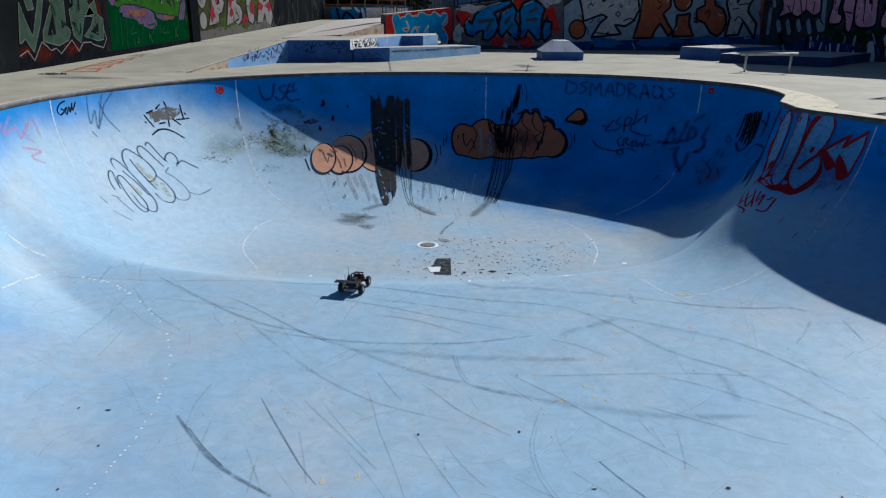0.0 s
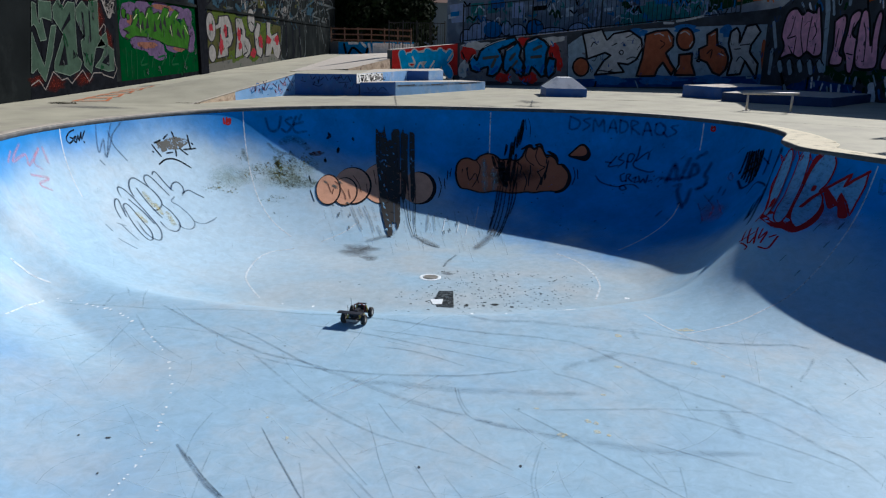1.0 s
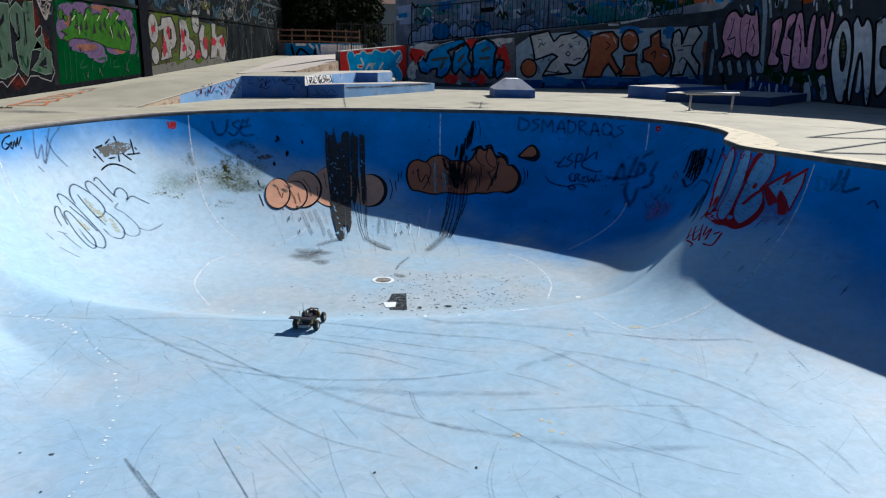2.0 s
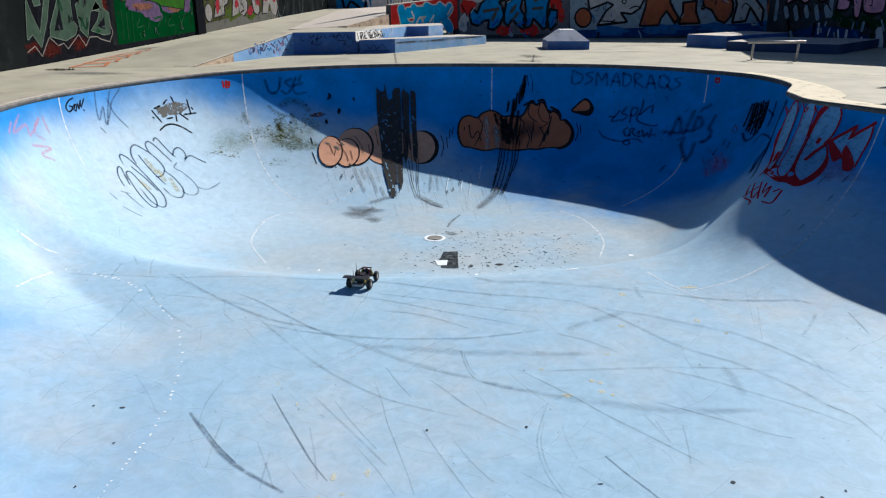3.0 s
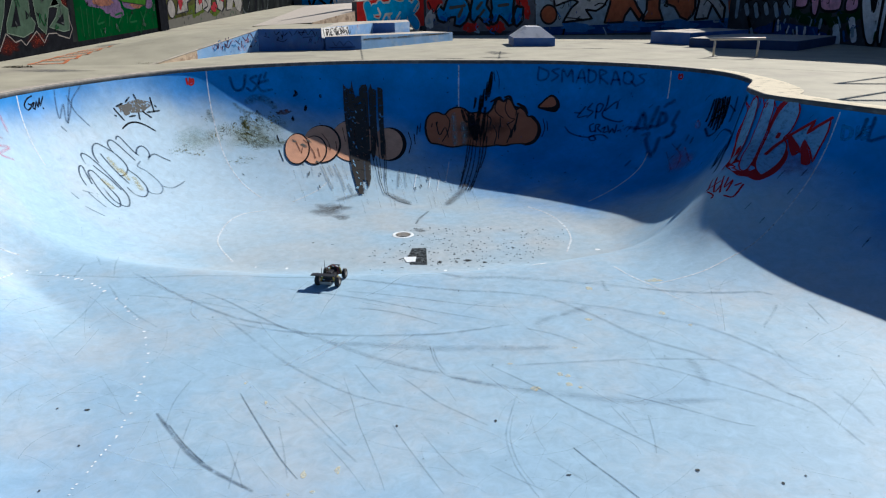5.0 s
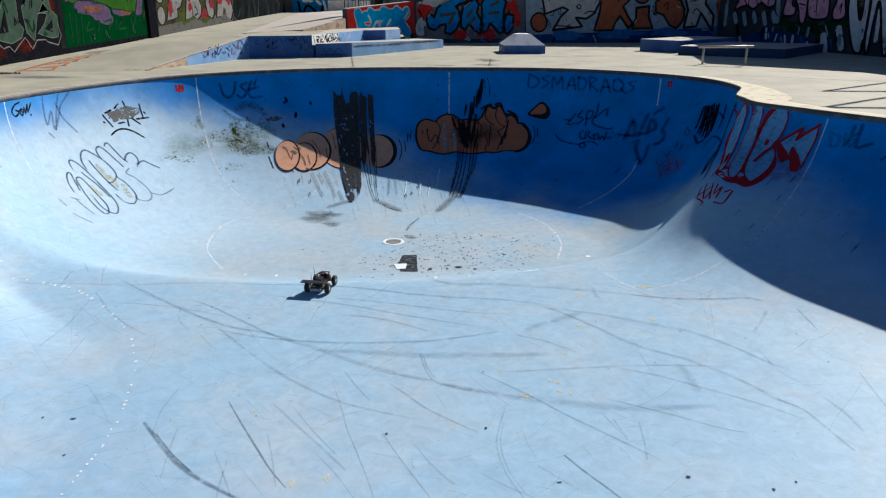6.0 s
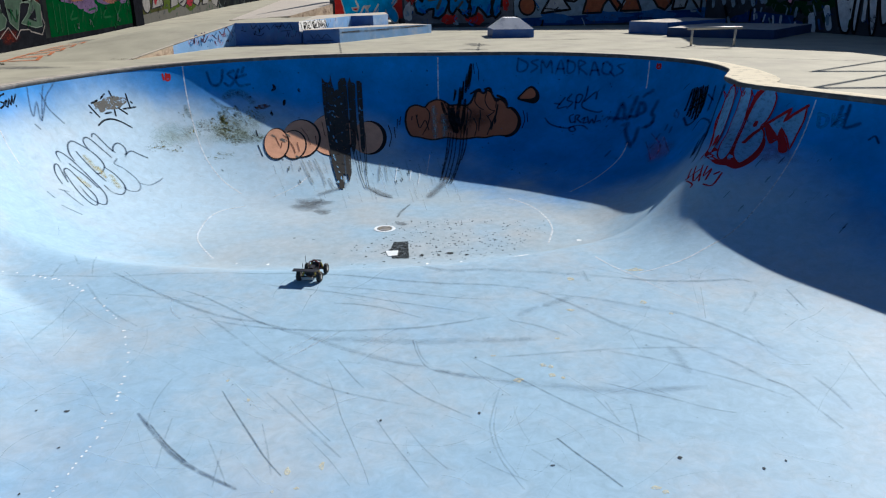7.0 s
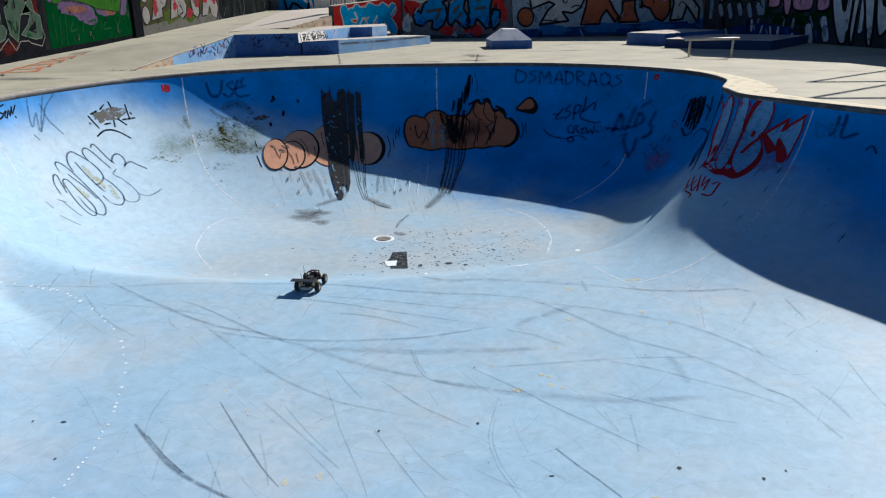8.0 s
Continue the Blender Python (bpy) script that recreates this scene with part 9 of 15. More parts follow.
g = Paint("graffiti_throw_up", bowl_surface, bowl, "thin dark outline of overlapping bubble letters")
g.line(P_NAVYLINE, 0.023, [(-5.280, 11.721), (-5.411, 11.855), (-5.475, 12.006), (-5.450, 12.075), (-5.353, 11.968), (-5.243, 11.852)])
g.line(P_NAVYLINE, 0.023, [(-5.293, 11.933), (-5.362, 12.049), (-5.343, 12.141), (-5.241, 12.123), (-5.051, 12.014), (-4.867, 11.882), (-4.772, 11.686), (-4.813, 11.608), (-4.994, 11.705), (-5.217, 11.897), (-5.340, 12.030)])
g.line(P_NAVYLINE, 0.024, [(-5.443, 12.181), (-5.528, 12.260), (-5.527, 12.332), (-5.447, 12.382), (-5.283, 12.372), (-5.044, 12.266), (-4.793, 12.084), (-4.684, 11.839), (-4.719, 11.730), (-4.883, 11.748), (-5.096, 11.924)])
g.line(P_NAVYLINE, 0.025, [(-5.329, 12.418), (-5.423, 12.491), (-5.473, 12.618), (-5.457, 12.736), (-5.386, 12.800), (-5.212, 12.863), (-5.057, 12.825), (-4.978, 12.724), (-4.980, 12.543), (-5.025, 12.463)])
g.line(P_NAVYLINE, 0.024, [(-5.352, 12.274), (-5.123, 12.249), (-4.913, 12.142)])
g.line(P_NAVYLINE, 0.024, [(-5.355, 12.624), (-5.146, 12.529), (-4.873, 12.413)])
g.line(P_NAVYLINE, 0.025, [(-5.237, 12.858), (-5.323, 12.903), (-5.349, 12.974), (-5.319, 13.051), (-5.227, 13.081), (-5.050, 13.062), (-4.956, 13.040)])
g.line(P_NAVYLINE, 0.025, [(-5.275, 13.147), (-5.278, 13.195), (-5.247, 13.242), (-5.135, 13.229), (-5.014, 13.201), (-4.943, 13.200)])
g.line(P_NAVYLINE, 0.024, [(-4.978, 12.724), (-4.822, 12.700), (-4.656, 12.582), (-4.577, 12.426), (-4.583, 12.256), (-4.708, 12.204), (-4.852, 12.280)])
g.line(P_NAVYLINE, 0.025, [(-4.976, 13.190), (-4.991, 13.323), (-4.947, 13.438), (-4.858, 13.444), (-4.801, 13.357), (-4.794, 13.252)])
g.line(P_NAVYLINE, 0.026, [(-4.806, 13.302), (-4.752, 13.461), (-4.631, 13.498), (-4.506, 13.527)])
g.line(P_FADED, 0.025, [(-4.882, 13.098), (-4.887, 12.942), (-4.756, 12.956), (-4.553, 12.878), (-4.424, 12.733), (-4.411, 12.544), (-4.512, 12.450), (-4.609, 12.474)])
g.line(P_FADED, 0.025, [(-4.436, 12.780), (-4.302, 12.839), (-4.216, 13.027), (-4.175, 13.174)])
g.line(P_FADED, 0.022, [(-5.323, 11.290), (-5.220, 11.254)])
g.line(P_FADED, 0.023, [(-5.257, 11.535), (-5.159, 11.621)])
g.line(P_FADED, 0.023, [(-5.188, 11.567), (-4.908, 11.448)])
g.line(P_FADED, 0.022, [(-5.082, 11.151), (-4.824, 11.157)])
g.line(P_YELLOWFADE, 0.075, [(-5.241, 12.659), (-5.071, 12.564)])
g.line(P_YELLOWFADE, 0.074, [(-5.034, 12.614), (-4.918, 12.509)])
g.line(P_YELLOWFADE, 0.074, [(-4.839, 12.604), (-4.686, 12.432)])
g.line(P_YELLOWFADE, 0.072, [(-5.153, 12.105), (-5.022, 12.056)])
g.done()

g = Paint("graffiti_tag", bowl_surface, bowl, "tiny red paint mark")
g.line(P_RED, 0.041, [(-4.517, 15.129), (-4.499, 15.101)])
g.line(P_RED, 0.041, [(-4.465, 15.182), (-4.465, 15.129), (-4.411, 15.182), (-4.413, 15.226), (-4.465, 15.159)])
g.line(P_RED, 0.041, [(-4.456, 15.157), (-4.422, 15.194)])
g.line(P_RED, 0.042, [(5.374, 15.046), (5.363, 15.024), (5.410, 14.964), (5.413, 14.996), (5.381, 15.023)])
g.done()

g = Paint("graffiti_tag", bowl_surface, bowl, "faded pink spray scribble")
g.line(P_PINK, 0.038, [(-6.221, 10.749), (-6.133, 10.383), (-6.178, 10.801), (-6.118, 10.762), (-6.182, 11.183), (-6.130, 10.915), (-6.075, 11.029)])
g.line(P_PINK, 0.038, [(-6.062, 10.682), (-6.003, 11.042), (-5.984, 10.735), (-5.911, 10.914)])
g.line(P_PINK, 0.037, [(-6.182, 10.443), (-6.128, 10.267)])
g.line(P_PINK, 0.040, [(-6.172, 11.272), (-6.093, 11.249)])
g.done()

g = Paint("graffiti_tag", bowl_surface, bowl, "navy spray letters use")
g.line(P_NAVYFAINT, 0.050, [(-3.800, 15.713), (-3.727, 15.653), (-3.624, 15.690), (-3.544, 15.790), (-3.524, 15.903)])
g.line(P_NAVYFAINT, 0.050, [(-3.326, 16.011), (-3.431, 15.923), (-3.314, 15.930), (-3.386, 15.818), (-3.482, 15.800)])
g.line(P_NAVYFAINT, 0.050, [(-3.229, 16.070), (-3.283, 15.964), (-3.216, 15.913), (-3.022, 16.022)])
g.line(P_NAVYFAINT, 0.050, [(-3.262, 15.982), (-3.101, 16.090)])
g.line(P_NAVYFAINT, 0.051, [(-3.132, 16.134), (-3.165, 16.085)])
g.done()

g = Paint("moss_stain", bowl_surface, bowl, "thin green moss stains below the coping")
g.blob(P_MOSS, (-4.419, 13.918), 0.242, 0.101, ragged=0.5, lift=0.006)
g.blob(P_MOSS, (-4.135, 14.077), 0.155, 0.090, ragged=0.5, lift=0.006)
g.blob(P_MOSS, (-3.370, 14.321), 0.269, 0.103, ragged=0.5, lift=0.006)
g.done()

g = Paint("moss_stain", bowl_surface, bowl, "yellow green moss stain on the blue wall")
for x, y, a, b in ((-3.2, 15.1, 0.6, 0.42), (-4.2, 14.4, 0.5, 0.25)):
    g.blob(P_MOSSWASH, (x, y), a, b, ragged=0.5, lift=0.0015)
g.blob(P_MOSS, (-3.371, 15.223), 0.312, 0.253, ragged=0.45)
g.blob(P_MOSS, (-2.982, 15.522), 0.266, 0.208, ragged=0.45)
g.blob(P_MOSS, (-3.638, 15.023), 0.310, 0.177, ragged=0.45)
g.blob(P_MOSS, (-3.906, 14.695), 0.234, 0.132, ragged=0.45)
g.blob(P_MOSS, (-3.221, 14.914), 0.351, 0.194, ragged=0.45)
g.blob(P_MOSS, (-4.170, 14.856), 0.048, 0.135, ragged=0.45)
g.line(P_ALGAE, 0.134, [(-3.452, 15.631), (-3.333, 15.751), (-3.153, 15.826), (-2.963, 15.804)], taper=0.5)
g.line(P_ALGAE, 0.072, [(-3.689, 15.452), (-3.581, 15.451), (-3.453, 15.453), (-3.311, 15.507)], taper=0.4)
g.line(P_ALGAE, 0.118, [(-3.463, 15.376), (-3.417, 15.204)], taper=0.4)
g.line(P_ALGAE, 0.110, [(-3.239, 15.524), (-3.190, 15.413)], taper=0.4)
g.line(P_ALGAE, 0.102, [(-3.229, 15.272), (-3.184, 15.206)], taper=0.4)
g.line(P_ALGAE, 0.141, [(-3.377, 15.118), (-3.226, 15.098), (-3.077, 15.091)], taper=0.4)
g.line(P_ALGAE, 0.074, [(-3.545, 15.296), (-3.476, 15.175)], taper=0.4)
g.line(P_ALGAE, 0.235, [(-3.460, 14.921), (-3.235, 14.881), (-3.021, 14.942), (-2.773, 15.055)], taper=0.4)
g.line(P_ALGAE, 0.114, [(-4.115, 15.027), (-4.052, 14.948)], taper=0.5)
g.blob(P_RUST, (-2.756, 15.775), 0.170, 0.058, ragged=0.4)
g.line(P_BLACK, 0.063, [(-2.553, 16.206), (-2.529, 16.178), (-2.573, 16.128)], taper=0.6)
g.line(P_BLACK, 0.063, [(-2.324, 16.050), (-2.331, 15.975)], taper=0.6)
g.line(P_BLACK, 0.062, [(-2.568, 15.731), (-2.553, 15.689)], taper=0.6)
g.line(P_BLACK, 0.064, [(-2.041, 16.322), (-2.029, 16.300)], taper=0.6)
g.done()

g = Paint("mural_cloud", bowl_surface, bowl, "salmon cloud painted with black outline")
g.fill(P_OUTLINE, [(-0.171, 15.582), (-0.206, 15.365), (-0.303, 15.171), (-0.442, 15.048), (-0.595, 15.026), (-0.737, 15.114), (-0.839, 15.285), (-0.881, 15.499), (-0.852, 15.707), (-0.757, 15.873), (-0.614, 15.970), (-0.453, 15.986), (-0.307, 15.920), (-0.206, 15.778)], lift=0.005)
g.fill(P_SALMON, [(-0.253, 15.576), (-0.285, 15.372), (-0.375, 15.189), (-0.505, 15.073), (-0.649, 15.052), (-0.782, 15.132), (-0.879, 15.293), (-0.918, 15.493), (-0.892, 15.689), (-0.803, 15.846), (-0.669, 15.939), (-0.518, 15.956), (-0.381, 15.895), (-0.286, 15.762)], lift=0.007)
g.fill(P_OUTLINE, [(-0.829, 15.604), (-0.867, 15.325), (-0.986, 15.065), (-1.161, 14.890), (-1.360, 14.848), (-1.549, 14.947), (-1.691, 15.153), (-1.757, 15.412), (-1.729, 15.670), (-1.612, 15.881), (-1.428, 16.016), (-1.216, 16.058), (-1.021, 15.999), (-0.883, 15.842)], lift=0.0085)
g.fill(P_SALMON, [(-0.874, 15.597), (-0.910, 15.332), (-1.023, 15.085), (-1.190, 14.919), (-1.380, 14.878), (-1.561, 14.970), (-1.696, 15.165), (-1.759, 15.411), (-1.733, 15.657), (-1.621, 15.860), (-1.446, 15.990), (-1.244, 16.031), (-1.058, 15.975), (-0.926, 15.824)], lift=0.0105)
g.fill(P_OUTLINE, [(-1.537, 15.368), (-1.558, 15.109), (-1.646, 14.869), (-1.786, 14.711), (-1.951, 14.672), (-2.111, 14.755), (-2.235, 14.933), (-2.297, 15.161), (-2.283, 15.395), (-2.193, 15.595), (-2.047, 15.730), (-1.874, 15.779), (-1.711, 15.732), (-1.591, 15.589)], lift=0.012)
g.fill(P_SALMON, [(-1.580, 15.358), (-1.600, 15.113), (-1.683, 14.887), (-1.815, 14.738), (-1.971, 14.700), (-2.123, 14.778), (-2.240, 14.945), (-2.299, 15.161), (-2.286, 15.383), (-2.201, 15.573), (-2.063, 15.701), (-1.900, 15.748), (-1.745, 15.703), (-1.632, 15.567)], lift=0.014)
g.fill(P_OUTLINE, [(-1.806, 15.113), (-1.814, 14.908), (-1.869, 14.725), (-1.960, 14.608), (-2.070, 14.582), (-2.179, 14.651), (-2.265, 14.792), (-2.311, 14.975), (-2.306, 15.162), (-2.250, 15.322), (-2.155, 15.428), (-2.041, 15.462), (-1.931, 15.416), (-1.847, 15.294)], lift=0.0155)
g.fill(P_SALMON, [(-1.838, 15.105), (-1.845, 14.915), (-1.895, 14.746), (-1.978, 14.637), (-2.080, 14.614), (-2.181, 14.676), (-2.260, 14.807), (-2.302, 14.977), (-2.297, 15.152), (-2.246, 15.301), (-2.159, 15.400), (-2.054, 15.431), (-1.953, 15.388), (-1.876, 15.273)], lift=0.0175)
g.fill(P_OUTLINE, [(-2.149, 15.055), (-2.152, 14.842), (-2.200, 14.654), (-2.286, 14.533), (-2.392, 14.507), (-2.499, 14.577), (-2.586, 14.722), (-2.634, 14.910), (-2.633, 15.103), (-2.582, 15.267), (-2.493, 15.377), (-2.383, 15.414), (-2.276, 15.368), (-2.193, 15.243)], lift=0.019)
g.fill(P_SALMON, [(-2.180, 15.046), (-2.182, 14.849), (-2.226, 14.673), (-2.304, 14.561), (-2.402, 14.537), (-2.501, 14.602), (-2.581, 14.737), (-2.625, 14.913), (-2.625, 15.093), (-2.579, 15.247), (-2.497, 15.350), (-2.396, 15.384), (-2.297, 15.340), (-2.220, 15.222)], lift=0.021)
g.line(P_BROWN, 0.022, [(-1.955, 15.544), (-1.812, 15.349), (-1.735, 15.113)], lift=0.026)
g.line(P_BROWN, 0.020, [(-2.434, 15.151), (-2.329, 14.918)], lift=0.026)
g.line(P_BROWN, 0.018, [(-2.302, 14.874), (-2.298, 15.046)], lift=0.026)
g.line(P_BROWN, 0.021, [(-2.171, 15.133), (-2.063, 14.957), (-2.012, 14.788)], lift=0.026)
g.line(P_BROWN, 0.019, [(-1.999, 15.114), (-1.928, 14.847)], lift=0.026)
g.line(P_BROWN, 0.025, [(-2.298, 15.257), (-2.200, 15.191)], lift=0.026)
g.line(P_BROWN, 0.019, [(-1.538, 15.796), (-1.457, 15.436)], lift=0.026)
g.line(P_BROWN, 0.019, [(-1.652, 15.390), (-1.611, 15.144)], lift=0.026)
g.line(P_BROWN, 0.019, [(-1.287, 15.779), (-1.224, 15.230)], lift=0.026)
g.line(P_BROWN, 0.026, [(-1.023, 15.755), (-0.864, 15.661), (-0.818, 15.305)], lift=0.026)
g.line(P_OUTLINE, 0.019, [(-0.131, 15.898), (-0.072, 15.636), (-0.122, 15.318)], lift=0.006)
g.line(P_OUTLINE, 0.018, [(-0.009, 15.863), (0.012, 15.594)], lift=0.006)
g.line(P_OUTLINE, 0.018, [(-2.746, 14.857), (-2.618, 14.557)], lift=0.006)
g.line(P_OUTLINE, 0.018, [(-2.827, 15.226), (-2.777, 15.097)], lift=0.006)
g.line(P_GREYBLOT, 0.050, [(-2.507, 15.190), (-2.460, 15.174)], lift=0.027)
g.line(P_GREYBLOT, 0.076, [(-2.307, 15.126), (-2.236, 15.098)], lift=0.027)
g.line(P_GREYBLOT, 0.063, [(-2.226, 15.279), (-2.167, 15.258)], lift=0.027)
g.line(P_GREYBLOT, 0.042, [(-1.975, 14.684), (-1.937, 14.662)], lift=0.027)
g.done()

g = Paint("mural_cloud", bowl_surface, bowl, "brown cloud painted with black outline and a drop")
g.fill(P_TAN, [(0.238, 16.009), (0.267, 16.195), (0.357, 16.307), (0.508, 16.339), (0.668, 16.297), (0.772, 16.376), (0.949, 16.420), (1.111, 16.389), (1.232, 16.320), (1.420, 16.326), (1.581, 16.301), (1.698, 16.353), (1.768, 16.438), (1.823, 16.500), (1.911, 16.502), (1.984, 16.466), (2.062, 16.499), (2.149, 16.476), (2.215, 16.378), (2.260, 16.318), (2.362, 16.342), (2.443, 16.274), (2.493, 16.164), (2.590, 16.146), (2.666, 16.052), (2.693, 15.874), (2.632, 15.697), (2.533, 15.588), (2.382, 15.544), (2.253, 15.584), (2.096, 15.593), (1.923, 15.568), (1.756, 15.599), (1.584, 15.580), (1.401, 15.572), (1.221, 15.606), (1.064, 15.620), (0.880, 15.569), (0.734, 15.563), (0.591, 15.601), (0.483, 15.626), (0.350, 15.648), (0.270, 15.806)], lift=0.008)
g.line(P_OUTLINE, 0.042, [(0.238, 16.009), (0.267, 16.195), (0.357, 16.307), (0.508, 16.339), (0.668, 16.297), (0.772, 16.376), (0.949, 16.420), (1.111, 16.389), (1.232, 16.320), (1.420, 16.326), (1.581, 16.301), (1.698, 16.353), (1.768, 16.438), (1.823, 16.500), (1.911, 16.502), (1.984, 16.466), (2.062, 16.499), (2.149, 16.476), (2.215, 16.378), (2.260, 16.318), (2.362, 16.342), (2.443, 16.274), (2.493, 16.164), (2.590, 16.146), (2.666, 16.052), (2.693, 15.874), (2.632, 15.697), (2.533, 15.588), (2.382, 15.544), (2.253, 15.584), (2.096, 15.593), (1.923, 15.568), (1.756, 15.599), (1.584, 15.580), (1.401, 15.572), (1.221, 15.606), (1.064, 15.620), (0.880, 15.569), (0.734, 15.563), (0.591, 15.601), (0.483, 15.626), (0.350, 15.648), (0.270, 15.806), (0.238, 16.009)], lift=0.012)
g.line(P_OUTLINE, 0.069, [(2.589, 16.135), (2.684, 16.001), (2.711, 15.830), (2.639, 15.652), (2.515, 15.545), (2.380, 15.529)], lift=0.011)
g.line(P_OUTLINE, 0.046, [(1.768, 16.438), (1.835, 16.499), (1.924, 16.502), (1.997, 16.465), (2.075, 16.498), (2.161, 16.467), (2.227, 16.368), (2.361, 16.333), (2.454, 16.262)], lift=0.011)
g.line(P_OUTLINE, 0.022, [(0.693, 16.297), (0.775, 16.166), (0.714, 15.919), (0.594, 15.692)], lift=0.013)
g.line(P_OUTLINE, 0.024, [(0.476, 16.140), (0.540, 15.860), (0.670, 16.034), (0.733, 15.812)], lift=0.013)
g.line(P_OUTLINE, 0.022, [(0.389, 16.114), (0.374, 16.039)], lift=0.013)
g.line(P_OUTLINE, 0.022, [(0.501, 16.152), (0.486, 16.067)], lift=0.013)
g.line(P_OUTLINE, 0.023, [(1.724, 16.058), (1.782, 15.880), (1.710, 15.633)], lift=0.013)
g.line(P_OUTLINE, 0.023, [(2.024, 16.082), (2.093, 15.904), (1.979, 15.638)], lift=0.013)
g.line(P_OUTLINE, 0.024, [(1.834, 16.484), (1.787, 16.367), (1.854, 16.268), (1.961, 16.199)], lift=0.013)
g.line(P_OUTLINE, 0.023, [(2.061, 16.476), (2.012, 16.352), (2.086, 16.208), (2.193, 16.154)], lift=0.013)
g.line(P_OUTLINE, 0.023, [(2.259, 16.309), (2.206, 16.153), (2.034, 16.058)], lift=0.013)
g.line(P_OUTLINE, 0.025, [(2.453, 16.139), (2.282, 16.052), (2.165, 15.882)], lift=0.013)
g.line(P_OUTLINE, 0.025, [(1.580, 16.282), (1.686, 16.195), (1.650, 16.062)], lift=0.013)
g.line(P_OUTLINE, 0.023, [(1.110, 16.370), (1.189, 16.229)], lift=0.013)
g.line(P_OUTLINE, 0.023, [(2.254, 16.136), (2.119, 15.914)], lift=0.013)
g.line(P_OUTLINE, 0.022, [(1.886, 16.204), (1.882, 16.024)], lift=0.013)
g.line(P_PALESMEAR, 0.111, [(0.865, 16.281), (0.861, 15.998), (0.869, 15.636)], taper=0.4, lift=0.021)
g.line(P_PALESMEAR, 0.099, [(1.061, 16.115), (1.086, 15.870), (1.060, 15.663)], taper=0.4, lift=0.021)
g.line(P_BLACK, 0.063, [(1.056, 16.359), (1.107, 16.189), (1.146, 16.151)], taper=0.4, lift=0.021)
g.line(P_OUTLINE, 0.053, [(1.709, 16.478), (1.900, 16.529), (1.930, 16.490)], taper=0.4, lift=0.021)
g.line(P_OUTLINE, 0.054, [(2.024, 16.519), (2.128, 16.522), (2.176, 16.454)], taper=0.4, lift=0.021)
g.line(P_OUTLINE, 0.067, [(2.303, 16.398), (2.439, 16.320), (2.482, 16.217)], taper=0.4, lift=0.021)
g.line(P_BLACK, 0.037, [(1.360, 16.544), (1.344, 16.439)], taper=0.4, lift=0.021)
g.line(P_BLACK, 0.062, [(1.486, 16.564), (1.437, 16.347)], taper=0.4, lift=0.021)
g.line(P_BLACK, 0.075, [(1.715, 16.729), (1.678, 16.621)], taper=0.4, lift=0.021)
g.line(P_BLACK, 0.037, [(1.566, 16.637), (1.516, 16.404)], taper=0.4, lift=0.021)
g.line(P_BLACK, 0.149, [(1.253, 16.221), (1.283, 15.953), (1.323, 15.777)], taper=0.4, lift=0.021)
g.line(P_BLACK, 0.074, [(1.395, 16.182), (1.394, 15.908)], taper=0.4, lift=0.021)
g.line(P_BLACK, 0.025, [(1.632, 16.307), (1.560, 15.942), (1.448, 15.580)], taper=0.4, lift=0.021)
g.line(P_OUTLINE, 0.024, [(1.856, 16.044), (1.807, 15.749)], taper=0.4, lift=0.021)
g.line(P_OUTLINE, 0.049, [(2.131, 15.933), (2.080, 15.764)], taper=0.4, lift=0.021)
g.line(P_OUTLINE, 0.037, [(2.288, 16.248), (2.171, 15.927)], taper=0.4, lift=0.021)
g.blob(P_HAZE, (1.398, 15.950), 0.3, 0.26, ragged=0.4, lift=0.0125)
g.blob(P_HAZE, (1.775, 16.050), 0.3, 0.22, ragged=0.4, lift=0.0125)
g.blob(P_HAZE, (1.196, 15.995), 0.2, 0.24, ragged=0.4, lift=0.0125)
g.line(P_OUTLINE, 0.018, [(2.812, 16.039), (2.823, 15.839), (2.736, 15.655)], lift=0.012)
g.line(P_OUTLINE, 0.018, [(2.889, 15.971), (2.874, 15.771)], lift=0.012)
g.line(P_OUTLINE, 0.018, [(0.141, 16.107), (0.113, 15.924)], lift=0.012)
g.line(P_OUTLINE, 0.018, [(0.067, 16.055), (0.051, 15.838)], lift=0.012)
g.fill(P_OUTLINE, [(2.718, 16.280), (2.838, 16.350), (2.966, 16.390), (3.076, 16.375), (3.180, 16.266), (3.190, 16.153), (3.084, 16.097), (2.921, 16.167)], lift=0.005)
g.fill(P_TAN, [(2.767, 16.278), (2.860, 16.328), (2.976, 16.364), (3.060, 16.348), (3.114, 16.283), (3.106, 16.214), (3.006, 16.207), (2.887, 16.240)], lift=0.008)
g.done()

g = Paint("paint_spill", bowl_surface, bowl, "black paint block running down in drips")
g.fill(P_CHIPPED, [(-1.561, 16.585), (-1.537, 16.277), (-1.495, 15.986), (-1.421, 15.582), (-1.345, 15.091), (-1.267, 14.582), (-1.126, 13.888), (-1.054, 13.563), (-0.976, 13.572), (-1.033, 14.181), (-1.090, 14.753), (-1.130, 15.132), (-1.160, 15.473), (-1.179, 15.776), (-1.198, 16.123), (-1.210, 16.371), (-1.224, 16.454), (-1.289, 16.455), (-1.326, 16.525), (-1.350, 16.582), (-1.377, 16.661), (-1.395, 16.574), (-1.428, 16.551), (-1.493, 16.548)], lift=0.024, sharp=True)
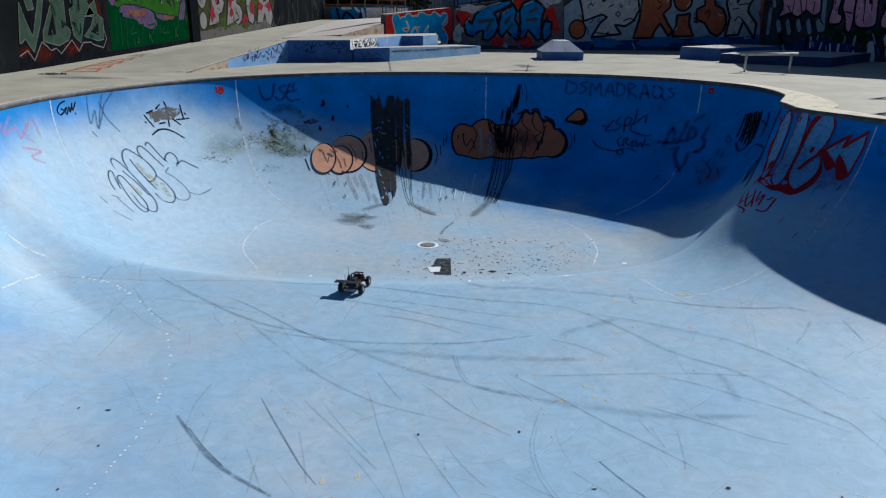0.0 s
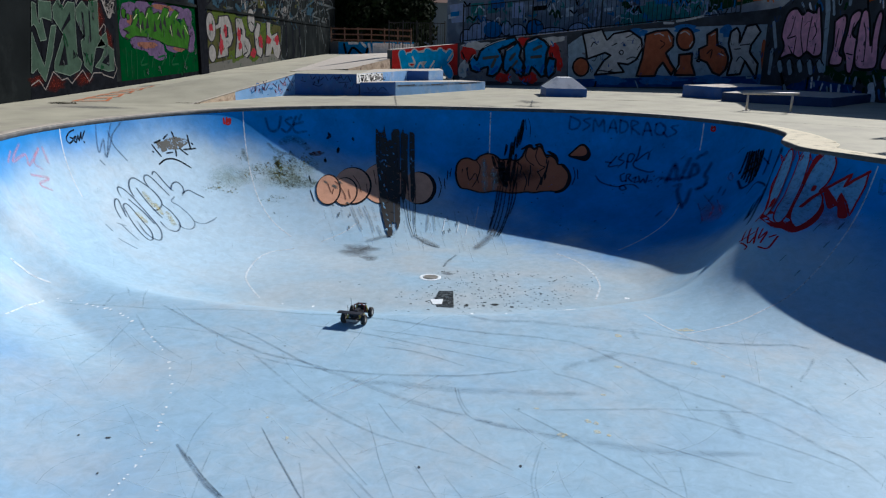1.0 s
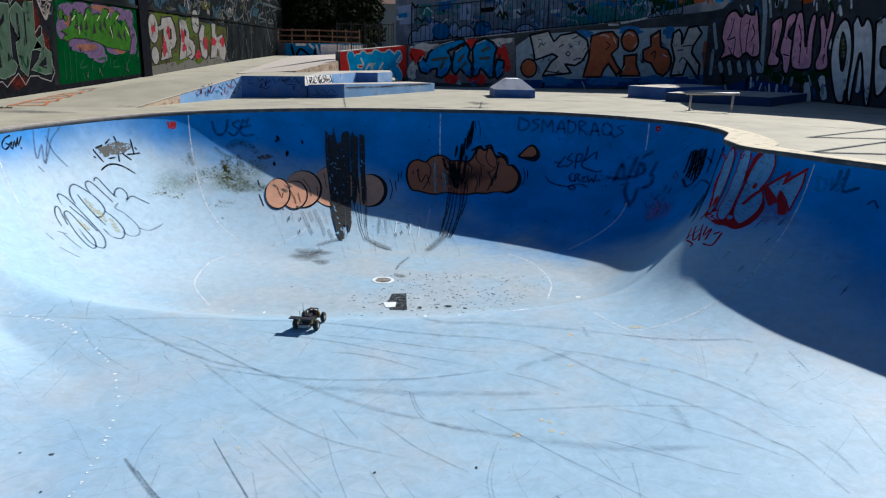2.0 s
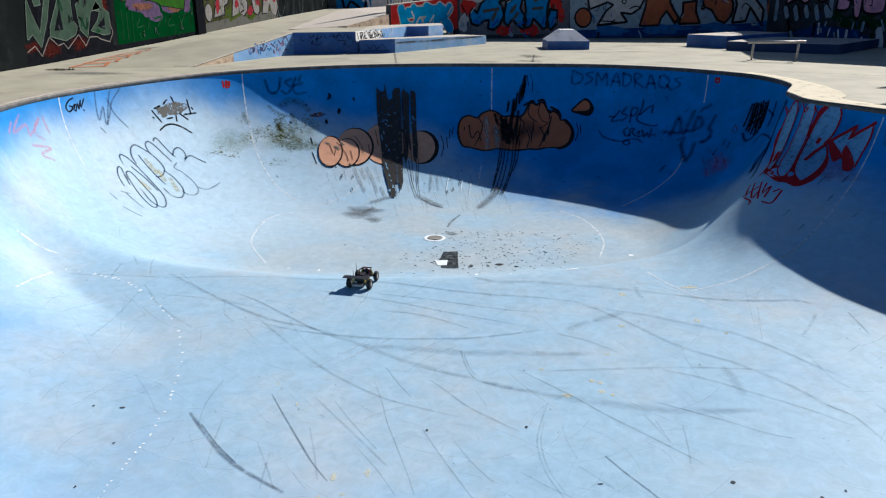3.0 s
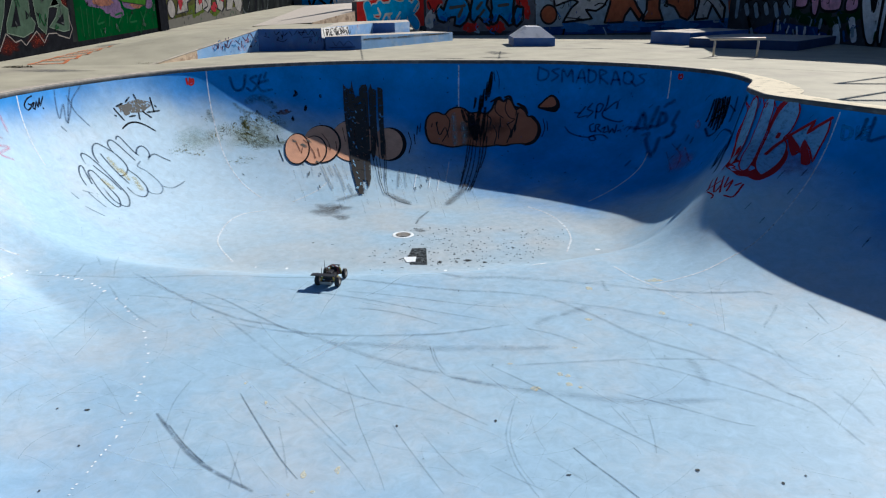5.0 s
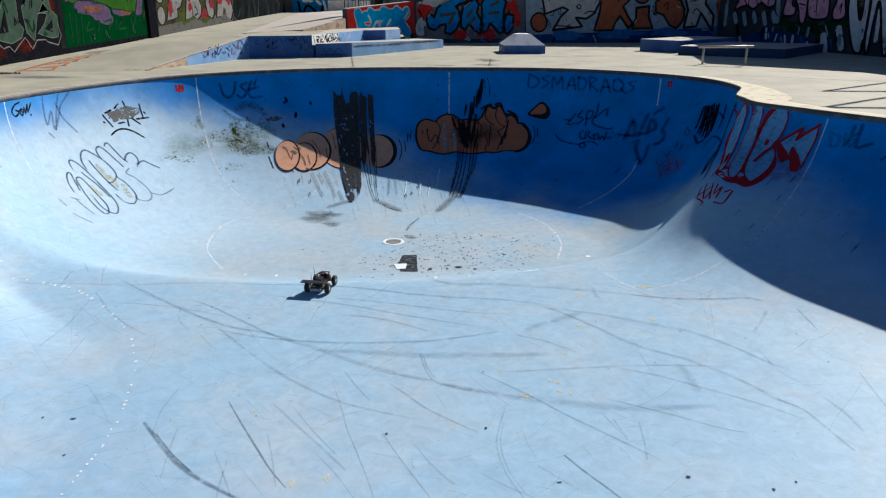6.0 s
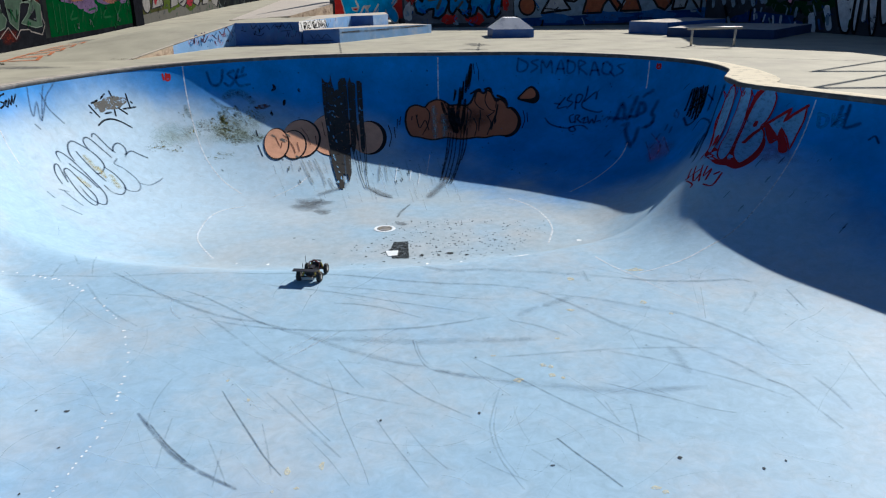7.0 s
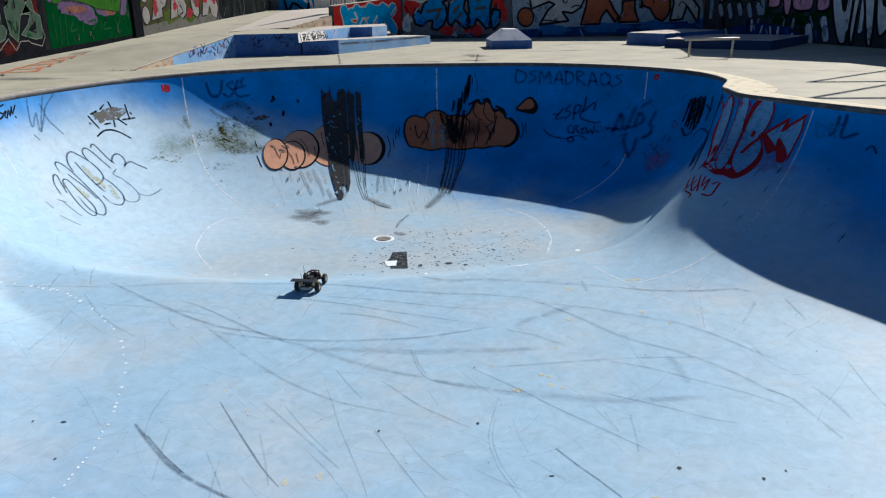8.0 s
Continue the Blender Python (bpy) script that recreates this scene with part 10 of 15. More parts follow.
g.fill(P_CHIPPED, [(-1.215, 16.593), (-1.153, 16.647), (-1.070, 16.670), (-1.034, 16.631), (-1.019, 16.490), (-1.001, 16.266), (-0.978, 15.902), (-0.952, 15.507), (-0.910, 14.917), (-0.871, 14.286), (-0.896, 13.841), (-0.952, 14.272), (-1.003, 14.768), (-1.049, 15.146), (-1.090, 15.485), (-1.129, 15.832), (-1.171, 16.204), (-1.199, 16.434)], lift=0.024, sharp=True)
g.fill(P_CHIPPED, [(-1.010, 16.610), (-0.980, 16.649), (-0.959, 16.695), (-0.931, 16.637), (-0.869, 16.635), (-0.859, 16.387), (-0.843, 16.009), (-0.816, 15.633), (-0.817, 15.184), (-0.848, 14.927), (-0.903, 15.171), (-0.937, 15.667), (-0.966, 16.077), (-0.990, 16.371)], lift=0.024, sharp=True)
g.fill(P_CHIPPED, [(-0.811, 16.669), (-0.741, 16.669), (-0.696, 16.645), (-0.682, 16.406), (-0.665, 16.030), (-0.638, 15.706), (-0.622, 15.211), (-0.665, 15.019), (-0.708, 15.200), (-0.737, 15.694), (-0.770, 16.018), (-0.793, 16.292), (-0.805, 16.516)], lift=0.024, sharp=True)
g.line(P_CHIPPED, 0.168, [(-1.207, 16.448), (-1.143, 15.876), (-1.065, 15.144), (-0.981, 14.267)], lift=0.0238)
g.line(P_CHIPPED, 0.037, [(-0.861, 16.616), (-0.835, 16.010), (-0.772, 15.424)], lift=0.0238)
g.line(P_FADED, 0.020, [(-1.480, 16.509), (-1.451, 16.226), (-1.403, 15.874)], lift=0.027)
g.line(P_FADED, 0.016, [(-1.072, 16.414), (-1.058, 16.221), (-1.028, 15.962)], lift=0.027)
g.line(P_FADED, 0.015, [(-0.986, 16.563), (-0.973, 16.270)], lift=0.027)
g.line(P_FADED, 0.023, [(-1.039, 14.895), (-0.992, 14.341), (-0.940, 13.707)], lift=0.027)
g.line(P_DRIP, 0.019, [(-0.678, 15.702), (-0.636, 15.086), (-0.595, 14.406), (-0.523, 13.682)], taper=0.3, lift=0.024)
g.line(P_DRIP, 0.019, [(-0.802, 15.063), (-0.753, 14.672), (-0.691, 14.238), (-0.576, 13.656)], taper=0.3, lift=0.024)
g.line(P_DRIP, 0.019, [(-0.629, 15.656), (-0.595, 14.964), (-0.573, 14.256)], taper=0.3, lift=0.024)
g.line(P_DRIP, 0.019, [(-0.772, 15.424), (-0.722, 14.947), (-0.667, 14.319)], taper=0.3, lift=0.024)
g.line(P_DRIP, 0.019, [(-0.858, 14.990), (-0.809, 14.663)], taper=0.3, lift=0.024)
g.blob(P_LETTER, (-1.273, 16.205), 0.020, 0.033, ragged=0.6, lift=0.028)
g.blob(P_LETTER, (-1.140, 16.263), 0.020, 0.022, ragged=0.6, lift=0.028)
g.blob(P_LETTER, (-1.327, 15.998), 0.016, 0.032, ragged=0.6, lift=0.028)
g.blob(P_LETTER, (-1.278, 15.964), 0.018, 0.027, ragged=0.6, lift=0.028)
g.blob(P_LETTER, (-1.310, 16.083), 0.019, 0.036, ragged=0.6, lift=0.028)
g.blob(P_LETTER, (-1.403, 15.686), 0.019, 0.037, ragged=0.6, lift=0.028)
g.blob(P_LETTER, (-1.383, 15.615), 0.014, 0.047, ragged=0.6, lift=0.028)
g.blob(P_LETTER, (-1.285, 15.450), 0.020, 0.036, ragged=0.6, lift=0.028)
g.blob(P_LETTER, (-1.221, 15.322), 0.019, 0.055, ragged=0.6, lift=0.028)
g.blob(P_LETTER, (-1.359, 15.791), 0.012, 0.040, ragged=0.6, lift=0.028)
g.blob(P_LETTER, (-0.743, 16.224), 0.018, 0.045, ragged=0.6, lift=0.028)
g.blob(P_LETTER, (-0.759, 16.124), 0.017, 0.025, ragged=0.6, lift=0.028)
g.blob(P_LETTER, (-1.158, 14.459), 0.014, 0.049, ragged=0.6, lift=0.028)
g.blob(P_LETTER, (-1.222, 14.728), 0.014, 0.063, ragged=0.6, lift=0.028)
g.blob(P_LETTER, (-1.110, 14.245), 0.013, 0.040, ragged=0.6, lift=0.028)
g.blob(P_LETTER, (-1.061, 14.019), 0.014, 0.059, ragged=0.6, lift=0.028)
g.blob(P_LETTER, (-1.106, 13.850), 0.018, 0.058, ragged=0.6, lift=0.028)
g.blob(P_LETTER, (-0.963, 13.872), 0.012, 0.073, ragged=0.6, lift=0.028)
g.blob(P_LETTER, (-1.255, 14.855), 0.014, 0.052, ragged=0.6, lift=0.028)
g.blob(P_LETTER, (-1.113, 15.588), 0.015, 0.031, ragged=0.6, lift=0.028)
g.line(P_GREYSTAIN, 0.109, [(-0.542, 13.699), (-0.356, 13.537), (-0.132, 13.301)], taper=0.4, lift=0.02)
g.line(P_GREYSTAIN, 0.085, [(-1.051, 13.613), (-1.251, 13.436), (-1.399, 13.328)], taper=0.4, lift=0.02)
g.line(P_GREYSTAIN, 0.036, [(-1.872, 14.611), (-1.705, 14.128), (-1.572, 13.744)], taper=0.4, lift=0.02)
g.line(P_GREYSTAIN, 0.037, [(-1.620, 14.669), (-1.447, 14.173), (-1.336, 13.724)], taper=0.4, lift=0.02)
g.line(P_GREYSTAIN, 0.036, [(-1.290, 13.971), (-1.178, 13.596)], taper=0.4, lift=0.02)
g.line(P_GREYSTAIN, 0.034, [(-0.318, 14.703), (-0.332, 14.015)], taper=0.4, lift=0.02)
g.line(P_GREYSTAIN, 0.023, [(-0.203, 14.652), (-0.167, 14.035)], taper=0.4, lift=0.02)
g.line(P_GREYSTAIN, 0.036, [(-1.724, 14.585), (-1.607, 14.254)], taper=0.4, lift=0.02)
g.line(P_DRIP, 0.026, [(-2.084, 14.309), (-2.079, 14.170)], lift=0.02)
g.line(P_DRIP, 0.027, [(-1.879, 14.349), (-1.857, 14.229)], lift=0.02)
g.line(P_DRIP, 0.026, [(-1.839, 13.848), (-1.817, 13.741)], lift=0.02)
g.line(P_DRIP, 0.028, [(0.251, 14.475), (0.260, 14.364)], lift=0.02)
g.line(P_DRIP, 0.027, [(-0.001, 14.059), (0.009, 13.935)], lift=0.02)
g.line(P_DRIP, 0.028, [(0.111, 14.176), (0.121, 14.080)], lift=0.02)
g.done()

g = Paint("paint_spill", bowl_surface, bowl, "black paint spray running down the wall in strands")
g.line(P_BLACK, 0.088, [(1.739, 16.776), (1.710, 16.700), (1.664, 16.567)], taper=0.5, lift=0.02)
g.line(P_BLACK, 0.063, [(1.647, 16.703), (1.597, 16.511)], taper=0.5, lift=0.02)
g.line(P_BLACK, 0.050, [(1.538, 16.572), (1.490, 16.433), (1.418, 16.297)], taper=0.5, lift=0.02)
g.line(P_BLACK, 0.016, [(1.854, 16.788), (1.902, 16.729), (1.896, 16.634)], taper=0.5, lift=0.02)
g.line(P_BLACK, 0.016, [(1.790, 16.784), (1.812, 16.705)], taper=0.5, lift=0.02)
g.line(P_BLACK, 0.044, [(1.384, 16.533), (1.324, 16.393)], taper=0.5, lift=0.02)
g.line(P_BLACK, 0.100, [(1.478, 16.433), (1.398, 16.194), (1.335, 15.833)], taper=0.5, lift=0.02)
g.line(P_BLACK, 0.112, [(1.291, 16.269), (1.275, 16.025), (1.296, 15.792)], taper=0.5, lift=0.02)
g.line(P_BLACK, 0.075, [(1.575, 16.386), (1.502, 16.079), (1.421, 15.831)], taper=0.5, lift=0.02)
g.line(P_BLACK, 0.063, [(1.195, 16.330), (1.204, 16.085), (1.242, 15.900)], taper=0.5, lift=0.02)
g.line(P_DRIP, 0.029, [(1.206, 15.737), (1.111, 15.215), (0.979, 14.628), (0.881, 14.156)], lift=0.019)
g.line(P_DRIP, 0.028, [(1.269, 15.765), (1.166, 15.162), (1.029, 14.517), (0.934, 14.103)], lift=0.019)
g.line(P_DRIP, 0.028, [(1.345, 15.792), (1.235, 15.124), (1.094, 14.469), (0.996, 14.020)], lift=0.019)
g.line(P_DRIP, 0.029, [(1.430, 15.789), (1.330, 15.121), (1.158, 14.396), (1.040, 14.018)], lift=0.019)
g.line(P_DRIP, 0.029, [(1.512, 15.894), (1.415, 15.296), (1.223, 14.510), (1.069, 13.961)], lift=0.019)
g.line(P_DRIP, 0.029, [(1.157, 15.737), (1.057, 15.126), (0.919, 14.402)], lift=0.019)
g.line(P_DRIP, 0.029, [(1.568, 15.825), (1.494, 15.377), (1.361, 14.929)], lift=0.019)
g.line(P_GREYSTAIN, 0.130, [(0.991, 14.280), (0.903, 13.968), (0.764, 13.644), (0.606, 13.263)], taper=0.2, lift=0.019)
g.line(P_SEAM, 0.017, [(0.310, 14.571), (0.265, 14.105)], lift=0.012)
g.line(P_SEAM, 0.017, [(0.477, 14.441), (0.429, 14.003)], lift=0.012)
g.line(P_SEAM, 0.017, [(0.713, 15.109), (0.611, 14.388)], lift=0.012)
g.line(P_SEAM, 0.017, [(0.025, 14.594), (-0.023, 14.056)], lift=0.012)
g.done()

g = Paint("graffiti_tag", bowl_surface, bowl, "faded dark letters along the top of the wall")
g.line(P_NAVYFAINT, 0.039, [(2.786, 16.700), (2.769, 16.616), (2.938, 16.588), (2.990, 16.627), (2.798, 16.698)])
g.line(P_NAVYFAINT, 0.039, [(3.204, 16.588), (3.061, 16.616), (3.203, 16.543), (3.056, 16.538)])
g.line(P_NAVYFAINT, 0.039, [(3.269, 16.466), (3.297, 16.555), (3.388, 16.469), (3.483, 16.487), (3.500, 16.381)])
g.line(P_NAVYFAINT, 0.039, [(3.568, 16.348), (3.687, 16.402), (3.748, 16.267)])
g.line(P_NAVYFAINT, 0.039, [(3.617, 16.369), (3.729, 16.318)])
g.line(P_NAVYFAINT, 0.039, [(3.822, 16.335), (3.814, 16.235), (3.949, 16.198), (3.953, 16.253), (3.822, 16.339)])
g.line(P_NAVYFAINT, 0.038, [(4.031, 16.113), (4.039, 16.221), (4.167, 16.130), (4.048, 16.165), (4.179, 16.019)])
g.line(P_NAVYFAINT, 0.038, [(4.241, 15.974), (4.334, 16.032), (4.405, 15.865)])
g.line(P_NAVYFAINT, 0.038, [(4.287, 15.991), (4.390, 15.923)])
g.line(P_NAVYFAINT, 0.038, [(4.496, 15.912), (4.469, 15.851), (4.585, 15.739), (4.652, 15.766), (4.556, 15.876), (4.495, 15.908)])
g.line(P_NAVYFAINT, 0.038, [(4.608, 15.746), (4.679, 15.638)])
g.line(P_NAVYFAINT, 0.038, [(4.862, 15.606), (4.748, 15.692), (4.837, 15.565), (4.719, 15.618)])
g.done()

g = Paint("graffiti_tag", bowl_surface, bowl, "navy tag reading crew with a long swoosh")
g.line(P_NAVY, 0.035, [(3.491, 15.939), (3.578, 15.889)])
g.line(P_NAVY, 0.035, [(3.705, 15.944), (3.522, 15.836), (3.701, 15.773)])
g.line(P_NAVY, 0.035, [(3.844, 15.930), (3.742, 15.884), (3.844, 15.787), (3.719, 15.740)])
g.line(P_NAVY, 0.035, [(3.865, 15.637), (3.948, 15.853), (4.055, 15.791), (3.972, 15.714), (3.908, 15.751)])
g.line(P_NAVY, 0.035, [(4.181, 15.860), (4.114, 15.735), (4.007, 15.648), (4.054, 15.525), (4.263, 15.309), (4.347, 15.275)])
g.line(P_NAVY, 0.035, [(4.080, 15.672), (4.244, 15.691), (4.332, 15.671), (4.292, 15.577)])
g.line(P_NAVY, 0.035, [(3.802, 15.545), (3.729, 15.531), (3.727, 15.391), (3.793, 15.370)])
g.line(P_NAVY, 0.035, [(3.812, 15.345), (3.850, 15.491), (3.924, 15.448), (3.868, 15.398), (3.916, 15.284)])
g.line(P_NAVY, 0.034, [(3.949, 15.337), (4.020, 15.349), (3.953, 15.245), (4.018, 15.220)])
g.line(P_NAVY, 0.034, [(4.063, 15.336), (4.062, 15.160), (4.134, 15.232), (4.152, 15.100), (4.229, 15.252)])
g.line(P_NAVY, 0.034, [(4.222, 15.110), (4.264, 15.095)])
g.line(P_NAVY, 0.034, [(3.243, 15.732), (3.312, 15.566), (3.473, 15.403), (3.638, 15.288), (3.749, 15.258), (3.774, 15.150), (3.685, 15.167), (3.670, 15.271), (3.796, 15.263), (3.940, 15.177), (4.003, 15.041)])
g.done()

g = Paint("graffiti_tag", bowl_surface, bowl, "blurred navy spray letters")
g.line(P_NAVYSOFT, 0.073, [(4.450, 15.024), (4.573, 14.887)])
g.line(P_NAVYSOFT, 0.073, [(4.504, 14.870), (4.736, 15.126), (4.682, 14.788), (4.613, 14.867)])
g.line(P_NAVYSOFT, 0.073, [(4.735, 14.739), (4.877, 14.886), (4.987, 14.998)])
g.line(P_NAVYSOFT, 0.072, [(4.800, 14.738), (4.885, 14.650)])
g.line(P_NAVYSOFT, 0.072, [(5.016, 14.847), (4.914, 14.681), (5.048, 14.623), (5.067, 14.792)])
g.line(P_NAVYSOFT, 0.071, [(5.284, 14.580), (5.131, 14.462), (5.142, 14.348), (5.025, 14.218), (4.917, 14.280), (5.093, 14.239)])
g.line(P_NAVYSOFT, 0.071, [(4.608, 14.664), (4.727, 14.619), (4.627, 14.475), (4.614, 14.014), (4.852, 14.354)])
g.line(P_NAVYSOFT, 0.069, [(4.557, 14.117), (4.579, 13.963)])
g.line(P_NAVYSOFT, 0.073, [(5.112, 14.898), (5.142, 14.896)])
g.line(P_NAVYSOFT, 0.073, [(5.205, 14.856), (5.243, 14.843)])
g.line(P_NAVYSOFT, 0.046, [(4.126, 14.024), (4.234, 14.112)])
g.line(P_NAVYSOFT, 0.046, [(5.081, 13.775), (5.003, 13.712)])
g.line(P_NAVYSOFT, 0.046, [(5.244, 13.853), (5.183, 13.780)])
g.line(P_NAVYSOFT, 0.045, [(5.270, 13.683), (5.208, 13.608)])
g.done()

g = Paint("graffiti_tag", bowl_surface, bowl, "dense black vertical scribble on the wall")
g.line(P_BLACK, 0.057, [(5.721, 13.976), (5.533, 13.772)], lift=0.004)
g.line(P_BLACK, 0.055, [(5.744, 13.928), (5.514, 13.592)], lift=0.004)
g.line(P_BLACK, 0.056, [(5.763, 13.869), (5.519, 13.492)], lift=0.004)
g.line(P_BLACK, 0.056, [(5.770, 13.805), (5.510, 13.355)], lift=0.004)
g.line(P_BLACK, 0.056, [(5.789, 13.750), (5.518, 13.240)], lift=0.004)
g.line(P_BLACK, 0.057, [(5.807, 13.693), (5.545, 13.186)], lift=0.004)
g.line(P_BLACK, 0.060, [(5.809, 13.591), (5.599, 13.208)], lift=0.004)
g.line(P_BLACK, 0.066, [(5.823, 13.527), (5.658, 13.273)], lift=0.004)
g.line(P_BLACK, 0.057, [(5.744, 13.836), (5.575, 13.602)], lift=0.004)
g.line(P_BLACK, 0.061, [(5.773, 13.669), (5.593, 13.405)], lift=0.004)
g.line(P_BLACK, 0.062, [(5.654, 13.698), (5.748, 13.538)], lift=0.004)
g.line(P_BLACK, 0.063, [(5.584, 13.630), (5.691, 13.449)], lift=0.004)
g.line(P_NAVY, 0.051, [(5.459, 13.605), (5.414, 13.325), (5.464, 13.222), (5.530, 13.195)], lift=0.004)
g.line(P_NAVY, 0.035, [(5.376, 12.946), (5.513, 12.994), (5.523, 12.730), (5.047, 11.465)], lift=0.004)
g.line(P_NAVY, 0.065, [(5.820, 13.195), (5.738, 13.080), (5.639, 12.971)], lift=0.004)
g.line(P_NAVY, 0.027, [(5.771, 13.345), (5.719, 12.982)], lift=0.004)
g.line(P_NAVY, 0.071, [(5.251, 11.570), (5.126, 11.525), (4.908, 11.279)], lift=0.004)
g.line(P_NAVY, 0.100, [(5.010, 11.446), (4.842, 11.245), (4.662, 11.026)], lift=0.004)
g.line(P_NAVY, 0.120, [(4.949, 11.482), (4.823, 11.397)], lift=0.004)
g.line(P_NAVY, 0.101, [(4.947, 11.636), (4.794, 11.447)], lift=0.004)
g.line(P_PINKRED, 0.039, [(5.456, 13.998), (5.453, 13.861), (5.402, 13.793), (5.400, 13.950), (5.456, 13.998)], lift=0.004)
g.line(P_PINKRED, 0.025, [(4.989, 13.966), (4.980, 13.431), (4.810, 13.124)], lift=0.004)
g.line(P_PINKRED, 0.025, [(5.098, 13.575), (4.993, 13.012)], lift=0.004)
g.line(P_PINKRED, 0.025, [(4.842, 13.827), (4.717, 13.149)], lift=0.004)
g.blob(P_PINKRED, (4.917, 13.235), 0.36, 0.26, ragged=0.5)
g.done()

g = Paint("graffiti_throw_up", bowl_surface, bowl, "pale blue bubble letters outlined in red")
g.fill(P_REDOUT, [(4.506, 10.308), (4.819, 10.796), (4.517, 9.900), (4.798, 10.162), (4.718, 9.774), (5.136, 9.927), (5.116, 9.781), (4.952, 9.610), (4.769, 9.505), (4.585, 9.467), (4.480, 9.558), (4.365, 9.702)], lift=0.004)
g.fill(P_REDOUT, [(5.283, 10.577), (5.370, 10.506), (5.329, 10.498), (5.226, 10.461), (5.094, 10.348), (5.118, 10.470), (5.210, 10.544)], lift=0.004)
g.fill(P_REDOUT, [(4.712, 10.108), (4.964, 10.527), (5.114, 10.703), (5.172, 10.705), (5.128, 10.599), (4.996, 10.413), (4.798, 10.162)], lift=0.004)
g.fill(P_LETTER, [(4.526, 10.267), (4.805, 10.800), (4.979, 11.086), (5.105, 11.261), (5.201, 11.347), (5.241, 11.296), (5.236, 11.166), (5.205, 11.040), (5.152, 10.958), (5.036, 10.832), (4.844, 10.564), (4.554, 10.101), (4.448, 10.010)], lift=0.009)
g.fill(P_LETTER, [(4.467, 9.812), (4.692, 10.174), (4.962, 10.558), (5.096, 10.713), (5.184, 10.806), (5.227, 10.800), (5.262, 10.717), (5.263, 10.648), (5.202, 10.561), (5.119, 10.452), (4.916, 10.180), (4.649, 9.799), (4.505, 9.669), (4.449, 9.703)], lift=0.009)
g.fill(P_LETTER, [(4.628, 9.623), (4.662, 9.753), (4.841, 10.037), (5.080, 10.352), (5.237, 10.494), (5.341, 10.493), (5.411, 10.431), (5.452, 10.359), (5.459, 10.281), (5.399, 10.219), (5.294, 10.151), (5.197, 10.117), (5.194, 10.011), (5.133, 9.880), (5.001, 9.730), (4.824, 9.604), (4.664, 9.534)], lift=0.009)
g.fill(P_LETTER, [(5.282, 10.120), (5.390, 10.089), (5.559, 10.010), (5.444, 9.962), (5.561, 9.933), (5.688, 9.857), (5.631, 9.783), (5.488, 9.681), (5.349, 9.555), (5.391, 9.748), (5.392, 9.919), (5.300, 9.820)], lift=0.009)
g.line(P_REDOUT, 0.031, [(4.526, 10.267), (4.805, 10.800), (4.979, 11.086), (5.105, 11.261), (5.201, 11.347), (5.241, 11.296), (5.236, 11.166), (5.205, 11.040), (5.152, 10.958), (5.036, 10.832), (4.844, 10.564), (4.554, 10.101), (4.448, 10.010), (4.526, 10.267)], lift=0.014)
g.line(P_REDOUT, 0.019, [(4.467, 9.812), (4.692, 10.174), (4.962, 10.558), (5.096, 10.713), (5.184, 10.806), (5.227, 10.800), (5.262, 10.717), (5.263, 10.648), (5.202, 10.561), (5.119, 10.452), (4.916, 10.180), (4.649, 9.799), (4.505, 9.669), (4.449, 9.703), (4.467, 9.812)], lift=0.014)
g.line(P_REDOUT, 0.022, [(4.628, 9.623), (4.662, 9.753), (4.841, 10.037), (5.080, 10.352), (5.237, 10.494), (5.341, 10.493), (5.411, 10.431), (5.452, 10.359), (5.459, 10.281), (5.399, 10.219), (5.294, 10.151), (5.197, 10.117), (5.194, 10.011), (5.133, 9.880), (5.001, 9.730), (4.824, 9.604), (4.664, 9.534), (4.628, 9.623)], lift=0.014)
g.line(P_REDOUT, 0.024, [(5.282, 10.120), (5.390, 10.089), (5.559, 10.010), (5.444, 9.962), (5.561, 9.933), (5.688, 9.857), (5.631, 9.783), (5.488, 9.681), (5.349, 9.555), (5.391, 9.748), (5.392, 9.919), (5.300, 9.820), (5.282, 10.120)], sharp=True, lift=0.014)
g.fill(P_REDOUT, [(5.241, 10.091), (5.298, 10.063), (5.297, 9.811), (5.389, 9.912), (5.332, 9.566), (5.221, 9.589), (5.280, 9.769), (5.169, 9.779)], lift=0.013)
g.line(P_REDOUT, 0.049, [(4.866, 9.906), (5.066, 10.043), (5.232, 10.088)], lift=0.017)
g.line(P_REDOUT, 0.053, [(5.137, 10.181), (5.176, 10.221)], lift=0.017)
g.line(P_REDOUT, 0.103, [(4.689, 10.415), (4.843, 10.686)], lift=0.017)
g.line(P_REDOUT, 0.044, [(5.247, 10.108), (5.402, 10.084), (5.560, 10.015), (5.447, 9.968), (5.563, 9.939), (5.699, 9.853)], sharp=True, lift=0.016)
g.line(P_REDOUT, 0.017, [(5.198, 11.338), (5.236, 11.519), (5.213, 11.306), (5.251, 11.309)], lift=0.012)
g.line(P_REDOUT, 0.019, [(5.177, 10.958), (5.216, 10.954), (5.193, 10.770), (5.241, 10.784)], lift=0.012)
g.line(P_REDOUT, 0.015, [(5.268, 10.667), (5.269, 10.574), (5.336, 10.555)], lift=0.012)
g.line(P_REDOUT, 0.039, [(4.377, 10.111), (4.977, 11.122), (5.167, 11.329)], lift=0.012)
g.blob(P_PINKRED, (5.136, 9.606), 0.26, 0.2, ragged=0.4)
g.done()

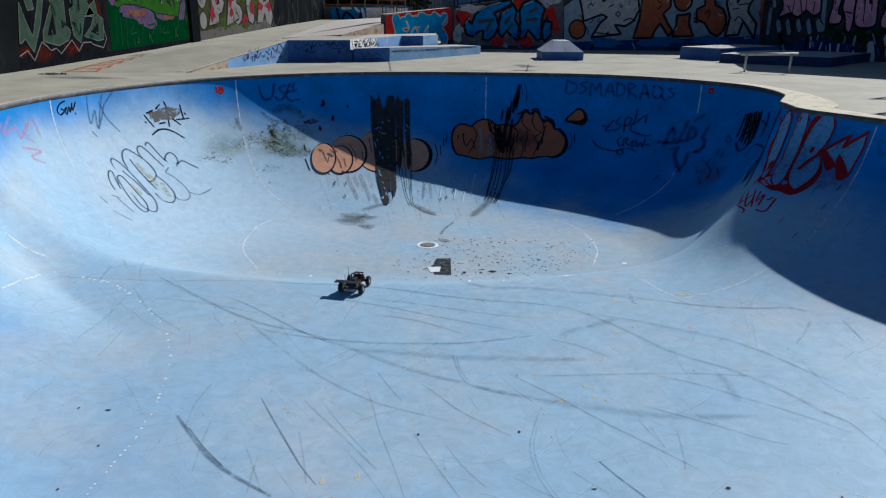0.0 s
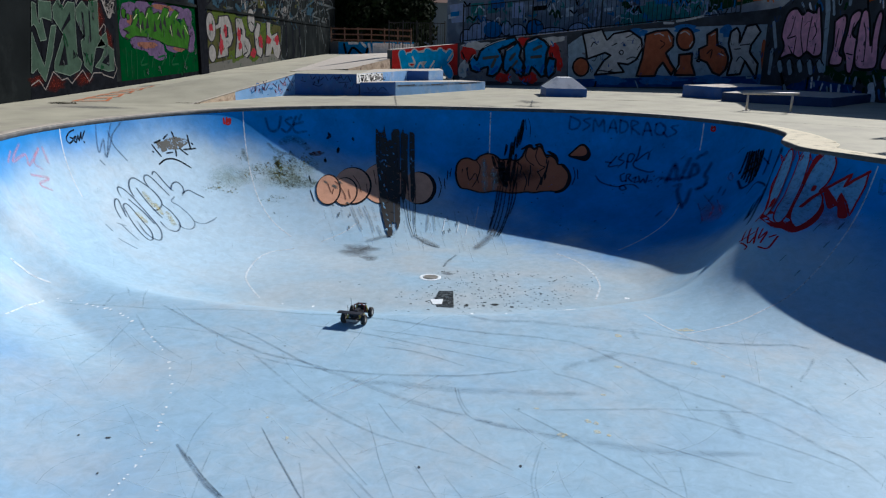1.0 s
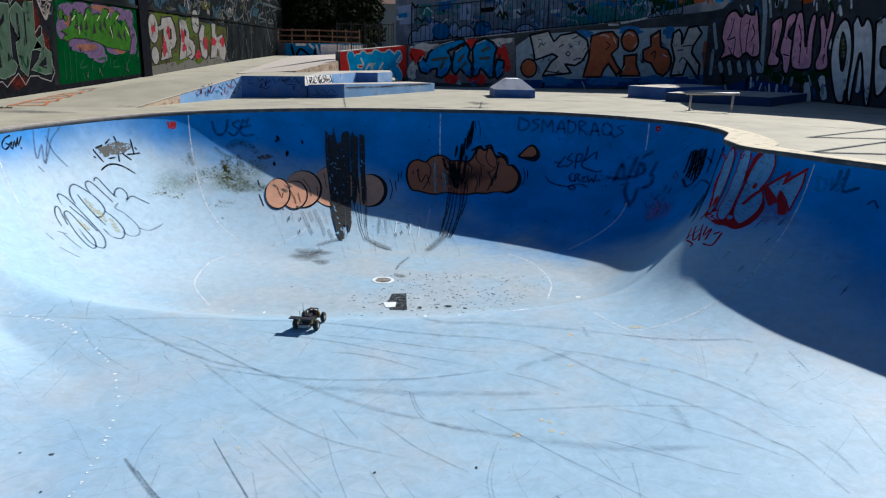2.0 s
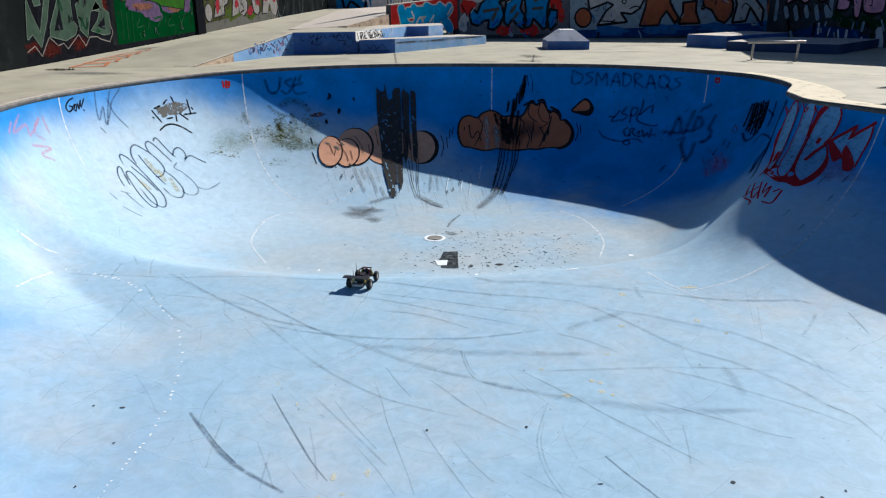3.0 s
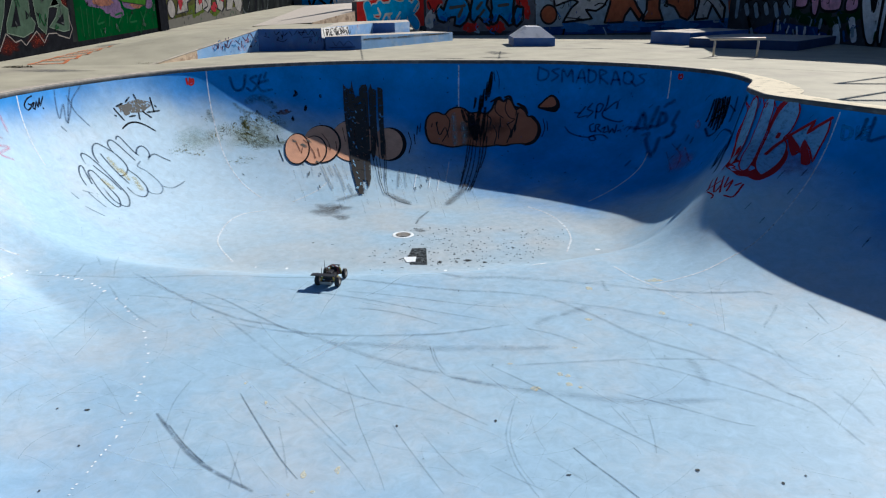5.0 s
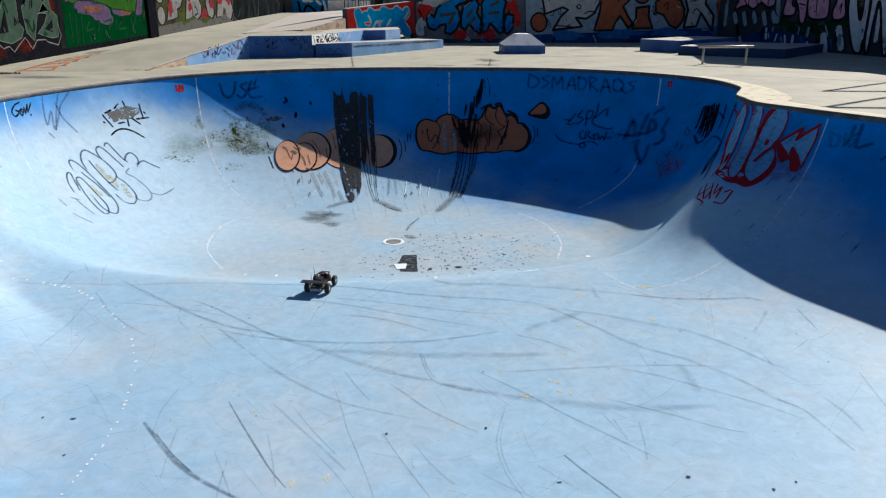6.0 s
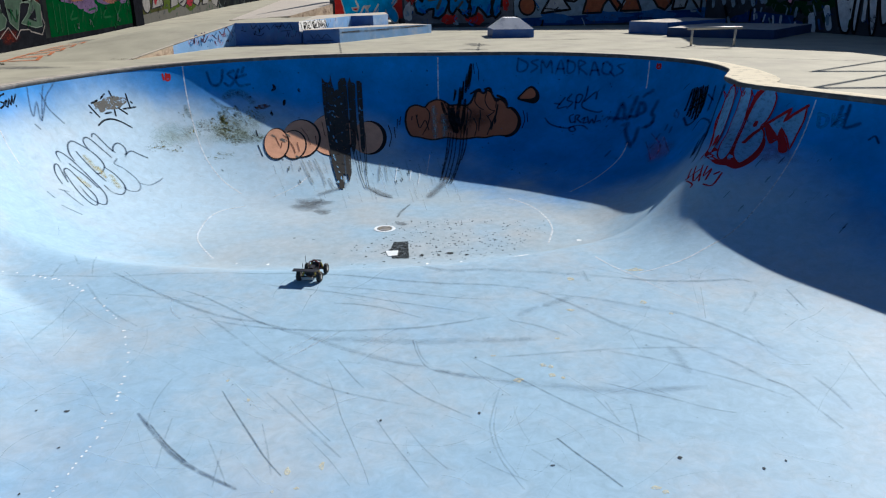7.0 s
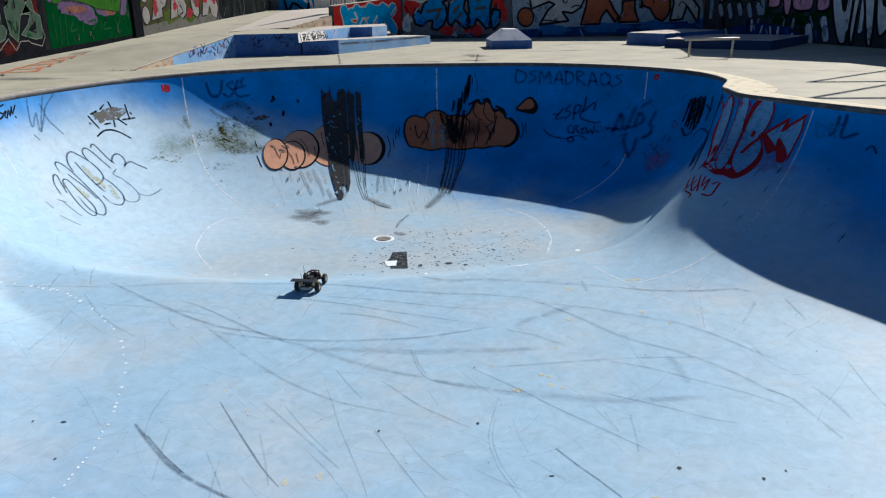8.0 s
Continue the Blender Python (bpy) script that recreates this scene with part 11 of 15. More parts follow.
g = Paint("graffiti_tag", bowl_surface, bowl, "small dark red tag low on the wall")
g.line(P_REDOUT, 0.025, [(4.031, 9.718), (4.048, 9.556), (4.015, 9.525)])
g.line(P_REDOUT, 0.027, [(4.213, 10.015), (4.059, 9.756)])
g.line(P_REDOUT, 0.026, [(4.240, 9.936), (4.078, 9.607), (4.175, 9.642)])
g.line(P_REDOUT, 0.026, [(4.272, 9.792), (4.123, 9.528)])
g.line(P_REDOUT, 0.025, [(4.290, 9.686), (4.187, 9.552), (4.315, 9.594), (4.188, 9.471)])
g.line(P_REDOUT, 0.025, [(4.308, 9.490), (4.382, 9.490)])
g.line(P_REDOUT, 0.025, [(4.143, 9.421), (4.231, 9.339), (4.401, 9.461)])
g.line(P_REDOUT, 0.026, [(4.038, 9.777), (4.211, 9.743)])
g.done()

g = Paint("graffiti_tag", bowl_surface, bowl, "faded blue and black letters on the shaded wall")
g.line(P_BLUELT, 0.052, [(5.766, 9.682), (5.722, 9.577), (5.789, 9.523), (5.818, 9.576), (5.768, 9.671)])
g.line(P_BLUELT, 0.052, [(5.872, 9.525), (5.838, 9.449)])
g.line(P_BLUELT, 0.052, [(5.954, 9.415), (5.898, 9.457), (5.938, 9.360), (5.878, 9.387)])
g.line(P_NAVYFAINT, 0.043, [(5.950, 9.483), (5.866, 9.432)])
g.line(P_NAVYFAINT, 0.043, [(6.009, 9.409), (5.918, 9.328), (6.046, 9.206)])
g.line(P_NAVY, 0.025, [(6.076, 8.995), (6.131, 8.967), (6.134, 8.883)])
g.done()

g = Paint("wall_seam", bowl_surface, bowl, "thin white joint line in the blue paint")
g.line(P_SEAM, 0.037, [(-5.389, 8.810), (-5.279, 8.821), (-5.157, 8.816), (-4.978, 8.866)])
g.line(P_SEAM, 0.019, [(-4.542, 7.197), (-4.615, 7.643), (-4.789, 8.346)])
g.line(P_SEAM, 0.026, [(-4.201, 15.462), (-4.138, 15.257), (-3.959, 14.829), (-3.643, 14.193), (-3.256, 13.656), (-2.839, 13.262)])
g.line(P_SEAM, 0.028, [(1.008, 16.859), (0.994, 16.617), (0.979, 16.167)])
g.line(P_SEAM, 0.027, [(5.263, 15.222), (5.225, 15.120), (5.162, 14.988)])
g.line(P_SEAM, 0.025, [(4.577, 14.117), (4.324, 13.757), (3.863, 13.393), (3.194, 12.983)])
g.line(P_SEAM, 0.018, [(5.763, 9.811), (5.677, 9.747), (5.462, 9.551), (5.130, 9.252), (4.706, 8.900), (4.221, 8.549), (3.787, 8.313), (3.359, 8.073), (2.790, 7.865)])
g.line(P_SEAM, 0.022, [(-6.160, 11.822), (-6.073, 11.701), (-5.906, 11.559), (-5.732, 11.447)])
g.line(P_SEAM, 0.024, [(-1.708, 14.011), (-1.887, 13.643), (-2.254, 13.199)])
g.line(P_SEAM, 0.021, [(2.452, 8.465), (2.560, 8.150), (2.717, 7.842)])
g.line(P_SEAM, 0.010, [(2.717, 7.842), (2.901, 7.418), (3.230, 6.907)])
g.line(P_SEAM, 0.027, [(-3.193, 11.487), (-3.133, 11.165), (-2.946, 10.743), (-2.709, 10.304)])
g.line(P_SEAM, 0.028, [(2.474, 12.174), (2.527, 11.654), (2.495, 11.175), (2.401, 10.843), (2.302, 10.530)])
g.line(P_SEAM, 0.030, [(-3.197, 11.431), (-3.199, 12.077), (-3.045, 12.528), (-2.682, 12.801)])
g.line(P_SEAM, 0.031, [(2.066, 12.996), (2.310, 12.657), (2.467, 12.241)])
g.done()

g = Paint("chipped_seam", bowl_surface, bowl, "dotted chipped white joint line on the floor")
g.blob(P_CHIP, (-4.724, 8.546), 0.008, 0.021, ragged=0.3)
g.blob(P_CHIP, (-4.566, 8.544), 0.010, 0.018, ragged=0.3)
g.blob(P_CHIP, (-4.329, 8.445), 0.018, 0.035, ragged=0.3)
g.blob(P_CHIP, (-4.230, 8.400), 0.015, 0.020, ragged=0.3)
g.blob(P_CHIP, (-4.158, 8.359), 0.016, 0.023, ragged=0.3)
g.blob(P_CHIP, (-4.049, 8.310), 0.015, 0.025, ragged=0.3)
g.blob(P_CHIP, (-4.024, 8.323), 0.019, 0.017, ragged=0.3)
g.blob(P_CHIP, (-3.967, 8.283), 0.015, 0.023, ragged=0.3)
g.blob(P_CHIP, (-3.795, 8.155), 0.017, 0.021, ragged=0.3)
g.blob(P_CHIP, (-3.739, 8.089), 0.020, 0.017, ragged=0.3)
g.blob(P_CHIP, (-3.651, 8.020), 0.011, 0.021, ragged=0.3)
g.blob(P_CHIP, (-3.562, 7.920), 0.020, 0.032, ragged=0.3)
g.blob(P_CHIP, (-3.340, 7.688), 0.013, 0.030, ragged=0.3)
g.blob(P_CHIP, (-3.161, 7.461), 0.012, 0.029, ragged=0.3)
g.blob(P_CHIP, (-3.082, 7.335), 0.017, 0.019, ragged=0.3)
g.blob(P_CHIP, (-2.974, 7.205), 0.010, 0.013, ragged=0.3)
g.blob(P_CHIP, (-2.922, 7.127), 0.008, 0.020, ragged=0.3)
g.blob(P_CHIP, (-2.746, 6.825), 0.018, 0.018, ragged=0.3)
g.blob(P_CHIP, (-2.684, 6.683), 0.010, 0.023, ragged=0.3)
g.blob(P_CHIP, (-2.624, 6.519), 0.009, 0.013, ragged=0.3)
g.blob(P_CHIP, (-2.541, 6.342), 0.017, 0.015, ragged=0.3)
g.blob(P_CHIP, (-2.488, 6.157), 0.012, 0.011, ragged=0.3)
g.blob(P_CHIP, (-2.428, 5.888), 0.014, 0.015, ragged=0.3)
g.blob(P_CHIP, (-2.410, 5.757), 0.016, 0.009, ragged=0.3)
g.blob(P_CHIP, (-2.379, 5.615), 0.015, 0.015, ragged=0.3)
g.blob(P_CHIP, (-2.371, 5.555), 0.013, 0.017, ragged=0.3)
g.blob(P_CHIP, (-2.357, 5.484), 0.014, 0.009, ragged=0.3)
g.blob(P_CHIP, (-2.329, 5.285), 0.012, 0.010, ragged=0.3)
g.blob(P_CHIP, (-2.340, 5.178), 0.011, 0.011, ragged=0.3)
g.blob(P_CHIP, (-2.329, 5.082), 0.012, 0.011, ragged=0.3)
g.blob(P_CHIP, (-2.321, 4.960), 0.012, 0.009, ragged=0.3)
g.blob(P_CHIP, (-2.319, 4.939), 0.006, 0.012, ragged=0.3)
g.blob(P_CHIP, (-2.328, 4.832), 0.012, 0.007, ragged=0.3)
g.blob(P_CHIP, (-2.335, 4.779), 0.009, 0.013, ragged=0.3)
g.blob(P_CHIP, (-2.344, 4.717), 0.010, 0.013, ragged=0.3)
g.blob(P_CHIP, (-2.353, 4.632), 0.009, 0.011, ragged=0.3)
g.blob(P_CHIP, (-2.355, 4.579), 0.008, 0.012, ragged=0.3)
g.blob(P_CHIP, (-2.358, 4.511), 0.007, 0.012, ragged=0.3)
g.blob(P_CHIP, (-2.378, 4.374), 0.011, 0.008, ragged=0.3)
g.blob(P_CHIP, (-2.385, 4.327), 0.011, 0.007, ragged=0.3)
g.blob(P_CHIP, (-2.378, 4.261), 0.009, 0.006, ragged=0.3)
g.blob(P_CHIP, (-2.385, 4.191), 0.005, 0.005, ragged=0.3)
g.blob(P_CHIP, (1.576, 8.762), 0.105, 0.065, ragged=0.3)
g.blob(P_CHIP, (0.402, 9.626), 0.024, 0.053, ragged=0.3)
g.blob(P_CHIP, (-1.859, 9.964), 0.020, 0.044, ragged=0.3)
g.blob(P_CHIP, (2.784, 10.589), 0.042, 0.047, ragged=0.3)
g.blob(P_CHIP, (0.878, 9.640), 0.016, 0.032, ragged=0.3)
g.blob(P_CHIP, (-2.316, 10.037), 0.016, 0.029, ragged=0.3)
g.done()

g = Paint("paint_flecks", bowl_surface, bowl, "scattered yellow paint flecks on the floor")
g.blob(P_YELLOW, (1.003, 5.541), 0.044, 0.039, ragged=0.5)
g.blob(P_YELLOW, (1.265, 5.787), 0.030, 0.031, ragged=0.5)
g.blob(P_YELLOW, (1.329, 5.753), 0.025, 0.026, ragged=0.5)
g.blob(P_YELLOW, (1.309, 5.603), 0.034, 0.030, ragged=0.5)
g.blob(P_YELLOW, (1.396, 5.550), 0.019, 0.020, ragged=0.5)
g.blob(P_YELLOW, (-0.585, 4.460), 0.020, 0.054, ragged=0.5)
g.blob(P_YELLOW, (-0.821, 4.418), 0.020, 0.046, ragged=0.5)
g.blob(P_YELLOW, (-0.733, 4.225), 0.019, 0.018, ragged=0.5)
g.blob(P_YELLOW, (1.698, 4.043), 0.030, 0.024, ragged=0.5)
g.blob(P_YELLOW, (1.746, 3.995), 0.022, 0.024, ragged=0.5)
g.blob(P_YELLOW, (-0.896, 4.203), 0.012, 0.018, ragged=0.5)
g.blob(P_YELLOW, (2.790, 7.969), 0.10, 0.045, ragged=0.5)
g.blob(P_YELLOW, (2.596, 7.057), 0.036, 0.045, ragged=0.5)
g.blob(P_YELLOW, (0.842, 6.000), 0.031, 0.016, ragged=0.5)
g.blob(P_YELLOW, (2.787, 6.750), 0.023, 0.028, ragged=0.5)
g.blob(P_YELLOW, (1.778, 6.929), 0.047, 0.028, ragged=0.5)
g.blob(P_YELLOW, (1.977, 7.772), 0.039, 0.052, ragged=0.5)
g.blob(P_YELLOW, (1.504, 6.296), 0.022, 0.024, ragged=0.5)
g.blob(P_YELLOW, (1.396, 5.550), 0.019, 0.020, ragged=0.5)
g.blob(P_YELLOW, (-1.501, 5.744), 0.020, 0.020, ragged=0.5)
g.blob(P_YELLOW, (-1.267, 5.403), 0.014, 0.028, ragged=0.5)
g.done()

g = Paint("floor_stain", bowl_surface, bowl, "dark wet patch and grey smears on the bowl floor")
g.fill(P_BLACKSTAIN, [(-0.063, 10.776), (0.156, 10.788), (0.157, 10.015), (-0.089, 10.039), (-0.132, 10.369)], lift=0.004, sharp=True)
g.line(P_BLACKSTAIN, 0.03, [(-0.13, 10.4), (-0.25, 10.28)], taper=0.4)
g.fill(P_CHIP, [(-0.191, 10.373), (0.004, 10.385), (-0.014, 10.165), (-0.147, 10.149)], lift=0.008, sharp=True)
rng = random.Random(21)
for _ in range(70):
    g.blob(P_SPECK, (rng.gauss(0.25, 0.75), rng.gauss(10.45, 0.4)), rng.uniform(0.006, 0.024), rng.uniform(0.008, 0.02), ragged=0.4)
g.blob(P_GREYSTAIN, (-1.599, 12.849), 0.266, 0.257, ragged=0.45)
g.blob(P_GREYSTAIN, (-1.385, 12.967), 0.207, 0.124, ragged=0.4)
g.blob(P_GREYSTAIN, (-1.295, 12.489), 0.140, 0.139, ragged=0.4)
g.blob(P_GREYSTAIN, (0.069, 11.688), 0.094, 0.092, ragged=0.4)
g.line(P_GREYSTAIN, 0.043, [(-0.500, 13.651), (-0.325, 13.395), (-0.092, 13.237)], taper=0.4)
g.line(P_GREYSTAIN, 0.040, [(0.235, 12.812), (0.077, 12.400), (0.005, 12.071)], taper=0.4)
g.done()

g = Paint("skid_marks", bowl_surface, bowl, "long dark skid marks crossing the pale floor")
g.line(P_SKIDDARK, 0.031, [(-2.111, 5.263), (-1.885, 4.947), (-1.689, 4.696), (-1.502, 4.514), (-1.336, 4.387), (-1.156, 4.257)], taper=0.5)
g.line(P_SKIDDARK, 0.013, [(-1.962, 5.091), (-1.765, 4.821), (-1.559, 4.584)], taper=0.5)
g.line(P_SKIDDARK, 0.013, [(-1.509, 5.559), (-1.356, 5.258), (-1.153, 4.872), (-1.002, 4.592), (-0.859, 4.373)], taper=0.5)
g.line(P_SKID, 0.039, [(-3.433, 8.485), (-2.917, 7.996), (-2.488, 7.588), (-2.109, 7.271), (-1.769, 7.045), (-1.461, 6.923), (-1.153, 6.739)], taper=0.4)
g.line(P_SKIDSOFT, 0.057, [(-1.275, 6.814), (-0.792, 6.460), (-0.455, 6.198), (-0.139, 6.006), (0.164, 5.854), (0.454, 5.697), (0.739, 5.584)], taper=0.4)
g.line(P_SKIDSOFT, 0.085, [(0.359, 5.745), (0.739, 5.584), (1.018, 5.493), (1.385, 5.387), (1.750, 5.310), (2.127, 5.288), (2.519, 5.300)], taper=0.4)
g.line(P_SKID, 0.028, [(-2.432, 7.836), (-2.128, 7.601), (-1.747, 7.225), (-1.399, 6.891), (-1.083, 6.632)], taper=0.4)
g.line(P_SKID, 0.038, [(-1.931, 7.005), (-1.559, 6.839), (-1.151, 6.726), (-0.699, 6.648), (-0.255, 6.634), (0.193, 6.646), (0.536, 6.720), (0.831, 6.800), (1.012, 6.852)], taper=0.4)
g.line(P_SKIDSOFT, 0.095, [(-0.795, 6.484), (-0.358, 6.422), (0.074, 6.348), (0.505, 6.322), (0.937, 6.308), (1.320, 6.311)], taper=0.4)
g.line(P_SKID, 0.014, [(0.118, 6.380), (0.143, 6.146), (0.192, 5.924), (0.262, 5.794), (0.407, 5.721)], taper=0.4)
g.line(P_SKIDSOFT, 0.014, [(0.144, 6.354), (0.177, 6.088), (0.236, 5.899)], taper=0.4)
g.line(P_SKID, 0.015, [(-0.178, 5.821), (-0.039, 5.641), (0.146, 5.374), (0.366, 5.156), (0.541, 4.993)], taper=0.5)
g.line(P_SKID, 0.017, [(0.634, 5.993), (0.859, 5.743), (1.068, 5.499), (1.296, 5.206), (1.513, 4.960), (1.681, 4.765), (1.839, 4.581)], taper=0.4)
g.line(P_SKID, 0.020, [(1.714, 5.444), (1.940, 5.304), (2.216, 5.137), (2.474, 4.962), (2.630, 4.900)], taper=0.4)
g.line(P_SKIDSOFT, 0.044, [(1.427, 7.549), (1.685, 7.256), (1.917, 6.939), (2.121, 6.605), (2.333, 6.369), (2.596, 6.163), (2.823, 5.914), (3.013, 5.629), (3.141, 5.370), (3.261, 5.219)], taper=0.4)
g.line(P_SKIDSOFT, 0.049, [(1.588, 7.390), (2.050, 7.223), (2.369, 7.044), (2.677, 6.871), (2.916, 6.710), (3.149, 6.423), (3.339, 6.098), (3.482, 5.890)], taper=0.4)
g.line(P_SKIDSOFT, 0.074, [(-0.338, 9.623), (0.389, 8.310), (1.058, 8.161), (1.710, 8.006), (2.216, 7.869), (2.581, 7.747)], taper=0.4)
g.line(P_SKID, 0.045, [(2.581, 7.747), (2.995, 7.603), (3.431, 7.541), (3.816, 7.523), (3.945, 7.446)], taper=0.4)
g.line(P_SKIDSOFT, 0.029, [(3.897, 7.191), (3.708, 6.923), (3.547, 6.723)], taper=0.4)
g.line(P_SKID, 0.044, [(-2.181, 8.390), (-1.695, 8.287), (-1.228, 8.269), (-0.685, 8.147), (-0.284, 8.013), (0.107, 7.871), (0.555, 7.762), (0.999, 7.688), (1.427, 7.549)], taper=0.4)
g.line(P_SKIDSOFT, 0.039, [(-4.690, 8.453), (-4.027, 8.411), (-3.346, 8.330), (-2.703, 8.365), (-2.170, 8.344)], taper=0.4)
g.line(P_SKID, 0.027, [(-0.790, 7.801), (-0.340, 7.678), (0.100, 7.525), (0.587, 7.356), (0.948, 7.277)], taper=0.4)
g.line(P_SKID, 0.028, [(-1.569, 7.923), (-1.038, 7.741), (-0.522, 7.534), (-0.148, 7.346), (0.271, 7.159), (0.675, 6.980)], taper=0.4)
g.line(P_SKID, 0.026, [(-0.692, 7.320), (-0.388, 7.248), (-0.087, 7.090), (0.201, 6.883)], taper=0.4)
g.line(P_SKIDSOFT, 0.033, [(0.890, 5.971), (1.259, 5.994), (1.633, 6.017), (2.065, 6.036), (2.489, 6.021), (2.906, 5.985)], taper=0.4)
g.line(P_SKIDSOFT, 0.031, [(1.944, 5.990), (2.263, 5.831), (2.547, 5.618), (2.815, 5.417), (2.993, 5.269), (3.183, 5.073)], taper=0.4)
g.line(P_SKIDSOFT, 0.068, [(2.493, 6.033), (2.525, 5.830), (2.503, 5.571)], taper=0.5)
g.line(P_SKID, 0.020, [(4.242, 7.197), (4.233, 6.997), (4.213, 6.730)], taper=0.4)
g.line(P_SKIDSOFT, 0.036, [(2.181, 7.999), (2.159, 7.700)], taper=0.2)
g.line(P_SKIDSOFT, 0.013, [(0.840, 5.471), (0.722, 5.084), (0.665, 4.811), (0.685, 4.487), (0.751, 4.255), (0.803, 4.099)], taper=0.4)
g.line(P_SKIDSOFT, 0.011, [(0.755, 5.123), (0.695, 4.809), (0.717, 4.485), (0.792, 4.239)], taper=0.4)
g.line(P_SKIDDARK, 0.014, [(1.155, 4.659), (1.257, 4.461), (1.370, 4.267), (1.472, 4.074)], taper=0.4)
g.line(P_SKID, 0.008, [(-0.656, 5.792), (-0.555, 5.406), (-0.489, 5.103), (-0.407, 4.825), (-0.286, 4.402), (-0.241, 4.213)], taper=0.4)
g.line(P_SKIDSOFT, 0.020, [(-1.125, 5.499), (-0.896, 5.178), (-0.689, 4.886), (-0.453, 4.547)], taper=0.4)
g.line(P_SKID, 0.010, [(-0.953, 5.440), (-0.753, 5.085), (-0.551, 4.764)], taper=0.4)
g.line(P_SKID, 0.011, [(-0.575, 6.044), (-0.431, 5.723), (-0.326, 5.523)], taper=0.4)
g.line(P_SKID, 0.010, [(-0.207, 5.024), (-0.088, 4.726), (0.160, 4.169)], taper=0.4)
g.line(P_SKIDSOFT, 0.011, [(0.020, 4.903), (0.159, 4.599), (0.307, 4.354)], taper=0.4)
g.line(P_SKIDSOFT, 0.018, [(-3.500, 6.545), (-3.530, 7.212), (-3.565, 7.890)], taper=0.4)
g.line(P_SKID, 0.022, [(-4.100, 8.399), (-4.155, 8.801)], taper=0.4)
g.line(P_SKIDSOFT, 0.025, [(-3.586, 8.108), (-3.308, 7.662)], taper=0.4)
g.line(P_SKIDSOFT, 0.020, [(-4.233, 9.360), (-3.946, 8.787)], taper=0.4)
g.line(P_SKIDSOFT, 0.020, [(-4.104, 9.725), (-3.636, 8.411)], taper=0.4)
g.line(P_SKIDSOFT, 0.021, [(-3.327, 7.664), (-2.968, 7.235), (-2.650, 6.923)], taper=0.4)
g.line(P_SKIDSOFT, 0.029, [(-2.022, 7.150), (-1.555, 6.526), (-1.159, 6.041), (-0.819, 5.707), (-0.513, 5.475), (-0.227, 5.334), (0.139, 5.175)], taper=0.4)
g.line(P_SKIDSOFT, 0.012, [(-1.998, 5.109), (-2.032, 5.443), (-1.996, 5.808)], taper=0.4)
g.line(P_SKIDSOFT, 0.011, [(-1.758, 4.522), (-1.799, 4.867), (-1.821, 5.174)], taper=0.4)
g.line(P_SKIDSOFT, 0.012, [(-1.095, 5.034), (-1.012, 4.731), (-0.931, 4.391)], taper=0.4)
g.line(P_SKIDSOFT, 0.012, [(-1.459, 4.839), (-1.299, 4.485), (-1.220, 4.292)], taper=0.4)
g.line(P_SKIDSOFT, 0.011, [(-1.339, 4.722), (-1.327, 4.487), (-1.313, 4.288)], taper=0.4)
g.line(P_SKIDSOFT, 0.023, [(3.396, 6.338), (3.388, 5.865), (3.484, 5.641)], taper=0.4)
g.line(P_SKIDSOFT, 0.031, [(3.548, 5.383), (3.583, 5.101), (3.572, 4.887)], taper=0.4)
g.line(P_SKIDSOFT, 0.022, [(3.141, 5.370), (3.261, 5.219), (3.306, 4.951), (3.346, 4.627)], taper=0.4)
g.line(P_SKIDSOFT, 0.012, [(1.583, 5.226), (1.661, 4.924)], taper=0.4)
g.line(P_SKIDSOFT, 0.011, [(1.652, 5.133), (1.682, 4.842)], taper=0.4)
g.line(P_SKIDSOFT, 0.011, [(1.844, 5.074), (1.800, 4.794), (1.751, 4.574)], taper=0.4)
g.line(P_SKIDSOFT, 0.031, [(1.111, 6.735), (1.371, 6.580), (1.603, 6.347)], taper=0.4)
g.line(P_SKIDSOFT, 0.067, [(1.248, 6.859), (1.426, 7.026)], taper=0.2)
g.line(P_SKIDSOFT, 0.081, [(1.555, 7.073), (1.837, 7.243)], taper=0.2)
g.line(P_SKIDSOFT, 0.028, [(-3.217, 7.779), (-2.891, 7.717), (-2.488, 7.588), (-1.952, 7.359)], taper=0.4)
g.line(P_SKIDSOFT, 0.009, [(-0.723, 4.815), (-0.532, 4.520), (-0.375, 4.224)], taper=0.4)
g.line(P_SKIDSOFT, 0.008, [(-1.120, 4.470), (-0.989, 4.273)], taper=0.4)
g.line(P_SKIDSOFT, 0.015, [(0.940, 4.535), (1.134, 4.286)], taper=0.4)
g.line(P_SKIDSOFT, 0.012, [(0.519, 4.467), (0.662, 4.325), (0.838, 4.186)], taper=0.4)
g.line(P_SKIDSOFT, 0.016, [(4.105, 5.802), (3.998, 5.297), (3.959, 5.025)], taper=0.4)
g.line(P_PALESCRATCH, 0.017, [(-2.479, 7.556), (-2.390, 7.254), (-2.257, 7.061)], taper=0.4)
g.line(P_PALESCRATCH, 0.019, [(-1.210, 6.045), (-0.804, 6.582)], taper=0.4)
g.line(P_PALESCRATCH, 0.019, [(-1.064, 6.086), (-0.587, 6.626)], taper=0.4)
g.line(P_PALESCRATCH, 0.019, [(-0.673, 5.176), (-0.503, 5.314), (-0.321, 5.386)], taper=0.4)
g.line(P_PALESCRATCH, 0.019, [(-0.354, 6.304), (-0.032, 6.640)], taper=0.4)
g.line(P_PALESCRATCH, 0.019, [(-0.929, 6.239), (-0.691, 6.548)], taper=0.4)
g.done()

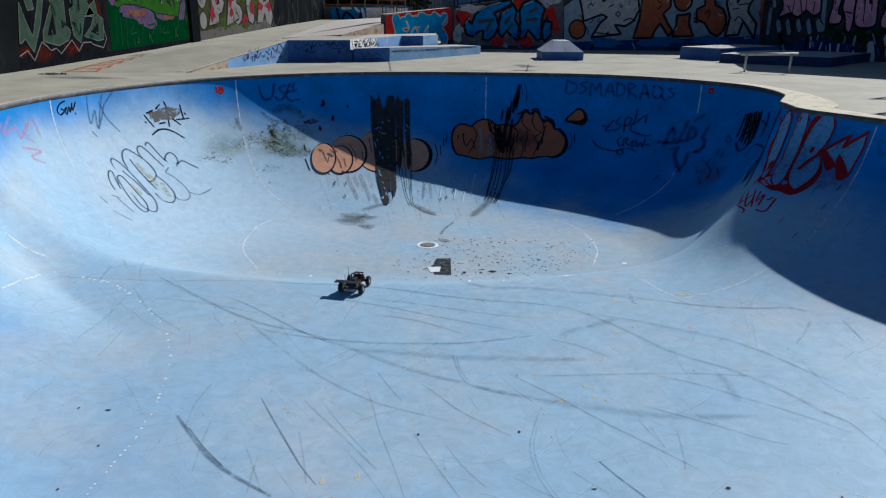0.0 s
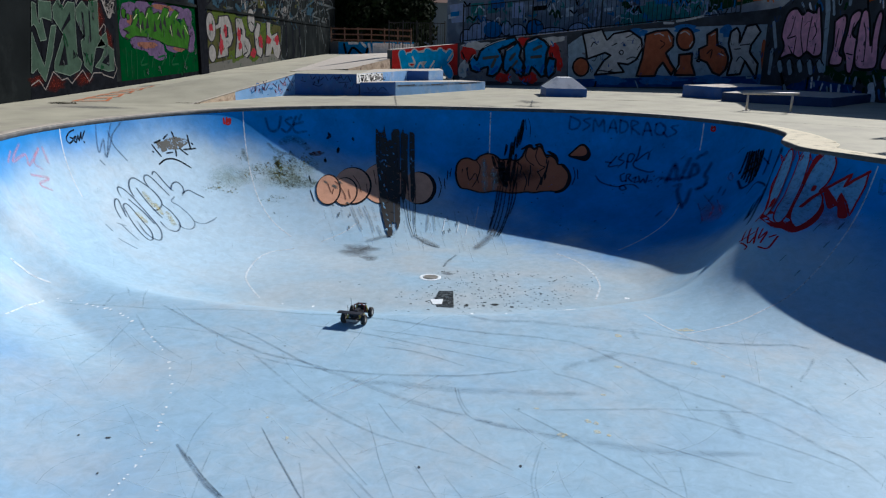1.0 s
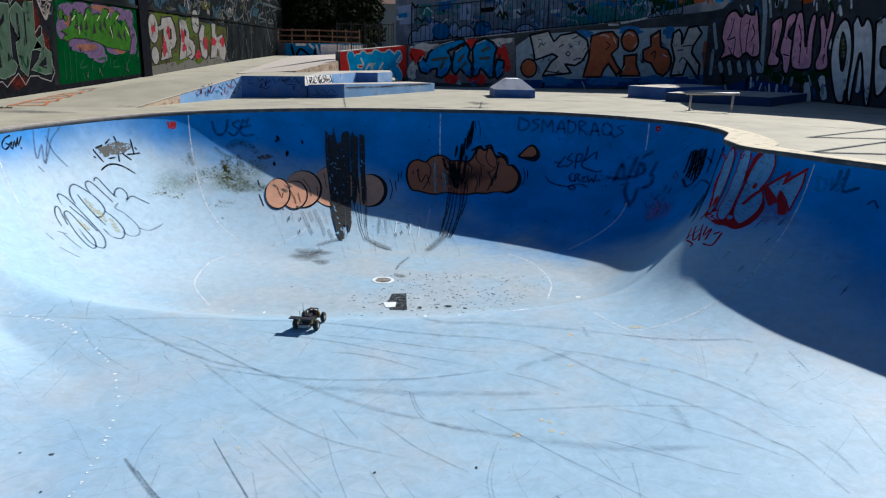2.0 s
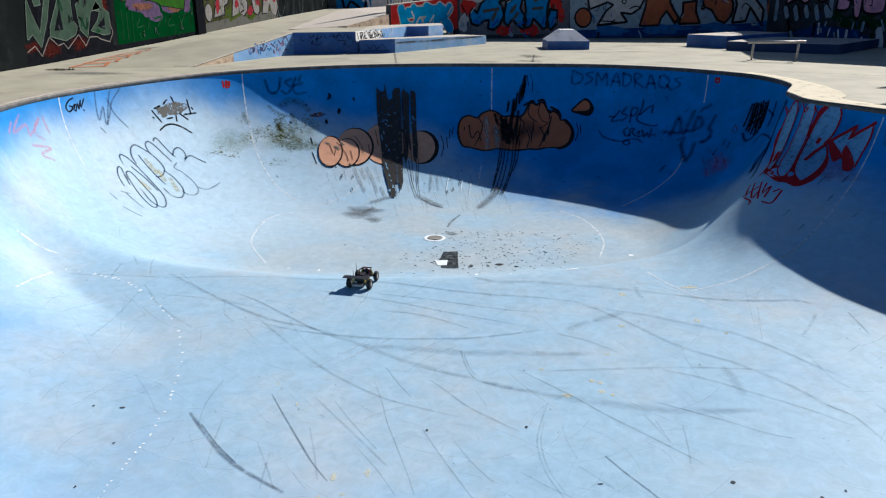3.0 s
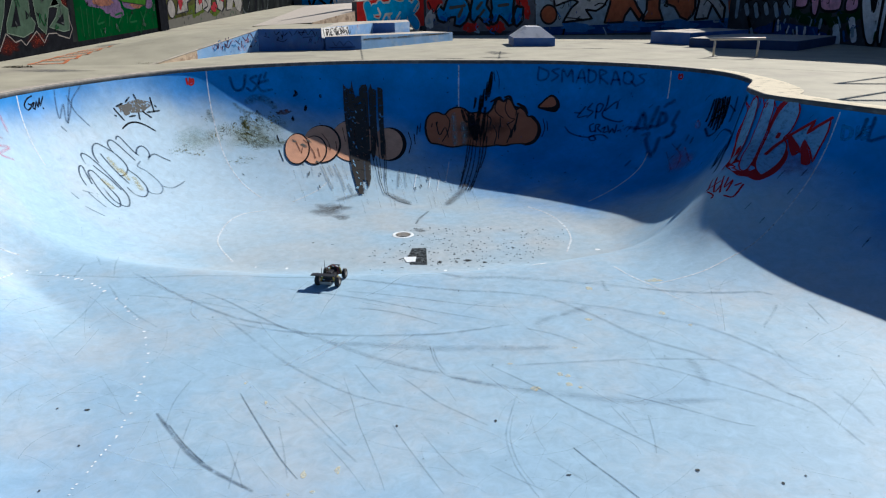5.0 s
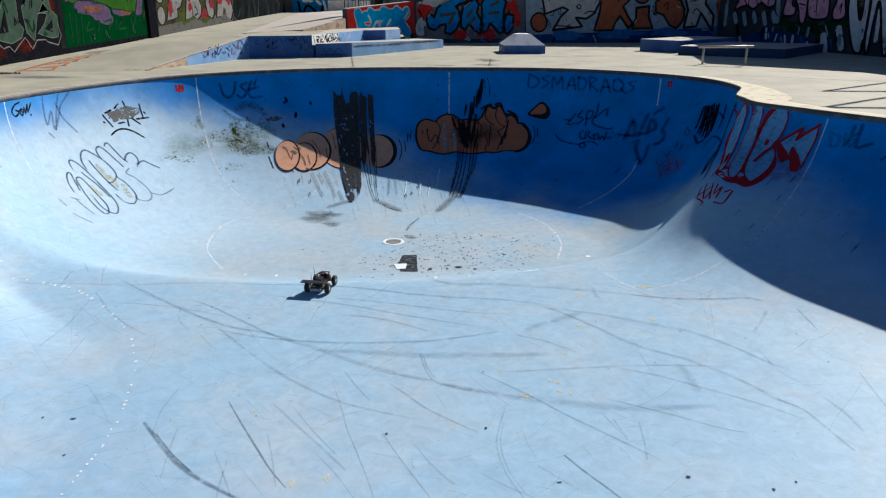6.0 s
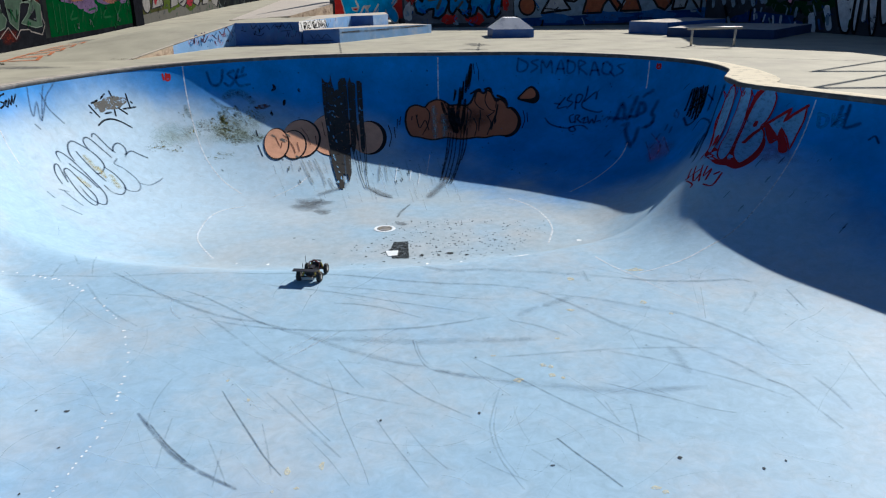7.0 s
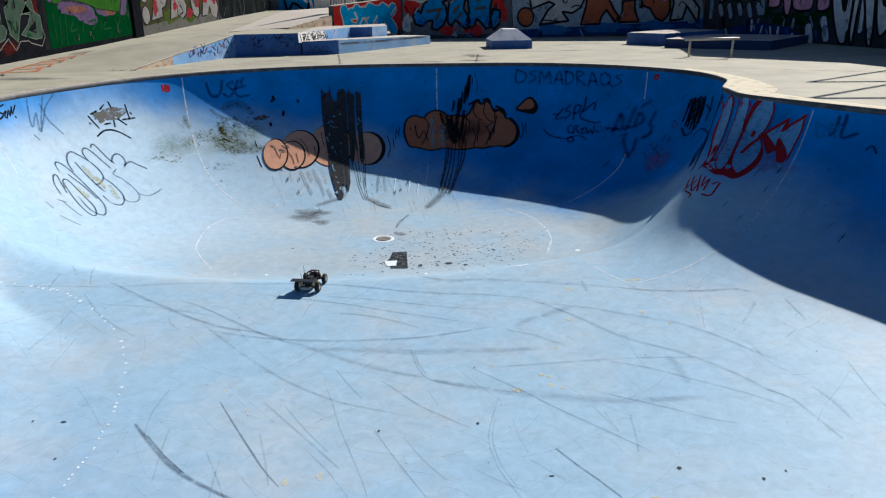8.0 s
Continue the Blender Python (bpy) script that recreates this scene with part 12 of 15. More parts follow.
g = Paint("wall_scuffs", bowl_surface, bowl, "short dark diagonal scuffs on the shaded wall")
g.line(P_NAVYFAINT, 0.008, [(5.402, 8.383), (5.343, 8.354), (5.284, 8.313)], taper=0.6)
g.line(P_NAVYFAINT, 0.015, [(4.711, 9.602), (4.651, 9.565), (4.601, 9.528)], taper=0.6)
g.line(P_SKIDSOFT, 0.016, [(5.929, 9.577), (5.903, 9.595), (5.880, 9.607)], taper=0.6)
g.line(P_NAVYFAINT, 0.012, [(4.728, 13.139), (4.684, 13.124), (4.652, 13.084)], taper=0.6)
g.line(P_NAVYFAINT, 0.015, [(5.429, 8.149), (5.392, 8.127), (5.355, 8.104)], taper=0.6)
g.line(P_NAVYFAINT, 0.011, [(5.011, 12.968), (4.950, 12.954), (4.889, 12.885)], taper=0.6)
g.line(P_NAVYFAINT, 0.010, [(4.405, 9.173), (4.351, 9.139), (4.305, 9.111)], taper=0.6)
g.line(P_NAVYFAINT, 0.023, [(5.720, 14.161), (5.678, 14.205), (5.645, 14.215)], taper=0.6)
g.line(P_NAVYFAINT, 0.015, [(5.383, 8.110), (5.333, 8.085), (5.281, 8.045)], taper=0.6)
g.line(P_NAVYFAINT, 0.016, [(5.262, 9.488), (5.205, 9.455), (5.154, 9.418)], taper=0.6)
g.line(P_NAVYFAINT, 0.009, [(5.553, 10.092), (5.532, 10.103), (5.519, 10.101)], taper=0.6)
g.line(P_SKIDSOFT, 0.017, [(4.141, 14.451), (4.061, 14.390), (3.993, 14.336)], taper=0.6)
g.line(P_NAVYFAINT, 0.015, [(5.879, 9.447), (5.847, 9.457), (5.822, 9.455)], taper=0.6)
g.line(P_SKIDSOFT, 0.014, [(4.429, 14.885), (4.329, 14.836), (4.241, 14.786)], taper=0.6)
g.line(P_SKIDSOFT, 0.011, [(5.398, 8.774), (5.345, 8.745), (5.291, 8.715)], taper=0.6)
g.line(P_SKIDSOFT, 0.012, [(4.324, 14.482), (4.311, 14.473), (4.285, 14.456)], taper=0.6)
g.line(P_SKIDSOFT, 0.010, [(5.569, 13.339), (5.538, 13.352), (5.514, 13.362)], taper=0.6)
g.line(P_NAVYFAINT, 0.013, [(4.952, 13.612), (4.880, 13.574), (4.807, 13.530)], taper=0.6)
g.line(P_SKIDSOFT, 0.009, [(5.064, 12.234), (5.073, 12.302), (5.059, 12.309)], taper=0.6)
g.line(P_SKIDSOFT, 0.016, [(5.908, 9.570), (5.895, 9.578), (5.886, 9.582)], taper=0.6)
g.line(P_SKIDSOFT, 0.015, [(4.580, 12.758), (4.522, 12.729), (4.463, 12.661)], taper=0.6)
g.line(P_SKIDSOFT, 0.016, [(5.614, 9.317), (5.562, 9.307), (5.518, 9.279)], taper=0.6)
g.line(P_SKIDSOFT, 0.016, [(5.374, 9.128), (5.351, 9.122), (5.331, 9.105)], taper=0.6)
g.line(P_SKIDSOFT, 0.009, [(5.519, 9.503), (5.466, 9.491), (5.416, 9.470)], taper=0.6)
g.line(P_NAVYFAINT, 0.014, [(4.487, 8.920), (4.440, 8.888), (4.400, 8.854)], taper=0.6)
g.line(P_NAVYFAINT, 0.019, [(4.459, 15.016), (4.410, 14.996), (4.370, 14.966)], taper=0.6)
g.line(P_NAVYFAINT, 0.016, [(4.974, 9.257), (4.925, 9.224), (4.882, 9.190)], taper=0.6)
g.line(P_SKIDSOFT, 0.020, [(4.977, 15.205), (4.926, 15.218), (4.883, 15.211)], taper=0.6)
g.line(P_SKIDSOFT, 0.021, [(4.629, 14.526), (4.558, 14.503), (4.504, 14.460)], taper=0.6)
g.line(P_NAVYFAINT, 0.023, [(4.417, 15.080), (4.371, 15.073), (4.335, 15.057)], taper=0.6)
g.line(P_SKIDSOFT, 0.015, [(5.343, 10.220), (5.316, 10.222), (5.298, 10.212)], taper=0.6)
g.line(P_SKIDSOFT, 0.011, [(5.560, 9.764), (5.533, 9.760), (5.502, 9.747)], taper=0.6)
g.line(P_SKIDSOFT, 0.021, [(4.512, 13.462), (4.486, 13.441), (4.459, 13.419)], taper=0.6)
g.line(P_NAVYFAINT, 0.009, [(5.140, 8.916), (5.093, 8.886), (5.056, 8.863)], taper=0.6)
g.line(P_NAVYFAINT, 0.016, [(4.511, 10.054), (4.432, 10.023), (4.367, 9.984)], taper=0.6)
g.line(P_NAVYFAINT, 0.010, [(5.608, 9.653), (5.565, 9.647), (5.529, 9.639)], taper=0.6)
g.line(P_SKIDSOFT, 0.022, [(4.308, 14.280), (4.233, 14.238), (4.161, 14.169)], taper=0.6)
g.line(P_NAVYFAINT, 0.020, [(4.909, 15.133), (4.877, 15.131), (4.846, 15.139)], taper=0.6)
g.line(P_NAVYFAINT, 0.007, [(5.590, 9.210), (5.570, 9.208), (5.554, 9.202)], taper=0.6)
g.line(P_SKIDSOFT, 0.017, [(5.086, 10.704), (5.076, 10.711), (5.066, 10.721)], taper=0.6)
g.line(P_SKIDSOFT, 0.009, [(4.653, 12.136), (4.594, 12.119), (4.524, 12.048)], taper=0.6)
g.line(P_NAVYFAINT, 0.015, [(5.683, 9.855), (5.645, 9.869), (5.615, 9.870)], taper=0.6)
g.line(P_SKIDSOFT, 0.010, [(5.203, 8.966), (5.169, 8.952), (5.138, 8.927)], taper=0.6)
g.line(P_NAVYFAINT, 0.015, [(4.945, 10.010), (4.845, 9.932), (4.758, 9.848)], taper=0.6)
g.line(P_NAVYFAINT, 0.020, [(4.410, 15.671), (4.377, 15.676), (4.353, 15.666)], taper=0.6)
g.line(P_NAVYFAINT, 0.011, [(4.995, 9.559), (4.916, 9.507), (4.851, 9.453)], taper=0.6)
g.line(P_NAVYFAINT, 0.014, [(4.768, 9.592), (4.728, 9.569), (4.687, 9.538)], taper=0.6)
g.line(P_NAVYFAINT, 0.010, [(5.211, 8.717), (5.193, 8.705), (5.183, 8.700)], taper=0.6)
g.line(P_SKIDSOFT, 0.018, [(5.109, 13.512), (5.024, 13.461), (4.943, 13.419)], taper=0.6)
g.line(P_NAVYFAINT, 0.010, [(4.608, 11.093), (4.584, 11.071), (4.576, 11.087)], taper=0.6)
g.line(P_SKIDSOFT, 0.021, [(5.130, 15.088), (5.101, 15.093), (5.072, 15.105)], taper=0.6)
g.line(P_NAVYFAINT, 0.015, [(5.698, 9.122), (5.684, 9.119), (5.674, 9.109)], taper=0.6)
g.line(P_SKIDSOFT, 0.012, [(5.598, 10.005), (5.547, 10.022), (5.501, 10.021)], taper=0.6)
g.line(P_NAVYFAINT, 0.018, [(5.062, 12.576), (5.032, 12.544), (5.012, 12.536)], taper=0.6)
g.line(P_NAVYFAINT, 0.009, [(5.466, 8.689), (5.440, 8.676), (5.417, 8.669)], taper=0.6)
g.line(P_SKIDSOFT, 0.012, [(5.143, 11.207), (5.123, 11.266), (5.093, 11.282)], taper=0.6)
g.line(P_HAIR, 0.010, [(-4.977, 13.530), (-4.951, 13.493), (-4.919, 13.474)], taper=0.6)
g.line(P_HAIR, 0.013, [(-4.257, 14.297), (-4.208, 14.249), (-4.172, 14.218)], taper=0.6)
g.line(P_HAIR, 0.012, [(-3.255, 12.034), (-3.189, 11.868), (-3.134, 11.744)], taper=0.6)
g.line(P_HAIR, 0.010, [(-4.836, 12.437), (-4.778, 12.447), (-4.720, 12.494)], taper=0.6)
g.line(P_HAIR, 0.009, [(-3.900, 12.131), (-3.860, 12.014), (-3.836, 11.956)], taper=0.6)
g.line(P_HAIR, 0.011, [(-4.187, 14.463), (-4.171, 14.433), (-4.161, 14.428)], taper=0.6)
g.line(P_HAIR, 0.015, [(-3.166, 13.857), (-3.151, 13.768), (-3.142, 13.715)], taper=0.6)
g.line(P_HAIR, 0.012, [(-5.194, 10.559), (-5.181, 10.561), (-5.167, 10.564)], taper=0.6)
g.line(P_HAIR, 0.014, [(-4.664, 11.304), (-4.633, 11.237), (-4.609, 11.215)], taper=0.6)
g.line(P_HAIR, 0.016, [(-4.143, 12.432), (-4.123, 12.426), (-4.103, 12.419)], taper=0.6)
g.line(P_HAIR, 0.011, [(-5.700, 11.933), (-5.679, 11.870), (-5.659, 11.827)], taper=0.6)
g.line(P_HAIR, 0.008, [(-5.118, 11.690), (-5.068, 11.587), (-5.032, 11.527)], taper=0.6)
g.line(P_HAIR, 0.014, [(-5.118, 11.690), (-5.098, 11.678), (-5.077, 11.689)], taper=0.6)
g.line(P_HAIR, 0.019, [(-3.769, 15.045), (-3.757, 15.029), (-3.754, 15.006)], taper=0.6)
g.line(P_HAIR, 0.012, [(-4.371, 13.196), (-4.356, 13.173), (-4.337, 13.171)], taper=0.6)
g.line(P_HAIR, 0.009, [(-5.539, 12.751), (-5.503, 12.792), (-5.474, 12.831)], taper=0.6)
g.line(P_HAIR, 0.011, [(-4.871, 10.447), (-4.801, 10.284), (-4.754, 10.165)], taper=0.6)
g.line(P_HAIR, 0.013, [(-4.269, 12.708), (-4.253, 12.680), (-4.237, 12.652)], taper=0.6)
g.line(P_HAIR, 0.011, [(-3.954, 13.220), (-3.941, 13.210), (-3.924, 13.220)], taper=0.6)
g.line(P_HAIR, 0.010, [(-3.733, 12.592), (-3.704, 12.473), (-3.677, 12.396)], taper=0.6)
g.line(P_HAIR, 0.017, [(-4.900, 12.891), (-4.835, 12.847), (-4.782, 12.818)], taper=0.6)
g.line(P_HAIR, 0.018, [(-2.457, 13.865), (-2.444, 13.847), (-2.429, 13.810)], taper=0.6)
g.line(P_HAIR, 0.014, [(-5.061, 12.183), (-5.023, 12.115), (-4.993, 12.097)], taper=0.6)
g.line(P_HAIR, 0.018, [(-2.885, 15.249), (-2.880, 15.208), (-2.877, 15.181)], taper=0.6)
g.line(P_HAIR, 0.017, [(-3.703, 13.638), (-3.645, 13.596), (-3.592, 13.586)], taper=0.6)
g.line(P_HAIR, 0.014, [(-5.590, 12.928), (-5.582, 12.896), (-5.578, 12.880)], taper=0.6)
g.line(P_PALESCRATCH, 0.012, [(-1.677, 14.147), (-1.605, 13.823), (-1.523, 13.482)], taper=0.6)
g.line(P_SKIDSOFT, 0.014, [(-2.262, 13.417), (-2.241, 13.332), (-2.219, 13.246)], taper=0.6)
g.line(P_SKIDSOFT, 0.019, [(-1.421, 13.268), (-1.373, 13.068), (-1.335, 12.861)], taper=0.6)
g.line(P_PALESCRATCH, 0.022, [(1.105, 14.487), (1.123, 14.271), (1.137, 14.009)], taper=0.6)
g.line(P_SKIDSOFT, 0.018, [(-2.077, 14.637), (-2.059, 14.566), (-2.040, 14.492)], taper=0.6)
g.line(P_PALESCRATCH, 0.018, [(0.302, 14.240), (0.347, 13.898), (0.377, 13.462)], taper=0.6)
g.line(P_SKIDSOFT, 0.022, [(0.871, 14.949), (0.886, 14.812), (0.910, 14.647)], taper=0.6)
g.line(P_PALESCRATCH, 0.019, [(-0.301, 14.278), (-0.255, 13.943), (-0.199, 13.577)], taper=0.6)
g.line(P_SKIDSOFT, 0.022, [(-2.083, 14.483), (-2.035, 14.336), (-1.995, 14.161)], taper=0.6)
g.line(P_PALESCRATCH, 0.022, [(-2.093, 14.577), (-2.059, 14.468), (-2.028, 14.376)], taper=0.6)
g.line(P_PALESCRATCH, 0.022, [(0.362, 13.648), (0.376, 13.395), (0.399, 13.136)], taper=0.6)
g.line(P_PALESCRATCH, 0.022, [(-0.905, 13.403), (-0.889, 13.268), (-0.860, 13.130)], taper=0.6)
g.line(P_PALESCRATCH, 0.023, [(1.158, 13.715), (1.170, 13.346), (1.163, 12.897)], taper=0.6)
g.line(P_SKIDSOFT, 0.024, [(-1.073, 14.580), (-1.015, 14.305), (-0.946, 14.013)], taper=0.6)
g.line(P_SKIDSOFT, 0.020, [(-1.364, 14.375), (-1.345, 14.269), (-1.318, 14.184)], taper=0.6)
g.line(P_PALESCRATCH, 0.018, [(0.467, 14.782), (0.494, 14.578), (0.520, 14.383)], taper=0.6)
g.line(P_SKIDSOFT, 0.022, [(-0.451, 13.944), (-0.415, 13.716), (-0.378, 13.447)], taper=0.6)
g.line(P_PALESCRATCH, 0.014, [(-0.831, 14.427), (-0.775, 14.113), (-0.718, 13.775)], taper=0.6)
g.line(P_PALESCRATCH, 0.022, [(-1.203, 14.681), (-1.158, 14.479), (-1.113, 14.265)], taper=0.6)
g.line(P_PALESCRATCH, 0.015, [(0.473, 13.428), (0.494, 12.905), (0.523, 12.405)], taper=0.6)
g.line(P_SKIDSOFT, 0.020, [(-0.524, 13.780), (-0.474, 13.434), (-0.434, 13.086)], taper=0.6)
g.line(P_SKIDSOFT, 0.024, [(0.062, 14.692), (0.093, 14.482), (0.123, 14.237)], taper=0.6)
g.line(P_PALESCRATCH, 0.012, [(-0.424, 13.607), (-0.387, 13.359), (-0.361, 13.093)], taper=0.6)
g.line(P_PALESCRATCH, 0.023, [(-2.385, 14.325), (-2.346, 14.180), (-2.309, 14.050)], taper=0.6)
g.line(P_SKIDSOFT, 0.020, [(0.684, 14.256), (0.697, 14.080), (0.710, 13.890)], taper=0.6)
g.line(P_SKIDSOFT, 0.015, [(-2.286, 14.516), (-2.229, 14.299), (-2.160, 14.074)], taper=0.6)
g.line(P_SKIDSOFT, 0.015, [(0.559, 15.022), (0.597, 14.834), (0.622, 14.612)], taper=0.6)
g.line(P_SKIDSOFT, 0.018, [(0.746, 14.376), (0.760, 14.209), (0.763, 14.055)], taper=0.6)
g.line(P_SKIDSOFT, 0.021, [(-1.216, 14.511), (-1.182, 14.320), (-1.139, 14.145)], taper=0.6)
g.line(P_SKIDSOFT, 0.020, [(0.991, 14.647), (1.009, 14.398), (1.034, 14.124)], taper=0.6)
g.line(P_SKIDSOFT, 0.024, [(-1.469, 14.770), (-1.393, 14.477), (-1.327, 14.159)], taper=0.6)
g.line(P_PALESCRATCH, 0.022, [(-1.008, 14.635), (-0.979, 14.489), (-0.950, 14.339)], taper=0.6)
g.line(P_SKIDSOFT, 0.021, [(-1.007, 13.338), (-0.947, 13.012), (-0.897, 12.667)], taper=0.6)
g.line(P_PALESCRATCH, 0.017, [(0.245, 13.749), (0.280, 13.394), (0.300, 12.955)], taper=0.6)
g.line(P_SKIDSOFT, 0.013, [(-1.001, 13.806), (-0.971, 13.658), (-0.953, 13.504)], taper=0.6)
g.line(P_PALESCRATCH, 0.015, [(-0.710, 13.538), (-0.668, 13.266), (-0.627, 12.975)], taper=0.6)
g.line(P_PALESCRATCH, 0.019, [(-0.327, 14.674), (-0.292, 14.439), (-0.256, 14.188)], taper=0.6)
g.line(P_PALESCRATCH, 0.021, [(-1.386, 13.778), (-1.341, 13.589), (-1.304, 13.395)], taper=0.6)
g.line(P_SKIDSOFT, 0.025, [(0.205, 14.911), (0.224, 14.733), (0.253, 14.526)], taper=0.6)
g.line(P_SKIDSOFT, 0.020, [(1.115, 14.011), (1.129, 13.778), (1.131, 13.524)], taper=0.6)
g.line(P_SKIDSOFT, 0.023, [(-0.155, 14.773), (-0.111, 14.479), (-0.056, 14.187)], taper=0.6)
g.line(P_SKIDSOFT, 0.015, [(-2.244, 13.960), (-2.176, 13.744), (-2.114, 13.495)], taper=0.6)
g.line(P_PALESCRATCH, 0.019, [(0.622, 13.891), (0.635, 13.716), (0.648, 13.524)], taper=0.6)
g.line(P_PALESCRATCH, 0.015, [(-1.345, 13.368), (-1.326, 13.269), (-1.309, 13.168)], taper=0.6)
g.line(P_PALESCRATCH, 0.023, [(0.558, 13.944), (0.579, 13.656), (0.593, 13.276)], taper=0.6)
g.line(P_SKIDSOFT, 0.013, [(0.331, 13.703), (0.355, 13.429), (0.375, 13.062)], taper=0.6)
g.line(P_SKIDSOFT, 0.014, [(0.416, 14.632), (0.435, 14.528), (0.444, 14.441)], taper=0.6)
g.line(P_SKIDSOFT, 0.021, [(-0.410, 13.415), (-0.384, 13.213), (-0.359, 12.967)], taper=0.6)
g.line(P_PALESCRATCH, 0.016, [(-0.280, 14.395), (-0.245, 14.093), (-0.200, 13.794)], taper=0.6)
g.line(P_PALESCRATCH, 0.017, [(0.940, 14.049), (0.958, 13.669), (0.972, 13.250)], taper=0.6)
g.line(P_PALESCRATCH, 0.024, [(-1.474, 14.688), (-1.425, 14.470), (-1.364, 14.220)], taper=0.6)
g.line(P_PALESCRATCH, 0.012, [(0.984, 14.375), (1.003, 14.152), (1.016, 13.877)], taper=0.6)
g.line(P_SKIDSOFT, 0.013, [(-1.015, 14.072), (-0.970, 13.836), (-0.923, 13.560)], taper=0.6)
g.line(P_SKIDSOFT, 0.012, [(-0.545, 14.751), (-0.519, 14.586), (-0.482, 14.415)], taper=0.6)
g.line(P_SKIDSOFT, 0.018, [(-1.603, 14.458), (-1.554, 14.253), (-1.517, 14.061)], taper=0.6)
g.line(P_PALESCRATCH, 0.014, [(0.061, 14.629), (0.082, 14.480), (0.102, 14.326)], taper=0.6)
g.line(P_SKIDSOFT, 0.021, [(-0.036, 13.866), (-0.005, 13.602), (0.035, 13.312)], taper=0.6)
g.line(P_SKIDSOFT, 0.013, [(0.676, 14.327), (0.702, 14.158), (0.712, 13.947)], taper=0.6)
g.line(P_PALESCRATCH, 0.014, [(-2.132, 13.643), (-2.077, 13.455), (-2.034, 13.258)], taper=0.6)
g.line(P_SKIDSOFT, 0.013, [(-0.795, 14.366), (-0.781, 14.278), (-0.765, 14.163)], taper=0.6)
g.blob(P_NAVY, (-0.322, 16.558), 0.011, 0.028, ragged=0.4)
g.blob(P_NAVY, (4.268, 15.048), 0.015, 0.028, ragged=0.4)
g.blob(P_NAVY, (3.192, 16.373), 0.014, 0.032, ragged=0.4)
g.blob(P_NAVY, (2.012, 16.627), 0.019, 0.026, ragged=0.4)
g.blob(P_NAVY, (0.963, 14.774), 0.022, 0.039, ragged=0.4)
g.blob(P_NAVY, (-2.047, 14.879), 0.016, 0.021, ragged=0.4)
g.blob(P_NAVY, (-2.296, 14.582), 0.026, 0.016, ragged=0.4)
g.blob(P_NAVY, (3.745, 13.641), 0.024, 0.026, ragged=0.4)
g.blob(P_NAVY, (0.046, 14.503), 0.023, 0.017, ragged=0.4)
g.blob(P_NAVY, (-1.051, 15.830), 0.027, 0.038, ragged=0.4)
g.blob(P_NAVY, (-0.058, 14.766), 0.025, 0.023, ragged=0.4)
g.blob(P_NAVY, (-1.627, 16.209), 0.020, 0.013, ragged=0.4)
g.blob(P_NAVY, (3.576, 15.371), 0.012, 0.013, ragged=0.4)
g.blob(P_NAVY, (0.454, 15.780), 0.016, 0.033, ragged=0.4)
g.blob(P_NAVY, (4.496, 15.137), 0.018, 0.028, ragged=0.4)
g.blob(P_NAVY, (1.091, 14.621), 0.021, 0.035, ragged=0.4)
g.blob(P_NAVY, (-2.234, 14.546), 0.025, 0.038, ragged=0.4)
g.blob(P_NAVY, (-3.105, 14.823), 0.020, 0.034, ragged=0.4)
g.blob(P_NAVY, (0.747, 16.639), 0.030, 0.026, ragged=0.4)
g.blob(P_NAVY, (0.756, 15.193), 0.013, 0.029, ragged=0.4)
g.blob(P_NAVY, (0.757, 16.790), 0.025, 0.019, ragged=0.4)
g.blob(P_NAVY, (0.873, 14.999), 0.010, 0.021, ragged=0.4)
g.blob(P_NAVY, (-0.671, 16.775), 0.013, 0.030, ragged=0.4)
g.blob(P_NAVY, (3.629, 16.021), 0.016, 0.013, ragged=0.4)
g.blob(P_NAVY, (2.461, 16.484), 0.016, 0.015, ragged=0.4)
g.blob(P_NAVY, (-1.170, 16.640), 0.026, 0.019, ragged=0.4)
g.blob(P_NAVY, (-2.009, 15.790), 0.021, 0.027, ragged=0.4)
g.blob(P_NAVY, (-3.032, 13.910), 0.007, 0.024, ragged=0.4)
g.blob(P_NAVY, (-0.996, 15.169), 0.010, 0.033, ragged=0.4)
g.blob(P_NAVY, (-3.270, 15.569), 0.023, 0.029, ragged=0.4)
g.blob(P_NAVY, (-3.043, 15.351), 0.010, 0.037, ragged=0.4)
g.blob(P_NAVY, (2.028, 16.003), 0.023, 0.015, ragged=0.4)
g.blob(P_NAVY, (2.749, 16.270), 0.027, 0.030, ragged=0.4)
g.blob(P_NAVY, (3.149, 14.016), 0.016, 0.051, ragged=0.4)
g.blob(P_NAVY, (2.255, 14.929), 0.011, 0.019, ragged=0.4)
g.blob(P_NAVY, (2.282, 14.533), 0.011, 0.031, ragged=0.4)
g.blob(P_NAVY, (0.949, 16.446), 0.028, 0.030, ragged=0.4)
g.blob(P_NAVY, (1.423, 16.386), 0.019, 0.015, ragged=0.4)
g.blob(P_NAVY, (-1.145, 16.109), 0.023, 0.033, ragged=0.4)
g.blob(P_NAVY, (-2.968, 15.762), 0.029, 0.013, ragged=0.4)
g.blob(P_NAVY, (-2.998, 15.856), 0.025, 0.025, ragged=0.4)
g.blob(P_NAVY, (1.482, 15.967), 0.023, 0.019, ragged=0.4)
g.blob(P_NAVY, (-3.282, 13.921), 0.019, 0.042, ragged=0.4)
g.blob(P_NAVY, (-2.351, 16.158), 0.027, 0.009, ragged=0.4)
g.blob(P_NAVY, (3.796, 15.886), 0.013, 0.021, ragged=0.4)
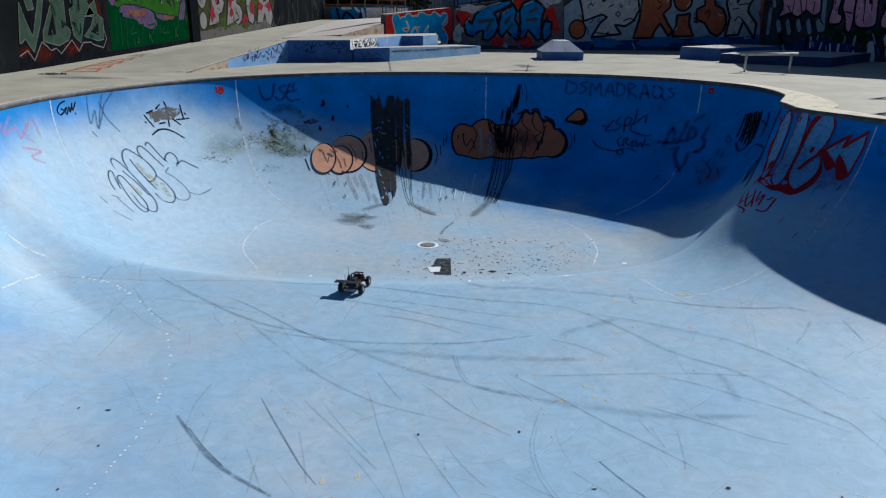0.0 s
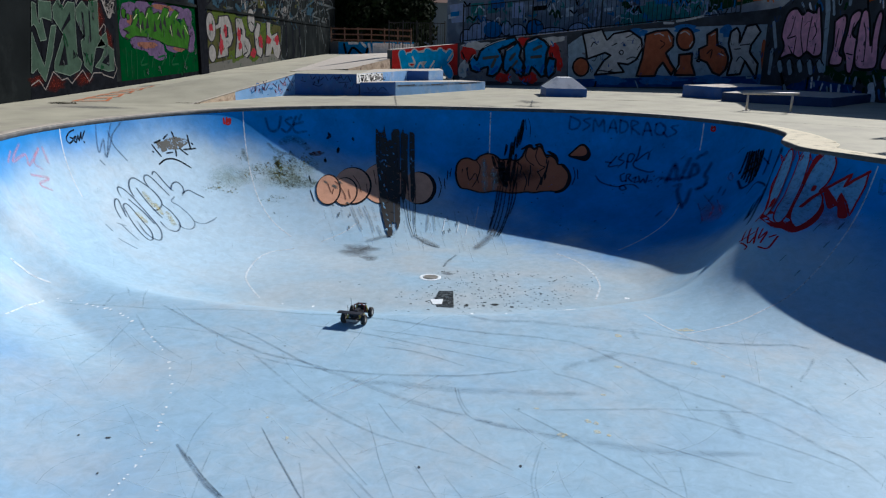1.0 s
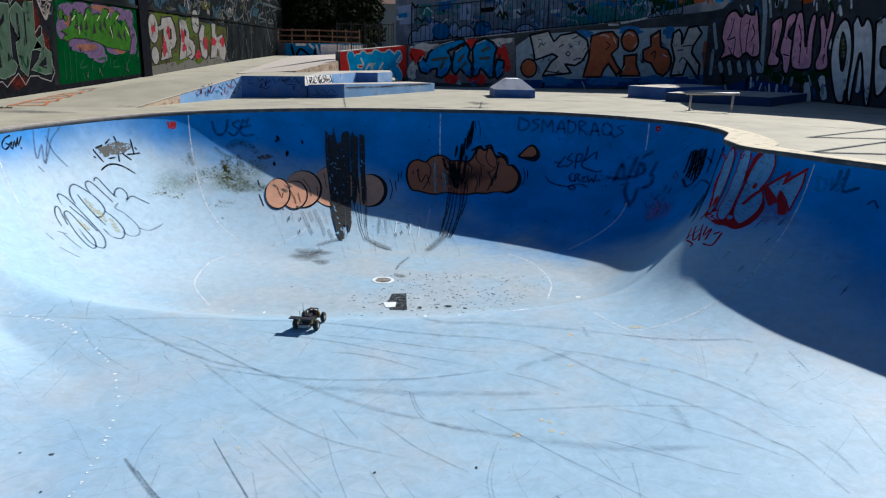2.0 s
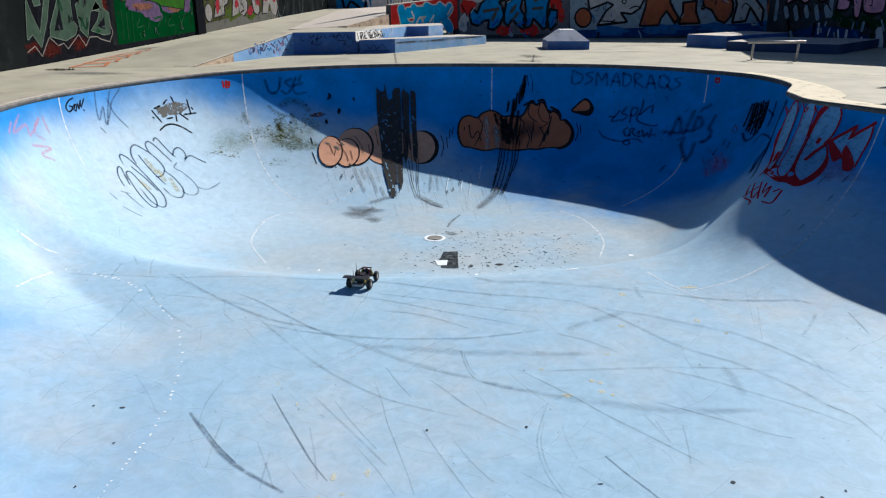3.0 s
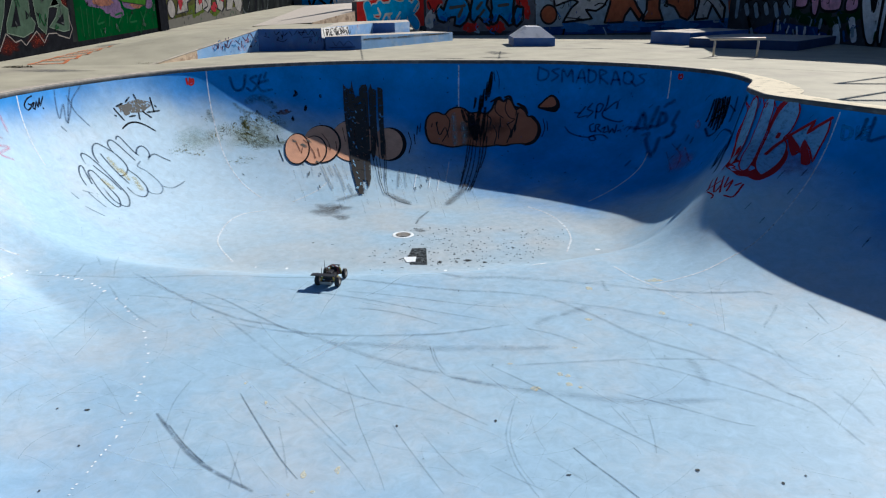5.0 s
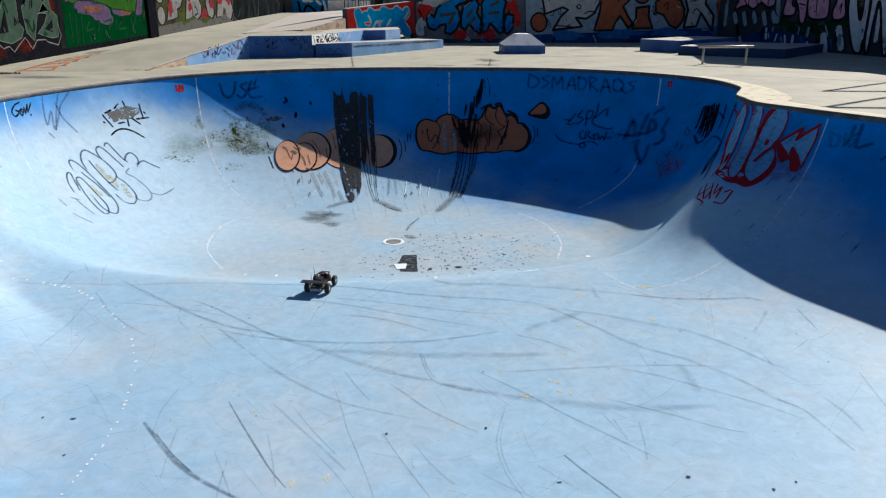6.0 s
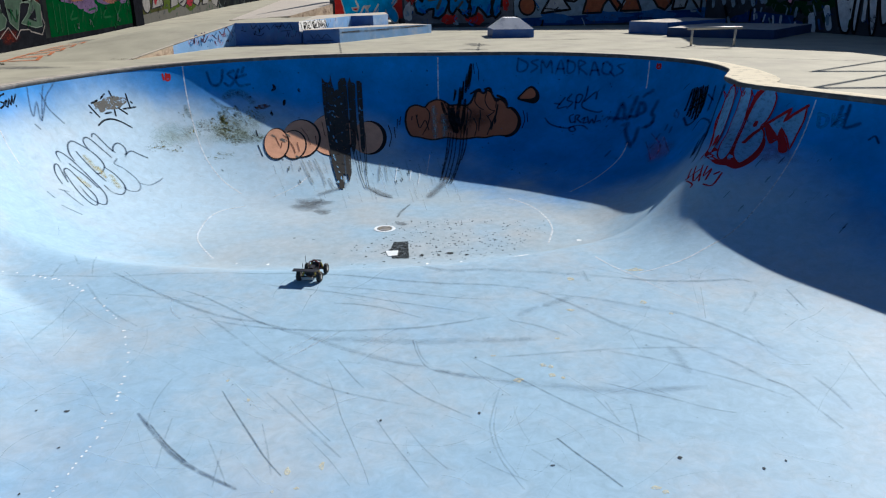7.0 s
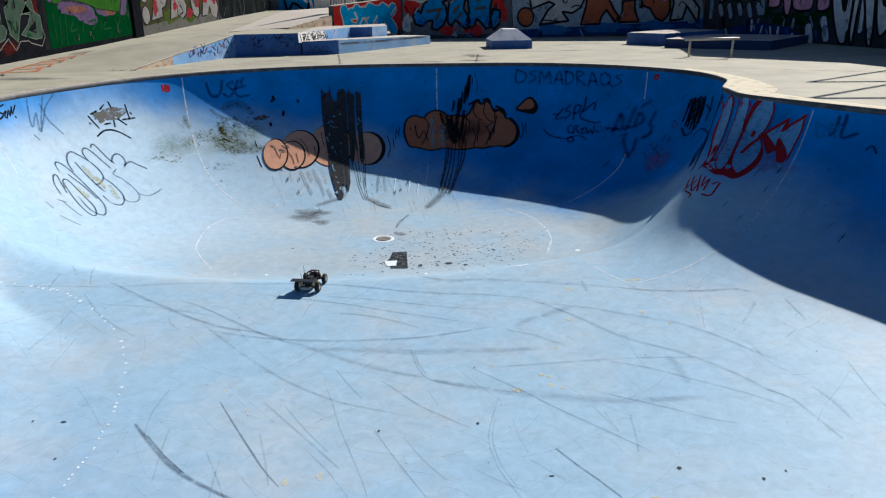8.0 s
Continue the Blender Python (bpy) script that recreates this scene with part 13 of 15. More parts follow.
g.blob(P_NAVY, (2.732, 16.580), 0.014, 0.015, ragged=0.4)
g.blob(P_NAVY, (-1.649, 15.354), 0.014, 0.028, ragged=0.4)
g.blob(P_NAVY, (0.819, 16.182), 0.013, 0.009, ragged=0.4)
g.blob(P_NAVY, (0.761, 16.785), 0.013, 0.023, ragged=0.4)
g.blob(P_NAVY, (2.480, 15.083), 0.024, 0.028, ragged=0.4)
g.blob(P_NAVY, (2.032, 16.043), 0.018, 0.023, ragged=0.4)
g.blob(P_NAVY, (3.503, 14.765), 0.014, 0.013, ragged=0.4)
g.blob(P_NAVY, (-1.985, 15.264), 0.011, 0.030, ragged=0.4)
g.blob(P_NAVY, (4.554, 14.557), 0.018, 0.011, ragged=0.4)
g.blob(P_NAVY, (-2.569, 15.758), 0.019, 0.034, ragged=0.4)
g.blob(P_NAVY, (-2.946, 16.007), 0.017, 0.026, ragged=0.4)
g.blob(P_NAVY, (1.192, 15.834), 0.010, 0.037, ragged=0.4)
g.blob(P_NAVY, (1.979, 15.406), 0.022, 0.036, ragged=0.4)
g.blob(P_NAVY, (2.377, 14.657), 0.015, 0.017, ragged=0.4)
g.blob(P_NAVY, (4.348, 14.870), 0.029, 0.034, ragged=0.4)
g.blob(P_NAVY, (-2.421, 16.411), 0.010, 0.025, ragged=0.4)
g.blob(P_NAVY, (-2.046, 16.519), 0.026, 0.025, ragged=0.4)
g.blob(P_NAVY, (3.016, 14.382), 0.025, 0.032, ragged=0.4)
g.blob(P_NAVY, (4.267, 13.785), 0.018, 0.049, ragged=0.4)
g.blob(P_NAVY, (4.604, 15.554), 0.016, 0.020, ragged=0.4)
g.blob(P_NAVY, (2.734, 15.841), 0.023, 0.018, ragged=0.4)
g.blob(P_NAVY, (2.460, 14.198), 0.012, 0.054, ragged=0.4)
g.blob(P_NAVY, (-1.935, 15.605), 0.026, 0.020, ragged=0.4)
g.blob(P_NAVY, (-2.622, 15.852), 0.012, 0.016, ragged=0.4)
g.blob(P_NAVY, (4.338, 15.155), 0.020, 0.028, ragged=0.4)
g.blob(P_NAVY, (-1.673, 14.029), 0.008, 0.042, ragged=0.4)
g.blob(P_NAVY, (0.200, 15.208), 0.018, 0.012, ragged=0.4)
g.blob(P_NAVY, (1.665, 16.547), 0.026, 0.012, ragged=0.4)
g.blob(P_NAVY, (4.589, 15.609), 0.012, 0.032, ragged=0.4)
g.blob(P_NAVY, (-2.713, 14.597), 0.013, 0.012, ragged=0.4)
g.blob(P_NAVY, (3.633, 16.251), 0.026, 0.021, ragged=0.4)
g.blob(P_NAVY, (-0.878, 15.525), 0.015, 0.042, ragged=0.4)
g.blob(P_NAVY, (-3.577, 15.391), 0.012, 0.032, ragged=0.4)
g.blob(P_NAVY, (-1.277, 16.092), 0.028, 0.018, ragged=0.4)
g.blob(P_NAVY, (3.793, 16.224), 0.009, 0.017, ragged=0.4)
g.blob(P_NAVY, (2.837, 16.332), 0.011, 0.028, ragged=0.4)
g.blob(P_NAVY, (3.504, 15.388), 0.026, 0.026, ragged=0.4)
g.blob(P_NAVY, (2.334, 14.390), 0.024, 0.035, ragged=0.4)
g.blob(P_NAVY, (0.100, 16.007), 0.024, 0.031, ragged=0.4)
g.blob(P_NAVY, (-0.452, 14.308), 0.013, 0.046, ragged=0.4)
g.blob(P_NAVY, (0.407, 16.800), 0.017, 0.023, ragged=0.4)
g.blob(P_NAVY, (3.701, 15.058), 0.028, 0.011, ragged=0.4)
g.blob(P_NAVY, (4.612, 15.809), 0.018, 0.016, ragged=0.4)
g.blob(P_NAVY, (3.520, 15.260), 0.016, 0.020, ragged=0.4)
g.blob(P_NAVY, (0.295, 14.890), 0.024, 0.027, ragged=0.4)
g.done()

g = Paint("fine_scratches", bowl_surface, bowl, "many fine faint scratches over the pale floor")
g.line(P_PALESCRATCH, 0.009, [(-3.394, 7.491), (-3.129, 7.182), (-2.865, 6.946), (-2.635, 6.801)], taper=0.6)
g.line(P_HAIR, 0.009, [(-4.248, 7.496), (-4.231, 7.297), (-4.187, 7.092), (-4.146, 6.940)], taper=0.6)
g.line(P_HAIR, 0.005, [(-0.460, 4.984), (-0.370, 4.956), (-0.281, 4.928), (-0.206, 4.901)], taper=0.6)
g.line(P_PALESCRATCH, 0.007, [(4.415, 6.753), (4.277, 6.628), (4.120, 6.532), (3.980, 6.462)], taper=0.6)
g.line(P_HAIR, 0.004, [(1.331, 4.205), (1.432, 4.188), (1.518, 4.147), (1.582, 4.102)], taper=0.6)
g.line(P_HAIR, 0.004, [(2.027, 4.453), (1.849, 4.289), (1.665, 4.141), (1.506, 4.040)], taper=0.6)
g.line(P_PALESCRATCH, 0.003, [(1.338, 4.766), (1.100, 4.637), (0.849, 4.578), (0.632, 4.581)], taper=0.6)
g.line(P_HAIR, 0.004, [(-3.092, 7.924), (-2.914, 7.748), (-2.756, 7.564), (-2.642, 7.389)], taper=0.6)
g.line(P_HAIR, 0.005, [(-0.389, 5.160), (-0.333, 5.124), (-0.274, 5.096), (-0.219, 5.077)], taper=0.6)
g.line(P_PALESCRATCH, 0.004, [(-1.874, 4.911), (-1.998, 4.857), (-2.121, 4.804), (-2.220, 4.750)], taper=0.6)
g.line(P_HAIR, 0.006, [(-1.063, 4.820), (-1.176, 4.694), (-1.301, 4.595), (-1.419, 4.519)], taper=0.6)
g.line(P_HAIR, 0.004, [(2.097, 7.419), (1.848, 7.370), (1.629, 7.429), (1.469, 7.550)], taper=0.6)
g.line(P_PALESCRATCH, 0.009, [(0.169, 8.337), (-0.098, 8.341), (-0.370, 7.889), (-0.606, 7.602)], taper=0.6)
g.line(P_HAIR, 0.004, [(-0.975, 6.611), (-0.890, 6.494), (-0.807, 6.370), (-0.739, 6.272)], taper=0.6)
g.line(P_HAIR, 0.007, [(3.402, 7.899), (3.306, 7.501), (3.192, 7.097), (3.095, 6.761)], taper=0.6)
g.line(P_PALESCRATCH, 0.008, [(3.319, 5.662), (3.422, 5.626), (3.529, 5.601), (3.637, 5.605)], taper=0.6)
g.line(P_HAIR, 0.008, [(-2.482, 5.977), (-2.552, 5.708), (-2.697, 5.524), (-2.869, 5.410)], taper=0.6)
g.line(P_HAIR, 0.007, [(0.821, 6.898), (0.753, 6.806), (0.672, 6.743), (0.601, 6.707)], taper=0.6)
g.line(P_PALESCRATCH, 0.004, [(2.254, 6.503), (2.220, 6.212), (2.222, 5.951), (2.257, 5.757)], taper=0.6)
g.line(P_HAIR, 0.006, [(-1.585, 5.321), (-1.517, 5.206), (-1.424, 5.111), (-1.333, 5.058)], taper=0.6)
g.line(P_HAIR, 0.008, [(3.194, 7.813), (3.289, 7.753), (3.368, 7.684), (3.421, 7.604)], taper=0.6)
g.line(P_PALESCRATCH, 0.005, [(0.257, 4.292), (0.338, 4.263), (0.401, 4.223), (0.443, 4.172)], taper=0.6)
g.line(P_HAIR, 0.006, [(1.096, 4.476), (1.037, 4.365), (0.956, 4.279), (0.873, 4.214)], taper=0.6)
g.line(P_HAIR, 0.004, [(2.032, 4.594), (2.089, 4.576), (2.150, 4.581), (2.207, 4.585)], taper=0.6)
g.line(P_PALESCRATCH, 0.006, [(0.518, 5.984), (0.646, 5.716), (0.781, 5.485), (0.893, 5.297)], taper=0.6)
g.line(P_HAIR, 0.007, [(-3.863, 6.931), (-3.611, 6.607), (-3.386, 6.319), (-3.206, 6.097)], taper=0.6)
g.line(P_HAIR, 0.004, [(2.715, 5.582), (2.904, 5.582), (3.062, 5.535), (3.175, 5.461)], taper=0.6)
g.line(P_PALESCRATCH, 0.006, [(0.224, 5.638), (0.259, 5.540), (0.287, 5.444), (0.311, 5.361)], taper=0.6)
g.line(P_HAIR, 0.005, [(2.009, 5.044), (1.878, 5.034), (1.750, 5.015), (1.638, 5.004)], taper=0.6)
g.line(P_HAIR, 0.003, [(-0.623, 4.929), (-0.425, 4.835), (-0.224, 4.743), (-0.058, 4.685)], taper=0.6)
g.line(P_PALESCRATCH, 0.007, [(-2.655, 5.451), (-2.549, 5.403), (-2.442, 5.328), (-2.362, 5.256)], taper=0.6)
g.line(P_HAIR, 0.010, [(2.360, 7.960), (2.156, 7.972), (1.939, 7.895), (1.758, 7.784)], taper=0.6)
g.line(P_HAIR, 0.008, [(3.775, 7.873), (3.392, 7.680), (3.007, 7.485), (2.677, 7.308)], taper=0.6)
g.line(P_PALESCRATCH, 0.006, [(-2.510, 7.613), (-2.236, 7.661), (-1.940, 7.597), (-1.683, 7.458)], taper=0.6)
g.line(P_HAIR, 0.005, [(1.970, 5.835), (2.021, 5.617), (2.069, 5.412), (2.100, 5.246)], taper=0.6)
g.line(P_HAIR, 0.004, [(3.375, 5.310), (3.464, 5.278), (3.532, 5.230), (3.576, 5.174)], taper=0.6)
g.line(P_PALESCRATCH, 0.005, [(-2.124, 5.153), (-2.291, 5.120), (-2.423, 5.046), (-2.502, 4.956)], taper=0.6)
g.line(P_HAIR, 0.007, [(2.860, 4.770), (2.866, 4.634), (2.892, 4.510), (2.931, 4.418)], taper=0.6)
g.line(P_HAIR, 0.005, [(1.896, 4.840), (1.601, 4.792), (1.317, 4.715), (1.084, 4.624)], taper=0.6)
g.line(P_PALESCRATCH, 0.003, [(0.928, 5.130), (0.830, 4.898), (0.680, 4.723), (0.518, 4.608)], taper=0.6)
g.line(P_HAIR, 0.006, [(-1.275, 4.512), (-1.401, 4.511), (-1.515, 4.483), (-1.600, 4.441)], taper=0.6)
g.line(P_HAIR, 0.006, [(-2.506, 5.229), (-2.259, 5.328), (-1.958, 5.322), (-1.684, 5.240)], taper=0.6)
g.line(P_PALESCRATCH, 0.005, [(-1.335, 5.274), (-1.259, 5.211), (-1.180, 5.148), (-1.111, 5.112)], taper=0.6)
g.line(P_HAIR, 0.009, [(-4.404, 7.249), (-4.341, 7.126), (-4.226, 7.376), (-4.202, 7.796)], taper=0.6)
g.line(P_HAIR, 0.003, [(-1.930, 4.502), (-1.951, 4.330), (-1.944, 4.155), (-1.948, 4.092)], taper=0.6)
g.line(P_PALESCRATCH, 0.004, [(-1.728, 7.250), (-1.558, 6.849), (-1.369, 6.507), (-1.193, 6.250)], taper=0.6)
g.line(P_HAIR, 0.007, [(-0.426, 6.434), (-0.292, 6.343), (-0.172, 6.254), (-0.076, 6.158)], taper=0.6)
g.line(P_HAIR, 0.007, [(-2.250, 6.517), (-2.087, 6.436), (-1.927, 6.357), (-1.787, 6.304)], taper=0.6)
g.line(P_PALESCRATCH, 0.009, [(-3.223, 6.895), (-3.199, 6.657), (-3.182, 6.433), (-3.180, 6.263)], taper=0.6)
g.line(P_HAIR, 0.004, [(-0.324, 6.653), (-0.048, 6.462), (0.225, 6.292), (0.459, 6.164)], taper=0.6)
g.line(P_HAIR, 0.004, [(0.711, 4.904), (0.577, 4.803), (0.425, 4.742), (0.287, 4.727)], taper=0.6)
g.line(P_PALESCRATCH, 0.004, [(1.644, 6.612), (1.683, 6.508), (1.720, 6.406), (1.749, 6.320)], taper=0.6)
g.line(P_HAIR, 0.007, [(-1.970, 6.313), (-1.734, 6.143), (-1.493, 6.000), (-1.289, 5.916)], taper=0.6)
g.line(P_HAIR, 0.010, [(-3.185, 8.226), (-3.025, 8.057), (-2.875, 7.928), (-2.743, 7.854)], taper=0.6)
g.line(P_PALESCRATCH, 0.003, [(0.724, 4.321), (0.827, 4.317), (0.922, 4.287), (1.000, 4.258)], taper=0.6)
g.line(P_HAIR, 0.004, [(0.560, 6.492), (0.333, 6.382), (0.102, 6.310), (-0.092, 6.262)], taper=0.6)
g.line(P_HAIR, 0.006, [(-0.184, 6.009), (0.011, 5.913), (0.208, 5.851), (0.384, 5.821)], taper=0.6)
g.line(P_PALESCRATCH, 0.005, [(1.438, 5.587), (1.565, 5.363), (1.721, 5.186), (1.868, 5.059)], taper=0.6)
g.line(P_HAIR, 0.005, [(-4.274, 7.242), (-4.082, 7.330), (-3.829, 7.255), (-3.589, 7.071)], taper=0.6)
g.line(P_HAIR, 0.006, [(0.207, 7.573), (0.517, 7.491), (0.811, 7.366), (1.055, 7.245)], taper=0.6)
g.line(P_PALESCRATCH, 0.007, [(2.204, 8.171), (2.539, 7.932), (2.831, 7.645), (3.055, 7.391)], taper=0.6)
g.line(P_HAIR, 0.008, [(2.403, 5.898), (2.443, 5.821), (2.504, 5.765), (2.577, 5.741)], taper=0.6)
g.line(P_HAIR, 0.007, [(2.587, 7.736), (2.262, 7.426), (1.937, 7.197), (1.668, 7.049)], taper=0.6)
g.line(P_PALESCRATCH, 0.004, [(-1.279, 8.141), (-1.342, 7.927), (-1.375, 7.710), (-1.384, 7.519)], taper=0.6)
g.line(P_HAIR, 0.006, [(-4.039, 6.850), (-3.965, 6.890), (-3.877, 6.894), (-3.794, 6.864)], taper=0.6)
g.line(P_HAIR, 0.006, [(3.935, 7.266), (4.003, 6.972), (4.032, 6.669), (4.031, 6.409)], taper=0.6)
g.line(P_PALESCRATCH, 0.006, [(-2.765, 5.942), (-2.922, 5.742), (-3.031, 5.521), (-3.100, 5.333)], taper=0.6)
g.line(P_HAIR, 0.004, [(-3.272, 6.654), (-2.963, 6.652), (-2.653, 6.649), (-2.398, 6.686)], taper=0.6)
g.line(P_HAIR, 0.003, [(1.094, 4.941), (0.963, 4.702), (0.858, 4.480), (0.789, 4.299)], taper=0.6)
g.line(P_PALESCRATCH, 0.004, [(2.202, 6.963), (2.439, 6.769), (2.609, 6.522), (2.681, 6.259)], taper=0.6)
g.line(P_HAIR, 0.006, [(-1.498, 6.131), (-1.161, 6.037), (-0.853, 5.863), (-0.629, 5.651)], taper=0.6)
g.line(P_HAIR, 0.008, [(-2.668, 7.375), (-2.339, 7.167), (-2.020, 7.065), (-1.768, 7.094)], taper=0.6)
g.line(P_PALESCRATCH, 0.004, [(-1.901, 4.501), (-1.715, 4.307), (-1.561, 4.121), (-1.492, 4.072)], taper=0.6)
g.line(P_HAIR, 0.010, [(2.787, 8.113), (2.906, 8.001), (3.014, 7.844), (3.107, 7.718)], taper=0.6)
g.line(P_HAIR, 0.007, [(1.223, 5.810), (1.357, 5.721), (1.514, 5.682), (1.658, 5.695)], taper=0.6)
g.line(P_PALESCRATCH, 0.010, [(-3.288, 8.495), (-2.990, 8.090), (-2.638, 7.732), (-2.340, 7.556)], taper=0.6)
g.line(P_HAIR, 0.006, [(1.048, 5.577), (0.841, 5.426), (0.698, 5.236), (0.626, 5.045)], taper=0.6)
g.line(P_HAIR, 0.008, [(-2.546, 6.915), (-2.444, 6.564), (-2.427, 6.268), (-2.465, 6.050)], taper=0.6)
g.line(P_PALESCRATCH, 0.009, [(-0.592, 7.475), (-0.509, 7.423), (-0.427, 7.388), (-0.352, 7.353)], taper=0.6)
g.line(P_HAIR, 0.005, [(3.597, 7.484), (3.794, 7.200), (4.062, 7.019), (4.346, 6.953)], taper=0.6)
g.line(P_HAIR, 0.004, [(1.222, 6.002), (1.336, 5.942), (1.423, 5.841), (1.478, 5.745)], taper=0.6)
g.line(P_PALESCRATCH, 0.005, [(1.508, 4.835), (1.582, 4.755), (1.625, 4.664), (1.631, 4.570)], taper=0.6)
g.line(P_HAIR, 0.005, [(-2.933, 4.726), (-2.812, 4.678), (-2.701, 4.611), (-2.611, 4.543)], taper=0.6)
g.line(P_HAIR, 0.003, [(-2.656, 4.476), (-2.513, 4.456), (-2.369, 4.412), (-2.242, 4.368)], taper=0.6)
g.line(P_PALESCRATCH, 0.004, [(0.255, 5.096), (0.486, 4.939), (0.680, 4.760), (0.805, 4.587)], taper=0.6)
g.line(P_HAIR, 0.004, [(1.914, 4.747), (2.102, 4.634), (2.295, 4.531), (2.456, 4.447)], taper=0.6)
g.line(P_HAIR, 0.006, [(0.895, 5.123), (0.894, 4.943), (0.910, 4.772), (0.942, 4.630)], taper=0.6)
g.line(P_PALESCRATCH, 0.004, [(-0.945, 4.199), (-1.007, 4.202), (-1.070, 4.193), (-1.112, 4.171)], taper=0.6)
g.line(P_HAIR, 0.004, [(-1.576, 4.859), (-1.579, 4.621), (-1.664, 4.431), (-1.795, 4.317)], taper=0.6)
g.line(P_HAIR, 0.007, [(-2.906, 6.359), (-3.056, 6.367), (-3.197, 6.355), (-3.309, 6.341)], taper=0.6)
g.line(P_PALESCRATCH, 0.005, [(0.473, 4.703), (0.401, 4.663), (0.324, 4.638), (0.252, 4.627)], taper=0.6)
g.line(P_HAIR, 0.004, [(-0.156, 5.066), (-0.310, 5.001), (-0.424, 4.888), (-0.481, 4.770)], taper=0.6)
g.line(P_HAIR, 0.003, [(-2.558, 4.751), (-2.602, 4.632), (-2.624, 4.510), (-2.620, 4.398)], taper=0.6)
g.line(P_PALESCRATCH, 0.003, [(-1.081, 6.837), (-0.816, 6.466), (-0.516, 6.215), (-0.238, 6.088)], taper=0.6)
g.line(P_HAIR, 0.008, [(4.018, 5.627), (3.759, 5.356), (3.468, 5.074), (3.267, 4.837)], taper=0.6)
g.line(P_HAIR, 0.008, [(-3.204, 5.800), (-3.321, 5.665), (-3.371, 5.501), (-3.360, 5.341)], taper=0.6)
g.line(P_PALESCRATCH, 0.003, [(-2.059, 5.060), (-1.943, 4.803), (-1.810, 4.570), (-1.685, 4.394)], taper=0.6)
g.line(P_HAIR, 0.008, [(-0.619, 6.031), (-0.352, 5.942), (-0.111, 5.825), (0.083, 5.694)], taper=0.6)
g.line(P_HAIR, 0.006, [(-0.358, 4.794), (-0.100, 4.687), (0.164, 4.645), (0.392, 4.656)], taper=0.6)
g.line(P_PALESCRATCH, 0.003, [(2.767, 4.060), (2.895, 4.025), (3.010, 3.978), (3.002, 3.932)], taper=0.6)
g.line(P_HAIR, 0.007, [(-3.496, 6.271), (-3.570, 5.998), (-3.660, 5.770), (-3.611, 5.669)], taper=0.6)
g.line(P_HAIR, 0.005, [(2.699, 4.443), (2.741, 4.386), (2.793, 4.343), (2.840, 4.308)], taper=0.6)
g.line(P_PALESCRATCH, 0.007, [(-1.314, 5.405), (-1.210, 5.320), (-1.103, 5.254), (-1.004, 5.207)], taper=0.6)
g.line(P_HAIR, 0.006, [(2.648, 6.996), (2.438, 6.622), (2.186, 6.333), (1.949, 6.133)], taper=0.6)
g.line(P_HAIR, 0.003, [(1.933, 5.317), (1.829, 5.207), (1.715, 5.134), (1.606, 5.089)], taper=0.6)
g.line(P_PALESCRATCH, 0.004, [(-1.215, 4.618), (-1.098, 4.451), (-0.958, 4.303), (-0.830, 4.200)], taper=0.6)
g.line(P_HAIR, 0.007, [(-1.341, 5.677), (-1.048, 5.576), (-0.785, 5.415), (-0.600, 5.238)], taper=0.6)
g.line(P_HAIR, 0.005, [(2.197, 4.178), (2.047, 4.179), (1.894, 4.148), (1.766, 4.106)], taper=0.6)
g.line(P_PALESCRATCH, 0.004, [(-2.478, 5.544), (-2.761, 5.616), (-3.009, 5.589), (-3.176, 5.498)], taper=0.6)
g.line(P_HAIR, 0.003, [(0.709, 4.474), (0.555, 4.407), (0.436, 4.303), (0.364, 4.200)], taper=0.6)
g.line(P_HAIR, 0.004, [(0.525, 4.636), (0.458, 4.639), (0.391, 4.635), (0.335, 4.623)], taper=0.6)
g.line(P_PALESCRATCH, 0.005, [(-1.570, 5.858), (-1.398, 5.641), (-1.256, 5.420), (-1.155, 5.240)], taper=0.6)
g.line(P_HAIR, 0.008, [(3.737, 7.908), (3.635, 7.885), (3.504, 7.736), (3.411, 7.576)], taper=0.6)
g.line(P_HAIR, 0.007, [(-3.085, 7.428), (-3.216, 7.258), (-3.312, 7.079), (-3.339, 6.865)], taper=0.6)
g.line(P_PALESCRATCH, 0.003, [(0.999, 5.118), (1.204, 4.936), (1.330, 4.714), (1.369, 4.512)], taper=0.6)
g.line(P_HAIR, 0.005, [(1.859, 5.716), (1.917, 5.602), (1.965, 5.483), (2.003, 5.387)], taper=0.6)
g.line(P_HAIR, 0.005, [(-0.749, 7.578), (-0.560, 7.568), (-0.378, 7.557), (-0.220, 7.517)], taper=0.6)
g.line(P_PALESCRATCH, 0.009, [(-0.906, 9.597), (-0.911, 7.902), (-0.986, 7.450), (-1.025, 7.096)], taper=0.6)
g.line(P_HAIR, 0.003, [(1.066, 4.683), (1.157, 4.473), (1.162, 4.257), (1.099, 4.082)], taper=0.6)
g.line(P_HAIR, 0.003, [(0.158, 5.885), (0.048, 5.676), (-0.051, 5.461), (-0.126, 5.294)], taper=0.6)
g.line(P_PALESCRATCH, 0.009, [(3.359, 7.395), (3.269, 7.123), (3.173, 6.839), (3.093, 6.613)], taper=0.6)
g.line(P_HAIR, 0.008, [(-2.817, 5.910), (-2.662, 5.693), (-2.514, 5.473), (-2.402, 5.292)], taper=0.6)
g.line(P_HAIR, 0.008, [(-0.196, 7.563), (-0.120, 7.386), (-0.040, 7.216), (0.025, 7.081)], taper=0.6)
g.line(P_PALESCRATCH, 0.009, [(4.007, 6.512), (3.911, 6.428), (3.812, 6.345), (3.732, 6.276)], taper=0.6)
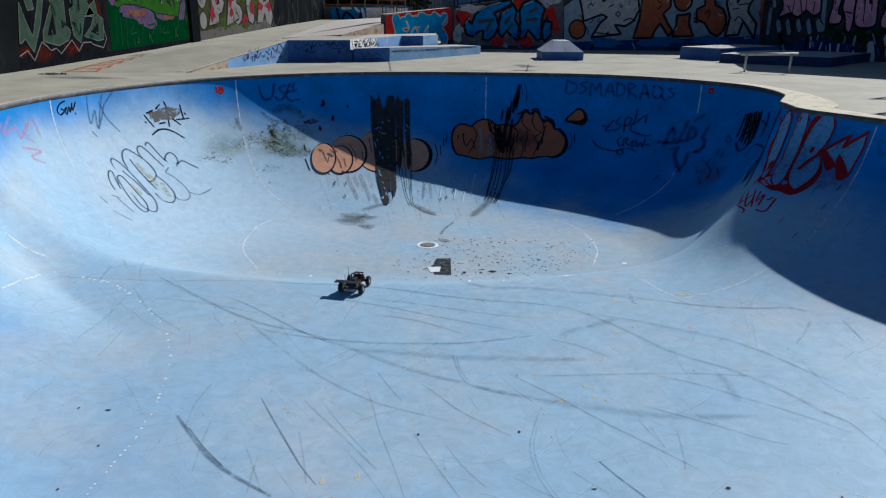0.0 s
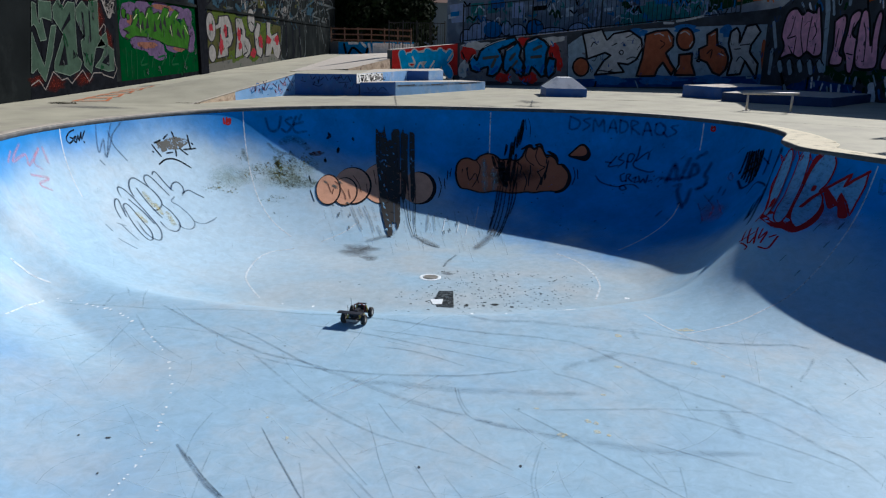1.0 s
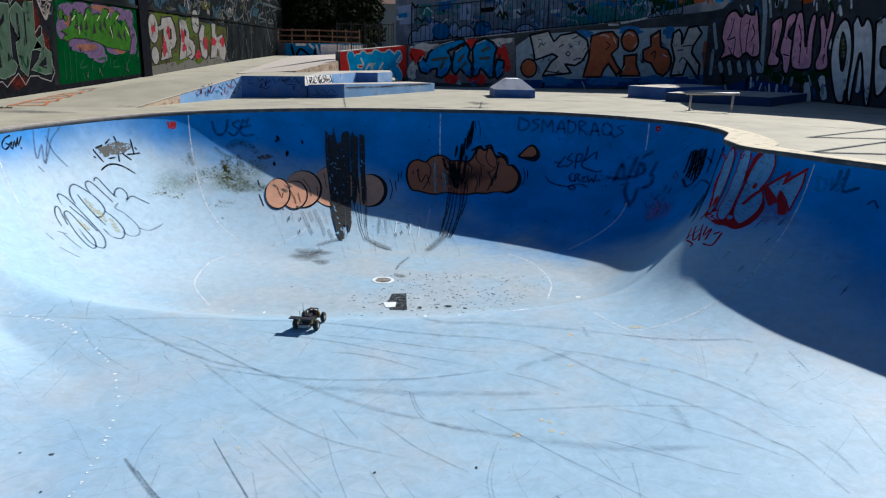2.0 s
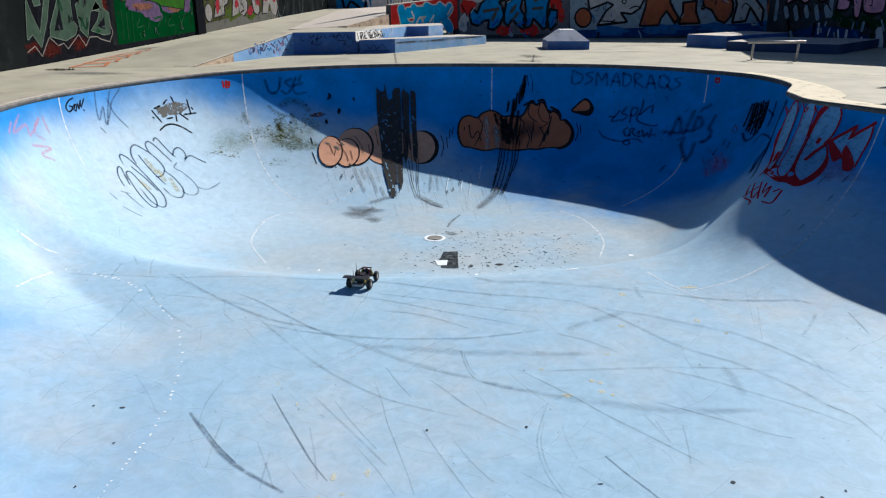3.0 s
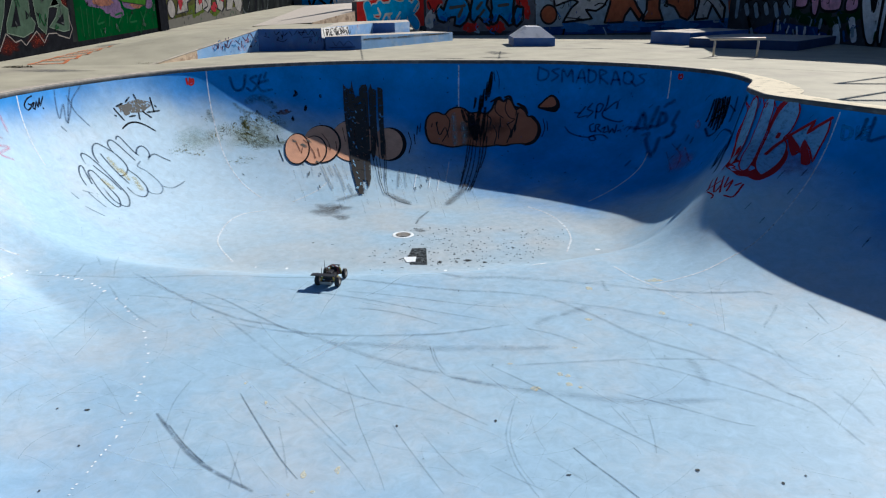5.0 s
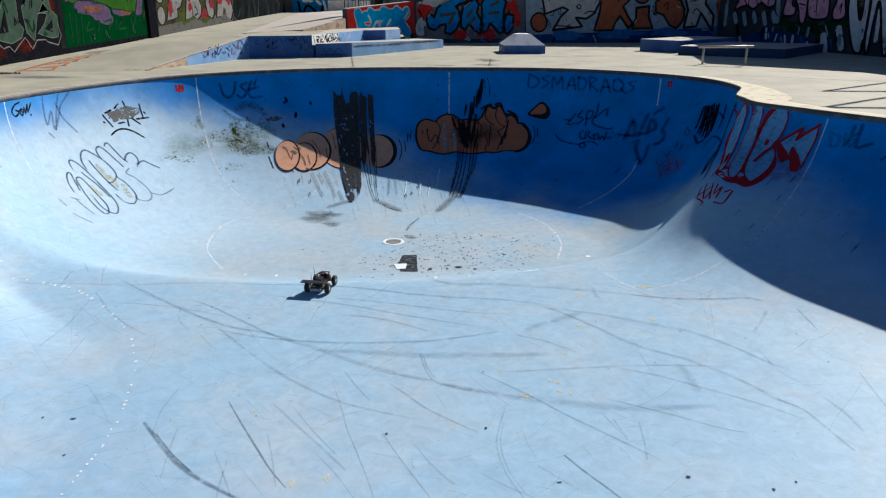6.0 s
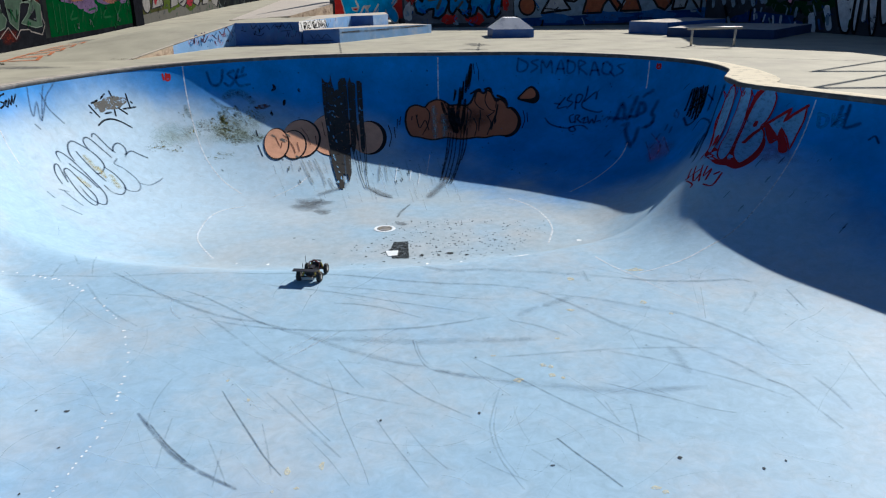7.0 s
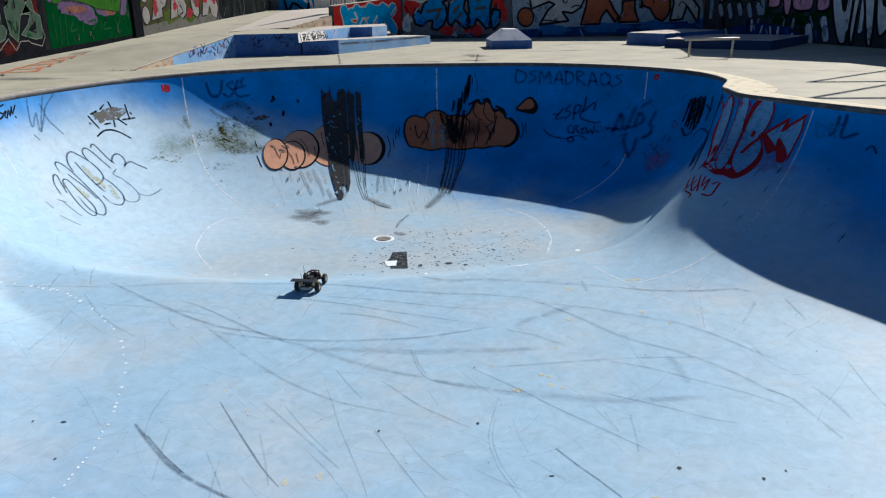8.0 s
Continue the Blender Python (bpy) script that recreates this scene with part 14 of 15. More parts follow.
g.line(P_HAIR, 0.003, [(-2.096, 4.730), (-1.882, 4.713), (-1.667, 4.689), (-1.484, 4.673)], taper=0.6)
g.line(P_HAIR, 0.004, [(1.892, 5.535), (1.614, 5.501), (1.358, 5.533), (1.147, 5.611)], taper=0.6)
g.line(P_PALESCRATCH, 0.004, [(0.929, 7.374), (1.030, 6.970), (1.176, 6.624), (1.338, 6.402)], taper=0.6)
g.line(P_HAIR, 0.005, [(1.245, 4.323), (1.082, 4.198), (0.971, 4.053), (0.919, 3.963)], taper=0.6)
g.line(P_HAIR, 0.007, [(0.800, 7.444), (0.644, 7.359), (0.516, 7.215), (0.435, 7.073)], taper=0.6)
g.line(P_PALESCRATCH, 0.006, [(0.078, 6.468), (-0.124, 6.299), (-0.290, 6.102), (-0.402, 5.924)], taper=0.6)
g.line(P_HAIR, 0.005, [(-1.742, 5.029), (-1.483, 4.863), (-1.221, 4.776), (-0.995, 4.765)], taper=0.6)
g.line(P_HAIR, 0.003, [(-2.027, 5.644), (-1.851, 5.616), (-1.678, 5.598), (-1.525, 5.581)], taper=0.6)
g.line(P_PALESCRATCH, 0.005, [(3.996, 6.323), (4.061, 6.104), (4.198, 5.971), (4.191, 5.915)], taper=0.6)
g.line(P_HAIR, 0.005, [(-1.443, 4.276), (-1.334, 4.211), (-1.236, 4.147), (-1.153, 4.091)], taper=0.6)
g.line(P_HAIR, 0.007, [(-2.719, 6.505), (-2.404, 6.312), (-2.116, 6.097), (-1.889, 5.895)], taper=0.6)
g.line(P_PALESCRATCH, 0.005, [(2.664, 4.356), (2.806, 4.290), (2.945, 4.226), (3.061, 4.170)], taper=0.6)
g.line(P_HAIR, 0.006, [(4.601, 6.602), (4.412, 6.464), (4.139, 6.291), (3.920, 6.123)], taper=0.6)
g.line(P_HAIR, 0.005, [(-2.135, 5.313), (-2.194, 5.189), (-2.293, 5.112), (-2.404, 5.077)], taper=0.6)
g.line(P_PALESCRATCH, 0.007, [(-2.327, 4.770), (-2.051, 4.637), (-1.779, 4.549), (-1.552, 4.505)], taper=0.6)
g.line(P_HAIR, 0.007, [(2.077, 5.319), (2.141, 5.271), (2.193, 5.215), (2.245, 5.178)], taper=0.6)
g.line(P_HAIR, 0.009, [(-2.448, 7.260), (-2.160, 7.087), (-1.891, 6.907), (-1.664, 6.750)], taper=0.6)
g.line(P_PALESCRATCH, 0.005, [(-2.990, 5.959), (-2.647, 5.810), (-2.322, 5.574), (-2.083, 5.354)], taper=0.6)
g.line(P_HAIR, 0.004, [(0.028, 4.746), (0.018, 4.674), (0.025, 4.602), (0.045, 4.539)], taper=0.6)
g.line(P_HAIR, 0.007, [(-1.282, 7.721), (-1.532, 7.622), (-1.714, 7.398), (-1.813, 7.167)], taper=0.6)
g.line(P_PALESCRATCH, 0.005, [(-2.144, 5.187), (-2.128, 4.977), (-2.130, 4.782), (-2.145, 4.634)], taper=0.6)
g.line(P_HAIR, 0.008, [(-3.850, 6.151), (-3.637, 6.037), (-3.336, 5.871), (-3.091, 5.673)], taper=0.6)
g.line(P_HAIR, 0.004, [(-0.087, 4.490), (0.092, 4.462), (0.259, 4.395), (0.377, 4.312)], taper=0.6)
g.line(P_PALESCRATCH, 0.005, [(-1.886, 7.578), (-1.718, 7.383), (-1.547, 7.211), (-1.402, 7.088)], taper=0.6)
g.line(P_HAIR, 0.003, [(-0.093, 6.824), (-0.147, 6.468), (-0.144, 6.128), (-0.101, 5.866)], taper=0.6)
g.line(P_HAIR, 0.005, [(-3.333, 5.691), (-3.323, 5.550), (-3.277, 5.423), (-3.203, 5.316)], taper=0.6)
g.line(P_PALESCRATCH, 0.007, [(1.119, 5.146), (1.010, 4.994), (0.887, 4.872), (0.765, 4.786)], taper=0.6)
g.line(P_HAIR, 0.004, [(-2.197, 6.765), (-1.900, 6.535), (-1.600, 6.435), (-1.356, 6.434)], taper=0.6)
g.line(P_HAIR, 0.004, [(2.258, 5.852), (2.283, 5.715), (2.337, 5.611), (2.410, 5.538)], taper=0.6)
g.line(P_PALESCRATCH, 0.003, [(-2.221, 4.405), (-2.297, 4.321), (-2.360, 4.233), (-2.399, 4.150)], taper=0.6)
g.line(P_HAIR, 0.007, [(-3.961, 8.041), (-3.646, 7.740), (-3.383, 7.430), (-3.196, 7.143)], taper=0.6)
g.line(P_HAIR, 0.008, [(-0.284, 6.057), (-0.200, 6.009), (-0.132, 5.931), (-0.091, 5.845)], taper=0.6)
g.line(P_PALESCRATCH, 0.008, [(-0.392, 6.530), (-0.296, 6.463), (-0.196, 6.422), (-0.114, 6.405)], taper=0.6)
g.line(P_HAIR, 0.005, [(-1.520, 5.257), (-1.388, 5.329), (-1.232, 5.365), (-1.089, 5.376)], taper=0.6)
g.line(P_HAIR, 0.004, [(-1.648, 5.616), (-1.727, 5.563), (-1.788, 5.483), (-1.814, 5.403)], taper=0.6)
g.line(P_PALESCRATCH, 0.004, [(-2.706, 5.127), (-2.848, 5.004), (-2.917, 4.830), (-2.914, 4.663)], taper=0.6)
g.line(P_HAIR, 0.006, [(-0.631, 5.613), (-0.776, 5.601), (-0.923, 5.618), (-1.051, 5.663)], taper=0.6)
g.line(P_HAIR, 0.006, [(-1.314, 5.608), (-1.194, 5.444), (-1.076, 5.287), (-0.984, 5.164)], taper=0.6)
g.line(P_PALESCRATCH, 0.007, [(-2.078, 6.877), (-2.006, 6.768), (-1.927, 6.649), (-1.861, 6.558)], taper=0.6)
g.line(P_HAIR, 0.006, [(0.736, 5.554), (0.843, 5.549), (0.947, 5.525), (1.027, 5.483)], taper=0.6)
g.line(P_HAIR, 0.007, [(-1.020, 7.053), (-0.929, 7.020), (-0.848, 6.974), (-0.785, 6.916)], taper=0.6)
g.line(P_PALESCRATCH, 0.007, [(-3.766, 7.651), (-3.910, 7.518), (-3.962, 7.229), (-3.995, 6.973)], taper=0.6)
g.line(P_HAIR, 0.005, [(-3.688, 7.924), (-3.562, 7.440), (-3.399, 6.984), (-3.230, 6.604)], taper=0.6)
g.line(P_HAIR, 0.004, [(3.303, 4.449), (3.223, 4.411), (3.138, 4.388), (3.075, 4.377)], taper=0.6)
g.line(P_PALESCRATCH, 0.007, [(2.413, 5.739), (2.173, 5.492), (1.908, 5.328), (1.668, 5.250)], taper=0.6)
g.line(P_HAIR, 0.009, [(-3.346, 8.326), (-2.889, 7.912), (-2.456, 7.690), (-2.107, 7.622)], taper=0.6)
g.done()

g = Paint("floor_litter", bowl_surface, bowl, "tiny dark specks of grit on the floor")
g.blob(P_SPECK, (0.062, 10.234), 0.011, 0.012, ragged=0.3)
g.blob(P_SPECK, (0.264, 11.033), 0.006, 0.009, ragged=0.3)
g.blob(P_SPECK, (0.511, 10.156), 0.011, 0.014, ragged=0.3)
g.blob(P_SPECK, (-0.232, 10.522), 0.005, 0.011, ragged=0.3)
g.blob(P_SPECK, (0.121, 10.278), 0.006, 0.016, ragged=0.3)
g.blob(P_SPECK, (-0.080, 11.701), 0.015, 0.014, ragged=0.3)
g.blob(P_SPECK, (0.746, 10.895), 0.015, 0.012, ragged=0.3)
g.blob(P_SPECK, (1.742, 10.534), 0.010, 0.017, ragged=0.3)
g.blob(P_SPECK, (1.908, 10.577), 0.006, 0.018, ragged=0.3)
g.blob(P_SPECK, (0.304, 10.065), 0.011, 0.018, ragged=0.3)
g.blob(P_SPECK, (1.365, 10.440), 0.014, 0.013, ragged=0.3)
g.blob(P_SPECK, (0.790, 10.225), 0.005, 0.017, ragged=0.3)
g.blob(P_SPECK, (0.554, 10.697), 0.004, 0.008, ragged=0.3)
g.blob(P_SPECK, (0.244, 11.808), 0.014, 0.010, ragged=0.3)
g.blob(P_SPECK, (1.496, 10.701), 0.011, 0.009, ragged=0.3)
g.blob(P_SPECK, (-0.087, 10.941), 0.005, 0.014, ragged=0.3)
g.blob(P_SPECK, (1.771, 10.460), 0.005, 0.017, ragged=0.3)
g.blob(P_SPECK, (1.063, 11.571), 0.018, 0.019, ragged=0.3)
g.blob(P_SPECK, (1.918, 10.941), 0.016, 0.009, ragged=0.3)
g.blob(P_SPECK, (1.688, 10.842), 0.015, 0.015, ragged=0.3)
g.blob(P_SPECK, (1.816, 10.589), 0.007, 0.018, ragged=0.3)
g.blob(P_SPECK, (0.221, 10.306), 0.010, 0.016, ragged=0.3)
g.blob(P_SPECK, (0.936, 10.730), 0.015, 0.016, ragged=0.3)
g.blob(P_SPECK, (1.722, 10.718), 0.013, 0.013, ragged=0.3)
g.blob(P_SPECK, (2.233, 11.240), 0.010, 0.011, ragged=0.3)
g.blob(P_SPECK, (0.234, 11.764), 0.010, 0.011, ragged=0.3)
g.blob(P_SPECK, (1.014, 11.708), 0.016, 0.010, ragged=0.3)
g.blob(P_SPECK, (0.388, 11.717), 0.013, 0.015, ragged=0.3)
g.blob(P_SPECK, (2.001, 11.642), 0.010, 0.015, ragged=0.3)
g.blob(P_SPECK, (1.080, 10.969), 0.016, 0.017, ragged=0.3)
g.blob(P_SPECK, (2.026, 11.598), 0.007, 0.018, ragged=0.3)
g.blob(P_SPECK, (0.015, 10.493), 0.008, 0.015, ragged=0.3)
g.blob(P_SPECK, (0.546, 10.881), 0.010, 0.009, ragged=0.3)
g.blob(P_SPECK, (0.797, 10.532), 0.006, 0.018, ragged=0.3)
g.blob(P_SPECK, (0.107, 10.512), 0.012, 0.012, ragged=0.3)
g.blob(P_SPECK, (0.663, 11.583), 0.007, 0.016, ragged=0.3)
g.blob(P_SPECK, (0.861, 11.318), 0.014, 0.009, ragged=0.3)
g.blob(P_SPECK, (0.790, 11.713), 0.007, 0.010, ragged=0.3)
g.blob(P_SPECK, (1.072, 10.567), 0.009, 0.015, ragged=0.3)
g.blob(P_SPECK, (1.899, 10.752), 0.008, 0.017, ragged=0.3)
g.blob(P_SPECK, (-0.017, 10.089), 0.013, 0.014, ragged=0.3)
g.blob(P_SPECK, (0.505, 11.757), 0.016, 0.018, ragged=0.3)
g.blob(P_SPECK, (1.375, 10.941), 0.014, 0.015, ragged=0.3)
g.blob(P_SPECK, (1.262, 10.687), 0.013, 0.011, ragged=0.3)
g.blob(P_SPECK, (-0.164, 10.345), 0.005, 0.010, ragged=0.3)
g.blob(P_SPECK, (0.759, 10.907), 0.006, 0.009, ragged=0.3)
g.blob(P_SPECK, (1.741, 10.290), 0.014, 0.015, ragged=0.3)
g.blob(P_SPECK, (0.506, 11.489), 0.011, 0.018, ragged=0.3)
g.blob(P_SPECK, (0.966, 11.615), 0.017, 0.020, ragged=0.3)
g.blob(P_SPECK, (1.294, 10.180), 0.006, 0.010, ragged=0.3)
g.blob(P_SPECK, (0.907, 10.435), 0.007, 0.012, ragged=0.3)
g.blob(P_SPECK, (1.105, 10.163), 0.006, 0.011, ragged=0.3)
g.blob(P_SPECK, (0.833, 11.589), 0.015, 0.011, ragged=0.3)
g.blob(P_SPECK, (1.334, 10.872), 0.008, 0.010, ragged=0.3)
g.blob(P_SPECK, (-0.033, 10.101), 0.013, 0.011, ragged=0.3)
g.blob(P_SPECK, (2.130, 11.118), 0.009, 0.015, ragged=0.3)
g.blob(P_SPECK, (-0.162, 10.637), 0.009, 0.017, ragged=0.3)
g.blob(P_SPECK, (-0.171, 10.331), 0.008, 0.013, ragged=0.3)
g.blob(P_SPECK, (-0.022, 11.792), 0.018, 0.020, ragged=0.3)
g.blob(P_SPECK, (1.214, 11.797), 0.010, 0.012, ragged=0.3)
g.blob(P_SPECK, (0.367, 10.166), 0.012, 0.010, ragged=0.3)
g.blob(P_SPECK, (0.893, 10.182), 0.005, 0.012, ragged=0.3)
g.blob(P_SPECK, (1.763, 10.884), 0.009, 0.012, ragged=0.3)
g.blob(P_SPECK, (2.418, 11.402), 0.013, 0.018, ragged=0.3)
g.blob(P_SPECK, (1.030, 11.514), 0.010, 0.010, ragged=0.3)
g.blob(P_SPECK, (-0.197, 11.029), 0.016, 0.010, ragged=0.3)
g.blob(P_SPECK, (0.980, 10.270), 0.011, 0.008, ragged=0.3)
g.blob(P_SPECK, (0.922, 10.180), 0.010, 0.011, ragged=0.3)
g.blob(P_SPECK, (0.198, 10.622), 0.015, 0.017, ragged=0.3)
g.blob(P_SPECK, (1.067, 11.673), 0.010, 0.018, ragged=0.3)
g.blob(P_SPECK, (1.449, 11.648), 0.011, 0.020, ragged=0.3)
g.blob(P_SPECK, (0.243, 10.168), 0.013, 0.015, ragged=0.3)
g.blob(P_SPECK, (2.073, 10.850), 0.007, 0.017, ragged=0.3)
g.blob(P_SPECK, (0.823, 11.678), 0.015, 0.011, ragged=0.3)
g.blob(P_SPECK, (0.456, 11.228), 0.017, 0.015, ragged=0.3)
g.blob(P_SPECK, (1.717, 11.370), 0.013, 0.012, ragged=0.3)
g.blob(P_SPECK, (1.417, 11.169), 0.008, 0.013, ragged=0.3)
g.blob(P_SPECK, (0.865, 10.925), 0.010, 0.017, ragged=0.3)
g.blob(P_SPECK, (-0.164, 10.567), 0.008, 0.010, ragged=0.3)
g.blob(P_SPECK, (0.035, 11.421), 0.015, 0.019, ragged=0.3)
g.blob(P_SPECK, (1.497, 10.762), 0.015, 0.016, ragged=0.3)
g.blob(P_SPECK, (-0.206, 10.232), 0.009, 0.013, ragged=0.3)
g.blob(P_SPECK, (1.434, 10.477), 0.010, 0.010, ragged=0.3)
g.blob(P_SPECK, (-0.106, 10.864), 0.010, 0.014, ragged=0.3)
g.blob(P_SPECK, (0.788, 10.619), 0.014, 0.011, ragged=0.3)
g.blob(P_SPECK, (0.361, 11.205), 0.010, 0.016, ragged=0.3)
g.blob(P_SPECK, (2.119, 11.652), 0.014, 0.017, ragged=0.3)
g.blob(P_SPECK, (0.095, 10.006), 0.009, 0.012, ragged=0.3)
g.blob(P_SPECK, (0.761, 11.307), 0.014, 0.011, ragged=0.3)
g.blob(P_SPECK, (0.016, 11.797), 0.016, 0.021, ragged=0.3)
g.blob(P_SPECK, (1.263, 11.743), 0.009, 0.011, ragged=0.3)
g.blob(P_SPECK, (1.850, 11.475), 0.008, 0.018, ragged=0.3)
g.blob(P_SPECK, (0.846, 11.398), 0.015, 0.020, ragged=0.3)
g.blob(P_SPECK, (0.776, 10.645), 0.005, 0.012, ragged=0.3)
g.blob(P_SPECK, (-0.063, 10.598), 0.015, 0.015, ragged=0.3)
g.blob(P_SPECK, (1.576, 11.738), 0.014, 0.014, ragged=0.3)
g.blob(P_SPECK, (0.697, 10.468), 0.007, 0.016, ragged=0.3)
g.blob(P_SPECK, (0.192, 10.555), 0.012, 0.013, ragged=0.3)
g.blob(P_SPECK, (0.853, 11.660), 0.011, 0.014, ragged=0.3)
g.blob(P_SPECK, (0.233, 11.824), 0.010, 0.017, ragged=0.3)
g.blob(P_SPECK, (0.583, 10.214), 0.011, 0.015, ragged=0.3)
g.blob(P_SPECK, (1.413, 10.965), 0.014, 0.012, ragged=0.3)
g.blob(P_SPECK, (0.321, 11.193), 0.013, 0.010, ragged=0.3)
g.blob(P_SPECK, (0.074, 10.440), 0.010, 0.010, ragged=0.3)
g.blob(P_SPECK, (0.087, 10.970), 0.014, 0.017, ragged=0.3)
g.blob(P_SPECK, (0.021, 11.196), 0.011, 0.009, ragged=0.3)
g.blob(P_SPECK, (2.103, 11.200), 0.009, 0.012, ragged=0.3)
g.blob(P_SPECK, (0.572, 10.528), 0.014, 0.013, ragged=0.3)
g.blob(P_SPECK, (0.317, 10.027), 0.007, 0.016, ragged=0.3)
g.blob(P_SPECK, (1.952, 10.684), 0.009, 0.016, ragged=0.3)
g.blob(P_SPECK, (1.965, 11.593), 0.007, 0.014, ragged=0.3)
g.blob(P_SPECK, (2.303, 11.253), 0.009, 0.018, ragged=0.3)
g.blob(P_SPECK, (1.502, 11.678), 0.006, 0.020, ragged=0.3)
g.blob(P_SPECK, (0.192, 11.663), 0.007, 0.010, ragged=0.3)
g.blob(P_SPECK, (1.762, 11.561), 0.017, 0.017, ragged=0.3)
g.blob(P_SPECK, (1.923, 11.143), 0.016, 0.009, ragged=0.3)
g.blob(P_SPECK, (1.248, 11.714), 0.018, 0.019, ragged=0.3)
g.blob(P_SPECK, (1.163, 10.271), 0.012, 0.013, ragged=0.3)
g.blob(P_SPECK, (0.599, 11.491), 0.012, 0.013, ragged=0.3)
g.blob(P_SPECK, (0.088, 11.414), 0.007, 0.018, ragged=0.3)
g.blob(P_SPECK, (1.984, 10.991), 0.006, 0.013, ragged=0.3)
g.blob(P_SPECK, (-0.211, 10.585), 0.008, 0.017, ragged=0.3)
g.blob(P_SPECK, (0.505, 10.033), 0.008, 0.012, ragged=0.3)
g.blob(P_SPECK, (0.686, 10.631), 0.009, 0.008, ragged=0.3)
g.blob(P_SPECK, (0.110, 11.344), 0.009, 0.019, ragged=0.3)
g.blob(P_SPECK, (1.400, 10.513), 0.010, 0.009, ragged=0.3)
g.blob(P_SPECK, (1.089, 10.754), 0.015, 0.009, ragged=0.3)
g.blob(P_SPECK, (1.673, 10.551), 0.008, 0.014, ragged=0.3)
g.blob(P_SPECK, (1.557, 10.251), 0.015, 0.016, ragged=0.3)
g.blob(P_SPECK, (1.169, 11.265), 0.008, 0.014, ragged=0.3)
g.blob(P_SPECK, (1.695, 11.217), 0.005, 0.016, ragged=0.3)
g.blob(P_SPECK, (1.780, 11.372), 0.014, 0.012, ragged=0.3)
g.blob(P_SPECK, (0.181, 10.815), 0.013, 0.010, ragged=0.3)
g.blob(P_SPECK, (0.500, 10.265), 0.011, 0.011, ragged=0.3)
g.blob(P_SPECK, (1.975, 10.699), 0.005, 0.018, ragged=0.3)
g.blob(P_SPECK, (1.704, 11.235), 0.008, 0.013, ragged=0.3)
g.blob(P_SPECK, (0.205, 10.254), 0.014, 0.010, ragged=0.3)
g.blob(P_SPECK, (0.609, 11.457), 0.014, 0.011, ragged=0.3)
g.blob(P_SPECK, (2.048, 11.102), 0.010, 0.012, ragged=0.3)
g.blob(P_SPECK, (0.631, 10.296), 0.015, 0.017, ragged=0.3)
g.blob(P_SPECK, (0.162, 10.114), 0.012, 0.009, ragged=0.3)
g.blob(P_SPECK, (0.382, 11.068), 0.004, 0.016, ragged=0.3)
g.blob(P_SPECK, (0.275, 11.170), 0.006, 0.016, ragged=0.3)
g.blob(P_SPECK, (0.880, 10.526), 0.008, 0.012, ragged=0.3)
g.blob(P_SPECK, (1.736, 10.921), 0.011, 0.014, ragged=0.3)
g.blob(P_SPECK, (0.117, 10.955), 0.011, 0.015, ragged=0.3)
g.blob(P_SPECK, (0.910, 11.098), 0.014, 0.019, ragged=0.3)
g.blob(P_SPECK, (0.564, 11.718), 0.012, 0.014, ragged=0.3)
g.blob(P_SPECK, (2.008, 11.402), 0.015, 0.009, ragged=0.3)
g.blob(P_SPECK, (1.072, 11.750), 0.008, 0.010, ragged=0.3)
g.blob(P_SPECK, (0.505, 10.789), 0.005, 0.012, ragged=0.3)
g.blob(P_SPECK, (1.754, 11.241), 0.005, 0.010, ragged=0.3)
g.blob(P_SPECK, (2.192, 11.107), 0.008, 0.011, ragged=0.3)
g.blob(P_SPECK, (0.634, 10.567), 0.005, 0.009, ragged=0.3)
g.blob(P_SPECK, (1.504, 10.988), 0.014, 0.015, ragged=0.3)
g.blob(P_SPECK, (0.886, 10.535), 0.013, 0.008, ragged=0.3)
g.blob(P_SPECK, (1.543, 11.075), 0.013, 0.013, ragged=0.3)
g.blob(P_SPECK, (0.245, 11.164), 0.007, 0.009, ragged=0.3)
g.blob(P_SPECK, (-0.090, 11.123), 0.010, 0.014, ragged=0.3)
g.blob(P_SPECK, (0.109, 10.758), 0.016, 0.011, ragged=0.3)
g.blob(P_SPECK, (1.055, 10.037), 0.007, 0.016, ragged=0.3)
g.blob(P_SPECK, (-0.224, 10.953), 0.016, 0.018, ragged=0.3)
g.blob(P_SPECK, (0.605, 10.284), 0.016, 0.015, ragged=0.3)
g.blob(P_SPECK, (0.337, 10.750), 0.009, 0.009, ragged=0.3)
g.blob(P_SPECK, (0.926, 9.925), 0.005, 0.019, ragged=0.3)
g.blob(P_SPECK, (0.139, 10.219), 0.006, 0.012, ragged=0.3)
g.blob(P_SPECK, (1.522, 10.442), 0.016, 0.016, ragged=0.3)
g.blob(P_SPECK, (0.706, 10.069), 0.013, 0.010, ragged=0.3)
g.blob(P_SPECK, (0.401, 11.199), 0.016, 0.010, ragged=0.3)
g.blob(P_SPECK, (1.810, 11.417), 0.017, 0.021, ragged=0.3)
g.blob(P_SPECK, (2.036, 10.911), 0.011, 0.014, ragged=0.3)
g.blob(P_SPECK, (0.365, 11.121), 0.006, 0.014, ragged=0.3)
g.blob(P_SPECK, (0.975, 11.517), 0.006, 0.019, ragged=0.3)
g.blob(P_SPECK, (1.174, 11.194), 0.008, 0.009, ragged=0.3)
g.blob(P_SPECK, (1.287, 10.646), 0.009, 0.016, ragged=0.3)
g.blob(P_SPECK, (1.649, 10.445), 0.005, 0.011, ragged=0.3)
g.blob(P_SPECK, (1.885, 10.638), 0.011, 0.014, ragged=0.3)
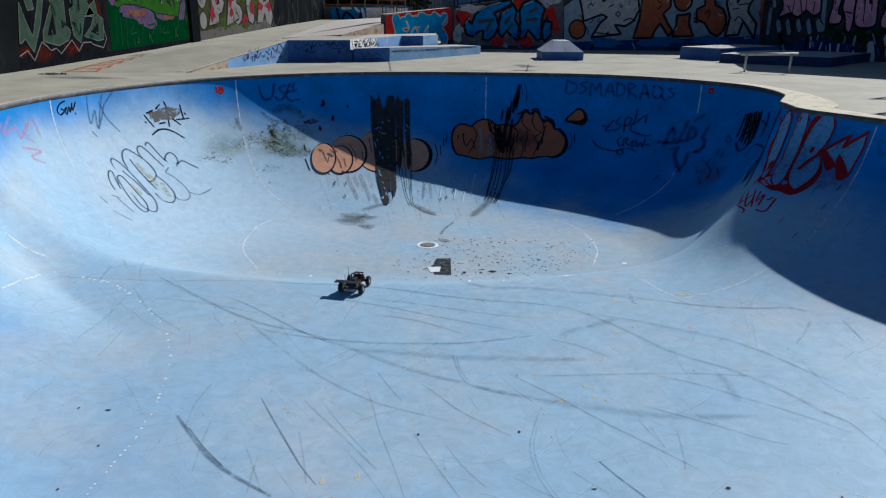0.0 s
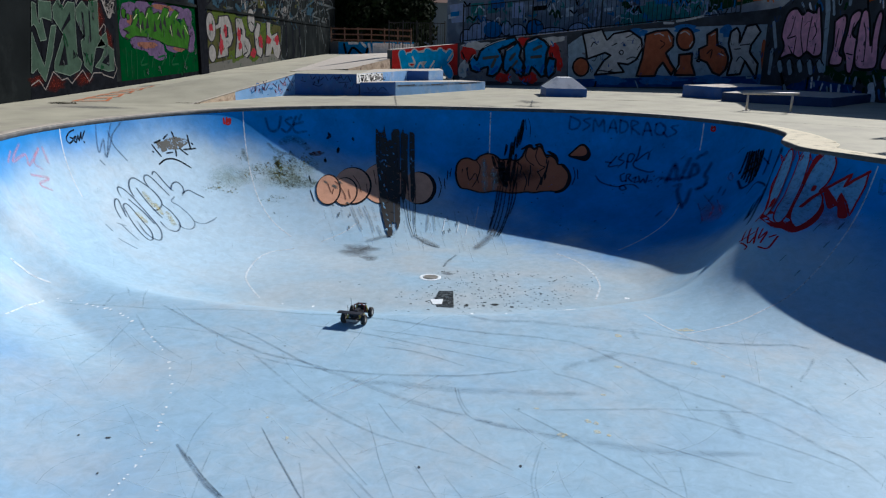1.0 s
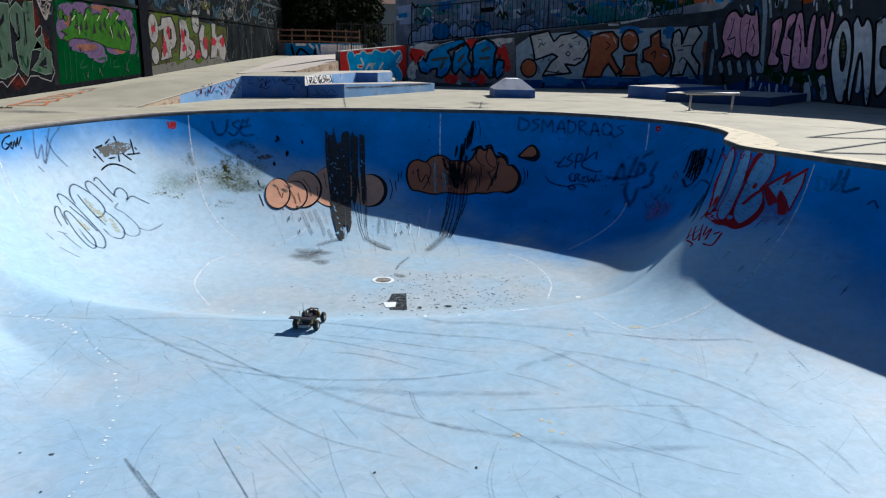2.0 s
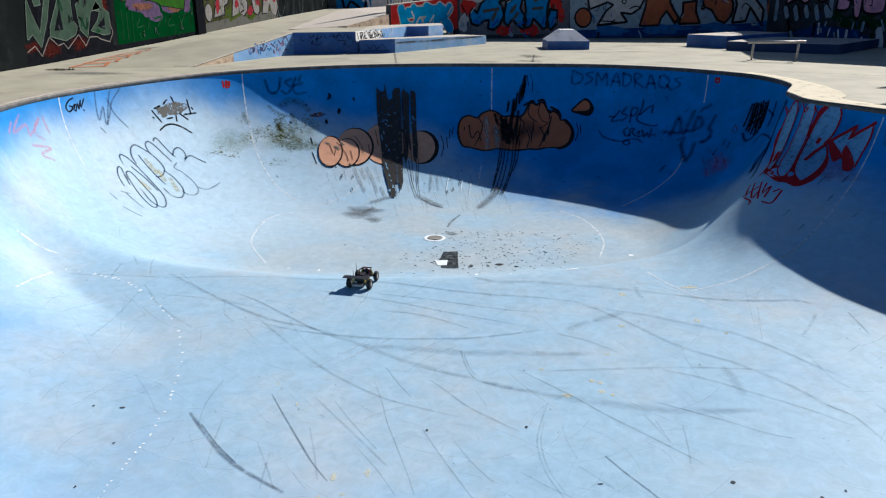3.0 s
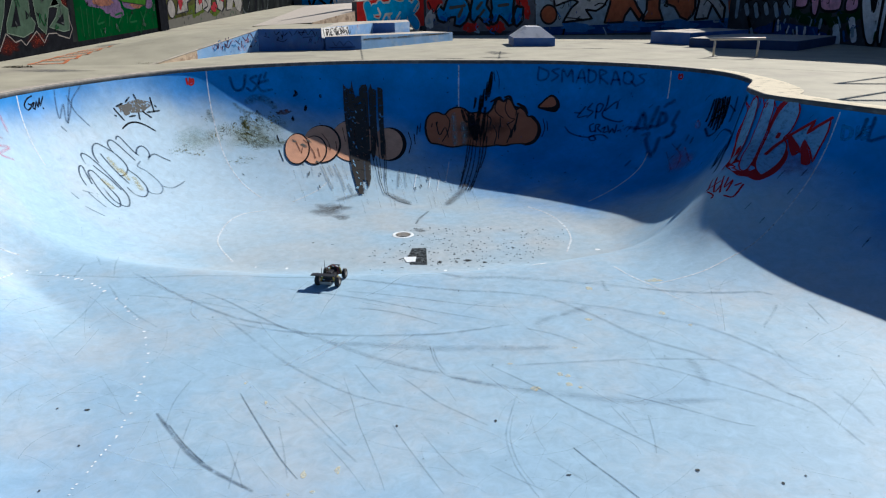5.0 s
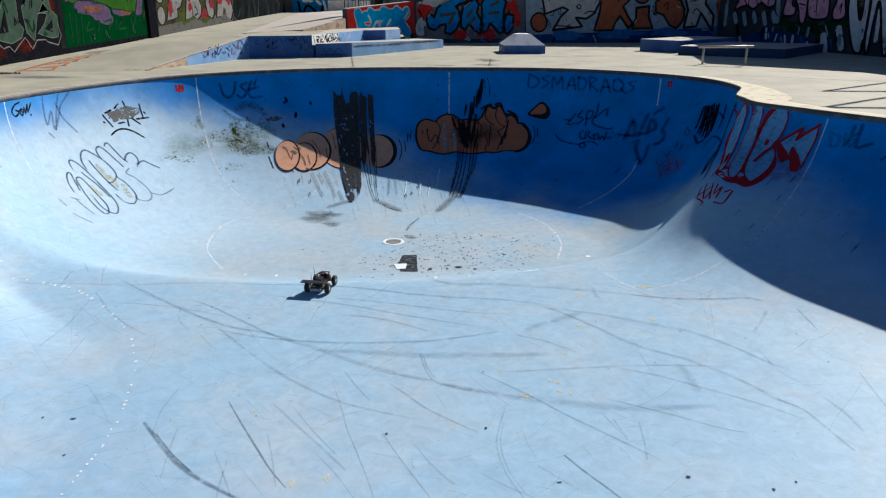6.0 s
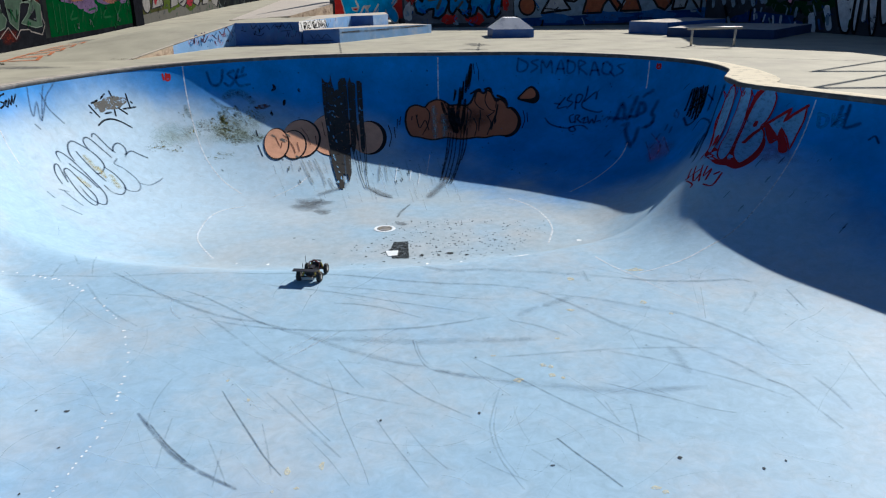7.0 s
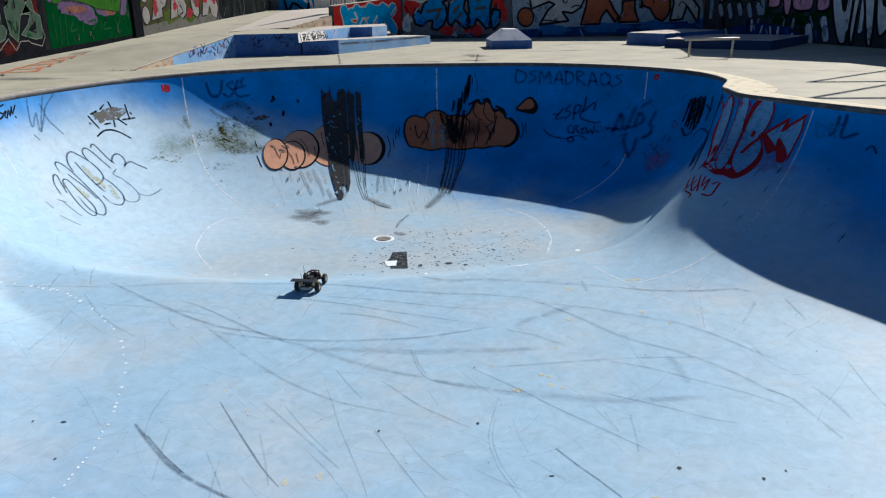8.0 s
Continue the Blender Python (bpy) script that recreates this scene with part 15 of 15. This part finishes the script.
g.blob(P_SPECK, (1.385, 10.164), 0.015, 0.009, ragged=0.3)
g.blob(P_SPECK, (0.741, 10.504), 0.007, 0.010, ragged=0.3)
g.blob(P_SPECK, (2.305, 11.051), 0.007, 0.009, ragged=0.3)
g.blob(P_SPECK, (0.835, 11.811), 0.012, 0.017, ragged=0.3)
g.blob(P_SPECK, (1.329, 10.579), 0.009, 0.008, ragged=0.3)
g.blob(P_SPECK, (0.969, 10.880), 0.014, 0.016, ragged=0.3)
g.blob(P_SPECK, (0.507, 11.627), 0.017, 0.021, ragged=0.3)
g.blob(P_SPECK, (-0.179, 11.699), 0.010, 0.011, ragged=0.3)
g.blob(P_SPECK, (0.606, 11.667), 0.006, 0.010, ragged=0.3)
g.blob(P_SPECK, (1.113, 10.371), 0.016, 0.014, ragged=0.3)
g.blob(P_SPECK, (1.269, 10.827), 0.016, 0.017, ragged=0.3)
g.blob(P_SPECK, (1.592, 10.661), 0.010, 0.011, ragged=0.3)
g.blob(P_SPECK, (0.556, 10.851), 0.017, 0.014, ragged=0.3)
g.blob(P_SPECK, (1.511, 10.726), 0.009, 0.009, ragged=0.3)
g.blob(P_SPECK, (0.062, 11.474), 0.009, 0.011, ragged=0.3)
g.blob(P_SPECK, (-0.105, 10.290), 0.011, 0.010, ragged=0.3)
g.blob(P_SPECK, (0.222, 10.465), 0.013, 0.014, ragged=0.3)
g.blob(P_SPECK, (0.073, 10.172), 0.014, 0.010, ragged=0.3)
g.blob(P_SPECK, (1.735, 10.329), 0.007, 0.014, ragged=0.3)
g.blob(P_SPECK, (1.475, 10.635), 0.007, 0.013, ragged=0.3)
g.blob(P_SPECK, (1.406, 10.791), 0.007, 0.015, ragged=0.3)
g.blob(P_SPECK, (0.624, 10.798), 0.013, 0.014, ragged=0.3)
g.blob(P_SPECK, (1.475, 10.352), 0.009, 0.017, ragged=0.3)
g.blob(P_SPECK, (2.439, 11.615), 0.009, 0.016, ragged=0.3)
g.blob(P_SPECK, (1.208, 10.088), 0.009, 0.016, ragged=0.3)
g.blob(P_SPECK, (2.339, 11.010), 0.006, 0.017, ragged=0.3)
g.blob(P_SPECK, (-0.058, 11.149), 0.009, 0.012, ragged=0.3)
g.blob(P_SPECK, (0.351, 10.058), 0.008, 0.012, ragged=0.3)
g.blob(P_SPECK, (0.287, 11.505), 0.012, 0.017, ragged=0.3)
g.blob(P_SPECK, (0.991, 10.370), 0.008, 0.011, ragged=0.3)
g.blob(P_SPECK, (0.869, 11.381), 0.011, 0.014, ragged=0.3)
g.blob(P_SPECK, (0.938, 10.245), 0.012, 0.009, ragged=0.3)
g.blob(P_SPECK, (1.562, 10.426), 0.012, 0.013, ragged=0.3)
g.blob(P_SPECK, (1.467, 11.610), 0.012, 0.011, ragged=0.3)
g.blob(P_SPECK, (1.978, 4.355), 0.020, 0.017, ragged=0.35)
g.blob(P_SPECK, (1.052, 4.339), 0.020, 0.007, ragged=0.35)
g.blob(P_SPECK, (-2.701, 5.346), 0.023, 0.013, ragged=0.35)
g.blob(P_SPECK, (2.518, 4.188), 0.012, 0.014, ragged=0.35)
g.blob(P_SPECK, (0.609, 5.054), 0.013, 0.016, ragged=0.35)
g.blob(P_SPECK, (-0.173, 5.010), 0.009, 0.016, ragged=0.35)
g.blob(P_SPECK, (2.715, 4.262), 0.008, 0.011, ragged=0.35)
g.blob(P_SPECK, (1.844, 15.298), 0.012, 0.018, ragged=0.35)
g.blob(P_SPECK, (-2.940, 5.352), 0.009, 0.014, ragged=0.35)
g.blob(P_SPECK, (-2.556, 4.839), 0.009, 0.012, ragged=0.35)
g.blob(P_SPECK, (-2.596, 4.302), 0.008, 0.014, ragged=0.35)
g.blob(P_SPECK, (0.760, 10.197), 0.064, 0.042, ragged=0.35)
g.blob(P_SPECK, (1.002, 10.100), 0.036, 0.033, ragged=0.35)
g.blob(P_SPECK, (0.340, 10.119), 0.036, 0.030, ragged=0.35)
g.blob(P_SPECK, (0.589, 10.129), 0.023, 0.030, ragged=0.35)
g.blob(P_SPECK, (-0.279, 4.644), 0.002, 0.005, ragged=0.3)
g.blob(P_SPECK, (-0.990, 5.723), 0.005, 0.007, ragged=0.3)
g.blob(P_SPECK, (-1.679, 7.287), 0.006, 0.011, ragged=0.3)
g.blob(P_SPECK, (3.906, 5.574), 0.003, 0.005, ragged=0.3)
g.blob(P_SPECK, (0.629, 4.528), 0.004, 0.005, ragged=0.3)
g.blob(P_SPECK, (0.028, 4.568), 0.004, 0.005, ragged=0.3)
g.blob(P_SPECK, (0.682, 5.980), 0.006, 0.009, ragged=0.3)
g.blob(P_SPECK, (2.307, 6.086), 0.005, 0.008, ragged=0.3)
g.blob(P_SPECK, (0.844, 6.352), 0.005, 0.008, ragged=0.3)
g.blob(P_SPECK, (-1.237, 5.319), 0.005, 0.007, ragged=0.3)
g.blob(P_SPECK, (-3.321, 6.918), 0.005, 0.010, ragged=0.3)
g.blob(P_SPECK, (3.374, 6.544), 0.004, 0.008, ragged=0.3)
g.blob(P_SPECK, (-0.453, 5.442), 0.003, 0.007, ragged=0.3)
g.blob(P_SPECK, (1.534, 5.114), 0.003, 0.004, ragged=0.3)
g.blob(P_SPECK, (1.525, 5.483), 0.004, 0.004, ragged=0.3)
g.blob(P_SPECK, (-1.910, 5.278), 0.004, 0.006, ragged=0.3)
g.blob(P_SPECK, (3.935, 6.025), 0.005, 0.010, ragged=0.3)
g.blob(P_SPECK, (4.316, 7.633), 0.006, 0.010, ragged=0.3)
g.blob(P_SPECK, (3.944, 6.635), 0.006, 0.008, ragged=0.3)
g.blob(P_SPECK, (0.832, 5.314), 0.004, 0.006, ragged=0.3)
g.blob(P_SPECK, (0.849, 4.979), 0.004, 0.006, ragged=0.3)
g.blob(P_SPECK, (-1.287, 6.658), 0.005, 0.005, ragged=0.3)
g.blob(P_SPECK, (-0.557, 7.037), 0.003, 0.008, ragged=0.3)
g.blob(P_SPECK, (-2.120, 4.401), 0.003, 0.004, ragged=0.3)
g.blob(P_SPECK, (1.983, 7.042), 0.006, 0.011, ragged=0.3)
g.blob(P_SPECK, (1.918, 4.041), 0.003, 0.003, ragged=0.3)
g.blob(P_SPECK, (-2.149, 7.609), 0.006, 0.013, ragged=0.3)
g.blob(P_SPECK, (-0.737, 5.637), 0.003, 0.006, ragged=0.3)
g.blob(P_SPECK, (2.186, 7.692), 0.005, 0.010, ragged=0.3)
g.blob(P_SPECK, (2.042, 4.523), 0.003, 0.004, ragged=0.3)
g.blob(P_SPECK, (0.225, 4.896), 0.004, 0.003, ragged=0.3)
g.blob(P_SPECK, (-3.941, 8.232), 0.005, 0.015, ragged=0.3)
g.blob(P_SPECK, (-2.633, 4.213), 0.002, 0.004, ragged=0.3)
g.blob(P_SPECK, (-1.026, 4.062), 0.004, 0.003, ragged=0.3)
g.blob(P_SPECK, (-1.448, 5.662), 0.003, 0.008, ragged=0.3)
g.blob(P_SPECK, (-0.972, 7.542), 0.005, 0.011, ragged=0.3)
g.blob(P_SPECK, (-2.028, 6.197), 0.004, 0.006, ragged=0.3)
g.blob(P_SPECK, (-1.691, 5.872), 0.004, 0.008, ragged=0.3)
g.blob(P_SPECK, (1.841, 5.991), 0.003, 0.009, ragged=0.3)
g.blob(P_SPECK, (-1.043, 6.324), 0.006, 0.006, ragged=0.3)
g.blob(P_SPECK, (0.137, 4.598), 0.003, 0.003, ragged=0.3)
g.blob(P_SPECK, (-3.562, 6.134), 0.004, 0.006, ragged=0.3)
g.blob(P_SPECK, (3.039, 4.862), 0.005, 0.004, ragged=0.3)
g.blob(P_SPECK, (0.838, 4.221), 0.002, 0.003, ragged=0.3)
g.blob(P_SPECK, (2.917, 4.061), 0.003, 0.005, ragged=0.3)
g.blob(P_SPECK, (-3.237, 8.301), 0.005, 0.015, ragged=0.3)
g.blob(P_SPECK, (2.866, 4.889), 0.004, 0.004, ragged=0.3)
g.blob(P_SPECK, (1.791, 4.073), 0.002, 0.003, ragged=0.3)
g.blob(P_SPECK, (0.473, 7.743), 0.006, 0.011, ragged=0.3)
g.blob(P_SPECK, (2.299, 4.845), 0.003, 0.005, ragged=0.3)
g.blob(P_SPECK, (-2.120, 4.893), 0.003, 0.006, ragged=0.3)
g.blob(P_SPECK, (-4.336, 8.240), 0.006, 0.010, ragged=0.3)
g.blob(P_SPECK, (2.826, 4.533), 0.003, 0.005, ragged=0.3)
g.blob(P_SPECK, (-1.625, 6.965), 0.004, 0.007, ragged=0.3)
g.blob(P_SPECK, (-3.204, 7.667), 0.006, 0.011, ragged=0.3)
g.blob(P_SPECK, (-2.142, 7.138), 0.005, 0.011, ragged=0.3)
g.blob(P_SPECK, (-0.637, 5.219), 0.003, 0.005, ragged=0.3)
g.blob(P_SPECK, (2.798, 4.102), 0.002, 0.003, ragged=0.3)
g.blob(P_SPECK, (3.525, 6.672), 0.004, 0.008, ragged=0.3)
g.blob(P_SPECK, (4.172, 6.835), 0.006, 0.009, ragged=0.3)
g.done()
